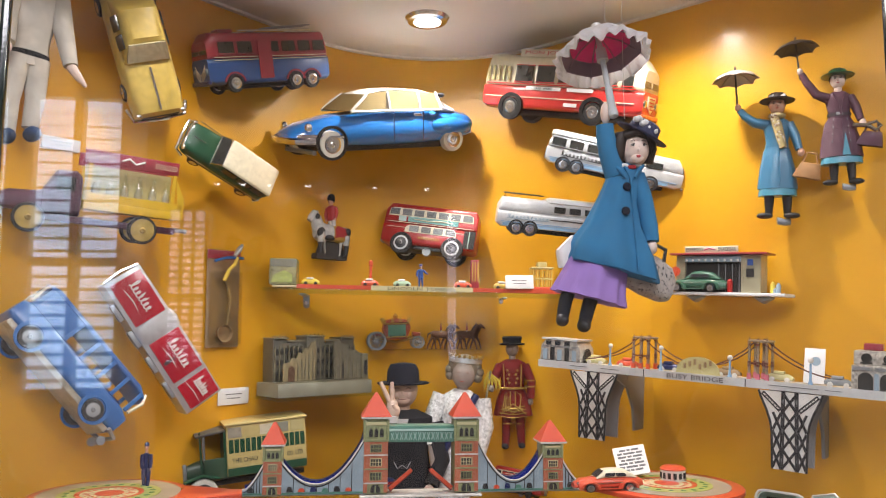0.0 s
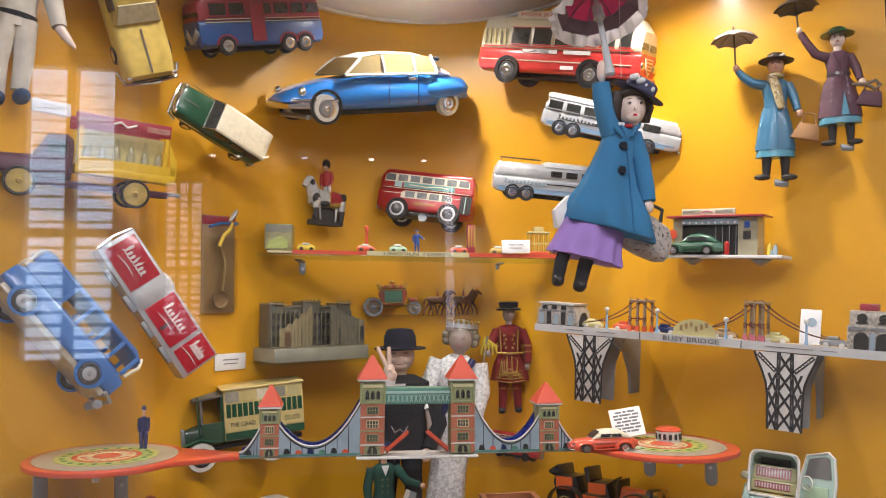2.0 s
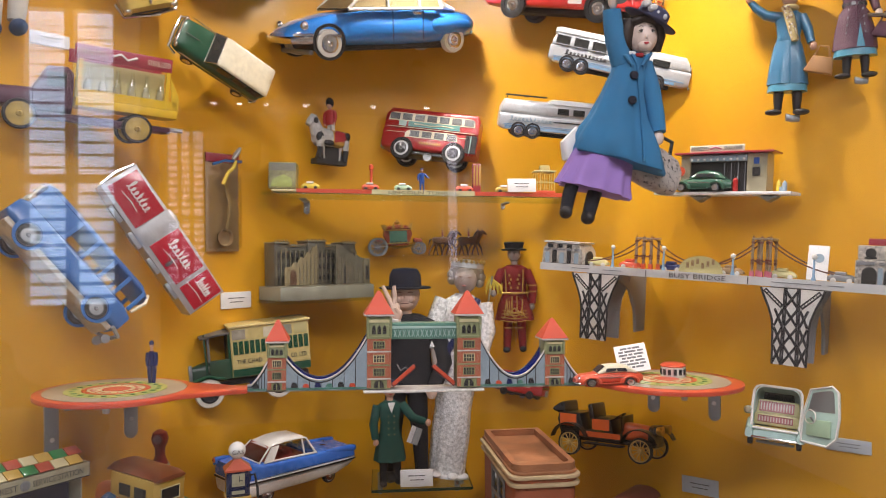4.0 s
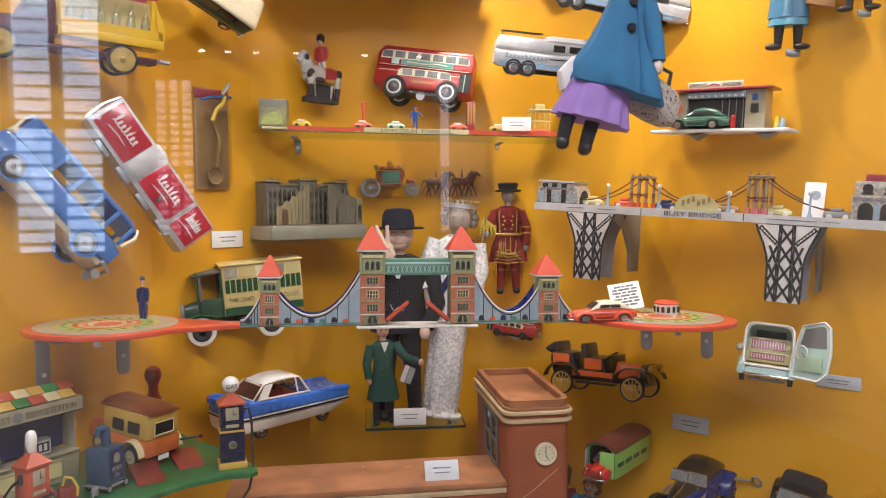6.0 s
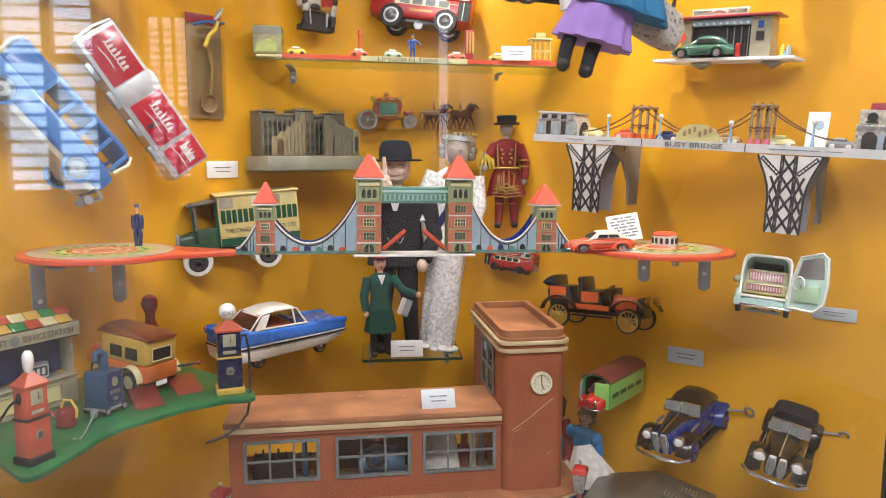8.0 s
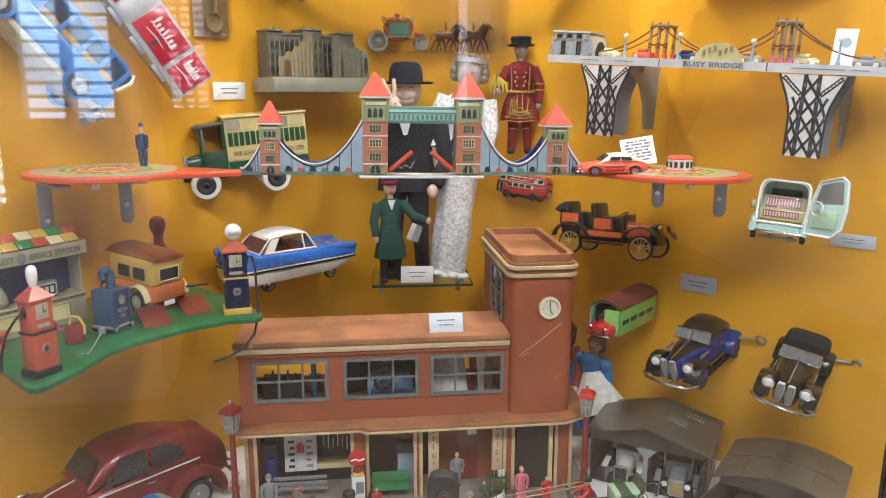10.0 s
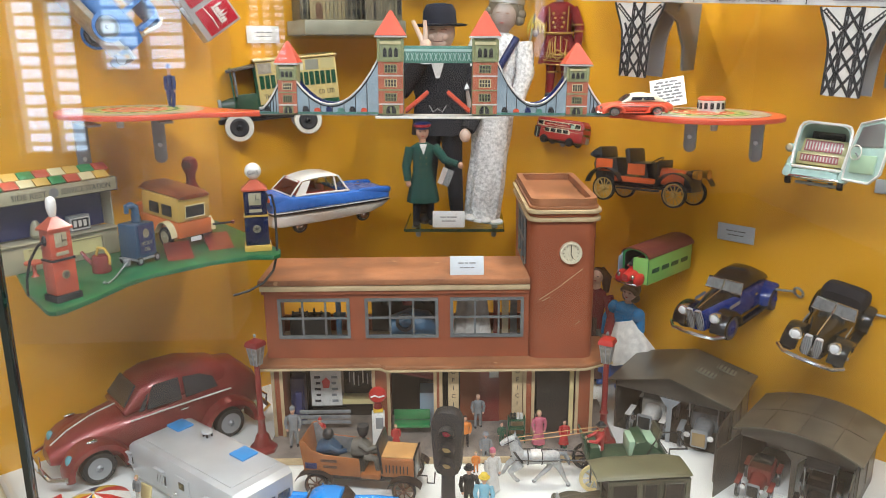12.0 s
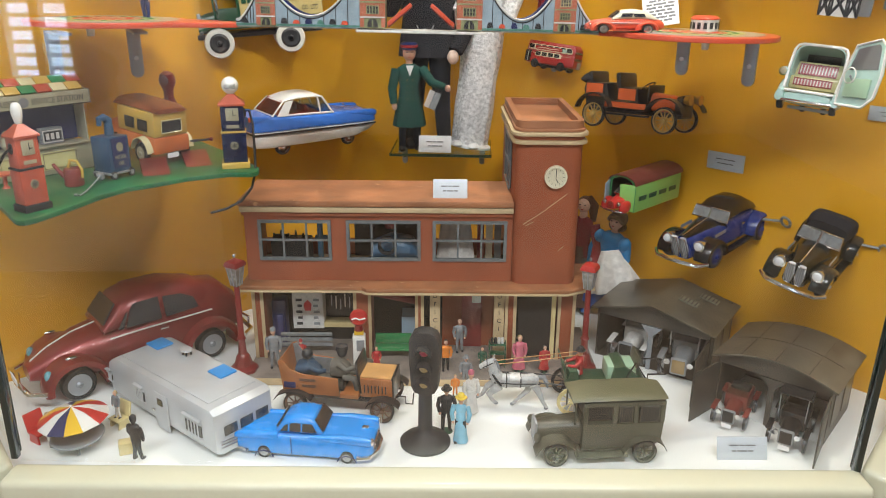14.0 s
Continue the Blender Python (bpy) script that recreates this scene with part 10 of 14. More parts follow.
    tower(0.150, 0.034, 0.078, 0.115, 0.046, False)
    wk = part("walkway", span(bm_new(), (-0.131, -0.014, 0.082), (-0.0205, 0.018, 0.109), 0.001), "bridgeteal", t, "green lattice walkway")
    for k in range(14):
        x0 = -0.128 + 0.0076 * k
        part("lattice", slab(bm_new(), [(x0, -0.0145, 0.086), (x0 + 0.0015, -0.0145, 0.086), (x0 + 0.0062, -0.0145, 0.098), (x0 + 0.0047, -0.0145, 0.098)], 0.0008), "mint", wk)
        part("lattice", slab(bm_new(), [(x0 + 0.0047, -0.0149, 0.086), (x0 + 0.0062, -0.0149, 0.086), (x0 + 0.0015, -0.0149, 0.098), (x0, -0.0149, 0.098)], 0.0008), "mint", wk)
    part("walkway_rail", span(bm_new(), (-0.131, -0.0158, 0.100), (-0.0205, -0.0142, 0.104)), "mint", wk)
    # suspension sides with curved chain, front and back
    def side(x0, z0, x1, z1, sag):
        n = 14
        top = []
        for k in range(n + 1):
            f = k / n
            zz = z0 + (z1 - z0) * f - sag * 4 * f * (1 - f)
            top.append((x0 + (x1 - x0) * f, max(zz, 0.010)))
        for y, m in ((-0.016, "bridgesky"), (0.018, "chainblue")):
            part("side_panel", prism(bm_new(), [(x0, 0.0)] + top + [(x1, 0.0)], y - 0.0006, y + 0.0006, "y"), m, t)
            part("chain", tube(bm_new(), [(x, y - 0.001, zz) for x, zz in top], 0.0016, 6), "leadwhite" if y < 0 else "navy", t)
            if y < 0:
                part("chain", tube(bm_new(), [(x, y - 0.0012, zz - 0.004) for x, zz in top], 0.0009, 5), "ink", t)
                for k in range(1, 7):
                    xx = x0 + (x1 - x0) * k / 7
                    f = k / 7
                    zz = z0 + (z1 - z0) * f - sag * 4 * f * (1 - f) - 0.004
                    if zz > 0.012:
                        part("hanger", span(bm_new(), (xx - 0.0006, y - 0.0014, 0.004), (xx + 0.0006, y - 0.0007, zz)), "ink", t)
                part("kerb_line", span(bm_new(), (x0, y - 0.0014, 0.001), (x1, y - 0.0007, 0.004)), "bridgeteal", t)
                for k in range(int((x1 - x0) / 0.019)):
                    xx = x0 + 0.008 + 0.019 * k
                    part("printed_car", prism(bm_new(), [(xx, 0.0045), (xx + 0.010, 0.0045), (xx + 0.010, 0.0075), (xx + 0.0075, 0.0105 if k % 2 else 0.013), (xx + 0.002, 0.0105 if k % 2 else 0.013), (xx, 0.0075)], y - 0.0016, y - 0.0008, "y"), ("ink", "discred", "navy", "bridgeteal")[k % 4], t)

    side(-0.304, 0.052, -0.172, 0.088, 0.052)
    side(0.020, 0.084, 0.133, 0.062, 0.055)
    side(-0.366, 0.006, -0.334, 0.048, 0.006)
    side(0.167, 0.050, 0.206, 0.005, 0.006)
    part("deck", span(bm_new(), (-0.366, -0.0148, -0.002), (-0.175, 0.0168, 0.001)), "discgrey", t)
    part("deck", span(bm_new(), (0.022, -0.0148, -0.002), (0.206, 0.0168, 0.001)), "discgrey", t)
    part("pier", span(bm_new(), (-0.178, -0.026, -0.006), (0.026, 0.028, -0.0022), 0.001), "leadwhite", t, "white pier base plate")
    for s, x in ((1, -0.128), (-1, -0.024)):
        part("raised_bascule", box(bm_new(), (x + s * 0.018, 0.0, 0.018), (0.048, 0.026, 0.004), 0.001, rot=(0, -s * 40, 0)), "darkred", t, "raised red road flap")
        part("bascule_side", box(bm_new(), (x + s * 0.018, -0.014, 0.022), (0.048, 0.002, 0.006), 0.0005, rot=(0, -s * 40, 0)), "discred", t)
    # discs at both ends
    for cx, sgn in ((-0.574, -1), (0.362, 1)):
        tip = -0.366 if sgn < 0 else 0.206
        r = 0.122 if sgn < 0 else 0.130
        pts = []
        for k in range(33):
            a = radians(-150 + 300 * k / 32)
            pts.append((cx + sgn * r * math.cos(a), r * math.sin(a)))
        pts += [(tip - sgn * -0.02, 0.022), (tip, 0.018), (tip, -0.018), (tip - sgn * -0.02, -0.022)]
        zt = 0.004
        d = part("end_disc", prism(bm_new(), pts, zt - 0.008, zt, "z", 0.0015), "discred", t, "orange-red printed turning disc")
        for ra, rb, m, h in ((0.108, 0.078, "discgrey", 0.0008), (0.0775, 0.052, "disclime", 0.0012), (0.0515, 0.044, "discred", 0.0016), (0.0435, 0.022, "signyellow", 0.0012), (0.0215, 0.0, "discred", 0.0016)):
            part("printed_ring", lathe(bm_new(), [(rb, zt + 0.0002), (ra, zt + 0.0002), (ra, zt + h), (rb, zt + h)], (cx, 0, 0), n=44, cap=False) if rb > 0 else lathe(bm_new(), [(0.0, zt + 0.0002), (ra, zt + 0.0002), (ra, zt + h), (0.0, zt + h)], (cx, 0, 0), n=44), m, d)
        for k in range(20):
            a = 2 * math.pi * k / 20
            part("printed_tree", lathe(bm_new(), [(0.0, 0), (0.0045, 0), (0.0045, 0.0006), (0.0, 0.0006)], (cx + 0.065 * math.cos(a), 0.065 * math.sin(a), zt + 0.0013), n=8), "leaf", d)
            part("printed_ray", box(bm_new(), (cx + 0.034 * math.cos(a), 0.034 * math.sin(a), zt + 0.0016), (0.010, 0.0016, 0.0006), rot=(0, 0, math.degrees(a))), "discred", d)
        part("bolt", cyl(bm_new(), (cx - sgn * 0.01, -0.09, -0.0045), (cx - sgn * 0.01, -0.09, -0.016), 0.006, 0.005, 12), "whitewall", d)
    return t


tower_bridge()


def bracket(place, label, depth=0.12, drop=0.075, w=0.022):
    """A flat steel shelf bracket: -y is the front end, the drop tongue hangs down."""
    t = thing("shelf_bracket", place, label, "bracket", "steel shelf brackets")
    n = 8
    pts = [(-w / 2, 0.0), (w / 2, 0.0), (w / 2, -drop + w / 2)] + [(w / 2 * math.cos(radians(-180 * k / n)), -drop + w / 2 + w / 2 * math.sin(radians(-180 * k / n))) for k in range(1, n)] + [(-w / 2, -drop + w / 2)]
    part("tongue", prism(bm_new(), pts, -0.003, 0.003, "y", 0.001), "steel", t)
    part("arm", span(bm_new(), (-w / 2, -depth, -0.004), (w / 2, -0.0035, 0.0), 0.001), "steel", t)
    part("screw", cyl(bm_new(), (0, -0.005, -drop * 0.6), (0, -0.003, -drop * 0.6), 0.004, 0.004, 10), "chrome", t)
    return t


bracket((-0.398, 1.382, BRZ - 0.007, 0, 0, 30), "grey steel bracket under the bridge disc", 0.12, 0.085)
bracket((-0.500, 1.302, BRZ - 0.007, 0, 0, 40), "grey steel bracket under the bridge disc", 0.10, 0.11)
bracket((0.563, 1.410, BRZ - 0.010, 0, 0, -30), "grey steel bracket under the bridge disc", 0.12, 0.070)
bracket((0.672, 1.385, BRZ - 0.010, 0, 0, -35), "grey steel bracket under the bridge disc", 0.12, 0.085)

many("toy_policeman", figure_pieces(0.077, legs="navy", coat="navy", hat="navy", hat_kind="round", wide=0.052, head=0.048, stride=-0.02, arms=(((-0.075, 0, 0.77), (-0.092, 0, 0.62), (-0.085, -0.02, 0.48)), ((0.075, 0, 0.77), (0.092, 0, 0.62), (0.085, -0.02, 0.48)))), (-0.344, 1.322, BRZ + 0.0055, 0, 0, 10), "slim dark blue toy policeman on the bridge disc", "figure")


def coupe(place, size, label, roof="cream_tin", body="discred"):
    t = thing("toy_coupe", place, label, "toy car", "small tin cars", size)
    part("body", hull(bm_new(), [(-0.5, 0.05, 0.16, 0.10, 0.08), (-0.44, 0.04, 0.20, 0.15, 0.12), (-0.2, 0.04, 0.23, 0.17, 0.14), (0.15, 0.04, 0.225, 0.17, 0.13), (0.40, 0.04, 0.19, 0.14, 0.10), (0.5, 0.05, 0.13, 0.08, 0.06)], 22, 3.0), body, t)
    part("cabin", hull(bm_new(), [(-0.40, 0.19, 0.22, 0.12, 0.10), (-0.26, 0.19, 0.325, 0.135, 0.10), (-0.08, 0.19, 0.355, 0.14, 0.10), (0.06, 0.19, 0.338, 0.138, 0.10), (0.19, 0.19, 0.22, 0.13, 0.11)], 18, 3.0), roof, t)
    for s in (1, -1):
        for q in (rect(-0.24, 0.236, -0.10, 0.286, 0.02), rect(-0.06, 0.236, 0.08, 0.288, -0.02)):
            part("side_window", sides(bm_new(), q, 0.1425 * s, 0.22, 0.128 * s, 0.30, 0.008, both=False), "smokeglass", t)
        for x, fl in ((0.30, 0.16), (-0.27, 0.15)):
            arch = []
            for k in range(11):
                q = radians(-12 + 204 * k / 10)
                px, pz = x + fl * math.cos(q), 0.062 + 0.118 * math.sin(q)
                arch.append([(px, s * 0.10, pz), (px, s * 0.165, pz - 0.004), (x + fl * 0.82 * math.cos(q), s * 0.195, 0.062 + 0.094 * math.sin(q)), (x + fl * 0.66 * math.cos(q), s * 0.190, 0.062 + 0.078 * math.sin(q)), (x + fl * 0.66 * math.cos(q), s * 0.10, 0.062 + 0.078 * math.sin(q))])
            part("fender", loft(bm_new(), arch), body, t)
            wheel(t, (x, s * 0.165, 0.062), 0.068, 0.045, "rubber", "chrome", hub=0.8)
        part("running_board", box(bm_new(), (0.015, s * 0.165, 0.045), (0.30, 0.05, 0.014), 0.004), body, t)
        part("headlight", ball(bm_new(), (0.455, s * 0.085, 0.13), (0.02, 0.024, 0.024), 10), "chrome", t)
        part("side_strip", span(bm_new(), (-0.36, s * 0.168, 0.135), (0.28, s * 0.174, 0.145)), "chrome", t)
    part("windscreen", slab(bm_new(), [(0.192, -0.10, 0.228), (0.192, 0.10, 0.228), (0.085, 0.09, 0.325), (0.085, -0.09, 0.325)], 0.010), "smokeglass", t)
    for k in range(4):
        part("grille_bar", box(bm_new(), (0.485 - 0.006 * k, 0, 0.075 + 0.02 * k), (0.012, 0.12, 0.008), 0.002), "chrome", t)
    part("bumper", tube(bm_new(), [(0.42, -0.15, 0.05), (0.51, -0.08, 0.05), (0.51, 0.08, 0.05), (0.42, 0.15, 0.05)], 0.012, 6), "chrome", t)
    return t


coupe(Matrix.LocRotScale(Vector((0.432, 1.276, BRZ - 0.0005)), Matrix.Rotation(radians(184), 3, "Z").to_quaternion(), Vector((1, 1, 0.84))), 0.120, "coral red tin coupe on the bridge disc")
card((0.510, 1.378, BRZ + 0.028, -40, -10, -14), 0.058, 0.060, "paper", 7, "white printed leaflet in an acrylic stand")
dm = thing("toy_drum", (0.576, 1.345, BRZ - 0.001), "small round printed tin drum on the disc", "drum")
part("drum_side", cyl(bm_new(), (0, 0, 0), (0, 0, 0.018), 0.022, 0.022, 24), "leadwhite", dm)
part("drum_top", lathe(bm_new(), [(0.0225, 0.018), (0.0235, 0.020), (0.018, 0.024), (0.0, 0.025)], n=24, cap=False), "discred", dm)
for k in range(14):
    a = 2 * math.pi * k / 14
    part("printed_bar", box(bm_new(), (0.0223 * math.cos(a), 0.0223 * math.sin(a), 0.009), (0.0008, 0.0055, 0.010), rot=(0, 0, math.degrees(a))), "ink", dm)


# service station on its green platform
def service_station():
    zt = 1.025
    t = thing("toy_service_station", (0, 0, zt), "green tin service station platform with cream building", "toy station")
    edge = [(-0.457, 1.015), (-0.386, 0.939), (-0.377, 0.932), (-0.3675, 0.932), (-0.359, 0.944), (-0.343, 0.997), (-0.329, 1.058), (-0.309, 1.103), (-0.280, 1.130), (-0.244, 1.169), (-0.200, 1.195), (-0.188, 1.2015), (-0.153, 1.203), (-0.145, 1.217), (-0.151, 1.243), (-0.24, 1.355), (-0.315, 1.44), (-0.345, 1.47), (-0.58, 1.24), (-0.53, 1.11)]
    part("platform", prism(bm_new(), edge, -0.008, 0.0, "z", 0.002), "platform", t, "emerald green tin platform")
    a = math.degrees(math.atan2(1.235 - 1.095, -0.425 + 0.525))
    m = pose(-0.5185, 1.085, 0, 0, 0, a)
    L, H, D = 0.172, 0.105, 0.055
    part("back_wall", span(bm_new(), (-0.04, D - 0.002, 0.0), (L, D, H)), "stationcream", t, m=m)
    part("counter", span(bm_new(), (-0.04, 0.0, 0.0005), (L, 0.006, 0.042), 0.0006), "stationcream", t, m=m)
    part("counter_top", span(bm_new(), (-0.04, -0.004, 0.0425), (L + 0.002, 0.03, 0.045), 0.0006), "stationcream", t, m=m)
    part("end_wall", span(bm_new(), (L - 0.002, 0.0065, 0.0455), (L, D - 0.0025, H)), "stationcream", t, m=m)
    part("dark_interior", span(bm_new(), (-0.04, 0.036, 0.0455), (L - 0.003, 0.04, H - 0.004)), "navy", t, m=m)
    part("till", box(bm_new(), (L - 0.055, 0.018, 0.058), (0.034, 0.014, 0.025), 0.001), "leadgrey", t, m=m)
    part("till_face", box(bm_new(), (L - 0.055, 0.0105, 0.058), (0.026, 0.001, 0.014), 0.0004), "dark", t, m=m)
    part("shop_urn", lathe(bm_new(), [(0.006, 0.046), (0.010, 0.052), (0.008, 0.066), (0.003, 0.074)], (0.05, 0.015, 0), n=12), "stationcream", t, m=m)
    part("panel", span(bm_new(), (0.02, -0.001, 0.008), (L - 0.03, -0.0002, 0.036)), "clay", t, m=m)
    sg = part("fascia", span(bm_new(), (-0.04, -0.006, H + 0.0005), (L + 0.004, -0.003, H + 0.022), 0.0005), "stationcream", t, "cream fascia lettered SERVICE STATION", m=m)
    write("lettering", "SERVICE STATION", 0.009, Matrix.Translation((L - 0.046, -0.0062, H + 0.011)) @ FACE, "ink", sg, width=0.080)
    write("lettering", "SIDE REST", 0.009, Matrix.Translation((L - 0.134, -0.0062, H + 0.011)) @ FACE, "ink", sg, width=0.052)
    part("emblem", lathe(bm_new(), [(0.0, -0.0068), (0.0075, -0.0068), (0.0075, -0.0061), (0.0, -0.0061)], (L - 0.097, 0, H + 0.011), "y", 16), "leadgrey", sg)
    part("fascia_edge", span(bm_new(), (-0.04, -0.0068, H + 0.0005), (L + 0.004, -0.0061, H + 0.002)), "dark", sg)
    part("fascia_end", span(bm_new(), (L + 0.0042, -0.006, H + 0.0005), (L + 0.0056, 0.05, H + 0.022)), "stationcream", sg)
    for x in (0.055, 0.118):
        part("panel_frame", tube(bm_new(), [(x - 0.026, -0.0014, 0.010), (x + 0.026, -0.0014, 0.010), (x + 0.026, -0.0014, 0.034), (x - 0.026, -0.0014, 0.034), (x - 0.026, -0.0014, 0.010)], 0.0008, 5), "palacetan", t, m=m)
    for k in range(3):
        part("till_key", span(bm_new(), (L - 0.066 + 0.008 * k, 0.0096, 0.053), (L - 0.061 + 0.008 * k, 0.0104, 0.063)), "leadwhite", t, m=m)
    part("till_frame", tube(bm_new(), [(L - 0.070, 0.0098, 0.049), (L - 0.040, 0.0098, 0.049), (L - 0.040, 0.0098, 0.067), (L - 0.070, 0.0098, 0.067), (L - 0.070, 0.0098, 0.049)], 0.0009, 5), "leadwhite", t, m=m)
    for r in range(2):
        for k in range(9):
            part("roof_tile", box(bm_new(), (-0.03 + 0.0235 * k + 0.008 * r, 0.006 + 0.016 * r, H + 0.028 + 0.010 * r), (0.022, 0.018, 0.003), 0.0006, rot=(32, 0, 0)), ("vanyellow", "leaf", "pumpred", "signyellow")[(k + 2 * r) % 4], t, m=m)
    part("roof_bed", box(bm_new(), (0.065, 0.022, H + 0.024), (0.205, 0.044, 0.002), 0, rot=(32, 0, 0)), "stationcream", t, m=m)
    part("stool", lathe(bm_new(), [(0.006, 0), (0.003, 0.004), (0.003, 0.018), (0.013, 0.020), (0.013, 0.023), (0.0, 0.024)], (0.02, -0.03, 0), n=16), "pumpred", t, m=m)
    # ramps
    for y, x in ((1.211, -0.313), (1.276, -0.268)):
        part("ramp", prism(bm_new(), [(-0.040, 0.0), (0.038, 0.0), (0.040, 0.010), (0.034, 0.013)], -0.0205, 0.0205, "y"), "ramp", t, "brick red loading ramp", m=pose(x, y, 0.0003, 0, 0, 117))
    return t


service_station()
STZ = 1.0252


def fuel_pump(place, body, label, globe="white", size=1.0):
    t = thing("toy_fuel_pump", place, label, "fuel pump", "toy fuel pumps", size)
    if body == "pumpred":
        t.matrix_basis = t.matrix_basis @ Matrix.Diagonal((0.88, 0.86, 1, 1))
    part("plinth", box(bm_new(), (0, 0, 0.005), (0.044, 0.036, 0.010), 0.001), "dark" if body == "pumpred" else "vanyellow", t)
    part("lower_case", box(bm_new(), (0, 0, 0.034), (0.038, 0.030, 0.048), 0.001), body, t)
    part("belt", box(bm_new(), (0, 0, 0.0595), (0.040, 0.032, 0.003), 0.0006), "ink" if body == "pumpred" else "vanyellow", t)
    part("upper_case", box(bm_new(), (0, 0, 0.081), (0.036, 0.028, 0.040), 0.001), body, t)
    part("roof", loft(bm_new(), [[(-0.021, -0.017, 0.1015), (0.021, -0.017, 0.1015), (0.021, 0.017, 0.1015), (-0.021, 0.017, 0.1015)], [(-0.021, -0.017, 0.1045), (0.021, -0.017, 0.1045), (0.021, 0.017, 0.1045), (-0.021, 0.017, 0.1045)], [(-0.009, -0.008, 0.115), (0.009, -0.008, 0.115), (0.009, 0.008, 0.115), (-0.009, 0.008, 0.115)], [(-0.005, -0.005, 0.119), (0.005, -0.005, 0.119), (0.005, 0.005, 0.119), (-0.005, 0.005, 0.119)]]), "pumpred", t)
    egg = [(0.0042, 0.1185), (0.0058, 0.1225), (0.0074, 0.128), (0.0080, 0.134), (0.0078, 0.140), (0.0064, 0.1445), (0.0035, 0.147), (0.0003, 0.1476)]
    g = part("globe", lathe(bm_new(), egg if body == "pumpred" else [(0.0045, 0.1185)] + [(0.0136 * math.cos(radians(a)), 0.1325 + 0.0136 * math.sin(radians(a))) for a in range(-66, 90, 12)] + [(0.0003, 0.1461)], n=28), globe, t, "white glass globe")
    if body != "pumpred":
        write("lettering", "GAS", 0.007, Matrix.Translation((0, -0.0138, 0.132)) @ FACE, "ink", g)
    d = part("dial", span(bm_new(), (-0.010, -0.0152, 0.078), (0.010, -0.0141, 0.098), 0.0004), "stationcream", t)
    part("dial_hand", box(bm_new(), (0.0015, -0.0157, 0.090), (0.001, 0.0006, 0.010)), "ink", d)
    part("dial_hand", box(bm_new(), (0.004, -0.0157, 0.087), (0.006, 0.0006, 0.001)), "ink", d)
    part("name_plate", span(bm_new(), (-0.010, -0.0152, 0.066), (0.010, -0.0141, 0.071)), "stationcream", t)
    e = part("emblem", lathe(bm_new(), [(0.0, -0.0166), (0.0065, -0.0166), (0.0065, -0.0152), (0.0, -0.0152)], (0, 0, 0.038), "y", 16), "stationcream", t)
    for k in range(3):
        part("emblem_bar", box(bm_new(), (0, -0.017, 0.038), (0.0014, 0.0006, 0.011), rot=(0, 60 * k, 0)), "ink", e)
    s = -1 if body == "pumpred" else 1
    if body == "pumpred":
        way = [(-0.0185, 0, 0.088), (-0.024, 0.012, 0.080), (-0.030, 0.030, 0.058), (-0.032, 0.044, 0.030), (-0.031, 0.050, 0.004)]
    else:
        way = [(0.0185, 0, 0.090), (0.027, -0.004, 0.092), (0.031, -0.006, 0.070), (0.031, -0.010, 0.030), (0.030, -0.020, -0.004), (0.022, -0.032, -0.030), (0.004, -0.042, -0.048), (-0.020, -0.048, -0.058), (-0.045, -0.050, -0.063)]
    part("hose", tube(bm_new(), way, 0.0020, 8), "rubber", t)
    part("nozzle_boss", ball(bm_new(), (s * 0.0188, 0, 0.088), (0.003, 0.006, 0.008), 10), "ink", t)
    return t


fuel_pump((-0.383, 0.982, STZ, 0, 0, 60), "pumpred", "vermilion tin fuel pump with white globe", size=0.96)
fuel_pump((-0.189, 1.244, STZ, 0, 0, 16), "pumpnavy", "dark blue tin fuel pump with white globe")


def oil_cart():
    t = thing("toy_oil_cart", (-0.358, 1.164, STZ, 0, 0, 66), "faded blue tin oil cart with drawbar", "oil cart", size=1.04)
    t.matrix_basis = t.matrix_basis @ Matrix.Diagonal((0.84, 0.92, 1, 1))
    part("tank", box(bm_new(), (0, 0, 0.036), (0.044, 0.040, 0.052), 0.002), "oilblue", t)
    part("pump_head", tube(bm_new(), [(0.002, 0, 0.0625), (0.002, 0, 0.085), (-0.006, 0, 0.089), (-0.016, 0, 0.088), (-0.017, 0, 0.078)], [0.008, 0.007, 0.006, 0.005, 0.004], 10), "oilblue", t)
    part("base_tray", box(bm_new(), (0, 0, 0.0085), (0.050, 0.044, 0.003), 0.001), "steel", t)
    lp = part("label_plate", span(bm_new(), (-0.016, -0.0212, 0.016), (0.016, -0.0202, 0.060)), "navy", t)
    write("lettering", "MOTOR", 0.006, Matrix.Translation((0, -0.0213, 0.032)) @ FACE, "stationcream", lp, width=0.024)
    write("lettering", "OIL", 0.006, Matrix.Translation((0, -0.0213, 0.023)) @ FACE, "stationcream", lp)
    part("emblem", lathe(bm_new(), [(0.0, -0.0222), (0.007, -0.0222), (0.007, -0.0212), (0.0, -0.0212)], (0, 0, 0.047), "y", 14), "stationcream", t)
    for x in (-0.018, 0.020):
        for s in (-1, 1):
            wheel(t, (x, s * 0.0200, 0.0065), 0.0065, 0.004, rim="steel")
    part("drawbar", tube(bm_new(), [(-0.025, -0.006, 0.010), (-0.048, -0.018, 0.009), (-0.070, -0.030, 0.006), (-0.105, -0.050, 0.003), (-0.124, -0.058, 0.0025), (-0.126, -0.050, 0.0025), (-0.118, -0.045, 0.0025)], 0.0013, 6), "steel", t)
    part("drawbar_block", box(bm_new(), (-0.040, -0.013, 0.009), (0.012, 0.009, 0.010), 0.001, rot=(0, 0, 28)), "steel", t)


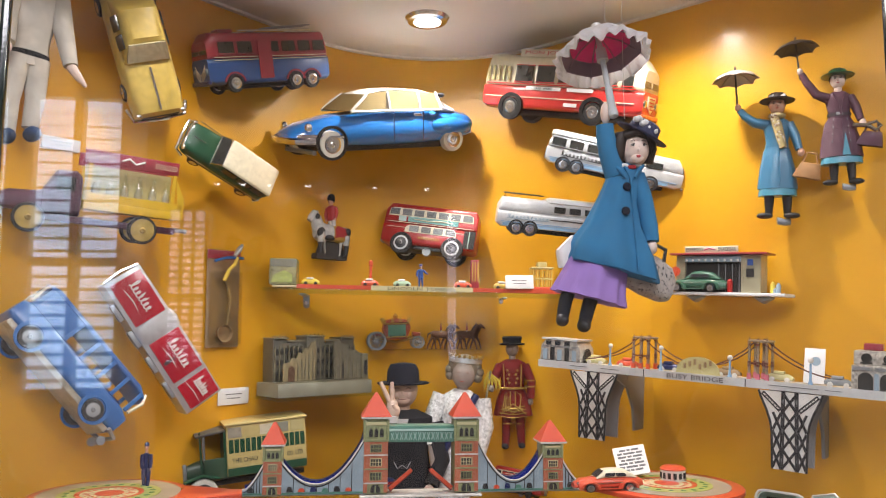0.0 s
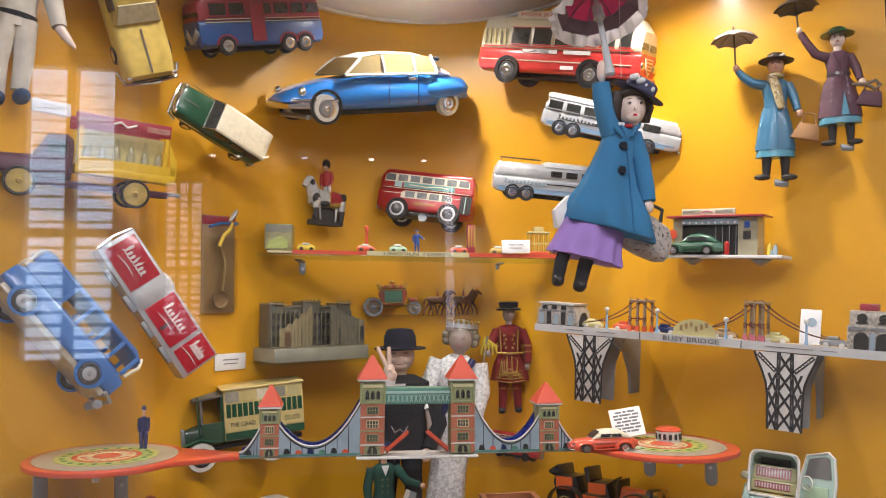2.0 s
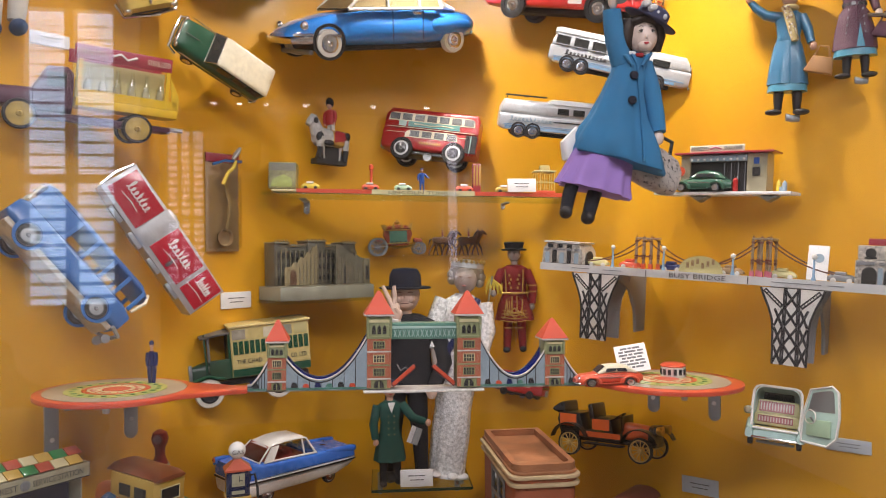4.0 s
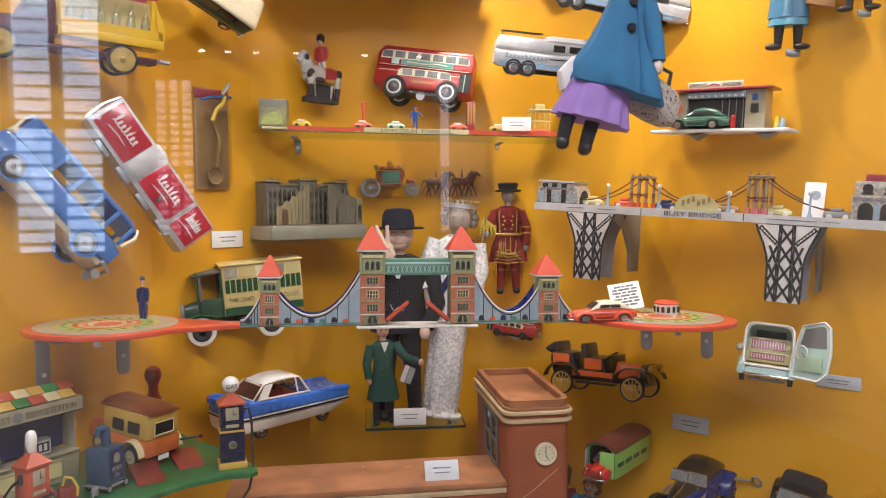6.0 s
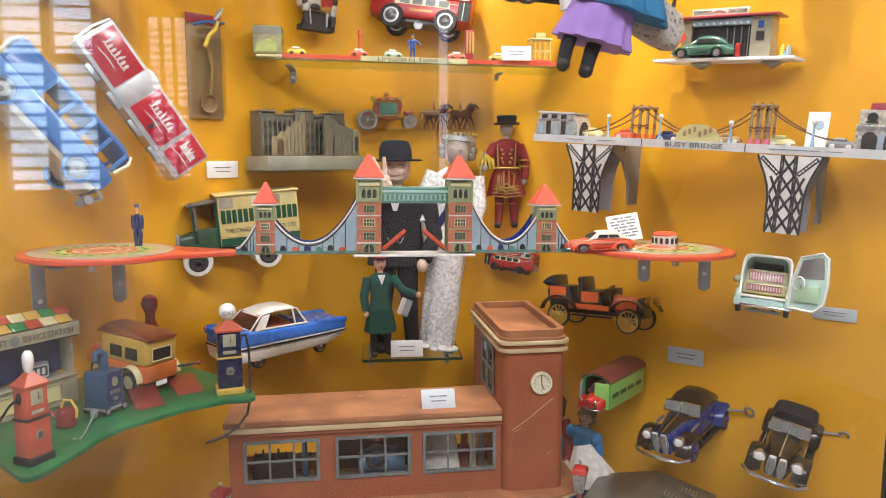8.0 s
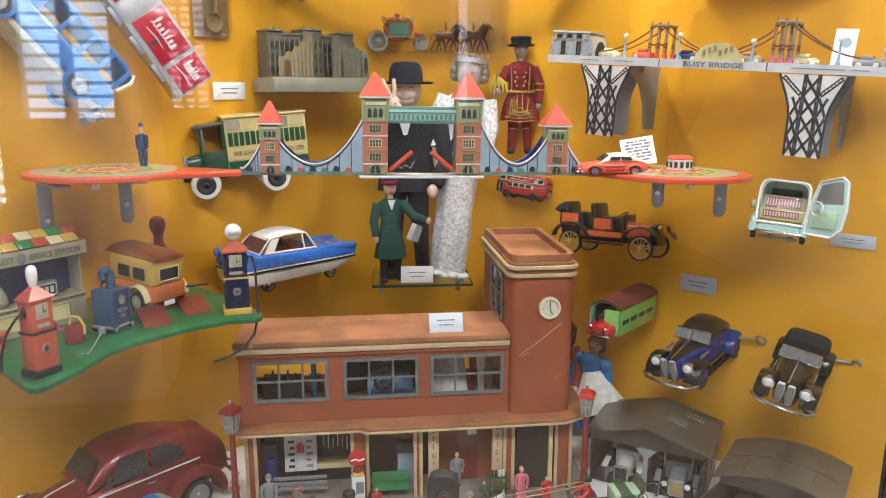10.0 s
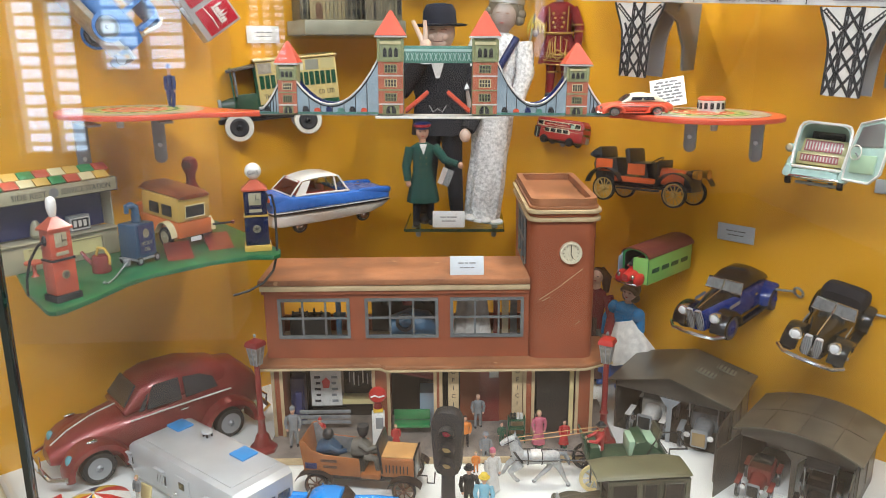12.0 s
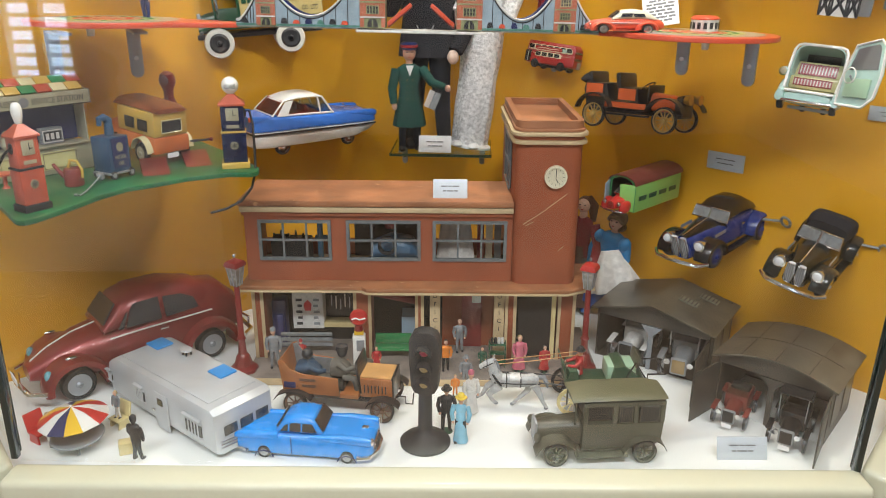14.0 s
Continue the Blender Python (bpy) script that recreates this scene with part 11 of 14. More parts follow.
oil_cart()
wc = thing("toy_watering_can", (-0.392, 1.108, STZ, 0, 0, -4), "small dark red tin watering can with yellow handle", "watering can")
part("can", lathe(bm_new(), [(0.013, 0), (0.014, 0.002), (0.0125, 0.024), (0.0115, 0.026), (0.0, 0.0262)], n=20), "ramp", wc)
part("spout", tube(bm_new(), [(-0.011, 0, 0.010), (-0.022, 0, 0.020), (-0.030, 0, 0.031)], [0.004, 0.003, 0.0025], 8), "ramp", wc)
part("handle", tube(bm_new(), [(-0.006, 0, 0.0265), (-0.002, 0, 0.038), (0.008, 0, 0.037), (0.015, 0, 0.024), (0.014, 0, 0.012)], 0.0022, 8), "vanyellow", wc)


def delivery_van():
    # rear towards the viewer, local x forward
    t = thing("toy_delivery_van", (-0.357, 1.302, STZ + 0.0095, 0, -4, 146), "orange and mustard tin delivery van with rusty roof", "toy van", size=1.04)
    L, W, H = 0.125, 0.064, 0.078
    part("lower_body", span(bm_new(), (-L / 2, -W / 2, 0.012), (L / 2 - 0.02, W / 2, 0.038), 0.002), "vanorange", t)
    part("upper_body", span(bm_new(), (-L / 2 + 0.001, -W / 2 + 0.001, 0.0385), (L / 2 - 0.024, W / 2 - 0.001, H), 0.003), "vanyellow", t)
    part("roof", hull(bm_new(), [(-L / 2 - 0.002, H - 0.002, H + 0.005, W / 2 + 0.001, W / 2 - 0.008), (-L / 2 + 0.01, H - 0.002, H + 0.011, W / 2 + 0.001, W / 2 - 0.008), (L / 2 - 0.02, H - 0.002, H + 0.012, W / 2 + 0.002, W / 2 - 0.008), (L / 2 - 0.012, H - 0.002, H + 0.004, W / 2, W / 2 - 0.008)], 16, 3), "vanroof", t, "rusty brown roof")
    part("bonnet", hull(bm_new(), [(L / 2 - 0.022, 0.012, 0.05, 0.022, 0.018), (L / 2 + 0.03, 0.012, 0.042, 0.018, 0.014)], 14, 3.5), "vanorange", t)
    part("rear_window", span(bm_new(), (-L / 2 - 0.0012, -0.017, 0.046), (-L / 2 + 0.0005, 0.017, 0.064)), "dark", t)
    part("rear_window_trim", tube(bm_new(), [(-L / 2 - 0.001, -0.018, 0.045), (-L / 2 - 0.001, 0.018, 0.045), (-L / 2 - 0.001, 0.018, 0.065), (-L / 2 - 0.001, -0.018, 0.065), (-L / 2 - 0.001, -0.018, 0.045)], 0.0012, 6), "signyellow", t)
    for s in (1, -1):
        for x0, x1 in ((-0.045, -0.020), (-0.010, 0.015)):
            part("side_window", span(bm_new(), (x0, s * (W / 2 - 0.0008), 0.046), (x1, s * (W / 2 + 0.0006), 0.064)), "dark", t)
        arch = []
        for k in range(10):
            q = radians(8 + 164 * k / 9)
            px, pz = -0.036 + 0.023 * math.cos(q), 0.012 + 0.025 * math.sin(q)
            arch.append([(px, s * (W / 2 + 0.0002), pz), (px, s * (W / 2 + 0.011), pz - 0.001), (px, s * (W / 2 + 0.011), pz + 0.0005), (px, s * (W / 2 + 0.0002), pz + 0.0018)])
        part("mudguard", loft(bm_new(), arch), "signyellow", t)
        wheel(t, (-0.036, s * (W / 2 + 0.005), 0.012), 0.017, 0.007, "rubber", "stationcream")
        wheel(t, (0.058, s * 0.022, 0.012), 0.014, 0.007, "rubber", "signyellow")
    part("number_plate", span(bm_new(), (-L / 2 - 0.001, -0.010, 0.004), (-L / 2, 0.010, 0.0115)), "paper", t)
    part("handle_rod", tube(bm_new(), [(-0.05, -0.032, 0.022), (-0.075, -0.062, 0.026)], 0.002, 6), "ink", t)
    part("handle_knob", ball(bm_new(), (-0.077, -0.064, 0.0265), 0.0035, 8), "darkred", t)


delivery_van()
sk = thing("toy_skittle_pump", (-0.352, 1.395, STZ, 0, 0, 0), "dark red skittle-shaped toy pump on the platform", "skittle pump")
part("body", lathe(bm_new(), [(0.016, 0), (0.0175, 0.01), (0.0175, 0.062), (0.0145, 0.076), (0.0085, 0.090), (0.0085, 0.103), (0.0135, 0.113), (0.0148, 0.121), (0.0118, 0.131), (0.004, 0.136), (0.0005, 0.1365)], n=22), "darkred", sk)
part("dial", lathe(bm_new(), [(0.0, -0.0158), (0.008, -0.0154), (0.008, -0.012), (0.0, -0.012)], (0, 0, 0.121), "y", 16), "garnet", sk)
part("band", lathe(bm_new(), [(0.0163, 0.070), (0.0168, 0.073), (0.0150, 0.076)], n=22, cap=False), "stationcream", sk)


# dolls on the glass shelf
M["edgegreen"] = mat("dark green glass edge", (0.03, 0.07, 0.04), rough=0.2, var=0.2, coat=0.4)
sh = part("glass_shelf", box(bm_new(), (0, 0, 0), (0.215, 0.16, 0.006), 0.001), "shelfglass", m=pose(0.130, 1.700, 0.966, 0, 0, 0))
tagged(sh, "small greenish glass shelf under the dolls", "glass shelf")
for a, b in (((-0.1075, -0.0818, -0.003), (0.1075, -0.0802, 0.003)), ((-0.1093, -0.08, -0.003), (-0.1077, 0.08, 0.003)), ((0.1077, -0.08, -0.003), (0.1093, 0.08, 0.003))):
    part("shelf_edge", span(bm_new(), a, b), "edgegreen", sh, "dark green glass edge")
for s in (-1, 1):
    bracket((0.130 + s * 0.09, 1.775, 0.9625, 0, 0, 0), "steel bracket under the glass shelf", 0.10, 0.05, 0.012)
V = 0.9695
hatman = figure_pieces(0.445, legs="blackcloth", coat="blackcloth", skin="pinkskin", hat=None, wide=0.145, head=0.074, arms=(((-0.145, 0, 0.76), (-0.17, -0.10, 0.66), (-0.052, -0.175, 0.815)), ((0.155, 0, 0.76), (0.19, -0.03, 0.58), (0.14, -0.09, 0.47))))
b = lathe(bm_new(), [(0.057, 0.424), (0.0595, 0.427), (0.052, 0.429), (0.037, 0.428), (0.035, 0.455), (0.028, 0.468), (0.010, 0.471), (0.001, 0.4705)], (0, -0.002, 0), n=26)
hatman.append(("navyfelt", b))
b = bm_new()
for dx in (-0.010, 0.006):
    tube(b, [(-0.022, -0.082, 0.386), (-0.025 + dx * 0.9, -0.083, 0.410), (-0.030 + dx * 1.5, -0.083, 0.434)], [0.0062, 0.0050, 0.0040], 8)
ball(b, (-0.020, -0.081, 0.383), (0.0125, 0.010, 0.017), 12)
tube(b, [(-0.012, -0.088, 0.376), (-0.018, -0.092, 0.388)], [0.005, 0.004], 8)
ball(b, (0, -0.022, 0.390), (0.019, 0.012, 0.011), 12)
for sx in (-1, 1):
    ball(b, (sx * 0.013, -0.026, 0.402), (0.010, 0.009, 0.010), 10)
hatman.append(("pinkskin", b))
b = tube(bm_new(), [(-0.010, -0.0335, 0.3935), (0.0, -0.0355, 0.3925), (0.010, -0.0335, 0.3935)], 0.0010, 6)
for sx in (-1, 1):
    tube(b, [(sx * 0.007, -0.0345, 0.4165), (sx * 0.013, -0.0335, 0.4175), (sx * 0.018, -0.030, 0.4160)], 0.0012, 6)
hatman.append(("browline", b))
hatman.append(("whitecloth", cyl(bm_new(), (-0.024, -0.076, 0.352), (-0.022, -0.079, 0.366), 0.017, 0.016, 12)))
hatman.append(("whitecloth", prism(bm_new(), [(-0.014, 0.352), (0.014, 0.352), (0.004, 0.318), (-0.004, 0.318)], -0.050, -0.046, "y")))
hatman.append(("silver", tube(bm_new(), [(-0.018, -0.052, 0.262), (-0.010, -0.055, 0.248), (0, -0.056, 0.256), (0.010, -0.055, 0.248), (0.018, -0.052, 0.262)], 0.0012, 6)))
M["pinkskin"] = mat("pink wax skin", (0.78, 0.58, 0.47), rough=0.5, var=0.15, size=0.02)
M["browline"] = mat("brown painted line", (0.34, 0.18, 0.13), rough=0.6)
M["navyfelt"] = mat("dark navy felt", (0.010, 0.013, 0.028), rough=0.9, var=0.3)
many("doll", hatman, (0.100, 1.700, V, 0, 0, -4), "stout man doll in black coat and felt hat, fingers raised", "doll", "dolls")
gown = [(0.004, 0.040), (0.03, 0.041), (0.09, 0.043), (0.15, 0.041), (0.20, 0.045), (0.28, 0.044), (0.32, 0.036)]
queen = [("sequin", oval(bm_new(), gown, wave=0.07, n=48, folds=9, flat=0.8)), ("sequin", oval(bm_new(), [(0.315, 0.037), (0.36, 0.046), (0.395, 0.043), (0.412, 0.020)], flat=0.65, n=24))]
b = bm_new()
tube(b, [(-0.045, 0, 0.395), (-0.062, -0.012, 0.335), (-0.050, -0.035, 0.285)], [0.022, 0.020, 0.016], 10)
tube(b, [(0.045, 0, 0.395), (0.060, -0.010, 0.335), (0.052, -0.030, 0.275)], [0.022, 0.020, 0.016], 10)
queen.append(("sequin", b))
b = bm_new()
tube(b, [(-0.050, -0.035, 0.285), (-0.038, -0.048, 0.240), (-0.034, -0.050, 0.222)], [0.011, 0.009, 0.007], 8)
ball(b, (-0.034, -0.052, 0.214), (0.010, 0.008, 0.014), 8)
cyl(b, (0, 0, 0.405), (0, 0, 0.43), 0.013, 0.012, 10)
ball(b, (0, -0.004, 0.447), (0.027, 0.029, 0.033), 16)
queen.append(("shadedskin", b))
b = ball(bm_new(), (0, 0.010, 0.458), (0.037, 0.033, 0.034), 14)
for k in range(9):
    a = radians(-20 + 27.5 * k)
    ball(b, (0.033 * math.cos(a), 0.004, 0.450 + 0.026 * math.sin(a)), (0.012, 0.014, 0.012), 8)
queen.append(("greyhair", b))
b = bm_new()
for dx in (-0.010, 0.010):
    ball(b, (dx, -0.0318, 0.452), (0.0034, 0.0012, 0.0014), 8)
queen.append(("browline", b))
queen.append(("lipred", ball(bm_new(), (0, -0.0325, 0.432), (0.0050, 0.0014, 0.0016), 8)))
queen.append(("silver", lathe(bm_new(), [(0.0365, 0.472), (0.0385, 0.473), (0.0375, 0.484), (0.0355, 0.483)], (0, 0.008, 0), n=24, cap=False)))
b = bm_new()
for k in range(11):
    a = radians(180 + 18 * k)
    ball(b, (0.038 * math.cos(a), 0.008 + 0.038 * math.sin(a), 0.487), (0.0035, 0.0035, 0.005), 6)
queen.append(("gold", b))
queen.append(("whitecloth", oval(bm_new(), [(0.0, 0.050), (0.004, 0.050), (0.0065, 0.046)], c=(0.004, -0.010), flat=0.62, n=32)))
queen.append(("navy", tube(bm_new(), [(0.034, -0.020, 0.405), (0.012, -0.038, 0.35), (-0.020, -0.038, 0.285), (-0.032, -0.034, 0.240)], 0.008, 8)))
b = bm_new()
for sx in (-1, 1):
    ball(b, (sx * 0.018, -0.034, 0.007), (0.012, 0.020, 0.0065), 10)
queen.append(("whitecloth", b))
# the shade on the crowned doll's face is put into this wax colour
M["shadedskin"] = mat("shaded wax face", (0.42, 0.34, 0.30), rough=0.45, var=0.15, size=0.02)
M["lipred"] = mat("pink lip paint", (0.55, 0.16, 0.14), rough=0.4)
M["greyhair"] = mat("grey-brown hair", (0.27, 0.22, 0.16), rough=0.6, var=0.3, size=0.006)
many("doll", queen, (0.189, 1.718, V, 0, 6.5, -12), "doll of a crowned lady in a white sequinned gown", "doll", "dolls")
captain = figure_pieces(0.222, legs="blackcloth", coat="greencloth", skirt="greencloth", skirt_z=0.24, wide=0.108, face=True, hat="navy", hat_kind="cap", arms=(((-0.12, 0, 0.78), (-0.165, -0.02, 0.60), (-0.15, -0.05, 0.46)), ((0.12, 0, 0.78), (0.21, -0.08, 0.66), (0.33, -0.12, 0.62))))
b = bm_new()
for k in range(4):
    for dx in (-0.006, 0.006):
        ball(b, (dx, -0.0195 - 0.0012 * k, 0.152 - 0.013 * k), 0.0016, 6)
captain.append(("gold", b))
captain.append(("scarlet", lathe(bm_new(), [(0.0175, 0.2165), (0.0190, 0.2200), (0.0172, 0.2235)], n=20, cap=False)))
captain.append(("whitecloth", prism(bm_new(), [(-0.008, 0.182), (0.008, 0.182), (0.0, 0.160)], -0.026, -0.022, "y")))
many("doll", captain, (0.062, 1.655, V, 0, 0, 8), "doll in a dark green officer coat and peaked cap", "doll", "dolls")
nb = thing("booklet", (0.112, 1.612, 1.085, 0, 25, 30), "small open paper booklet held by the doll", "booklet")
part("page", slab(bm_new(), [(-0.012, 0, -0.018), (0.002, 0.004, -0.018), (0.002, 0.004, 0.018), (-0.012, 0, 0.018)], 0.001), "paper", nb)
part("cover", slab(bm_new(), [(0.0025, 0.004, -0.018), (0.014, -0.004, -0.018), (0.014, -0.004, 0.018), (0.0025, 0.004, 0.018)], 0.001), "leadgrey", nb)
card((0.118, 1.632, V + 0.0185, -14, 0, 0), 0.070, 0.036, label="white caption card leaning before the dolls")


# yeoman doll on the wall
beef = figure_pieces(0.262, legs="guardred", coat="guardred", skirt="guardred", skirt_z=0.30, wide=0.122, skin="greyskin", shoes="blackcloth", arms=(((-0.11, 0, 0.77), (-0.165, -0.03, 0.66), (-0.19, -0.12, 0.58)), ((0.11, 0, 0.77), (0.175, 0.0, 0.62), (0.165, -0.03, 0.46))))
beef.append(("blackcloth", lathe(bm_new(), [(0.030, 0.251), (0.032, 0.255), (0.022, 0.257), (0.0235, 0.264), (0.0255, 0.270), (0.022, 0.273), (0.001, 0.2735)], n=20)))
b = bm_new()
for k in range(3):
    tube(b, [(-0.030 + 0.006 * k, -0.030 + 0.001 * k, 0.085 + 0.012 * k), (-0.014, -0.036, 0.100), (0.0, -0.037, 0.086 + 0.012 * k), (0.014, -0.036, 0.100), (0.030 - 0.006 * k, -0.030 + 0.001 * k, 0.085 + 0.012 * k)], 0.0018, 6)
for s in (-1, 1):
    tube(b, [(s * 0.016, -0.034, 0.09), (s * 0.020, -0.030, 0.13), (s * 0.006, -0.028, 0.14), (s * 0.006, -0.032, 0.10)], 0.0016, 6)
    tube(b, [(s * 0.020, -0.022, 0.150), (s * 0.022, -0.024, 0.205)], 0.0018, 6)
tube(b, [(-0.034, -0.016, 0.147), (0.0, -0.026, 0.146), (0.034, -0.016, 0.147)], 0.0030, 6)
for k in range(4):
    tube(b, [(-0.036 + 0.002 * k, -0.024, 0.080 + 0.008 * k), (0.0, -0.038 + 0.001 * k, 0.076 + 0.008 * k), (0.036 - 0.002 * k, -0.024, 0.080 + 0.008 * k)], 0.0013, 6)
    tube(b, [(-0.020 + 0.004 * k, -0.031, 0.128), (-0.022 + 0.005 * k, -0.036, 0.112), (-0.026 + 0.007 * k, -0.037, 0.094)], 0.0012, 6)
    for s in (-1, 1):
        ball(b, (s * (0.008 + 0.004 * (k % 2)), -0.027, 0.160 + 0.010 * k), (0.0035, 0.002, 0.003), 6)
for s in (-1, 1):
    for zz in (0.165, 0.150):
        lathe(b, [(0.0125, -0.002), (0.0132, 0.0), (0.0125, 0.002)], (s * 0.043, -0.006, zz), n=12, cap=False)
    lathe(b, [(0.0128, -0.0015), (0.0134, 0.0), (0.0128, 0.0015)], (s * 0.014, 0.0, 0.060), n=12, cap=False)
beef.append(("gold", b))
b = bm_new()
for k in range(5):
    tube(b, [(-0.058, -0.030, 0.185), (-0.066 + 0.008 * k, -0.036, 0.165), (-0.070 + 0.010 * k, -0.034, 0.145)], [0.003, 0.004, 0.002], 6)
beef.append(("leadyellow", b))
beef.append(("stationcream", cyl(bm_new(), (-0.053, -0.036, 0.190), (-0.086, -0.036, 0.0), 0.0026, 0.0026, 8)))
M["guardred"] = mat("crimson felt", (0.26, 0.016, 0.018), rough=0.9, var=0.25, size=0.01, fine=0.001, bump=0.3)
M["greyskin"] = mat("greyed wax", (0.34, 0.28, 0.25), rough=0.5, var=0.15, size=0.02)
bf = many("yeoman_doll", beef, (0.360, 1.764, 1.238, 0, 0, -10), "yeoman doll in scarlet and gold coat with flat black hat", "doll", "dolls", size=0.95)


# palace on its shelf
def palace():
    t = thing("toy_palace", (-0.0945, 1.663, 1.377, 0, 0, 34), "dark stone-grey printed tin palace on a pale base", "toy palace")
    t.matrix_basis = t.matrix_basis @ Matrix.Diagonal((0.82, 1, 1, 1))
    part("base", span(bm_new(), (-0.138, -0.055, 0.0), (0.138, 0.045, 0.028), 0.001), "palacebase", t)
    part("forecourt", span(bm_new(), (-0.134, -0.052, 0.0285), (0.134, 0.0, 0.030)), "palacelight", t)
    b0 = part("facade", span(bm_new(), (-0.122, 0.0, 0.0285), (0.118, 0.036, 0.112), 0.001), "palace", t)
    for x0, x1, h, y in ((-0.125, -0.085, 0.118, -0.008), (-0.030, 0.022, 0.122, -0.010), (0.075, 0.116, 0.118, -0.008)):
        part("pavilion", span(bm_new(), (x0, y, 0.0285), (x1, 0.0395, h), 0.001), "palace", t)
    for x0, x1, h in ((-0.127, -0.083, 0.118), (-0.032, 0.024, 0.122), (0.073, 0.118, 0.118)):
        part("cornice", span(bm_new(), (x0, -0.0125, h + 0.0003), (x1, 0.040, h + 0.0038), 0.0008), "palacelight", t)
        for k in range(5):
            xx = x0 + 0.004 + (x1 - x0 - 0.010) * k / 4
            part("urn", lathe(bm_new(), [(0.0012, h + 0.0039), (0.0020, h + 0.006), (0.0006, h + 0.009)], (xx, -0.007, 0), n=6), "palace", t)
    for r in range(3):
        for k in range(18):
            x = -0.118 + 0.0132 * k
            part("window", span(bm_new(), (x, -0.0112, 0.040 + 0.024 * r), (x + 0.006, -0.0006 if not (-0.03 < x < 0.02) else -0.0101, 0.051 + 0.024 * r)), "palacewin", b0)
    for k in range(19):
        x = -0.122 + 0.0132 * k
        part("pilaster", span(bm_new(), (x, -0.0106, 0.032), (x + 0.003, -0.0004, 0.104)), "palacelight", b0)
    part("parapet", span(bm_new(), (-0.122, -0.003, 0.1125), (0.118, 0.002, 0.117)), "palacelight", b0)
    ruin = [(-0.112, 0.0305), (-0.020, 0.0305), (-0.020, 0.116), (-0.027, 0.110), (-0.032, 0.112), (-0.040, 0.098), (-0.050, 0.100), (-0.058, 0.088), (-0.068, 0.090), (-0.076, 0.078), (-0.088, 0.079), (-0.094, 0.070), (-0.112, 0.068)]
    g1 = part("gate_cutout", prism(bm_new(), ruin, -0.034, -0.031, "y"), "palacetan", t, "tan ruined gateway cut-out")
    arch = [(-0.098, 0.031), (-0.080, 0.031), (-0.080, 0.054)] + [(-0.089 + 0.009 * math.cos(radians(30 * k)), 0.054 + 0.009 * math.sin(radians(30 * k))) for k in range(1, 6)] + [(-0.098, 0.054)]
    part("archway", prism(bm_new(), arch, -0.0348, -0.0342, "y"), "palacebrown", g1)
    for k in range(5):
        part("buttress", span(bm_new(), (-0.072 + 0.0105 * k, -0.0352, 0.031), (-0.069 + 0.0105 * k, -0.0342, 0.068 + 0.007 * k)), "palacelight", g1)
    ruin = [(0.036, 0.0305), (0.124, 0.0305), (0.124, 0.086), (0.112, 0.088), (0.104, 0.093), (0.094, 0.091), (0.088, 0.098), (0.080, 0.096), (0.074, 0.108), (0.062, 0.106), (0.052, 0.115), (0.044, 0.112), (0.036, 0.114)]
    g2 = part("gate_cutout", prism(bm_new(), ruin, -0.034, -0.031, "y"), "palacegrey", t, "grey ruined gateway cut-out")
    part("archway", prism(bm_new(), [(0.060, 0.031), (0.070, 0.031), (0.070, 0.062), (0.065, 0.069), (0.060, 0.062)], -0.0348, -0.0342, "y"), "palacewin", g2)
    for k in range(6):
        part("buttress", span(bm_new(), (0.040 + 0.013 * k, -0.0352, 0.031), (0.043 + 0.013 * k, -0.0342, 0.095 - 0.006 * k)), "palacelight", g2)
    wing = part("side_wing", span(bm_new(), (0.1185, -0.042, 0.0285), (0.136, 0.0, 0.085), 0.001), "palacelight", t)
    part("side_window", span(bm_new(), (0.122, -0.0428, 0.040), (0.132, -0.0421, 0.070)), "ink", wing)


palace()
ps = part("palace_shelf", box(bm_new(), (0, 0.0, 0), (0.234, 0.11, 0.006), 0.001), "shelfglass", m=pose(-0.0945, 1.663, 1.3738, 0, 0, 34) @ Matrix.Translation((0, -0.003, -0.0003)))
tagged(ps, "clear glass shelf under the palace", "glass shelf")


# state coach with horses on the wall
M["coachred"] = tin("orange-red worn tin", (0.42, 0.085, 0.045), var=0.4, size=0.012)


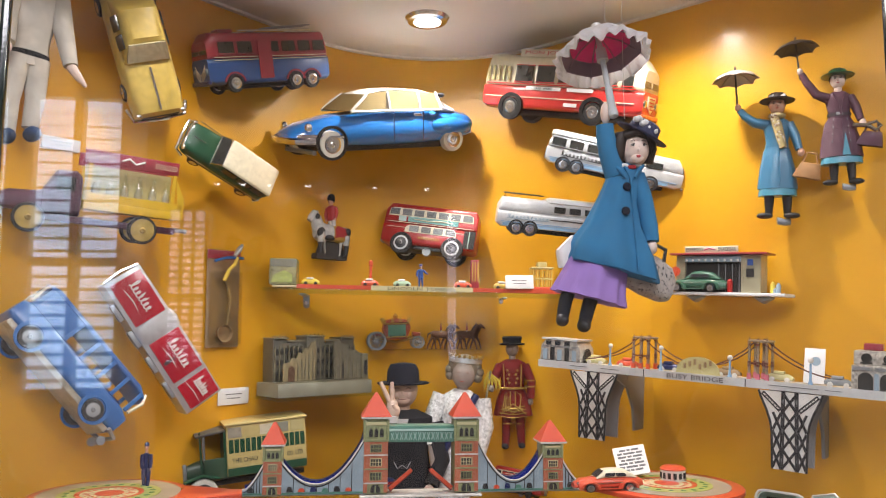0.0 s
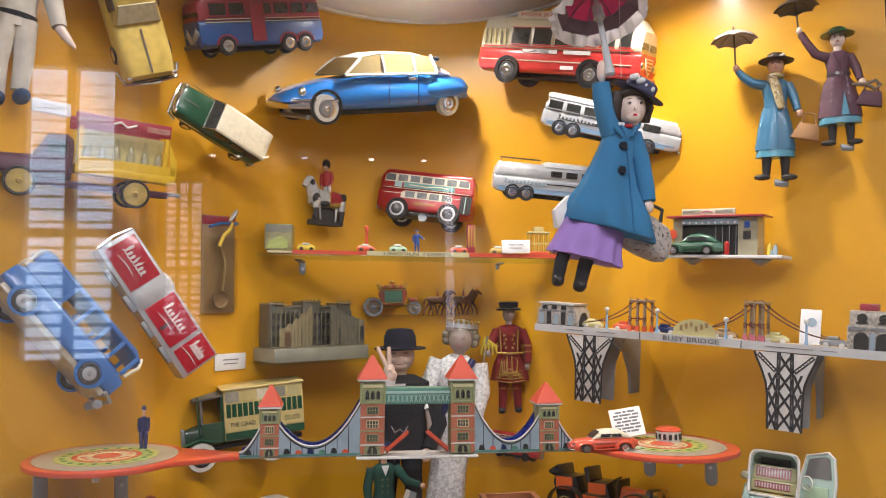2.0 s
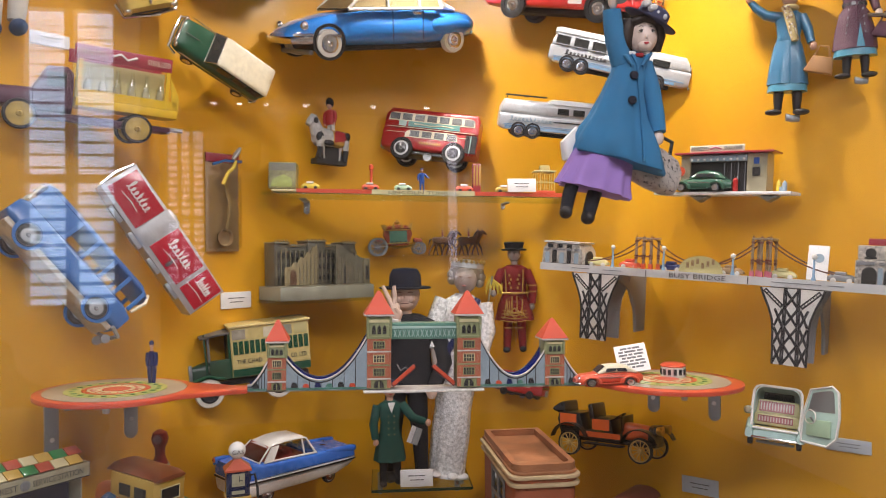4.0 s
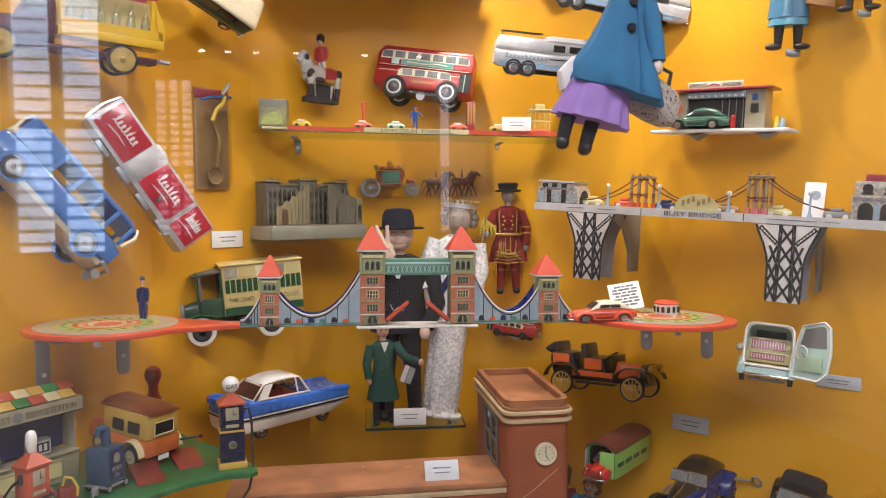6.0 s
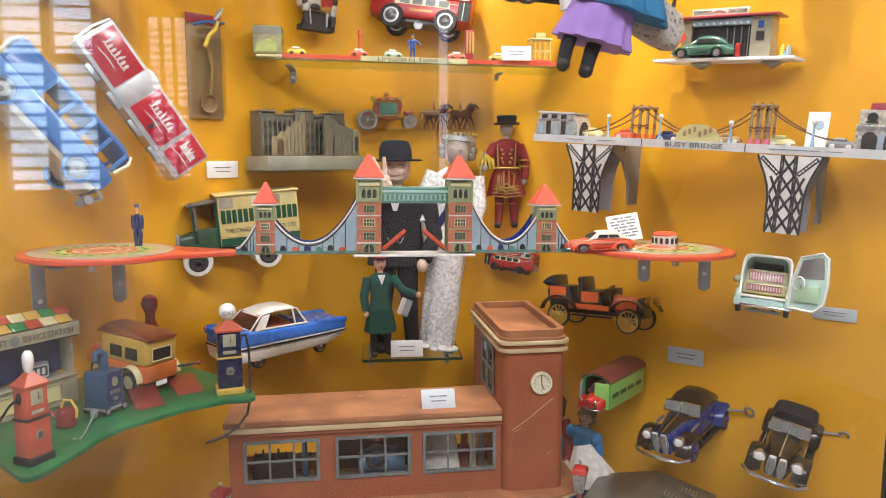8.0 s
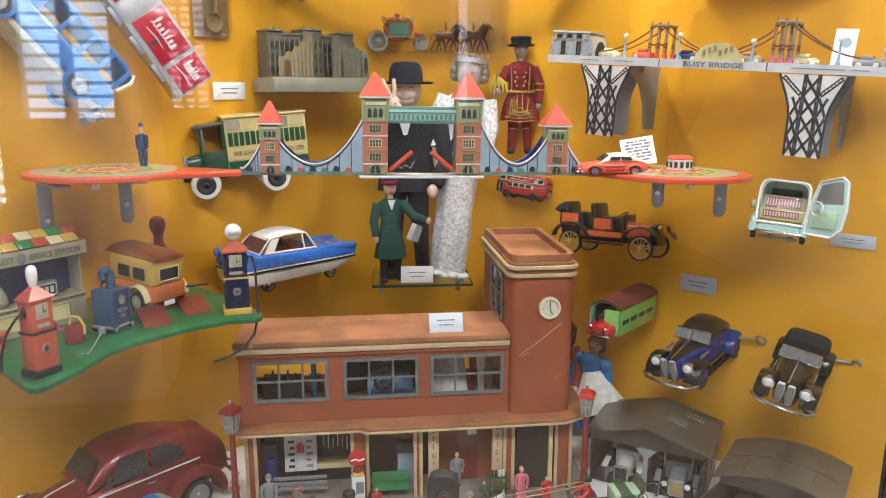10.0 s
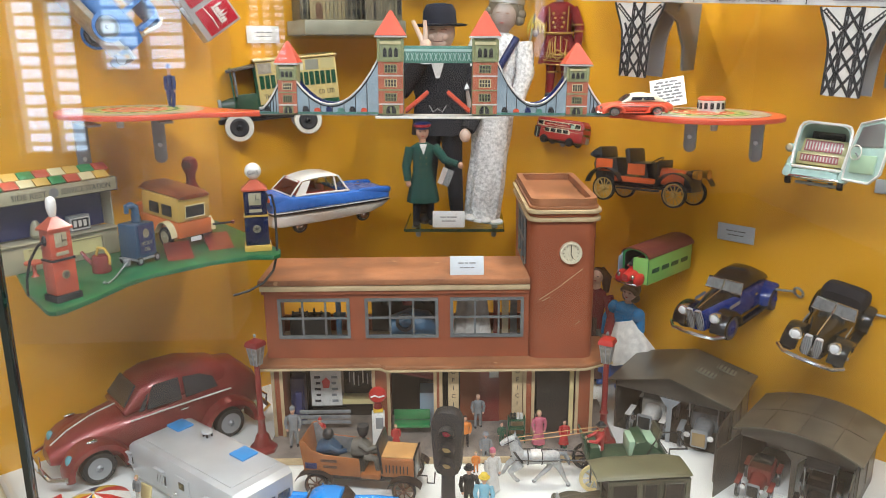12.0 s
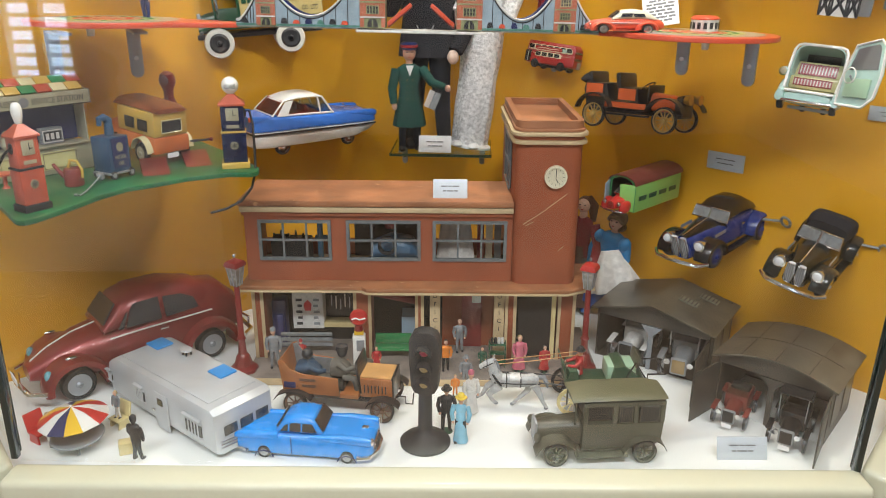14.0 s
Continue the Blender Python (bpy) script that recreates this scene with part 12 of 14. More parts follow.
def state_coach():
    t = thing("toy_state_coach", (0.088, 1.800, 1.468, 0, -2, 6), "red and gold toy state coach with spoked wheels", "toy coach")
    part("body", prism(bm_new(), [(-0.024, 0.024), (0.024, 0.024), (0.034, 0.050), (0.030, 0.062), (-0.030, 0.062), (-0.034, 0.050)], -0.016, 0.016, "y", 0.002), "coachred", t)
    part("roof", hull(bm_new(), [(-0.032, 0.062, 0.068, 0.017, 0.012), (0.0, 0.062, 0.074, 0.018, 0.012), (0.032, 0.062, 0.068, 0.017, 0.012)], 12, 3), "coachred", t)
    for k in range(7):
        part("roof_crest", prism(bm_new(), [(-0.034 + 0.0098 * k, 0.0635), (-0.026 + 0.0098 * k, 0.0635), (-0.030 + 0.0098 * k, 0.0745 + 0.004 * ((k + 1) % 2))], -0.0185, -0.0172, "y"), "coachred" if k % 2 else "gold", t)
    for zz in (0.0285, 0.0595):
        part("gilt_band", span(bm_new(), (-0.031, -0.0186, zz), (0.031, -0.0176, zz + 0.0022)), "gold", t)
    part("crown", lathe(bm_new(), [(0.004, 0.074), (0.007, 0.079), (0.003, 0.083), (0.0005, 0.086)], n=12), "gold", t)
    part("door_window", span(bm_new(), (-0.021, -0.0174, 0.031), (0.021, -0.0162, 0.058)), "bridgeteal", t)
    for k in range(4):
        part("window_bar", span(bm_new(), (-0.017 + 0.0105 * k, -0.0180, 0.026), (-0.013 + 0.0105 * k, -0.0175, 0.035)), "ink", t)
    part("boot", box(bm_new(), (-0.044, 0, 0.038), (0.018, 0.022, 0.010), 0.003), "coachred", t)
    part("driver_box", box(bm_new(), (0.048, 0, 0.034), (0.020, 0.020, 0.010), 0.003, rot=(0, 12, 0)), "coachred", t)
    part("perch", tube(bm_new(), [(-0.050, 0, 0.026), (0.0, 0, 0.018), (0.050, 0, 0.026), (0.058, 0, 0.040)], 0.003, 6), "gold", t)
    for s in (-1, 1):
        for x in (-0.030, 0.030):
            part("finial", tube(bm_new(), [(x, s * 0.014, 0.062), (x * 1.15, s * 0.014, 0.075)], [0.002, 0.003], 6), "gold", t)
        spoked(t, (-0.048, s * 0.018, 0.022), 0.022, 0.003, "leadgrey", "leadgrey", 10)
        spoked(t, (0.050, s * 0.018, 0.015), 0.015, 0.003, "leadgrey", "leadgrey", 10)
    for k in range(4):
        x, y = 0.190 + 0.062 * (k // 2) + 0.012 * (k % 2), 1.800 - 0.004 * (k // 2) + 0.016 * (k % 2)
        many("toy_horse", horse_pieces(0.043, "brownhorse", run=True), (x, y, 1.4675, 0, 0, 186), "small brown toy coach horse with rider", "toy horse", "coach horses")
        if k % 2 == 0:
            many("toy_rider", figure_pieces(0.030, legs="leadwhite", coat="oldred", hat="leadblack", hat_kind="round"), (x + 0.004, y - 0.001, 1.4990, 0, 0, 90), "tiny red-coated rider on a coach horse", "figure", "coach riders")
    pl = thing("coach_plinth", (0.165, 1.812, 1.4665, 0, 0, 2), "thin clear plastic ledge under the coach", "ledge")
    part("ledge", box(bm_new(), (0, 0, 0), (0.29, 0.045, 0.002), 0.0005), "plastic", pl)


M["brownhorse"] = mat("brown horse paint", (0.16, 0.07, 0.03), rough=0.5, var=0.3, size=0.01)
state_coach()

# mounted guardsman on the wall
guard = horse_pieces(0.069, "leadpale", mane="leadgrey", run=False)
b = hull(bm_new(), [(-0.046, 0.038, 0.068, 0.010, 0.008), (-0.036, 0.030, 0.075, 0.016, 0.012), (-0.015, 0.033, 0.073, 0.018, 0.014), (0.015, 0.033, 0.071, 0.018, 0.014), (0.034, 0.033, 0.073, 0.016, 0.012), (0.042, 0.044, 0.066, 0.009, 0.007)], 16, 2.4)
tube(b, [(-0.034, 0, 0.058), (-0.044, 0, 0.078), (-0.050, 0, 0.096)], [0.017, 0.014, 0.009], 12)
tube(b, [(-0.047, 0, 0.094), (-0.056, 0, 0.084), (-0.062, 0, 0.074)], [0.010, 0.0085, 0.006], 10)
for x in (-0.034, 0.034):
    tube(b, [(x, -0.010, 0.050), (x * 1.03, -0.012, 0.026), (x * 1.0, -0.012, 0.003)], [0.010, 0.006, 0.004], 8)
guard.append(("leadpale", b))
b = bm_new()
for x, zz, rx, rz in ((-0.036, 0.050, 0.010, 0.013), (0.037, 0.060, 0.008, 0.010), (-0.012, 0.040, 0.014, 0.007), (-0.047, 0.084, 0.006, 0.008)):
    ball(b, (x, -0.009 if zz > 0.08 else -0.0125, zz), (rx, 0.007, rz), 10)
for x in (-0.034, 0.034):
    tube(b, [(x * 1.03, -0.0125, 0.027), (x * 1.0, -0.0125, 0.002)], [0.0068, 0.0050], 8)
guard.append(("ink", b))
guard.append(("scarlet", hull(bm_new(), [(0.000, 0.036, 0.070, 0.0195, 0.015), (0.016, 0.034, 0.073, 0.0200, 0.016), (0.033, 0.037, 0.070, 0.0185, 0.014)], 14, 3)))
guard.append(("gold", hull(bm_new(), [(-0.002, 0.034, 0.072, 0.0190, 0.0145), (0.016, 0.032, 0.071, 0.0196, 0.0155), (0.0345, 0.035, 0.069, 0.0180, 0.0135)], 14, 3)))
b = bm_new()
tube(b, [(-0.030, -0.010, 0.058), (-0.036, -0.011, 0.072), (-0.048, -0.008, 0.080)], 0.0016, 6)
tube(b, [(-0.046, 0.0, 0.092), (-0.052, -0.006, 0.080), (-0.058, -0.003, 0.074)], 0.0014, 6)
guard.append(("gold", b))
guard.append(("ink", prism(bm_new(), [(-0.038, 0.0), (0.036, 0.0), (0.030, 0.036), (-0.026, 0.042)], -0.0035, 0.0035, "y")))
guard.append(("ink", prism(bm_new(), [(-0.042, -0.010), (0.040, -0.006), (0.040, 0.002), (-0.042, 0.002)], -0.012, 0.012, "y")))
g2 = figure_pieces(0.092, legs="leadwhite", coat="leadred", hat=None, head=0.070, wide=0.13)
g2.append(("blackcloth", ball(bm_new(), (0, 0.002, 0.0925), (0.0095, 0.0095, 0.0125), 12)))
many("toy_horse_guard", guard, (-0.068, 1.735, 1.684, 0, 4, 37), "white toy horse with red saddle cloth, guardsman mount", "toy horse")
many("toy_guardsman", g2, (-0.062, 1.738, 1.727, 0, -4, -30), "red-coated toy guardsman in bearskin on the horse", "figure")

# blister pack with toy spoon on the wall
bp = thing("blister_pack", (-0.276, 1.574, 1.580, 0, 0, 45), "old toy in a clear plastic wall pack", "blister pack")
part("card", box(bm_new(), (0, 0, 0), (0.078, 0.002, 0.20), 0.001), "kraft", bp)
part("blister", box(bm_new(), (0, -0.011, -0.02), (0.070, 0.018, 0.150), 0.004), "plastic", bp, "clear plastic blister")
part("header", box(bm_new(), (0, -0.0025, 0.090), (0.078, 0.002, 0.018), 0.0005), "oldred", bp)
part("bowl", lathe(bm_new(), [(0.0, 0.0), (0.014, -0.003), (0.017, -0.009), (0.0185, -0.009), (0.015, 0.001)], (0.0, -0.004, -0.072), "y", 20), "kraft", bp, "round beige bowl")
part("stick", tube(bm_new(), [(0.004, -0.012, -0.055), (0.010, -0.013, 0.0), (-0.004, -0.012, 0.045)], 0.0035, 8), "tanplate", bp)
part("ribbon", tube(bm_new(), [(0.018, -0.022, 0.085), (0.012, -0.024, 0.070), (-0.002, -0.024, 0.058), (-0.012, -0.022, 0.035)], 0.004, 8), "leadyellow", bp)
part("spoon", hull(bm_new(), [(-0.016, -0.004, 0.004, 0.003, 0.003), (0.0, -0.005, 0.005, 0.009, 0.009), (0.014, -0.003, 0.003, 0.004, 0.004)], 12, 2), "silver", bp, m=pose(0.020, -0.024, 0.100, 0, -55, 0))
part("bow", tube(bm_new(), [(-0.034, -0.020, 0.074), (-0.010, -0.024, 0.082), (0.034, -0.020, 0.084)], 0.003, 6), "bluetin", bp)


# tunnel toy on its glass shelf
def tunnel_toy():
    t = thing("toy_tunnel_track", (0.083, 1.611, 1.600, 0, 1.3, 0), "long printed tin tunnel roadway toy", "toy roadway")
    part("roadway", span(bm_new(), (-0.265, 0.0, 0.0), (0.36, 0.05, 0.005), 0.001), "signyellow", t)
    part("front_strip", span(bm_new(), (-0.213, -0.0015, -0.002), (0.36, -0.0002, 0.007)), "discred", t)
    b = part("name_strip", span(bm_new(), (-0.055, -0.0026, -0.003), (0.165, -0.0016, 0.0075)), "signyellow", t, "pale strip lettered LINCOLN TUNNEL")
    write("lettering", "LINCOLN TUNNEL", 0.0065, Matrix.Translation((0.055, -0.0027, 0.0022)) @ FACE, "ink", b, width=0.15)
    hl = part("hill_portal", span(bm_new(), (-0.272, 0.0, 0.0055), (-0.214, 0.05, 0.062), 0.003), "hill", t, "printed landscape tunnel portal")
    part("printed_hill", prism(bm_new(), [(-0.268, 0.010), (-0.222, 0.010), (-0.224, 0.028), (-0.24, 0.036), (-0.262, 0.026)], -0.0008, -0.0002, "y"), "disclime", hl)
    part("printed_roof", span(bm_new(), (-0.271, -0.0008, 0.044), (-0.215, -0.0002, 0.060)), "palacebase", hl)
    for x, m in ((-0.185, "leadyellow"), (-0.058, "discred"), (0.012, "palegreen"), (0.145, "discred"), (0.232, "vanyellow")):
        c = part("tiny_car", hull(bm_new(), [(-0.019, 0.003, 0.010, 0.006, 0.005), (-0.014, 0.002, 0.014, 0.008, 0.006), (0.012, 0.002, 0.014, 0.008, 0.006), (0.019, 0.003, 0.009, 0.006, 0.004)], 12, 3), m, t, m=Matrix.Translation((x, 0.018, 0.006)))
        part("tiny_roof", hull(bm_new(), [(-0.009, 0.012, 0.018, 0.006, 0.005), (0.006, 0.012, 0.018, 0.006, 0.005)], 10, 3), "leadwhite", c)
        for xx in (-0.010, 0.011):
            part("tiny_wheel", cyl(bm_new(), (xx, -0.0085, 0.004), (xx, -0.0065, 0.004), 0.004, 0.004, 10), "rubber", c)
    part("beacon", lathe(bm_new(), [(0.006, 0.0055), (0.005, 0.02), (0.003, 0.022), (0.003, 0.052), (0.005, 0.054), (0.005, 0.062), (0.001, 0.065)], (-0.057, 0.03, 0), n=14), "discred", t)
    part("signal_tower", span(bm_new(), (0.163, 0.02, 0.0055), (0.181, 0.034, 0.070), 0.001), "oldred", t)
    for k in range(3):
        part("signal_bar", span(bm_new(), (0.165 + 0.006 * k, 0.0185, 0.022), (0.168 + 0.006 * k, 0.0198, 0.066)), "vanyellow", t)
    kk = part("glazed_kiosk", span(bm_new(), (0.300, 0.015, 0.0055), (0.345, 0.045, 0.014), 0.001), "discred", t, "printed gold lattice kiosk")
    for x in (0.3015, 0.3115, 0.3215, 0.3325, 0.3435):
        for y in (0.0165, 0.0435):
            part("kiosk_post", box(bm_new(), (x, y, 0.034), (0.0018, 0.0018, 0.040)), "clay2", kk)
    part("kiosk_belt", span(bm_new(), (0.300, 0.015, 0.030), (0.345, 0.0165, 0.0335)), "clay2", kk)
    part("kiosk_roof", span(bm_new(), (0.298, 0.013, 0.0545), (0.347, 0.047, 0.0580), 0.001), "signyellow", kk)
    part("kiosk_lantern", span(bm_new(), (0.312, 0.022, 0.0583), (0.334, 0.038, 0.070), 0.002), "clay2", kk)
    many("toy_policeman", figure_pieces(0.050, legs="midblue", coat="midblue", hat="midblue", hat_kind="cap", arms=(((-0.13, 0, 0.77), (-0.17, -0.02, 0.62), (-0.16, -0.05, 0.50)), ((0.13, 0, 0.77), (0.20, -0.02, 0.66), (0.30, -0.04, 0.60)))), (0.136, 1.627, 1.6045, 0, 0, 0), "tiny blue toy traffic policeman on the roadway", "figure")
    card((0.350, 1.606, 1.616, -10, 0, 0), 0.062, 0.030, label="white caption card on the tunnel shelf")
    s2 = part("tunnel_shelf", box(bm_new(), (0, 0, 0), (0.66, 0.13, 0.006), 0.001), "shelfglass", m=pose(0.128, 1.668, 1.5945, 0, 1.3, 0))
    tagged(s2, "long clear glass shelf under the tunnel toy", "glass shelf")
    bracket((-0.12, 1.735, 1.594, 0, 0, 0), "steel bracket under the glass shelf", 0.10, 0.03, 0.014)
    bracket((0.33, 1.735, 1.586, 0, 0, 0), "steel bracket under the glass shelf", 0.06, 0.014, 0.010)


tunnel_toy()


# snack bar with green car
def snack_bar():
    # local x along the wall to the right, -y towards the viewer
    m0 = pose(0.76, 1.34, 1.578, 0, 3.2, -45)
    sf = thing("snack_bar_shelf", m0, "white shelf board under the toy snack bar", "shelf")
    part("board", prism(bm_new(), [(-0.215, -0.020), (0.045, -0.020), (0.045, 0.045), (-0.20, 0.045)], -0.006, 0.0, "z", 0.001), "paper", sf)
    for x in (-0.13, 0.0):
        part("support", hull(bm_new(), [(-0.016, -0.010, -0.0065, 0.012, 0.012), (0.0, -0.020, -0.0065, 0.014, 0.014), (0.016, -0.010, -0.0065, 0.012, 0.012)], 10, 3), "steel", sf, m=Matrix.Translation((x, 0.01, 0)))
    t = thing("toy_snack_bar", m0 @ Matrix.Translation((0, 0, 0.0005)), "cream tin snack bar kiosk with striped lamps", "toy kiosk")
    part("rear_wall", span(bm_new(), (-0.168, 0.036, 0.0), (-0.004, 0.040, 0.072)), "stationcream", t)
    part("end_wall", span(bm_new(), (-0.040, 0.0, 0.0), (-0.004, 0.0355, 0.072)), "stationcream", t)
    part("side_wall", span(bm_new(), (-0.168, 0.0, 0.0), (-0.150, 0.0355, 0.072)), "stationcream", t)
    # near-black sheet paints the shade inside the kiosk
    part("front_shade", span(bm_new(), (-0.1498, 0.006, 0.0), (-0.0402, 0.010, 0.058)), "dark", t)
    for k in range(4):
        part("glazing_bar", span(bm_new(), (-0.085 + 0.013 * k, 0.0045, 0.0), (-0.0835 + 0.013 * k, 0.0058, 0.056)), "steel", t)
    part("awning", span(bm_new(), (-0.1498, -0.003, 0.0585), (-0.0402, 0.006, 0.071), 0.001), "greyblue", t)
    for k in range(9):
        part("lamp_bulb", ball(bm_new(), (-0.145 + 0.0125 * k, -0.0045, 0.062), 0.0026, 8), "white", t)
    part("roof", prism(bm_new(), [(-0.178, -0.012), (0.010, -0.012), (0.010, 0.044), (-0.178, 0.044)], 0.0725, 0.0765, "z", 0.001), "oldred", t, "dark red flat roof")
    sg = part("roof_sign", span(bm_new(), (-0.150, -0.004, 0.077), (-0.045, 0.0, 0.090), 0.0005), "cream_tin", t, "cream roof sign lettered SNACKBAR")
    write("lettering", "ESPRESSO", 0.0075, Matrix.Translation((-0.130, -0.0042, 0.0835)) @ FACE, "ink", sg, width=0.034)
    write("lettering", "SNACKBAR", 0.0075, Matrix.Translation((-0.066, -0.0042, 0.0835)) @ FACE, "ink", sg, width=0.034)
    part("pink_stroke", tube(bm_new(), [(-0.110, -0.0045, 0.082), (-0.100, -0.0048, 0.086), (-0.088, -0.0045, 0.082)], 0.0014, 6), "leadpink", sg)
    part("poster", span(bm_new(), (-0.030, -0.0012, 0.030), (-0.016, -0.0002, 0.046)), "ink", t)
    part("poster", span(bm_new(), (-0.028, -0.0012, 0.052), (-0.018, -0.0002, 0.064)), "midblue", t)
    part("petrol_pump", lathe(bm_new(), [(0.005, 0), (0.005, 0.022), (0.0025, 0.025), (0.001, 0.026)], (-0.058, -0.008, 0), n=10), "red", t)
    part("stop_sign", lathe(bm_new(), [(0.0, -0.001), (0.010, -0.001), (0.010, 0.001), (0.0, 0.001)], (-0.166, -0.008, 0.040), "y", 8), "discred", t)
    for x, m, h in ((0.018, "leadyellow", 0.022), (0.028, "greyblue", 0.020), (0.022, "greyblue", 0.010)):
        part("oil_can", lathe(bm_new(), [(0.0045, 0), (0.0045, h * 0.7), (0.001, h)], (x, 0.0, 0), n=10), m, t)
    c = coupe(m0 @ pose(-0.122, -0.004, 0.0006, 0, 0, 180), 0.118, "green tin streamlined coupe before the snack bar", "greencar", "greencar")
    return t


M["greencar"] = tin("sage green lacquer", (0.045, 0.13, 0.085), rough=0.25, coat=0.5)
snack_bar()


# suspension bridge toy on the right-hand wall
def busy_bridge():
    m0 = pose(0.476, 1.5, 1.440, 0, 3.6, -42.7)
    t = thing("toy_road_bridge", m0, "white tin road bridge toy on black-and-white lattice piers", "toy bridge")
    part("deck", span(bm_new(), (-0.125, 0.0, -0.010), (0.60, 0.075, 0.0), 0.001), "white", t)
    fr = part("front_edge", span(bm_new(), (-0.125, -0.0015, -0.012), (0.60, -0.0003, 0.003)), "coachwhite", t, "white edge lettered BUSY BRIDGE")
    write("lettering", "BUSY BRIDGE", 0.0085, Matrix.Translation((0.209, -0.0016, -0.0045)) @ FACE, "ink", fr, width=0.105)
    for x0, x1 in ((-0.05, -0.01), (0.02, 0.06), (0.34, 0.42), (0.43, 0.455)):
        part("printed_bar", span(bm_new(), (x0, -0.0022, -0.005), (x1, -0.0016, -0.0035)), "leadgrey", fr)
    for x in (0.110, 0.300):
        part("joint_mark", span(bm_new(), (x, -0.0022, -0.011), (x + 0.0015, -0.0016, 0.002)), "ink", fr)
    for cx, w in ((0.004, 0.105), (0.375, 0.105)):
        h = 0.135
        edge = [(w * 0.49, -0.014), (w * 0.45, -0.026), (w * 0.365, -0.046), (w * 0.30, -0.066), (w * 0.275, -0.085), (w * 0.262, -0.012 - h)]
        out = [(cx + x, zz) for x, zz in edge] + [(cx - x, zz) for x, zz in edge[::-1]]
        p = part("pier", prism(bm_new(), out, 0.0, 0.0025, "y"), "white", t, "white pier with black lattice print")
        bk = part("pier_back", prism(bm_new(), [(x + 0.0, zz) for x, zz in out], 0.060, 0.0625, "y"), "grey", t, "plain grey rear pier plate")
        def strip(a, b, wd=0.004):
            d = Vector((b[0] - a[0], 0, b[1] - a[1])).normalized()
            n = Vector((-d.z, 0, d.x)) * wd / 2
            A, Bv = Vector((a[0], -0.0008, a[1])), Vector((b[0], -0.0008, b[1]))
            return slab(bm_new(), [A - n, Bv - n, Bv + n, A + n], 0.0012)
        for s in (-1, 1):
            part("lattice_bar", strip((cx + s * 0.0105, -0.013), (cx + s * 0.0125, -0.1468), 0.0062), "ink", p)
            part("lattice_bar", strip((cx + s * 0.045, -0.0175), (cx + s * 0.015, -0.046), 0.0075), "ink", p)
            for a, c in zip(edge, edge[1:]):
                part("lattice_bar", strip((cx + s * a[0], a[1]), (cx + s * c[0], c[1]), 0.0036), "ink", p)
            for k in range(6):
                f = 0.12 + 0.15 * k
                part("rung", box(bm_new(), (cx + s * (0.045 - 0.030 * f), -0.0018, -0.0175 - 0.0285 * f), (0.0022, 0.0008, 0.0042), 0, rot=(0, s * 44, 0)), "white", p)
            for k in range(5):
                part("rung", box(bm_new(), (cx + s * (0.0107 + 0.0004 * k), -0.0018, -0.030 - 0.025 * k), (0.0016, 0.0008, 0.006)), "leadgrey", p)
            for k in range(3):
                z0 = -0.050 - 0.032 * k
                part("lattice_bar", strip((cx + s * 0.014, z0), (cx + s * 0.027, z0 - 0.030), 0.0042), "ink", p)
                part("lattice_bar", strip((cx + s * 0.027, z0), (cx + s * 0.014, z0 - 0.030), 0.0042), "ink", p)
            for k in range(4):
                z0 = -0.016 - 0.032 * k
                part("lattice_bar", strip((cx - s * 0.011, z0), (cx + s * 0.011, z0 - 0.032), 0.0042), "ink", p)
    # left tunnel house
    hs = part("tunnel_house", prism(bm_new(), [(-0.125, 0.0005), (-0.028, 0.0005), (-0.030, 0.030), (-0.040, 0.044), (-0.112, 0.046), (-0.122, 0.034)], 0.004, 0.066, "y", 0.002), "lithowhite", t, "white printed tunnel house")
    part("house_roof", prism(bm_new(), [(-0.120, 0.0465), (-0.036, 0.0445), (-0.034, 0.048), (-0.118, 0.050)], 0.002, 0.068, "y"), "coachwhite", hs)
    for k in range(5):
        part("printed_shade", span(bm_new(), (-0.116 + 0.017 * k, 0.0028, 0.004), (-0.106 + 0.017 * k, 0.0036, 0.026 + 0.004 * (k % 2))), "ink" if k % 2 else "greyblue", hs)
        part("printed_sill", span(bm_new(), (-0.117 + 0.017 * k, 0.0026, 0.030), (-0.104 + 0.017 * k, 0.0034, 0.034)), "leadgrey", hs)
    part("tunnel_mouth", prism(bm_new(), [(0.012 + 0.020 * (1 + math.cos(radians(180 - 15 * k))), 0.001 + 0.030 * math.sin(radians(180 - 15 * k))) for k in range(13)], -0.0275, -0.0262, "x"), "ink", hs)
    for x in (-0.110, -0.088, -0.066):
        part("printed_window", span(bm_new(), (x, 0.0028, 0.035), (x + 0.012, 0.0037, 0.043)), "window", hs)
    part("shade_band", span(bm_new(), (-0.120, 0.0024, 0.0012), (-0.032, 0.0034, 0.0036)), "dark", hs)
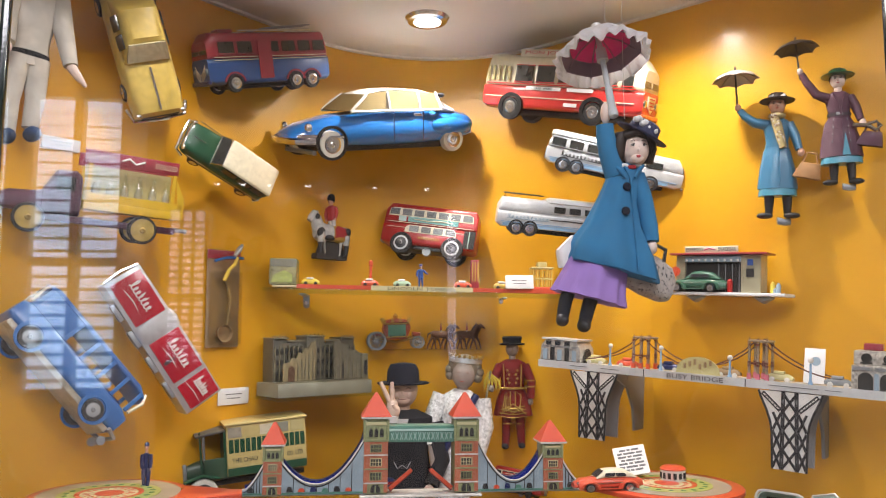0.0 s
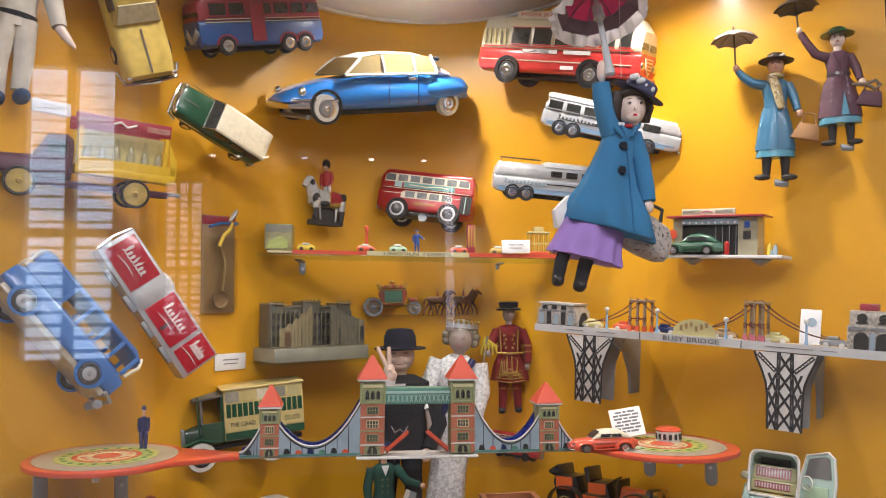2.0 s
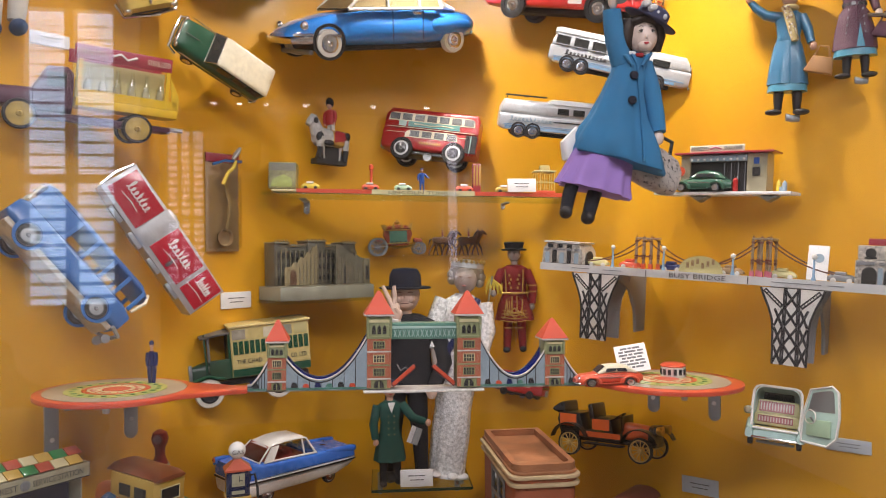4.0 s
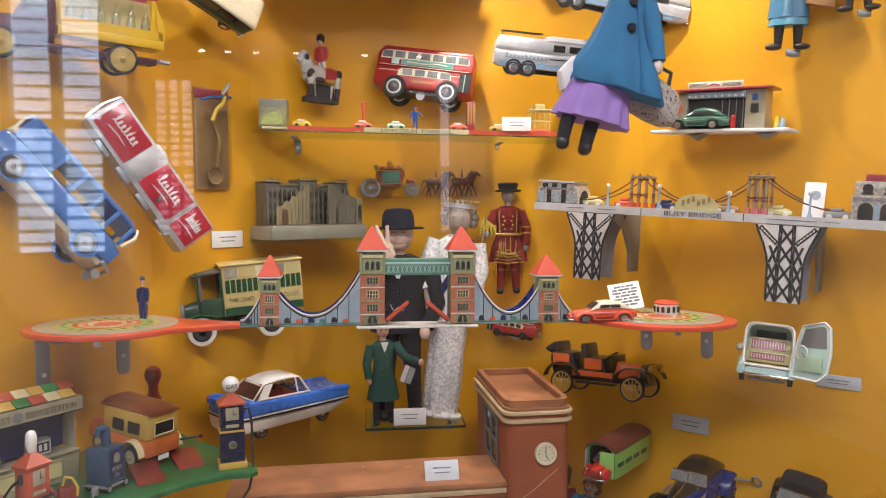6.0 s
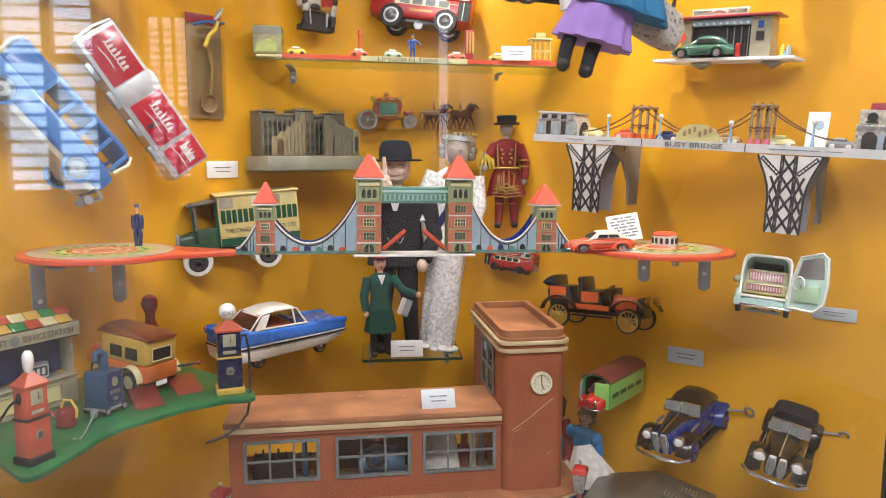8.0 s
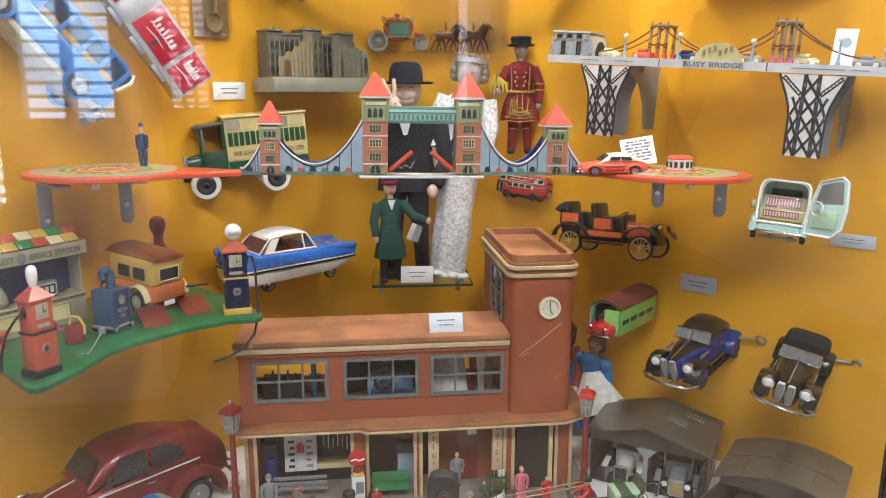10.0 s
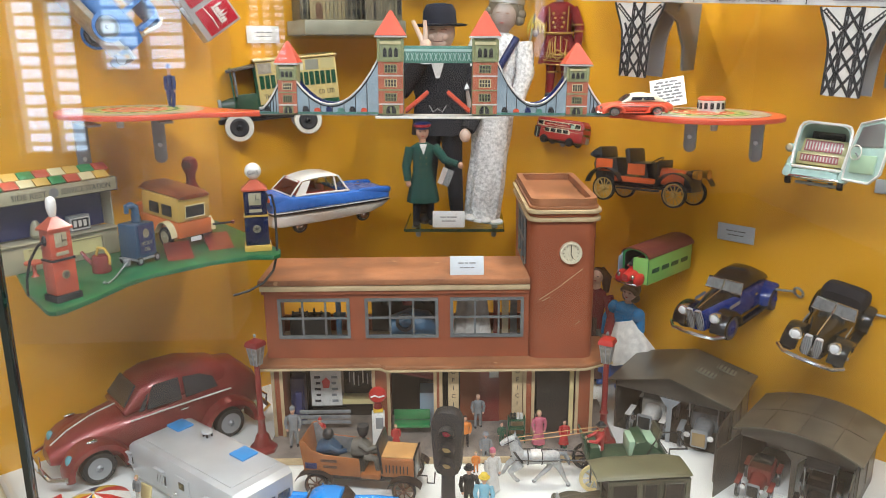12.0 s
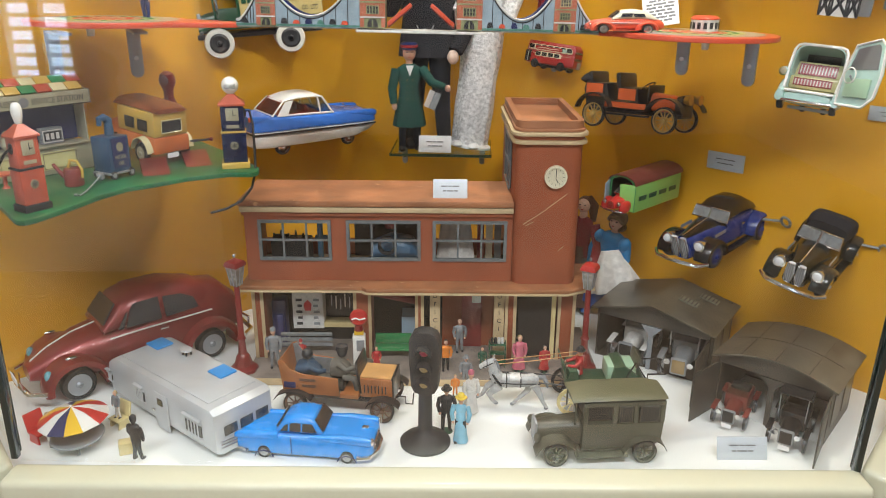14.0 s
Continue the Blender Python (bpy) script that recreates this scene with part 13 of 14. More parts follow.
    # portal towers with cables
    for cx, cz, m, foot in ((0.098, 0.064, "towergrey", "discred"), (0.318, 0.072, "towertan", "leadpink")):
        tw = part("portal_tower", span(bm_new(), (cx - 0.018, 0.012, cz - 0.004), (cx + 0.018, 0.058, cz), 0.001), m, t, "printed portal tower")
        for x in (-0.0165, -0.0015, 0.0135):
            part("finial", lathe(bm_new(), [(0.0016, cz), (0.0010, cz + 0.003), (0.0003, cz + 0.006)], (cx + x + 0.0015, 0.014, 0), n=6), "rust", tw)
            for y in (0.012, 0.050):
                lg = part("tower_leg", span(bm_new(), (cx + x - 0.0008, y, 0.0125), (cx + x + 0.0032, y + 0.004, cz - 0.0045)), m, tw)
                part("leg_foot", span(bm_new(), (cx + x - 0.0022, y - 0.001, 0.001), (cx + x + 0.0046, y + 0.005, 0.012)), foot, lg)
                for zz in (0.34, 0.42, 0.86):
                    part("leg_band", span(bm_new(), (cx + x - 0.0014, y - 0.0008, cz * zz), (cx + x + 0.0038, y + 0.0046, cz * zz + 0.0030)), "garnet", lg)
        for k in (0, 1):
            part("cross_bar", span(bm_new(), (cx - 0.0125 + 0.015 * k, 0.0128, cz * 0.40), (cx - 0.0025 + 0.015 * k, 0.0142, cz * 0.40 + 0.003)), "garnet", tw)
    for y in (0.014, 0.056):
        pts = []
        for x0, z0, x1, z1, sag in ((-0.02, 0.012, 0.098, 0.066, 0.012), (0.098, 0.066, 0.318, 0.074, 0.055), (0.318, 0.074, 0.45, 0.014, 0.014)):
            for k in range(9):
                f = k / 9
                pts.append((x0 + (x1 - x0) * f, y, z0 + (z1 - z0) * f - sag * 4 * f * (1 - f)))
        part("cable", tube(bm_new(), pts, 0.0013, 6), "rust", t)
    sgn = part("arched_sign", prism(bm_new(), [(0.170, 0.001)] + [(0.212 + 0.040 * math.cos(radians(180 - 18 * k)), 0.008 + 0.026 * math.sin(radians(180 - 18 * k))) for k in range(11)] + [(0.254, 0.001)], 0.008, 0.011, "y"), "clay", t, "arched printed sign")
    for k in range(6):
        part("printed_bar", box(bm_new(), (0.188 + 0.0095 * k, 0.0075, 0.016 + 0.004 * (k % 3)), (0.005, 0.001, 0.010)), "kraft", sgn)
    for x, zz in ((0.035, 0.045), (0.140, 0.048), (0.270, 0.040), (0.405, 0.046)):
        lp = part("lamp_post", lathe(bm_new(), [(0.005, 0.001), (0.0022, 0.010), (0.0018, zz - 0.008)], (x, 0.010, 0), n=10), "coachblue", t)
        part("lamp_disc", ball(bm_new(), (x, 0.010, zz - 0.003), (0.005, 0.003, 0.005), 10), "leadwhite", lp)
    for x, m in ((-0.005, "clay"), (0.065, "discred"), (0.150, "navy"), (0.262, "kraft"), (0.352, "clay"), (0.445, "leadgrey")):
        c = part("tiny_car", hull(bm_new(), [(-0.022, 0.003, 0.010, 0.007, 0.006), (-0.016, 0.002, 0.014, 0.009, 0.007), (0.014, 0.002, 0.014, 0.009, 0.007), (0.022, 0.003, 0.009, 0.007, 0.005)], 12, 3), m, t, m=Matrix.Translation((x, 0.030, 0.001)))
        part("tiny_roof", hull(bm_new(), [(-0.010, 0.012, 0.019, 0.007, 0.006), (0.007, 0.012, 0.019, 0.007, 0.006)], 10, 3), m, c)
        for xx in (-0.012, 0.013):
            part("tiny_wheel", cyl(bm_new(), (xx, -0.0095, 0.004), (xx, -0.0075, 0.004), 0.0045, 0.0045, 10), "leadwhite", c)
    # right station house
    st = part("station_house", span(bm_new(), (0.468, 0.004, 0.0005), (0.600, 0.070, 0.042), 0.001), "lithowhite", t, "white printed terminal house with arches")
    part("upper_storey", span(bm_new(), (0.470, 0.012, 0.0425), (0.600, 0.062, 0.066), 0.001), "lithowhite", st)
    part("chimney", span(bm_new(), (0.482, 0.03, 0.0665), (0.510, 0.05, 0.078), 0.001), "oldred", st)
    for k in range(4):
        x = 0.478 + 0.032 * k
        part("arch", prism(bm_new(), [(x, 0.002)] + [(x + 0.011 + 0.011 * math.cos(radians(180 - 20 * j)), 0.020 + 0.011 * math.sin(radians(180 - 20 * j))) for j in range(10)] + [(x + 0.022, 0.002)], 0.0028, 0.0036, "y"), "window", st)
        part("arch_shade", span(bm_new(), (x + 0.0235, 0.0028, 0.003), (x + 0.0305, 0.0036, 0.030)), "greyblue", st)
        part("attic_window", span(bm_new(), (x + 0.002, 0.0112, 0.0445), (x + 0.020, 0.0118, 0.0475)), "window", st)
        part("upper_window", lathe(bm_new(), [(0.0, -0.0006), (0.008, -0.0006), (0.008, 0.0004), (0.0, 0.0004)], (x + 0.011, 0.0115, 0.054), "y", 12), "window", st)
        part("cornice", span(bm_new(), (x - 0.008, 0.0022, 0.034), (x + 0.018, 0.0036, 0.0395)), "leadgrey", st)
    # brackets to the wall
    for x in (0.047, 0.408):
        m = m0 @ Matrix.Translation((x, 0.155, -0.0105))
        b = thing("shelf_bracket", m, "grey curved steel bracket behind the bridge pier", "bracket", "steel shelf brackets")
        part("web", prism(bm_new(), [(-0.150, 0.0), (0.0, 0.0), (0.0, -0.125), (-0.050, -0.125), (-0.058, -0.080), (-0.090, -0.035), (-0.150, -0.010)], -0.003, 0.003, "x", 0.001), "grey", b)
    k2 = card(m0 @ pose(0.402, 0.055, 0.032, -12, 0, 0), 0.034, 0.062, "paper", 0, "white card standing on the bridge")
    part("print_disc", lathe(bm_new(), [(0.0, -0.0022), (0.008, -0.0022), (0.008, -0.0012), (0.0, -0.0012)], (0.002, 0, 0.008), "y", 14), "greyblue", k2)
    return t


M["towergrey"] = tin("grey-rose lattice print", (0.34, 0.24, 0.21), var=0.5, size=0.003)
M["towertan"] = tin("tan lattice print", (0.33, 0.25, 0.17), var=0.5, size=0.003)
M["lithowhite"] = tin("cream tin with grey sketch print", (0.50, 0.47, 0.42), var=0.6, size=0.005)
M["rust"] = mat("rusty brown cord", (0.14, 0.05, 0.03), rough=0.8)
busy_bridge()

# caption cards on the wall
card((-0.2545, 1.601, 1.379, 0, 0, 45), 0.074, 0.034, label="white caption card fixed to the orange wall")
card((0.690, 1.4965, 0.990, 0, 0, -45), 0.076, 0.034, "greypaper", label="pale grey caption card fixed to the orange wall")
card((0.884, 1.3025, 1.115, 0, 0, -45), 0.074, 0.024, "greypaper", label="pale grey caption card fixed to the orange wall")
card((-0.515, 1.342, 1.843, 0, 0, 45), 0.066, 0.022, "paper", label="white caption card fixed to the orange wall")

# ---- hanging dolls ----
def thin_cloth(name, rgb):
    """Cloth that lets half of the light through."""
    m = mat(name, rgb, rough=0.9, var=0.15, size=0.02, fine=0.001, bump=0.3)
    n, link = m.node_tree.nodes, m.node_tree.links.new
    back, mix = n.new("ShaderNodeBsdfTranslucent"), n.new("ShaderNodeMixShader")
    back.inputs["Color"].default_value = (*rgb, 1)
    mix.inputs[0].default_value = 0.72
    link(n["Principled BSDF"].outputs[0], mix.inputs[1])
    link(back.outputs[0], mix.inputs[2])
    link(mix.outputs[0], n["Material Output"].inputs["Surface"])
    return m


M.update({
    "umbrellawhite": thin_cloth("white frilled cloth", (0.86, 0.85, 0.86)),
    "umbrellapink": thin_cloth("raspberry lining cloth", (0.86, 0.10, 0.33)),
    "umbrellagrey": mat("grey-mauve band cloth", (0.32, 0.22, 0.28), rough=0.85, var=0.2, size=0.02),
    "palehandle": mat("pale blue plastic", (0.50, 0.54, 0.56), rough=0.35, var=0.1),
    "straw": mat("navy straw hat", (0.05, 0.055, 0.12), rough=0.8, var=0.3, size=0.006, bump=0.3),
    "carpetbag": mat("black and white carpet cloth", (0.55, 0.50, 0.46), rough=0.95, var=0.2, size=0.012, fine=0.002, bump=0.4, wear=(0.03, 0.03, 0.035), wear_amount=0.55),
    "scarf": mat("speckled yellow scarf", (0.55, 0.44, 0.20), rough=0.9, var=0.6, size=0.004),
    "umbtin": mat("taupe painted tin", (0.36, 0.31, 0.29), rough=0.5, var=0.2),
    "umbdark": mat("dark umbrella tin", (0.03, 0.025, 0.028), rough=0.4, var=0.2),
    "linen": mat("off-white linen", (0.58, 0.54, 0.47), rough=0.95, var=0.25, size=0.03, fine=0.0012, bump=0.4),
    "sneaker": mat("blue canvas", (0.02, 0.05, 0.12), rough=0.9, var=0.2),
    "lips": mat("red lip paint", (0.55, 0.05, 0.06), rough=0.4),
})


def sheer(key, share):
    """Lets light through thin cloth."""
    t = M[key].node_tree
    b, out = t.nodes["Principled BSDF"], t.nodes["Material Output"]
    tr, mix = t.nodes.new("ShaderNodeBsdfTranslucent"), t.nodes.new("ShaderNodeMixShader")
    mix.inputs[0].default_value = share
    t.links.new(b.inputs["Base Color"].links[0].from_socket, tr.inputs["Color"])
    t.links.new(b.outputs[0], mix.inputs[1])
    t.links.new(tr.outputs[0], mix.inputs[2])
    t.links.new(mix.outputs[0], out.inputs["Surface"])


sheer("umbrellawhite", 0.5)
sheer("umbrellapink", 0.55)
sheer("umbrellagrey", 0.4)


def swing(bm, cx, z0, drop, span_z):
    """Tips a hem: lower on the right of cx, higher on its left, fading out upwards."""
    for v in bm.verts:
        f = min(max((z0 - v.co.z) / span_z, 0), 1)
        v.co.z -= (v.co.x - cx) * drop * f
    return bm


def big_doll():
    P = []
    # coat: flared, swinging to the left
    coat = [(1.598, 0.066, -0.014, 0), (1.602, 0.0685, -0.014, 0), (1.630, 0.061, -0.013, 0), (1.665, 0.043, -0.010, 0), (1.700, 0.0315, -0.004, 0), (1.730, 0.0270, 0.006, 0), (1.750, 0.0255, 0.011, 0), (1.760, 0.013, 0.018, 0)]
    P.append(("bluewool", swing(oval(bm_new(), coat, flat=0.66, n=60, wave=0.12, folds=7, seed=0.6), -0.014, 1.70, 0.26, 0.10)))
    b = bm_new()
    tube(b, [(-0.004, 0, 1.742), (-0.015, -0.005, 1.775), (-0.021, -0.010, 1.800), (-0.0225, -0.012, 1.816)], [0.0165, 0.0155, 0.0140, 0.0130], 14)
    tube(b, [(0.027, 0, 1.742), (0.036, -0.004, 1.705), (0.041, -0.010, 1.665), (0.042, -0.014, 1.640)], [0.0135, 0.0138, 0.0128, 0.0120], 14)
    P.append(("bluewool", b))
    b = bm_new()
    tube(b, [(0.004, -0.018, 1.752), (0.012, -0.018, 1.735), (0.014, -0.020, 1.69), (0.012, -0.042, 1.595)], 0.0016, 6)
    P.append(("bluewool", b))
    b = bm_new()
    for x, zz, y in ((0.006, 1.721, -0.0205), (0.001, 1.684, -0.0265)):
        lathe(b, [(0.0, -0.003), (0.0055, -0.003), (0.0065, 0.0), (0.0, 0.001)], (x, y, zz), "y", 14)
    P.append(("navyfelt", b))
    sk = [(1.557, 0.052, -0.050, 0), (1.575, 0.049, -0.046, 0), (1.62, 0.044, -0.032, 0)]
    P.append(("lilac", swing(oval(bm_new(), sk, flat=0.7, n=60, wave=0.10, folds=11), -0.05, 1.62, 0.26, 0.05)))
    P.append(("whitecloth", oval(bm_new(), [(1.604, 0.014, -0.076, 0.012), (1.630, 0.016, -0.078, 0.012), (1.652, 0.006, -0.066, 0.012)], flat=0.8, n=20, wave=0.12, folds=5)))
    b = bm_new()
    tube(b, [(-0.076, -0.005, 1.580), (-0.087, -0.008, 1.553), (-0.093, -0.012, 1.530)], [0.0105, 0.010, 0.009], 10)
    tube(b, [(-0.040, 0.0, 1.575), (-0.052, -0.004, 1.545), (-0.060, -0.010, 1.522)], [0.0115, 0.0105, 0.0095], 10)
    P.append(("blackcloth", b))
    b = bm_new()
    ball(b, (-0.095, -0.019, 1.526), (0.0088, 0.016, 0.009), 12)
    ball(b, (-0.063, -0.017, 1.518), (0.0095, 0.016, 0.0095), 12)
    P.append(("leadblack", b))
    b = bm_new()
    ball(b, (0.024, -0.008, 1.779), (0.0205, 0.0215, 0.0245), 20)
    ball(b, (0.0222, -0.0285, 1.7745), (0.0020, 0.0024, 0.0032), 10)
    ball(b, (0.0225, -0.020, 1.7635), (0.0105, 0.0085, 0.0085), 14)
    cyl(b, (0.018, 0, 1.748), (0.021, 0, 1.765), 0.009, 0.009, 10)
    ball(b, (-0.021, -0.013, 1.833), (0.0075, 0.0085, 0.017), 10)
    ball(b, (0.042, -0.016, 1.632), (0.008, 0.008, 0.011), 10)
    P.append(("pale", b))
    b = ball(bm_new(), (0.0207, -0.0282, 1.7655), (0.0022, 0.0016, 0.0012), 8)
    ball(b, (0.0237, -0.0282, 1.7655), (0.0022, 0.0016, 0.0012), 8)
    ball(b, (0.0222, -0.0282, 1.7640), (0.0028, 0.0016, 0.0012), 8)
    P.append(("lips", b))
    white, iris, lash = bm_new(), bm_new(), bm_new()
    for dx in (-0.0080, 0.0080):
        x = 0.0232 + dx
        ball(white, (x, -0.0268, 1.7818), (0.0036, 0.0016, 0.0019), 10)
        ball(iris, (x - 0.0003, -0.0280, 1.7818), (0.0017, 0.0008, 0.0018), 10)
        tube(lash, [(x - 0.0040, -0.0272, 1.7822), (x, -0.0284, 1.7842), (x + 0.0040, -0.0270, 1.7822)], 0.00055, 5)
        tube(lash, [(x - 0.0038, -0.0272, 1.7880), (x, -0.0278, 1.7893), (x + 0.0040, -0.0264, 1.7880)], 0.0004, 5)
    P += [("leadwhite", white), ("hair", iris), ("hair", lash)]
    b = bm_new()
    ball(b, (0.025, 0.008, 1.785), (0.0310, 0.027, 0.030), 18)
    tube(b, [(0.004, -0.010, 1.802), (-0.001, -0.010, 1.782), (-0.001, -0.006, 1.758)], [0.010, 0.0115, 0.007], 10)
    tube(b, [(0.044, -0.010, 1.798), (0.048, -0.008, 1.780), (0.046, -0.004, 1.759)], [0.009, 0.0095, 0.006], 10)
    tube(b, [(0.006, -0.018, 1.798), (0.020, -0.026, 1.8015), (0.036, -0.022, 1.798)], [0.006, 0.006, 0.006], 8)
    P.append(("hair", b))
    P.append(("scarlet", box(bm_new(), (0.016, -0.016, 1.751), (0.012, 0.006, 0.006), 0.002)))
    P.append(("whitecloth", box(box(bm_new(), (0.006, -0.013, 1.754), (0.011, 0.006, 0.006), 0.002), (0.026, -0.013, 1.754), (0.011, 0.006, 0.006), 0.002)))
    b = bm_new()
    for sx, x1, x2 in ((-1, -0.012, 0.004), (1, 0.036, 0.018)):
        tube(b, [(x1, -0.006, 1.756), ((x1 + x2) / 2, -0.0175, 1.748), (x2, -0.0215, 1.734)], [0.0032, 0.0036, 0.0018], 8)
    for x, zz, y in ((-0.022, 1.612, -0.038), (0.022, 1.600, -0.040)):
        hull(b, [(x - 0.013, zz + 0.050, zz + 0.053, 0.004, 0.004), (x + 0.013, zz + 0.048, zz + 0.051, 0.004, 0.004)], 8, 4)
    P.append(("bluewool", b))
    # straw hat, tipped to the right
    hat = lathe(bm_new(), [(0.040, 0.0), (0.041, 0.0016), (0.024, 0.003), (0.0225, 0.018), (0.017, 0.022), (0.001, 0.023)], n=26)
    bmesh.ops.transform(hat, matrix=Matrix.Translation((0.036, -0.004, 1.803)) @ Euler((radians(14), radians(28), 0)).to_matrix().to_4x4(), verts=hat.verts)
    P.append(("straw", hat))
    b = bm_new()
    for k in range(7):
        ball(b, (0.020 + 0.005 * k, -0.030 + 0.0012 * k, 1.820 - 0.0026 * k + 0.004 * (k % 2)), (0.0055, 0.005, 0.005), 8)
    P.append(("whitecloth", b))
    many("doll", P, (0.4, 1.07, 0, 0, 0, 0), "large porcelain doll in blue wool coat and lilac skirt, hanging", "doll", "dolls")
    # parasol, its axis tipped back
    u = thing("doll_parasol", (0.385, 1.058, 1.871, -15, -4, 0), "open white frilled doll parasol with raspberry lining", "parasol", size=0.95)
    part("shaft", cyl(bm_new(), (0, 0, -0.045), (0, 0, 0.100), 0.0048, 0.0044, 12), "palehandle", u)
    part("handle", lathe(bm_new(), [(0.002, -0.053), (0.0072, -0.050), (0.0078, -0.044), (0.0062, -0.034), (0.0058, 0.0), (0.0046, 0.004)], n=14), "palehandle", u)
    part("runner", cyl(bm_new(), (0, 0, 0.052), (0, 0, 0.074), 0.0095, 0.0085, 14), "palehandle", u)
    n = 8
    dome = [(0.006, 0.103), (0.026, 0.097), (0.051, 0.083), (0.066, 0.066)]
    for k in range(n):
        a0, a1 = 2 * math.pi * k / n, 2 * math.pi * (k + 1) / n
        am = (a0 + a1) / 2
        for rng, m, off in (((0, 3), "umbrellapink", 0.0), ((2, 4), "umbrellagrey", -0.0008)):
            b = bm_new()
            rows = []
            for r, zz in dome[rng[0]:rng[1]]:
                row_i, row_o = [], []
                for f in (0.0, 0.25, 0.5, 0.75, 1.0):
                    a = a0 + (a1 - a0) * f
                    rr = r * (1 - 0.06 * math.sin(math.pi * f))
                    row_i.append((rr * math.cos(a), rr * math.sin(a), zz + off))
                    row_o.append((rr * 1.002 * math.cos(a), rr * 1.002 * math.sin(a), zz + off + 0.0008))
                rows.append(row_i + row_o[::-1])
            loft(b, rows)
            part("lining", b, m, u)
        b = bm_new()
        rows = []
        for r, zz in ((0.0065, 0.1050), (0.027, 0.0992), (0.052, 0.0852), (0.069, 0.0670)):
            row_i, row_o = [], []
            for f in (0.0, 0.25, 0.5, 0.75, 1.0):
                a = a0 + (a1 - a0) * f
                rr = r * (1 - 0.06 * math.sin(math.pi * f))
                row_i.append((rr * math.cos(a), rr * math.sin(a), zz))
                row_o.append((rr * 1.004 * math.cos(a), rr * 1.004 * math.sin(a), zz + 0.0014))
            rows.append(row_i + row_o[::-1])
        loft(b, rows)
        part("cover_panel", b, "umbrellawhite", u)
        part("rib", tube(bm_new(), [(0.007 * math.cos(a0), 0.007 * math.sin(a0), 0.1005), (0.036 * math.cos(a0), 0.036 * math.sin(a0), 0.0895), (0.067 * math.cos(a0), 0.067 * math.sin(a0), 0.064)], 0.0011, 6), "umbrellagrey", u)
    rows = []
    for k in range(97):
        a = 2 * math.pi * k / 96
        w = 0.0035 * math.sin(a * 21) + 0.0025 * math.sin(a * 8 + 1)
        c, d = math.cos(a), math.sin(a)
        rows.append([(0.0655 * c, 0.0655 * d, 0.067), (0.0685 * c, 0.0685 * d, 0.0675), ((0.0765 + w) * c, (0.0765 + w) * d, 0.056 + w), ((0.0735 + w) * c, (0.0735 + w) * d, 0.049 + w), ((0.0715 + w) * c, (0.0715 + w) * d, 0.050 + w)])
    part("frill", loft(bm_new(), rows, cap=False), "umbrellawhite", u, "gathered white frill")
    part("ferrule", lathe(bm_new(), [(0.006, 0.104), (0.0095, 0.108), (0.0085, 0.121), (0.003, 0.123)], n=14), "whitecloth", u)
    # carpet bag
    bg = thing("carpet_bag", (0.452, 1.105, 1.588, 0, 24, 10), "black and white carpet bag held by the doll", "bag")
    part("bag", hull(bm_new(), [(-0.042, -0.018, 0.022, 0.012, 0.008), (-0.030, -0.024, 0.034, 0.022, 0.012), (0.0, -0.026, 0.040, 0.026, 0.012), (0.030, -0.024, 0.034, 0.022, 0.012), (0.042, -0.018, 0.022, 0.012, 0.008)], 18, 2.6), "carpetbag", bg)
    part("bag_handle", tube(bm_new(), [(-0.016, 0, 0.036), (-0.012, 0, 0.056), (0.012, 0, 0.056), (0.016, 0, 0.036)], 0.003, 8), "leadblack", bg)
    # threads to the ceiling
    th = thing("hanging_thread", (0.4, 1.075, 0), "thin pale threads holding the doll", "thread")
    for x, z0 in ((-0.012, 1.975), (0.014, 1.83)):
        part("thread", tube(bm_new(), [(x, 0.0, z0), (x + 0.002, 0.0, CEIL)], 0.0005, 5), "leadwhite", th)


big_doll()


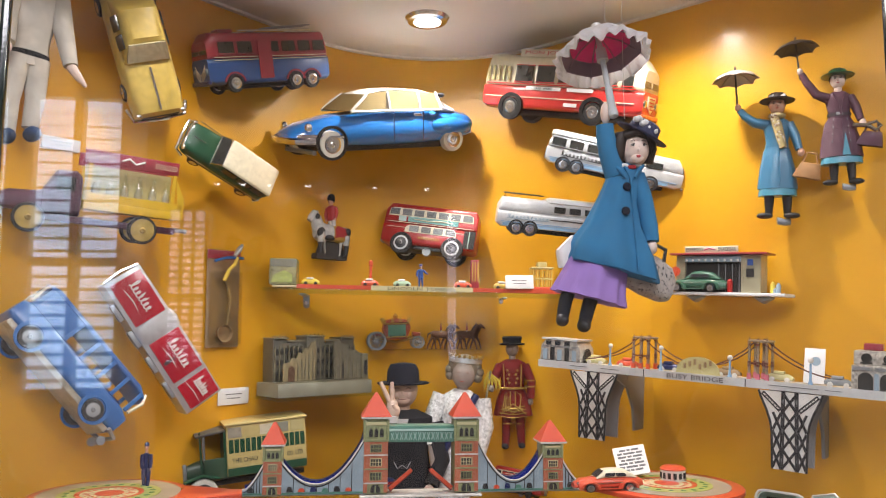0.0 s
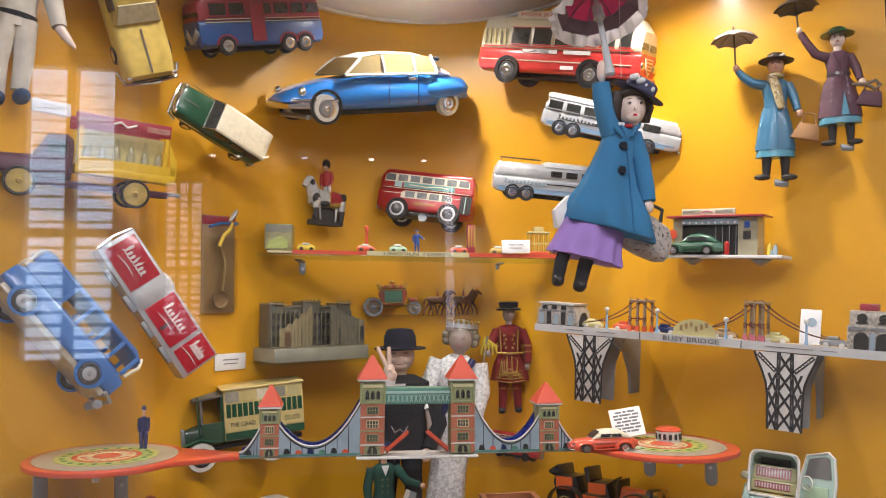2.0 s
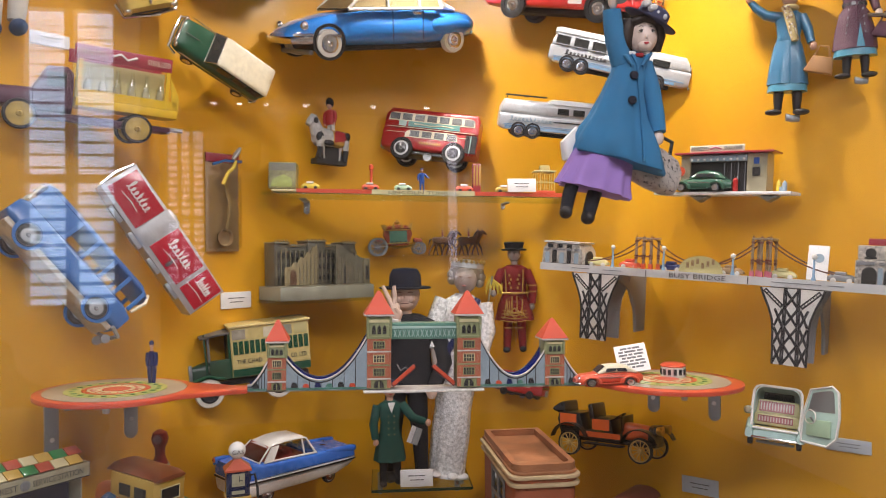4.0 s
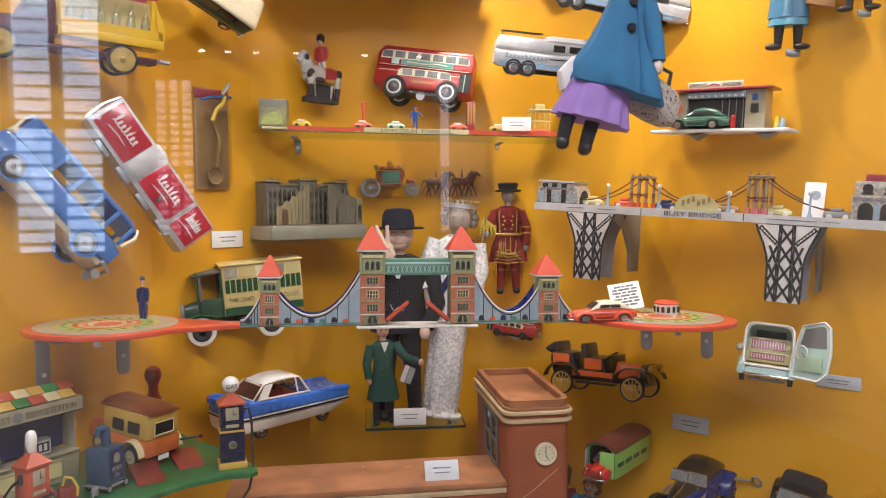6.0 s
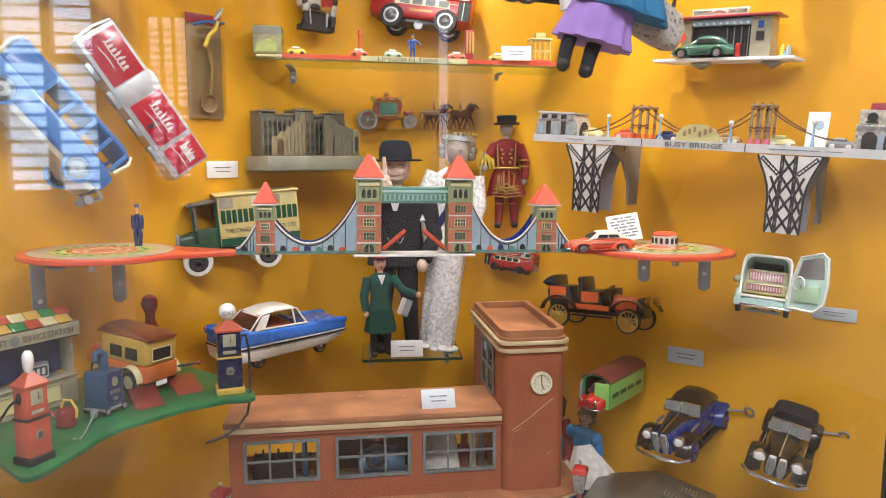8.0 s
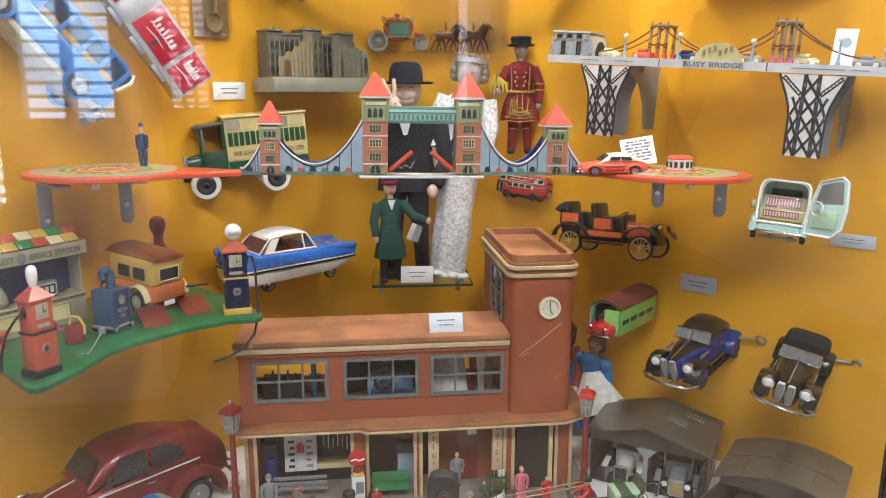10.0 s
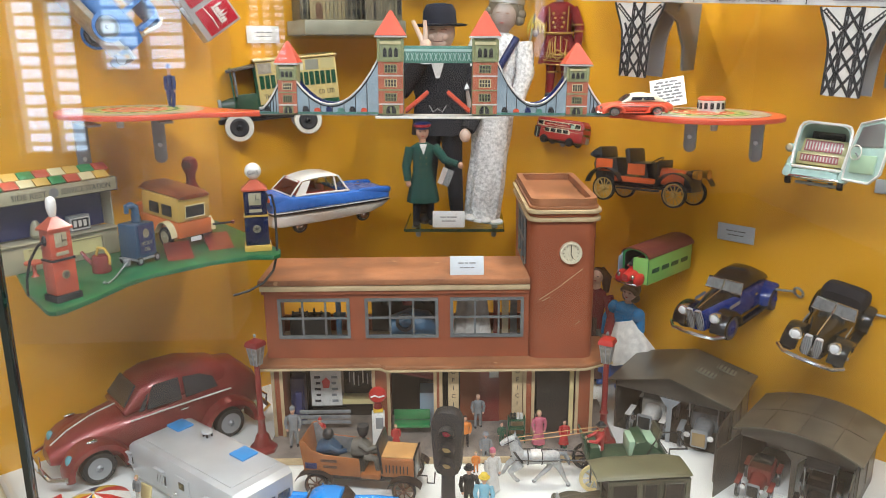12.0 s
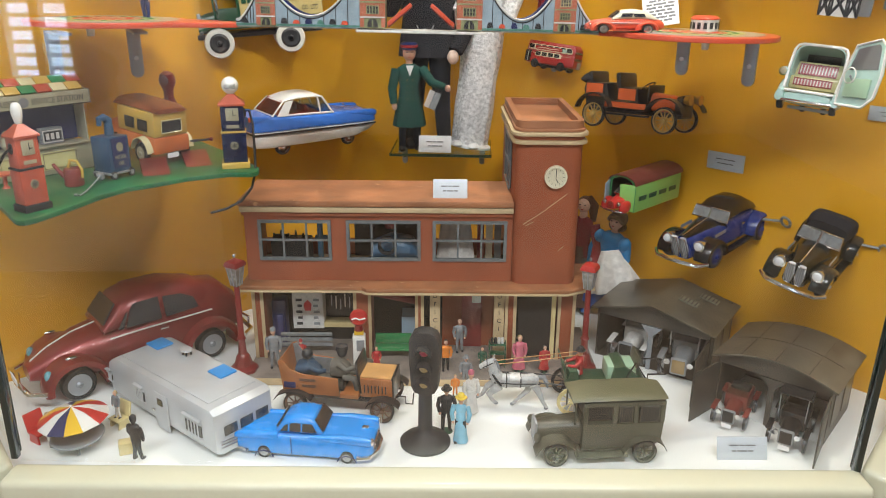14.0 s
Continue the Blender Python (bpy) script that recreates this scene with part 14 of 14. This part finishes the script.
def nanny(place, coat, skirt, label, umb, hatm, scarf, bag, size, wide=1.0, lift=0.0):
    """A painted tin nanny figure with raised umbrella; faces -y, feet at the origin, 1 unit high."""
    P = []
    b = bm_new()
    for s, x in ((-1, -0.055), (1, 0.075)):
        tube(b, [(x, 0, 0.04), (x, 0, 0.12), (x * 0.9, 0, 0.25)], [0.026, 0.034, 0.042], 10)
        ball(b, (x + s * 0.03, -0.02, 0.022), (0.062, 0.042, 0.024), 10)
    P.append(("leadblack", b))
    P.append((skirt, oval(bm_new(), [(0.175, 0.138 * wide, 0.005, 0), (0.21, 0.136 * wide, 0.005, 0), (0.235, 0.130 * wide, 0.005, 0)], flat=0.55, n=32, wave=0.04)))
    P.append((coat, oval(bm_new(), [(0.230, 0.142 * wide, 0.005, 0), (0.38, 0.126 * wide, 0.004, 0), (0.52, 0.098 * wide, 0.0, 0), (0.575, 0.076, 0.0, 0), (0.63, 0.084, 0.0, 0), (0.71, 0.100, 0.0, 0), (0.76, 0.088, 0.0, 0), (0.795, 0.040, 0.0, 0)], flat=0.55, n=32, wave=0.05, folds=6)))
    b = bm_new()
    tube(b, [(-0.072, 0, 0.740), (-0.165, -0.02, 0.758 + 0.2 * lift), (-0.235, -0.03, 0.815 + 0.7 * lift), (-0.270, -0.03, 0.860 + lift)], [0.042, 0.037, 0.031, 0.025], 12)
    tube(b, [(0.080, 0, 0.740), (0.128, -0.01, 0.64), (0.155, -0.03, 0.53)], [0.042, 0.036, 0.028], 12)
    P.append((coat, b))
    b = bm_new()
    ball(b, (-0.284, -0.03, 0.884 + lift), (0.026, 0.024, 0.030), 10)
    ball(b, (0.168, -0.035, 0.505), (0.028, 0.024, 0.034), 10)
    cyl(b, (0, 0, 0.785), (0, -0.004, 0.835), 0.032, 0.030, 10)
    ball(b, (0.0, -0.010, 0.885), (0.058, 0.058, 0.070), 16)
    ball(b, (0.0, -0.068, 0.880), (0.010, 0.014, 0.014), 6)
    P.append(("pale" if hatm == "green" else "skin", b))
    P.append(("hair", ball(bm_new(), (0, 0.012, 0.905), (0.066, 0.058, 0.066), 14)))
    P.append((hatm, lathe(bm_new(), [(0.126, 0.922), (0.129, 0.928), (0.074, 0.936), (0.066, 0.972), (0.048, 0.984), (0.001, 0.986)], (0, -0.005, 0), n=24)))
    eyes = bm_new()
    for dx in (-0.022, 0.022):
        ball(eyes, (dx, -0.064, 0.893), (0.009, 0.005, 0.005), 8)
        tube(eyes, [(dx - 0.012, -0.062, 0.906), (dx, -0.066, 0.909), (dx + 0.012, -0.062, 0.906)], 0.0022, 5)
    P.append(("hair", eyes))
    P.append(("lips", ball(bm_new(), (0.0, -0.062, 0.856), (0.012, 0.006, 0.005), 8)))
    seam = bm_new()
    tube(seam, [(0.012, -0.060, 0.575), (0.016, -0.074, 0.44), (0.020, -0.085, 0.30), (0.022, -0.088, 0.232)], 0.0045, 6)
    tube(seam, [(-0.04, -0.050, 0.77), (-0.005, -0.064, 0.68), (0.012, -0.060, 0.58)], 0.0055, 6)
    tube(seam, [(0.05, -0.050, 0.77), (0.025, -0.064, 0.68), (0.012, -0.060, 0.58)], 0.0055, 6)
    P.append((coat, seam))
    P.append((coat, oval(bm_new(), [(0.556, 0.080), (0.572, 0.083), (0.590, 0.081)], flat=0.60, n=28)))
    b = bm_new()
    for k in range(6):
        ball(b, (-0.05 + 0.02 * k, -0.062, 0.948 + 0.006 * (k % 2)), (0.014, 0.012, 0.012), 7)
    P.append(("leadwhite" if hatm != "green" else "leaf", b))
    if scarf:
        b = bm_new()
        tube(b, [(-0.03, -0.055, 0.80), (0.0, -0.066, 0.72), (0.03, -0.072, 0.60), (0.045, -0.075, 0.54)], [0.03, 0.036, 0.032, 0.026], 10)
        ball(b, (0, -0.03, 0.80), (0.065, 0.05, 0.028), 12)
        P.append(("scarf", b))
        dots = random.Random(5)
        for m, n in (("leadwhite", 26), ("rust", 22)):
            b = bm_new()
            for k in range(n):
                f = dots.random()
                ball(b, (-0.03 + 0.075 * f + dots.uniform(-0.022, 0.022), -0.086 - 0.016 * math.sin(f * 3), 0.80 - 0.26 * f), (0.0065, 0.004, 0.0065), 6)
            P.append((m, b))
    else:
        P.append(("steel", box(bm_new(), (0.0, -0.055, 0.592), (0.05, 0.012, 0.030), 0.006)))
        P.append(("leadblack", oval(bm_new(), [(0.580, 0.090), (0.604, 0.091)], flat=0.57)))
        b = bm_new()
        for k in range(4):
            for dx in (-0.045 - 0.006 * k, 0.055 + 0.006 * k):
                ball(b, (dx, -0.066 - 0.004 * k, 0.54 - 0.062 * k), (0.006, 0.005, 0.012), 6)
        P.append(("steel", b))
        P.append((skirt, prism(bm_new(), [(0.01, 0.235), (0.07, 0.235), (0.035, 0.42)], -0.092, -0.078, "y")))
    many("nanny_figure", P, place, label, "figure", "nanny figures", size)
    m = (place if isinstance(place, Matrix) else pose(*place)) @ Matrix.Scale(size, 4)
    u = thing("toy_umbrella", m @ pose(-0.286, -0.032, 0.86 + lift * 0.75, 0, -4, 0), "open painted tin umbrella in the nanny's hand", "umbrella", "tin umbrellas")
    part("shaft", cyl(bm_new(), (0, 0, -0.02), (0, 0, 0.36), 0.007, 0.007, 8), "umbdark", u)
    rings = []
    for r, zz, dip in ((0.006, 0.320, 0.0), (0.08, 0.306, 0.2), (0.145, 0.274, 0.6), (0.180, 0.240, 1.0), (0.176, 0.237, 1.0), (0.138, 0.266, 0.6), (0.085, 0.296, 0.2), (0.006, 0.308, 0.0)):
        ring = []
        for k in range(32):
            e = abs(math.sin(math.pi * k / 4)) * dip
            a, q = 2 * math.pi * k / 32, r * (1 - 0.10 * e)
            ring.append((q * math.cos(a), q * math.sin(a), zz + 0.016 * e))
        rings.append(ring)
    part("canopy", loft(bm_new(), rings, cap=False), umb, u)
    part("ferrule", cyl(bm_new(), (0, 0, 0.318), (0, 0, 0.352), 0.007, 0.004, 8), "umbdark", u)
    for k in range(8):
        a = 2 * math.pi * k / 8
        part("rib", tube(bm_new(), [(0.02 * math.cos(a), 0.02 * math.sin(a), 0.312), (0.10 * math.cos(a), 0.10 * math.sin(a), 0.287), (0.174 * math.cos(a), 0.174 * math.sin(a), 0.240)], 0.003, 5), "umbdark", u)
    g = thing("toy_bag", m @ pose(0.215, -0.035, 0.36, 0, 12, 0), "small bag carried by the nanny figure", "bag", "toy bags")
    part("bag", prism(bm_new(), [(-0.10, -0.06), (0.10, -0.06), (0.075, 0.06), (-0.06, 0.06)], -0.03, 0.03, "y", 0.01), bag, g)
    part("bag_handle", tube(bm_new(), [(-0.05, 0, 0.06), (-0.035, 0, 0.14), (0.03, 0, 0.14), (0.055, 0, 0.06)], 0.008, 6), bag, g)
    k = thing("winding_key", m @ pose(0.05, -0.01, 0.0, 0, 0, 20), "small steel key below the nanny figure", "key", "winding keys")
    part("key", hull(bm_new(), [(-0.05, -0.045, 0.012, 0.012, 0.012), (0.0, -0.055, 0.0, 0.018, 0.018), (0.05, -0.05, 0.010, 0.012, 0.012)], 10, 2), "steel", k)


nanny((0.791, 1.333, 1.718, 0, 3, -28), "coatblue", "skyskirt", "painted tin nanny in blue coat with speckled scarf", "umbtin", "hair", True, "tan", 0.245)
nanny((0.872, 1.252, 1.768, 0, 1, -30), "plum", "skyskirt", "painted tin nanny in plum coat with green hat", "umbdark", "green", False, "plum", 0.217, 1.14, 0.11)
kk = thing("winding_key", (0.905, 1.220, 1.870, 0, 6, -20), "chrome winding key beside the plum nanny", "key", "winding keys")
part("key_loop", tube(bm_new(), [(0.0, 0, 0.0), (0.014, 0, 0.008), (0.022, 0, 0.0), (0.014, 0, -0.008), (0.0, 0, 0.0)], 0.0035, 8), "chrome", kk)
part("key_shaft", cyl(bm_new(), (-0.024, 0, 0), (0.0, 0, 0), 0.0038, 0.0038, 8), "chrome", kk)

# doll in white linen, high on the left-hand wall
wd = []
b = bm_new()
tube(b, [(-0.018, 0, 0.025), (-0.021, 0, 0.085), (-0.016, 0, 0.165)], [0.014, 0.017, 0.023], 14)
tube(b, [(0.018, 0, 0.040), (0.020, 0, 0.095), (0.014, 0, 0.165)], [0.014, 0.017, 0.023], 14)
wd.append(("linen", b))
wd.append(("linen", oval(bm_new(), [(0.150, 0.034), (0.20, 0.032), (0.26, 0.040), (0.31, 0.040), (0.325, 0.018)], flat=0.6, n=26, wave=0.05)))
wd.append(("blackcloth", oval(bm_new(), [(0.166, 0.0348), (0.176, 0.0348)], flat=0.6, n=26)))
b = bm_new()
tube(b, [(0.036, 0, 0.302), (0.048, -0.012, 0.235), (0.064, -0.028, 0.165)], [0.019, 0.018, 0.013], 12)
tube(b, [(-0.036, 0, 0.302), (-0.046, -0.012, 0.24), (-0.044, -0.03, 0.175)], [0.019, 0.018, 0.013], 12)
wd.append(("linen", b))
b = bm_new()
tube(b, [(0.064, -0.028, 0.165), (0.076, -0.034, 0.148), (0.092, -0.036, 0.132)], [0.009, 0.008, 0.003], 10)
ball(b, (-0.044, -0.034, 0.165), (0.009, 0.008, 0.011), 10)
ball(b, (0, -0.008, 0.362), (0.026, 0.027, 0.031), 16)
cyl(b, (0, 0, 0.315), (0, 0, 0.34), 0.012, 0.011, 10)
wd.append(("pale", b))
wd.append(("fair", ball(bm_new(), (0, 0.005, 0.372), (0.029, 0.028, 0.028), 14)))
b = bm_new()
ball(b, (-0.020, -0.012, 0.014), (0.014, 0.026, 0.014), 12)
ball(b, (0.020, -0.010, 0.028), (0.014, 0.026, 0.014), 12)
wd.append(("sneaker", b))
many("doll", wd, (-0.546, 1.245, 1.812, 0, 4, 40), "doll in off-white linen suit with dark blue shoes, hung high", "doll", "dolls", size=0.92)
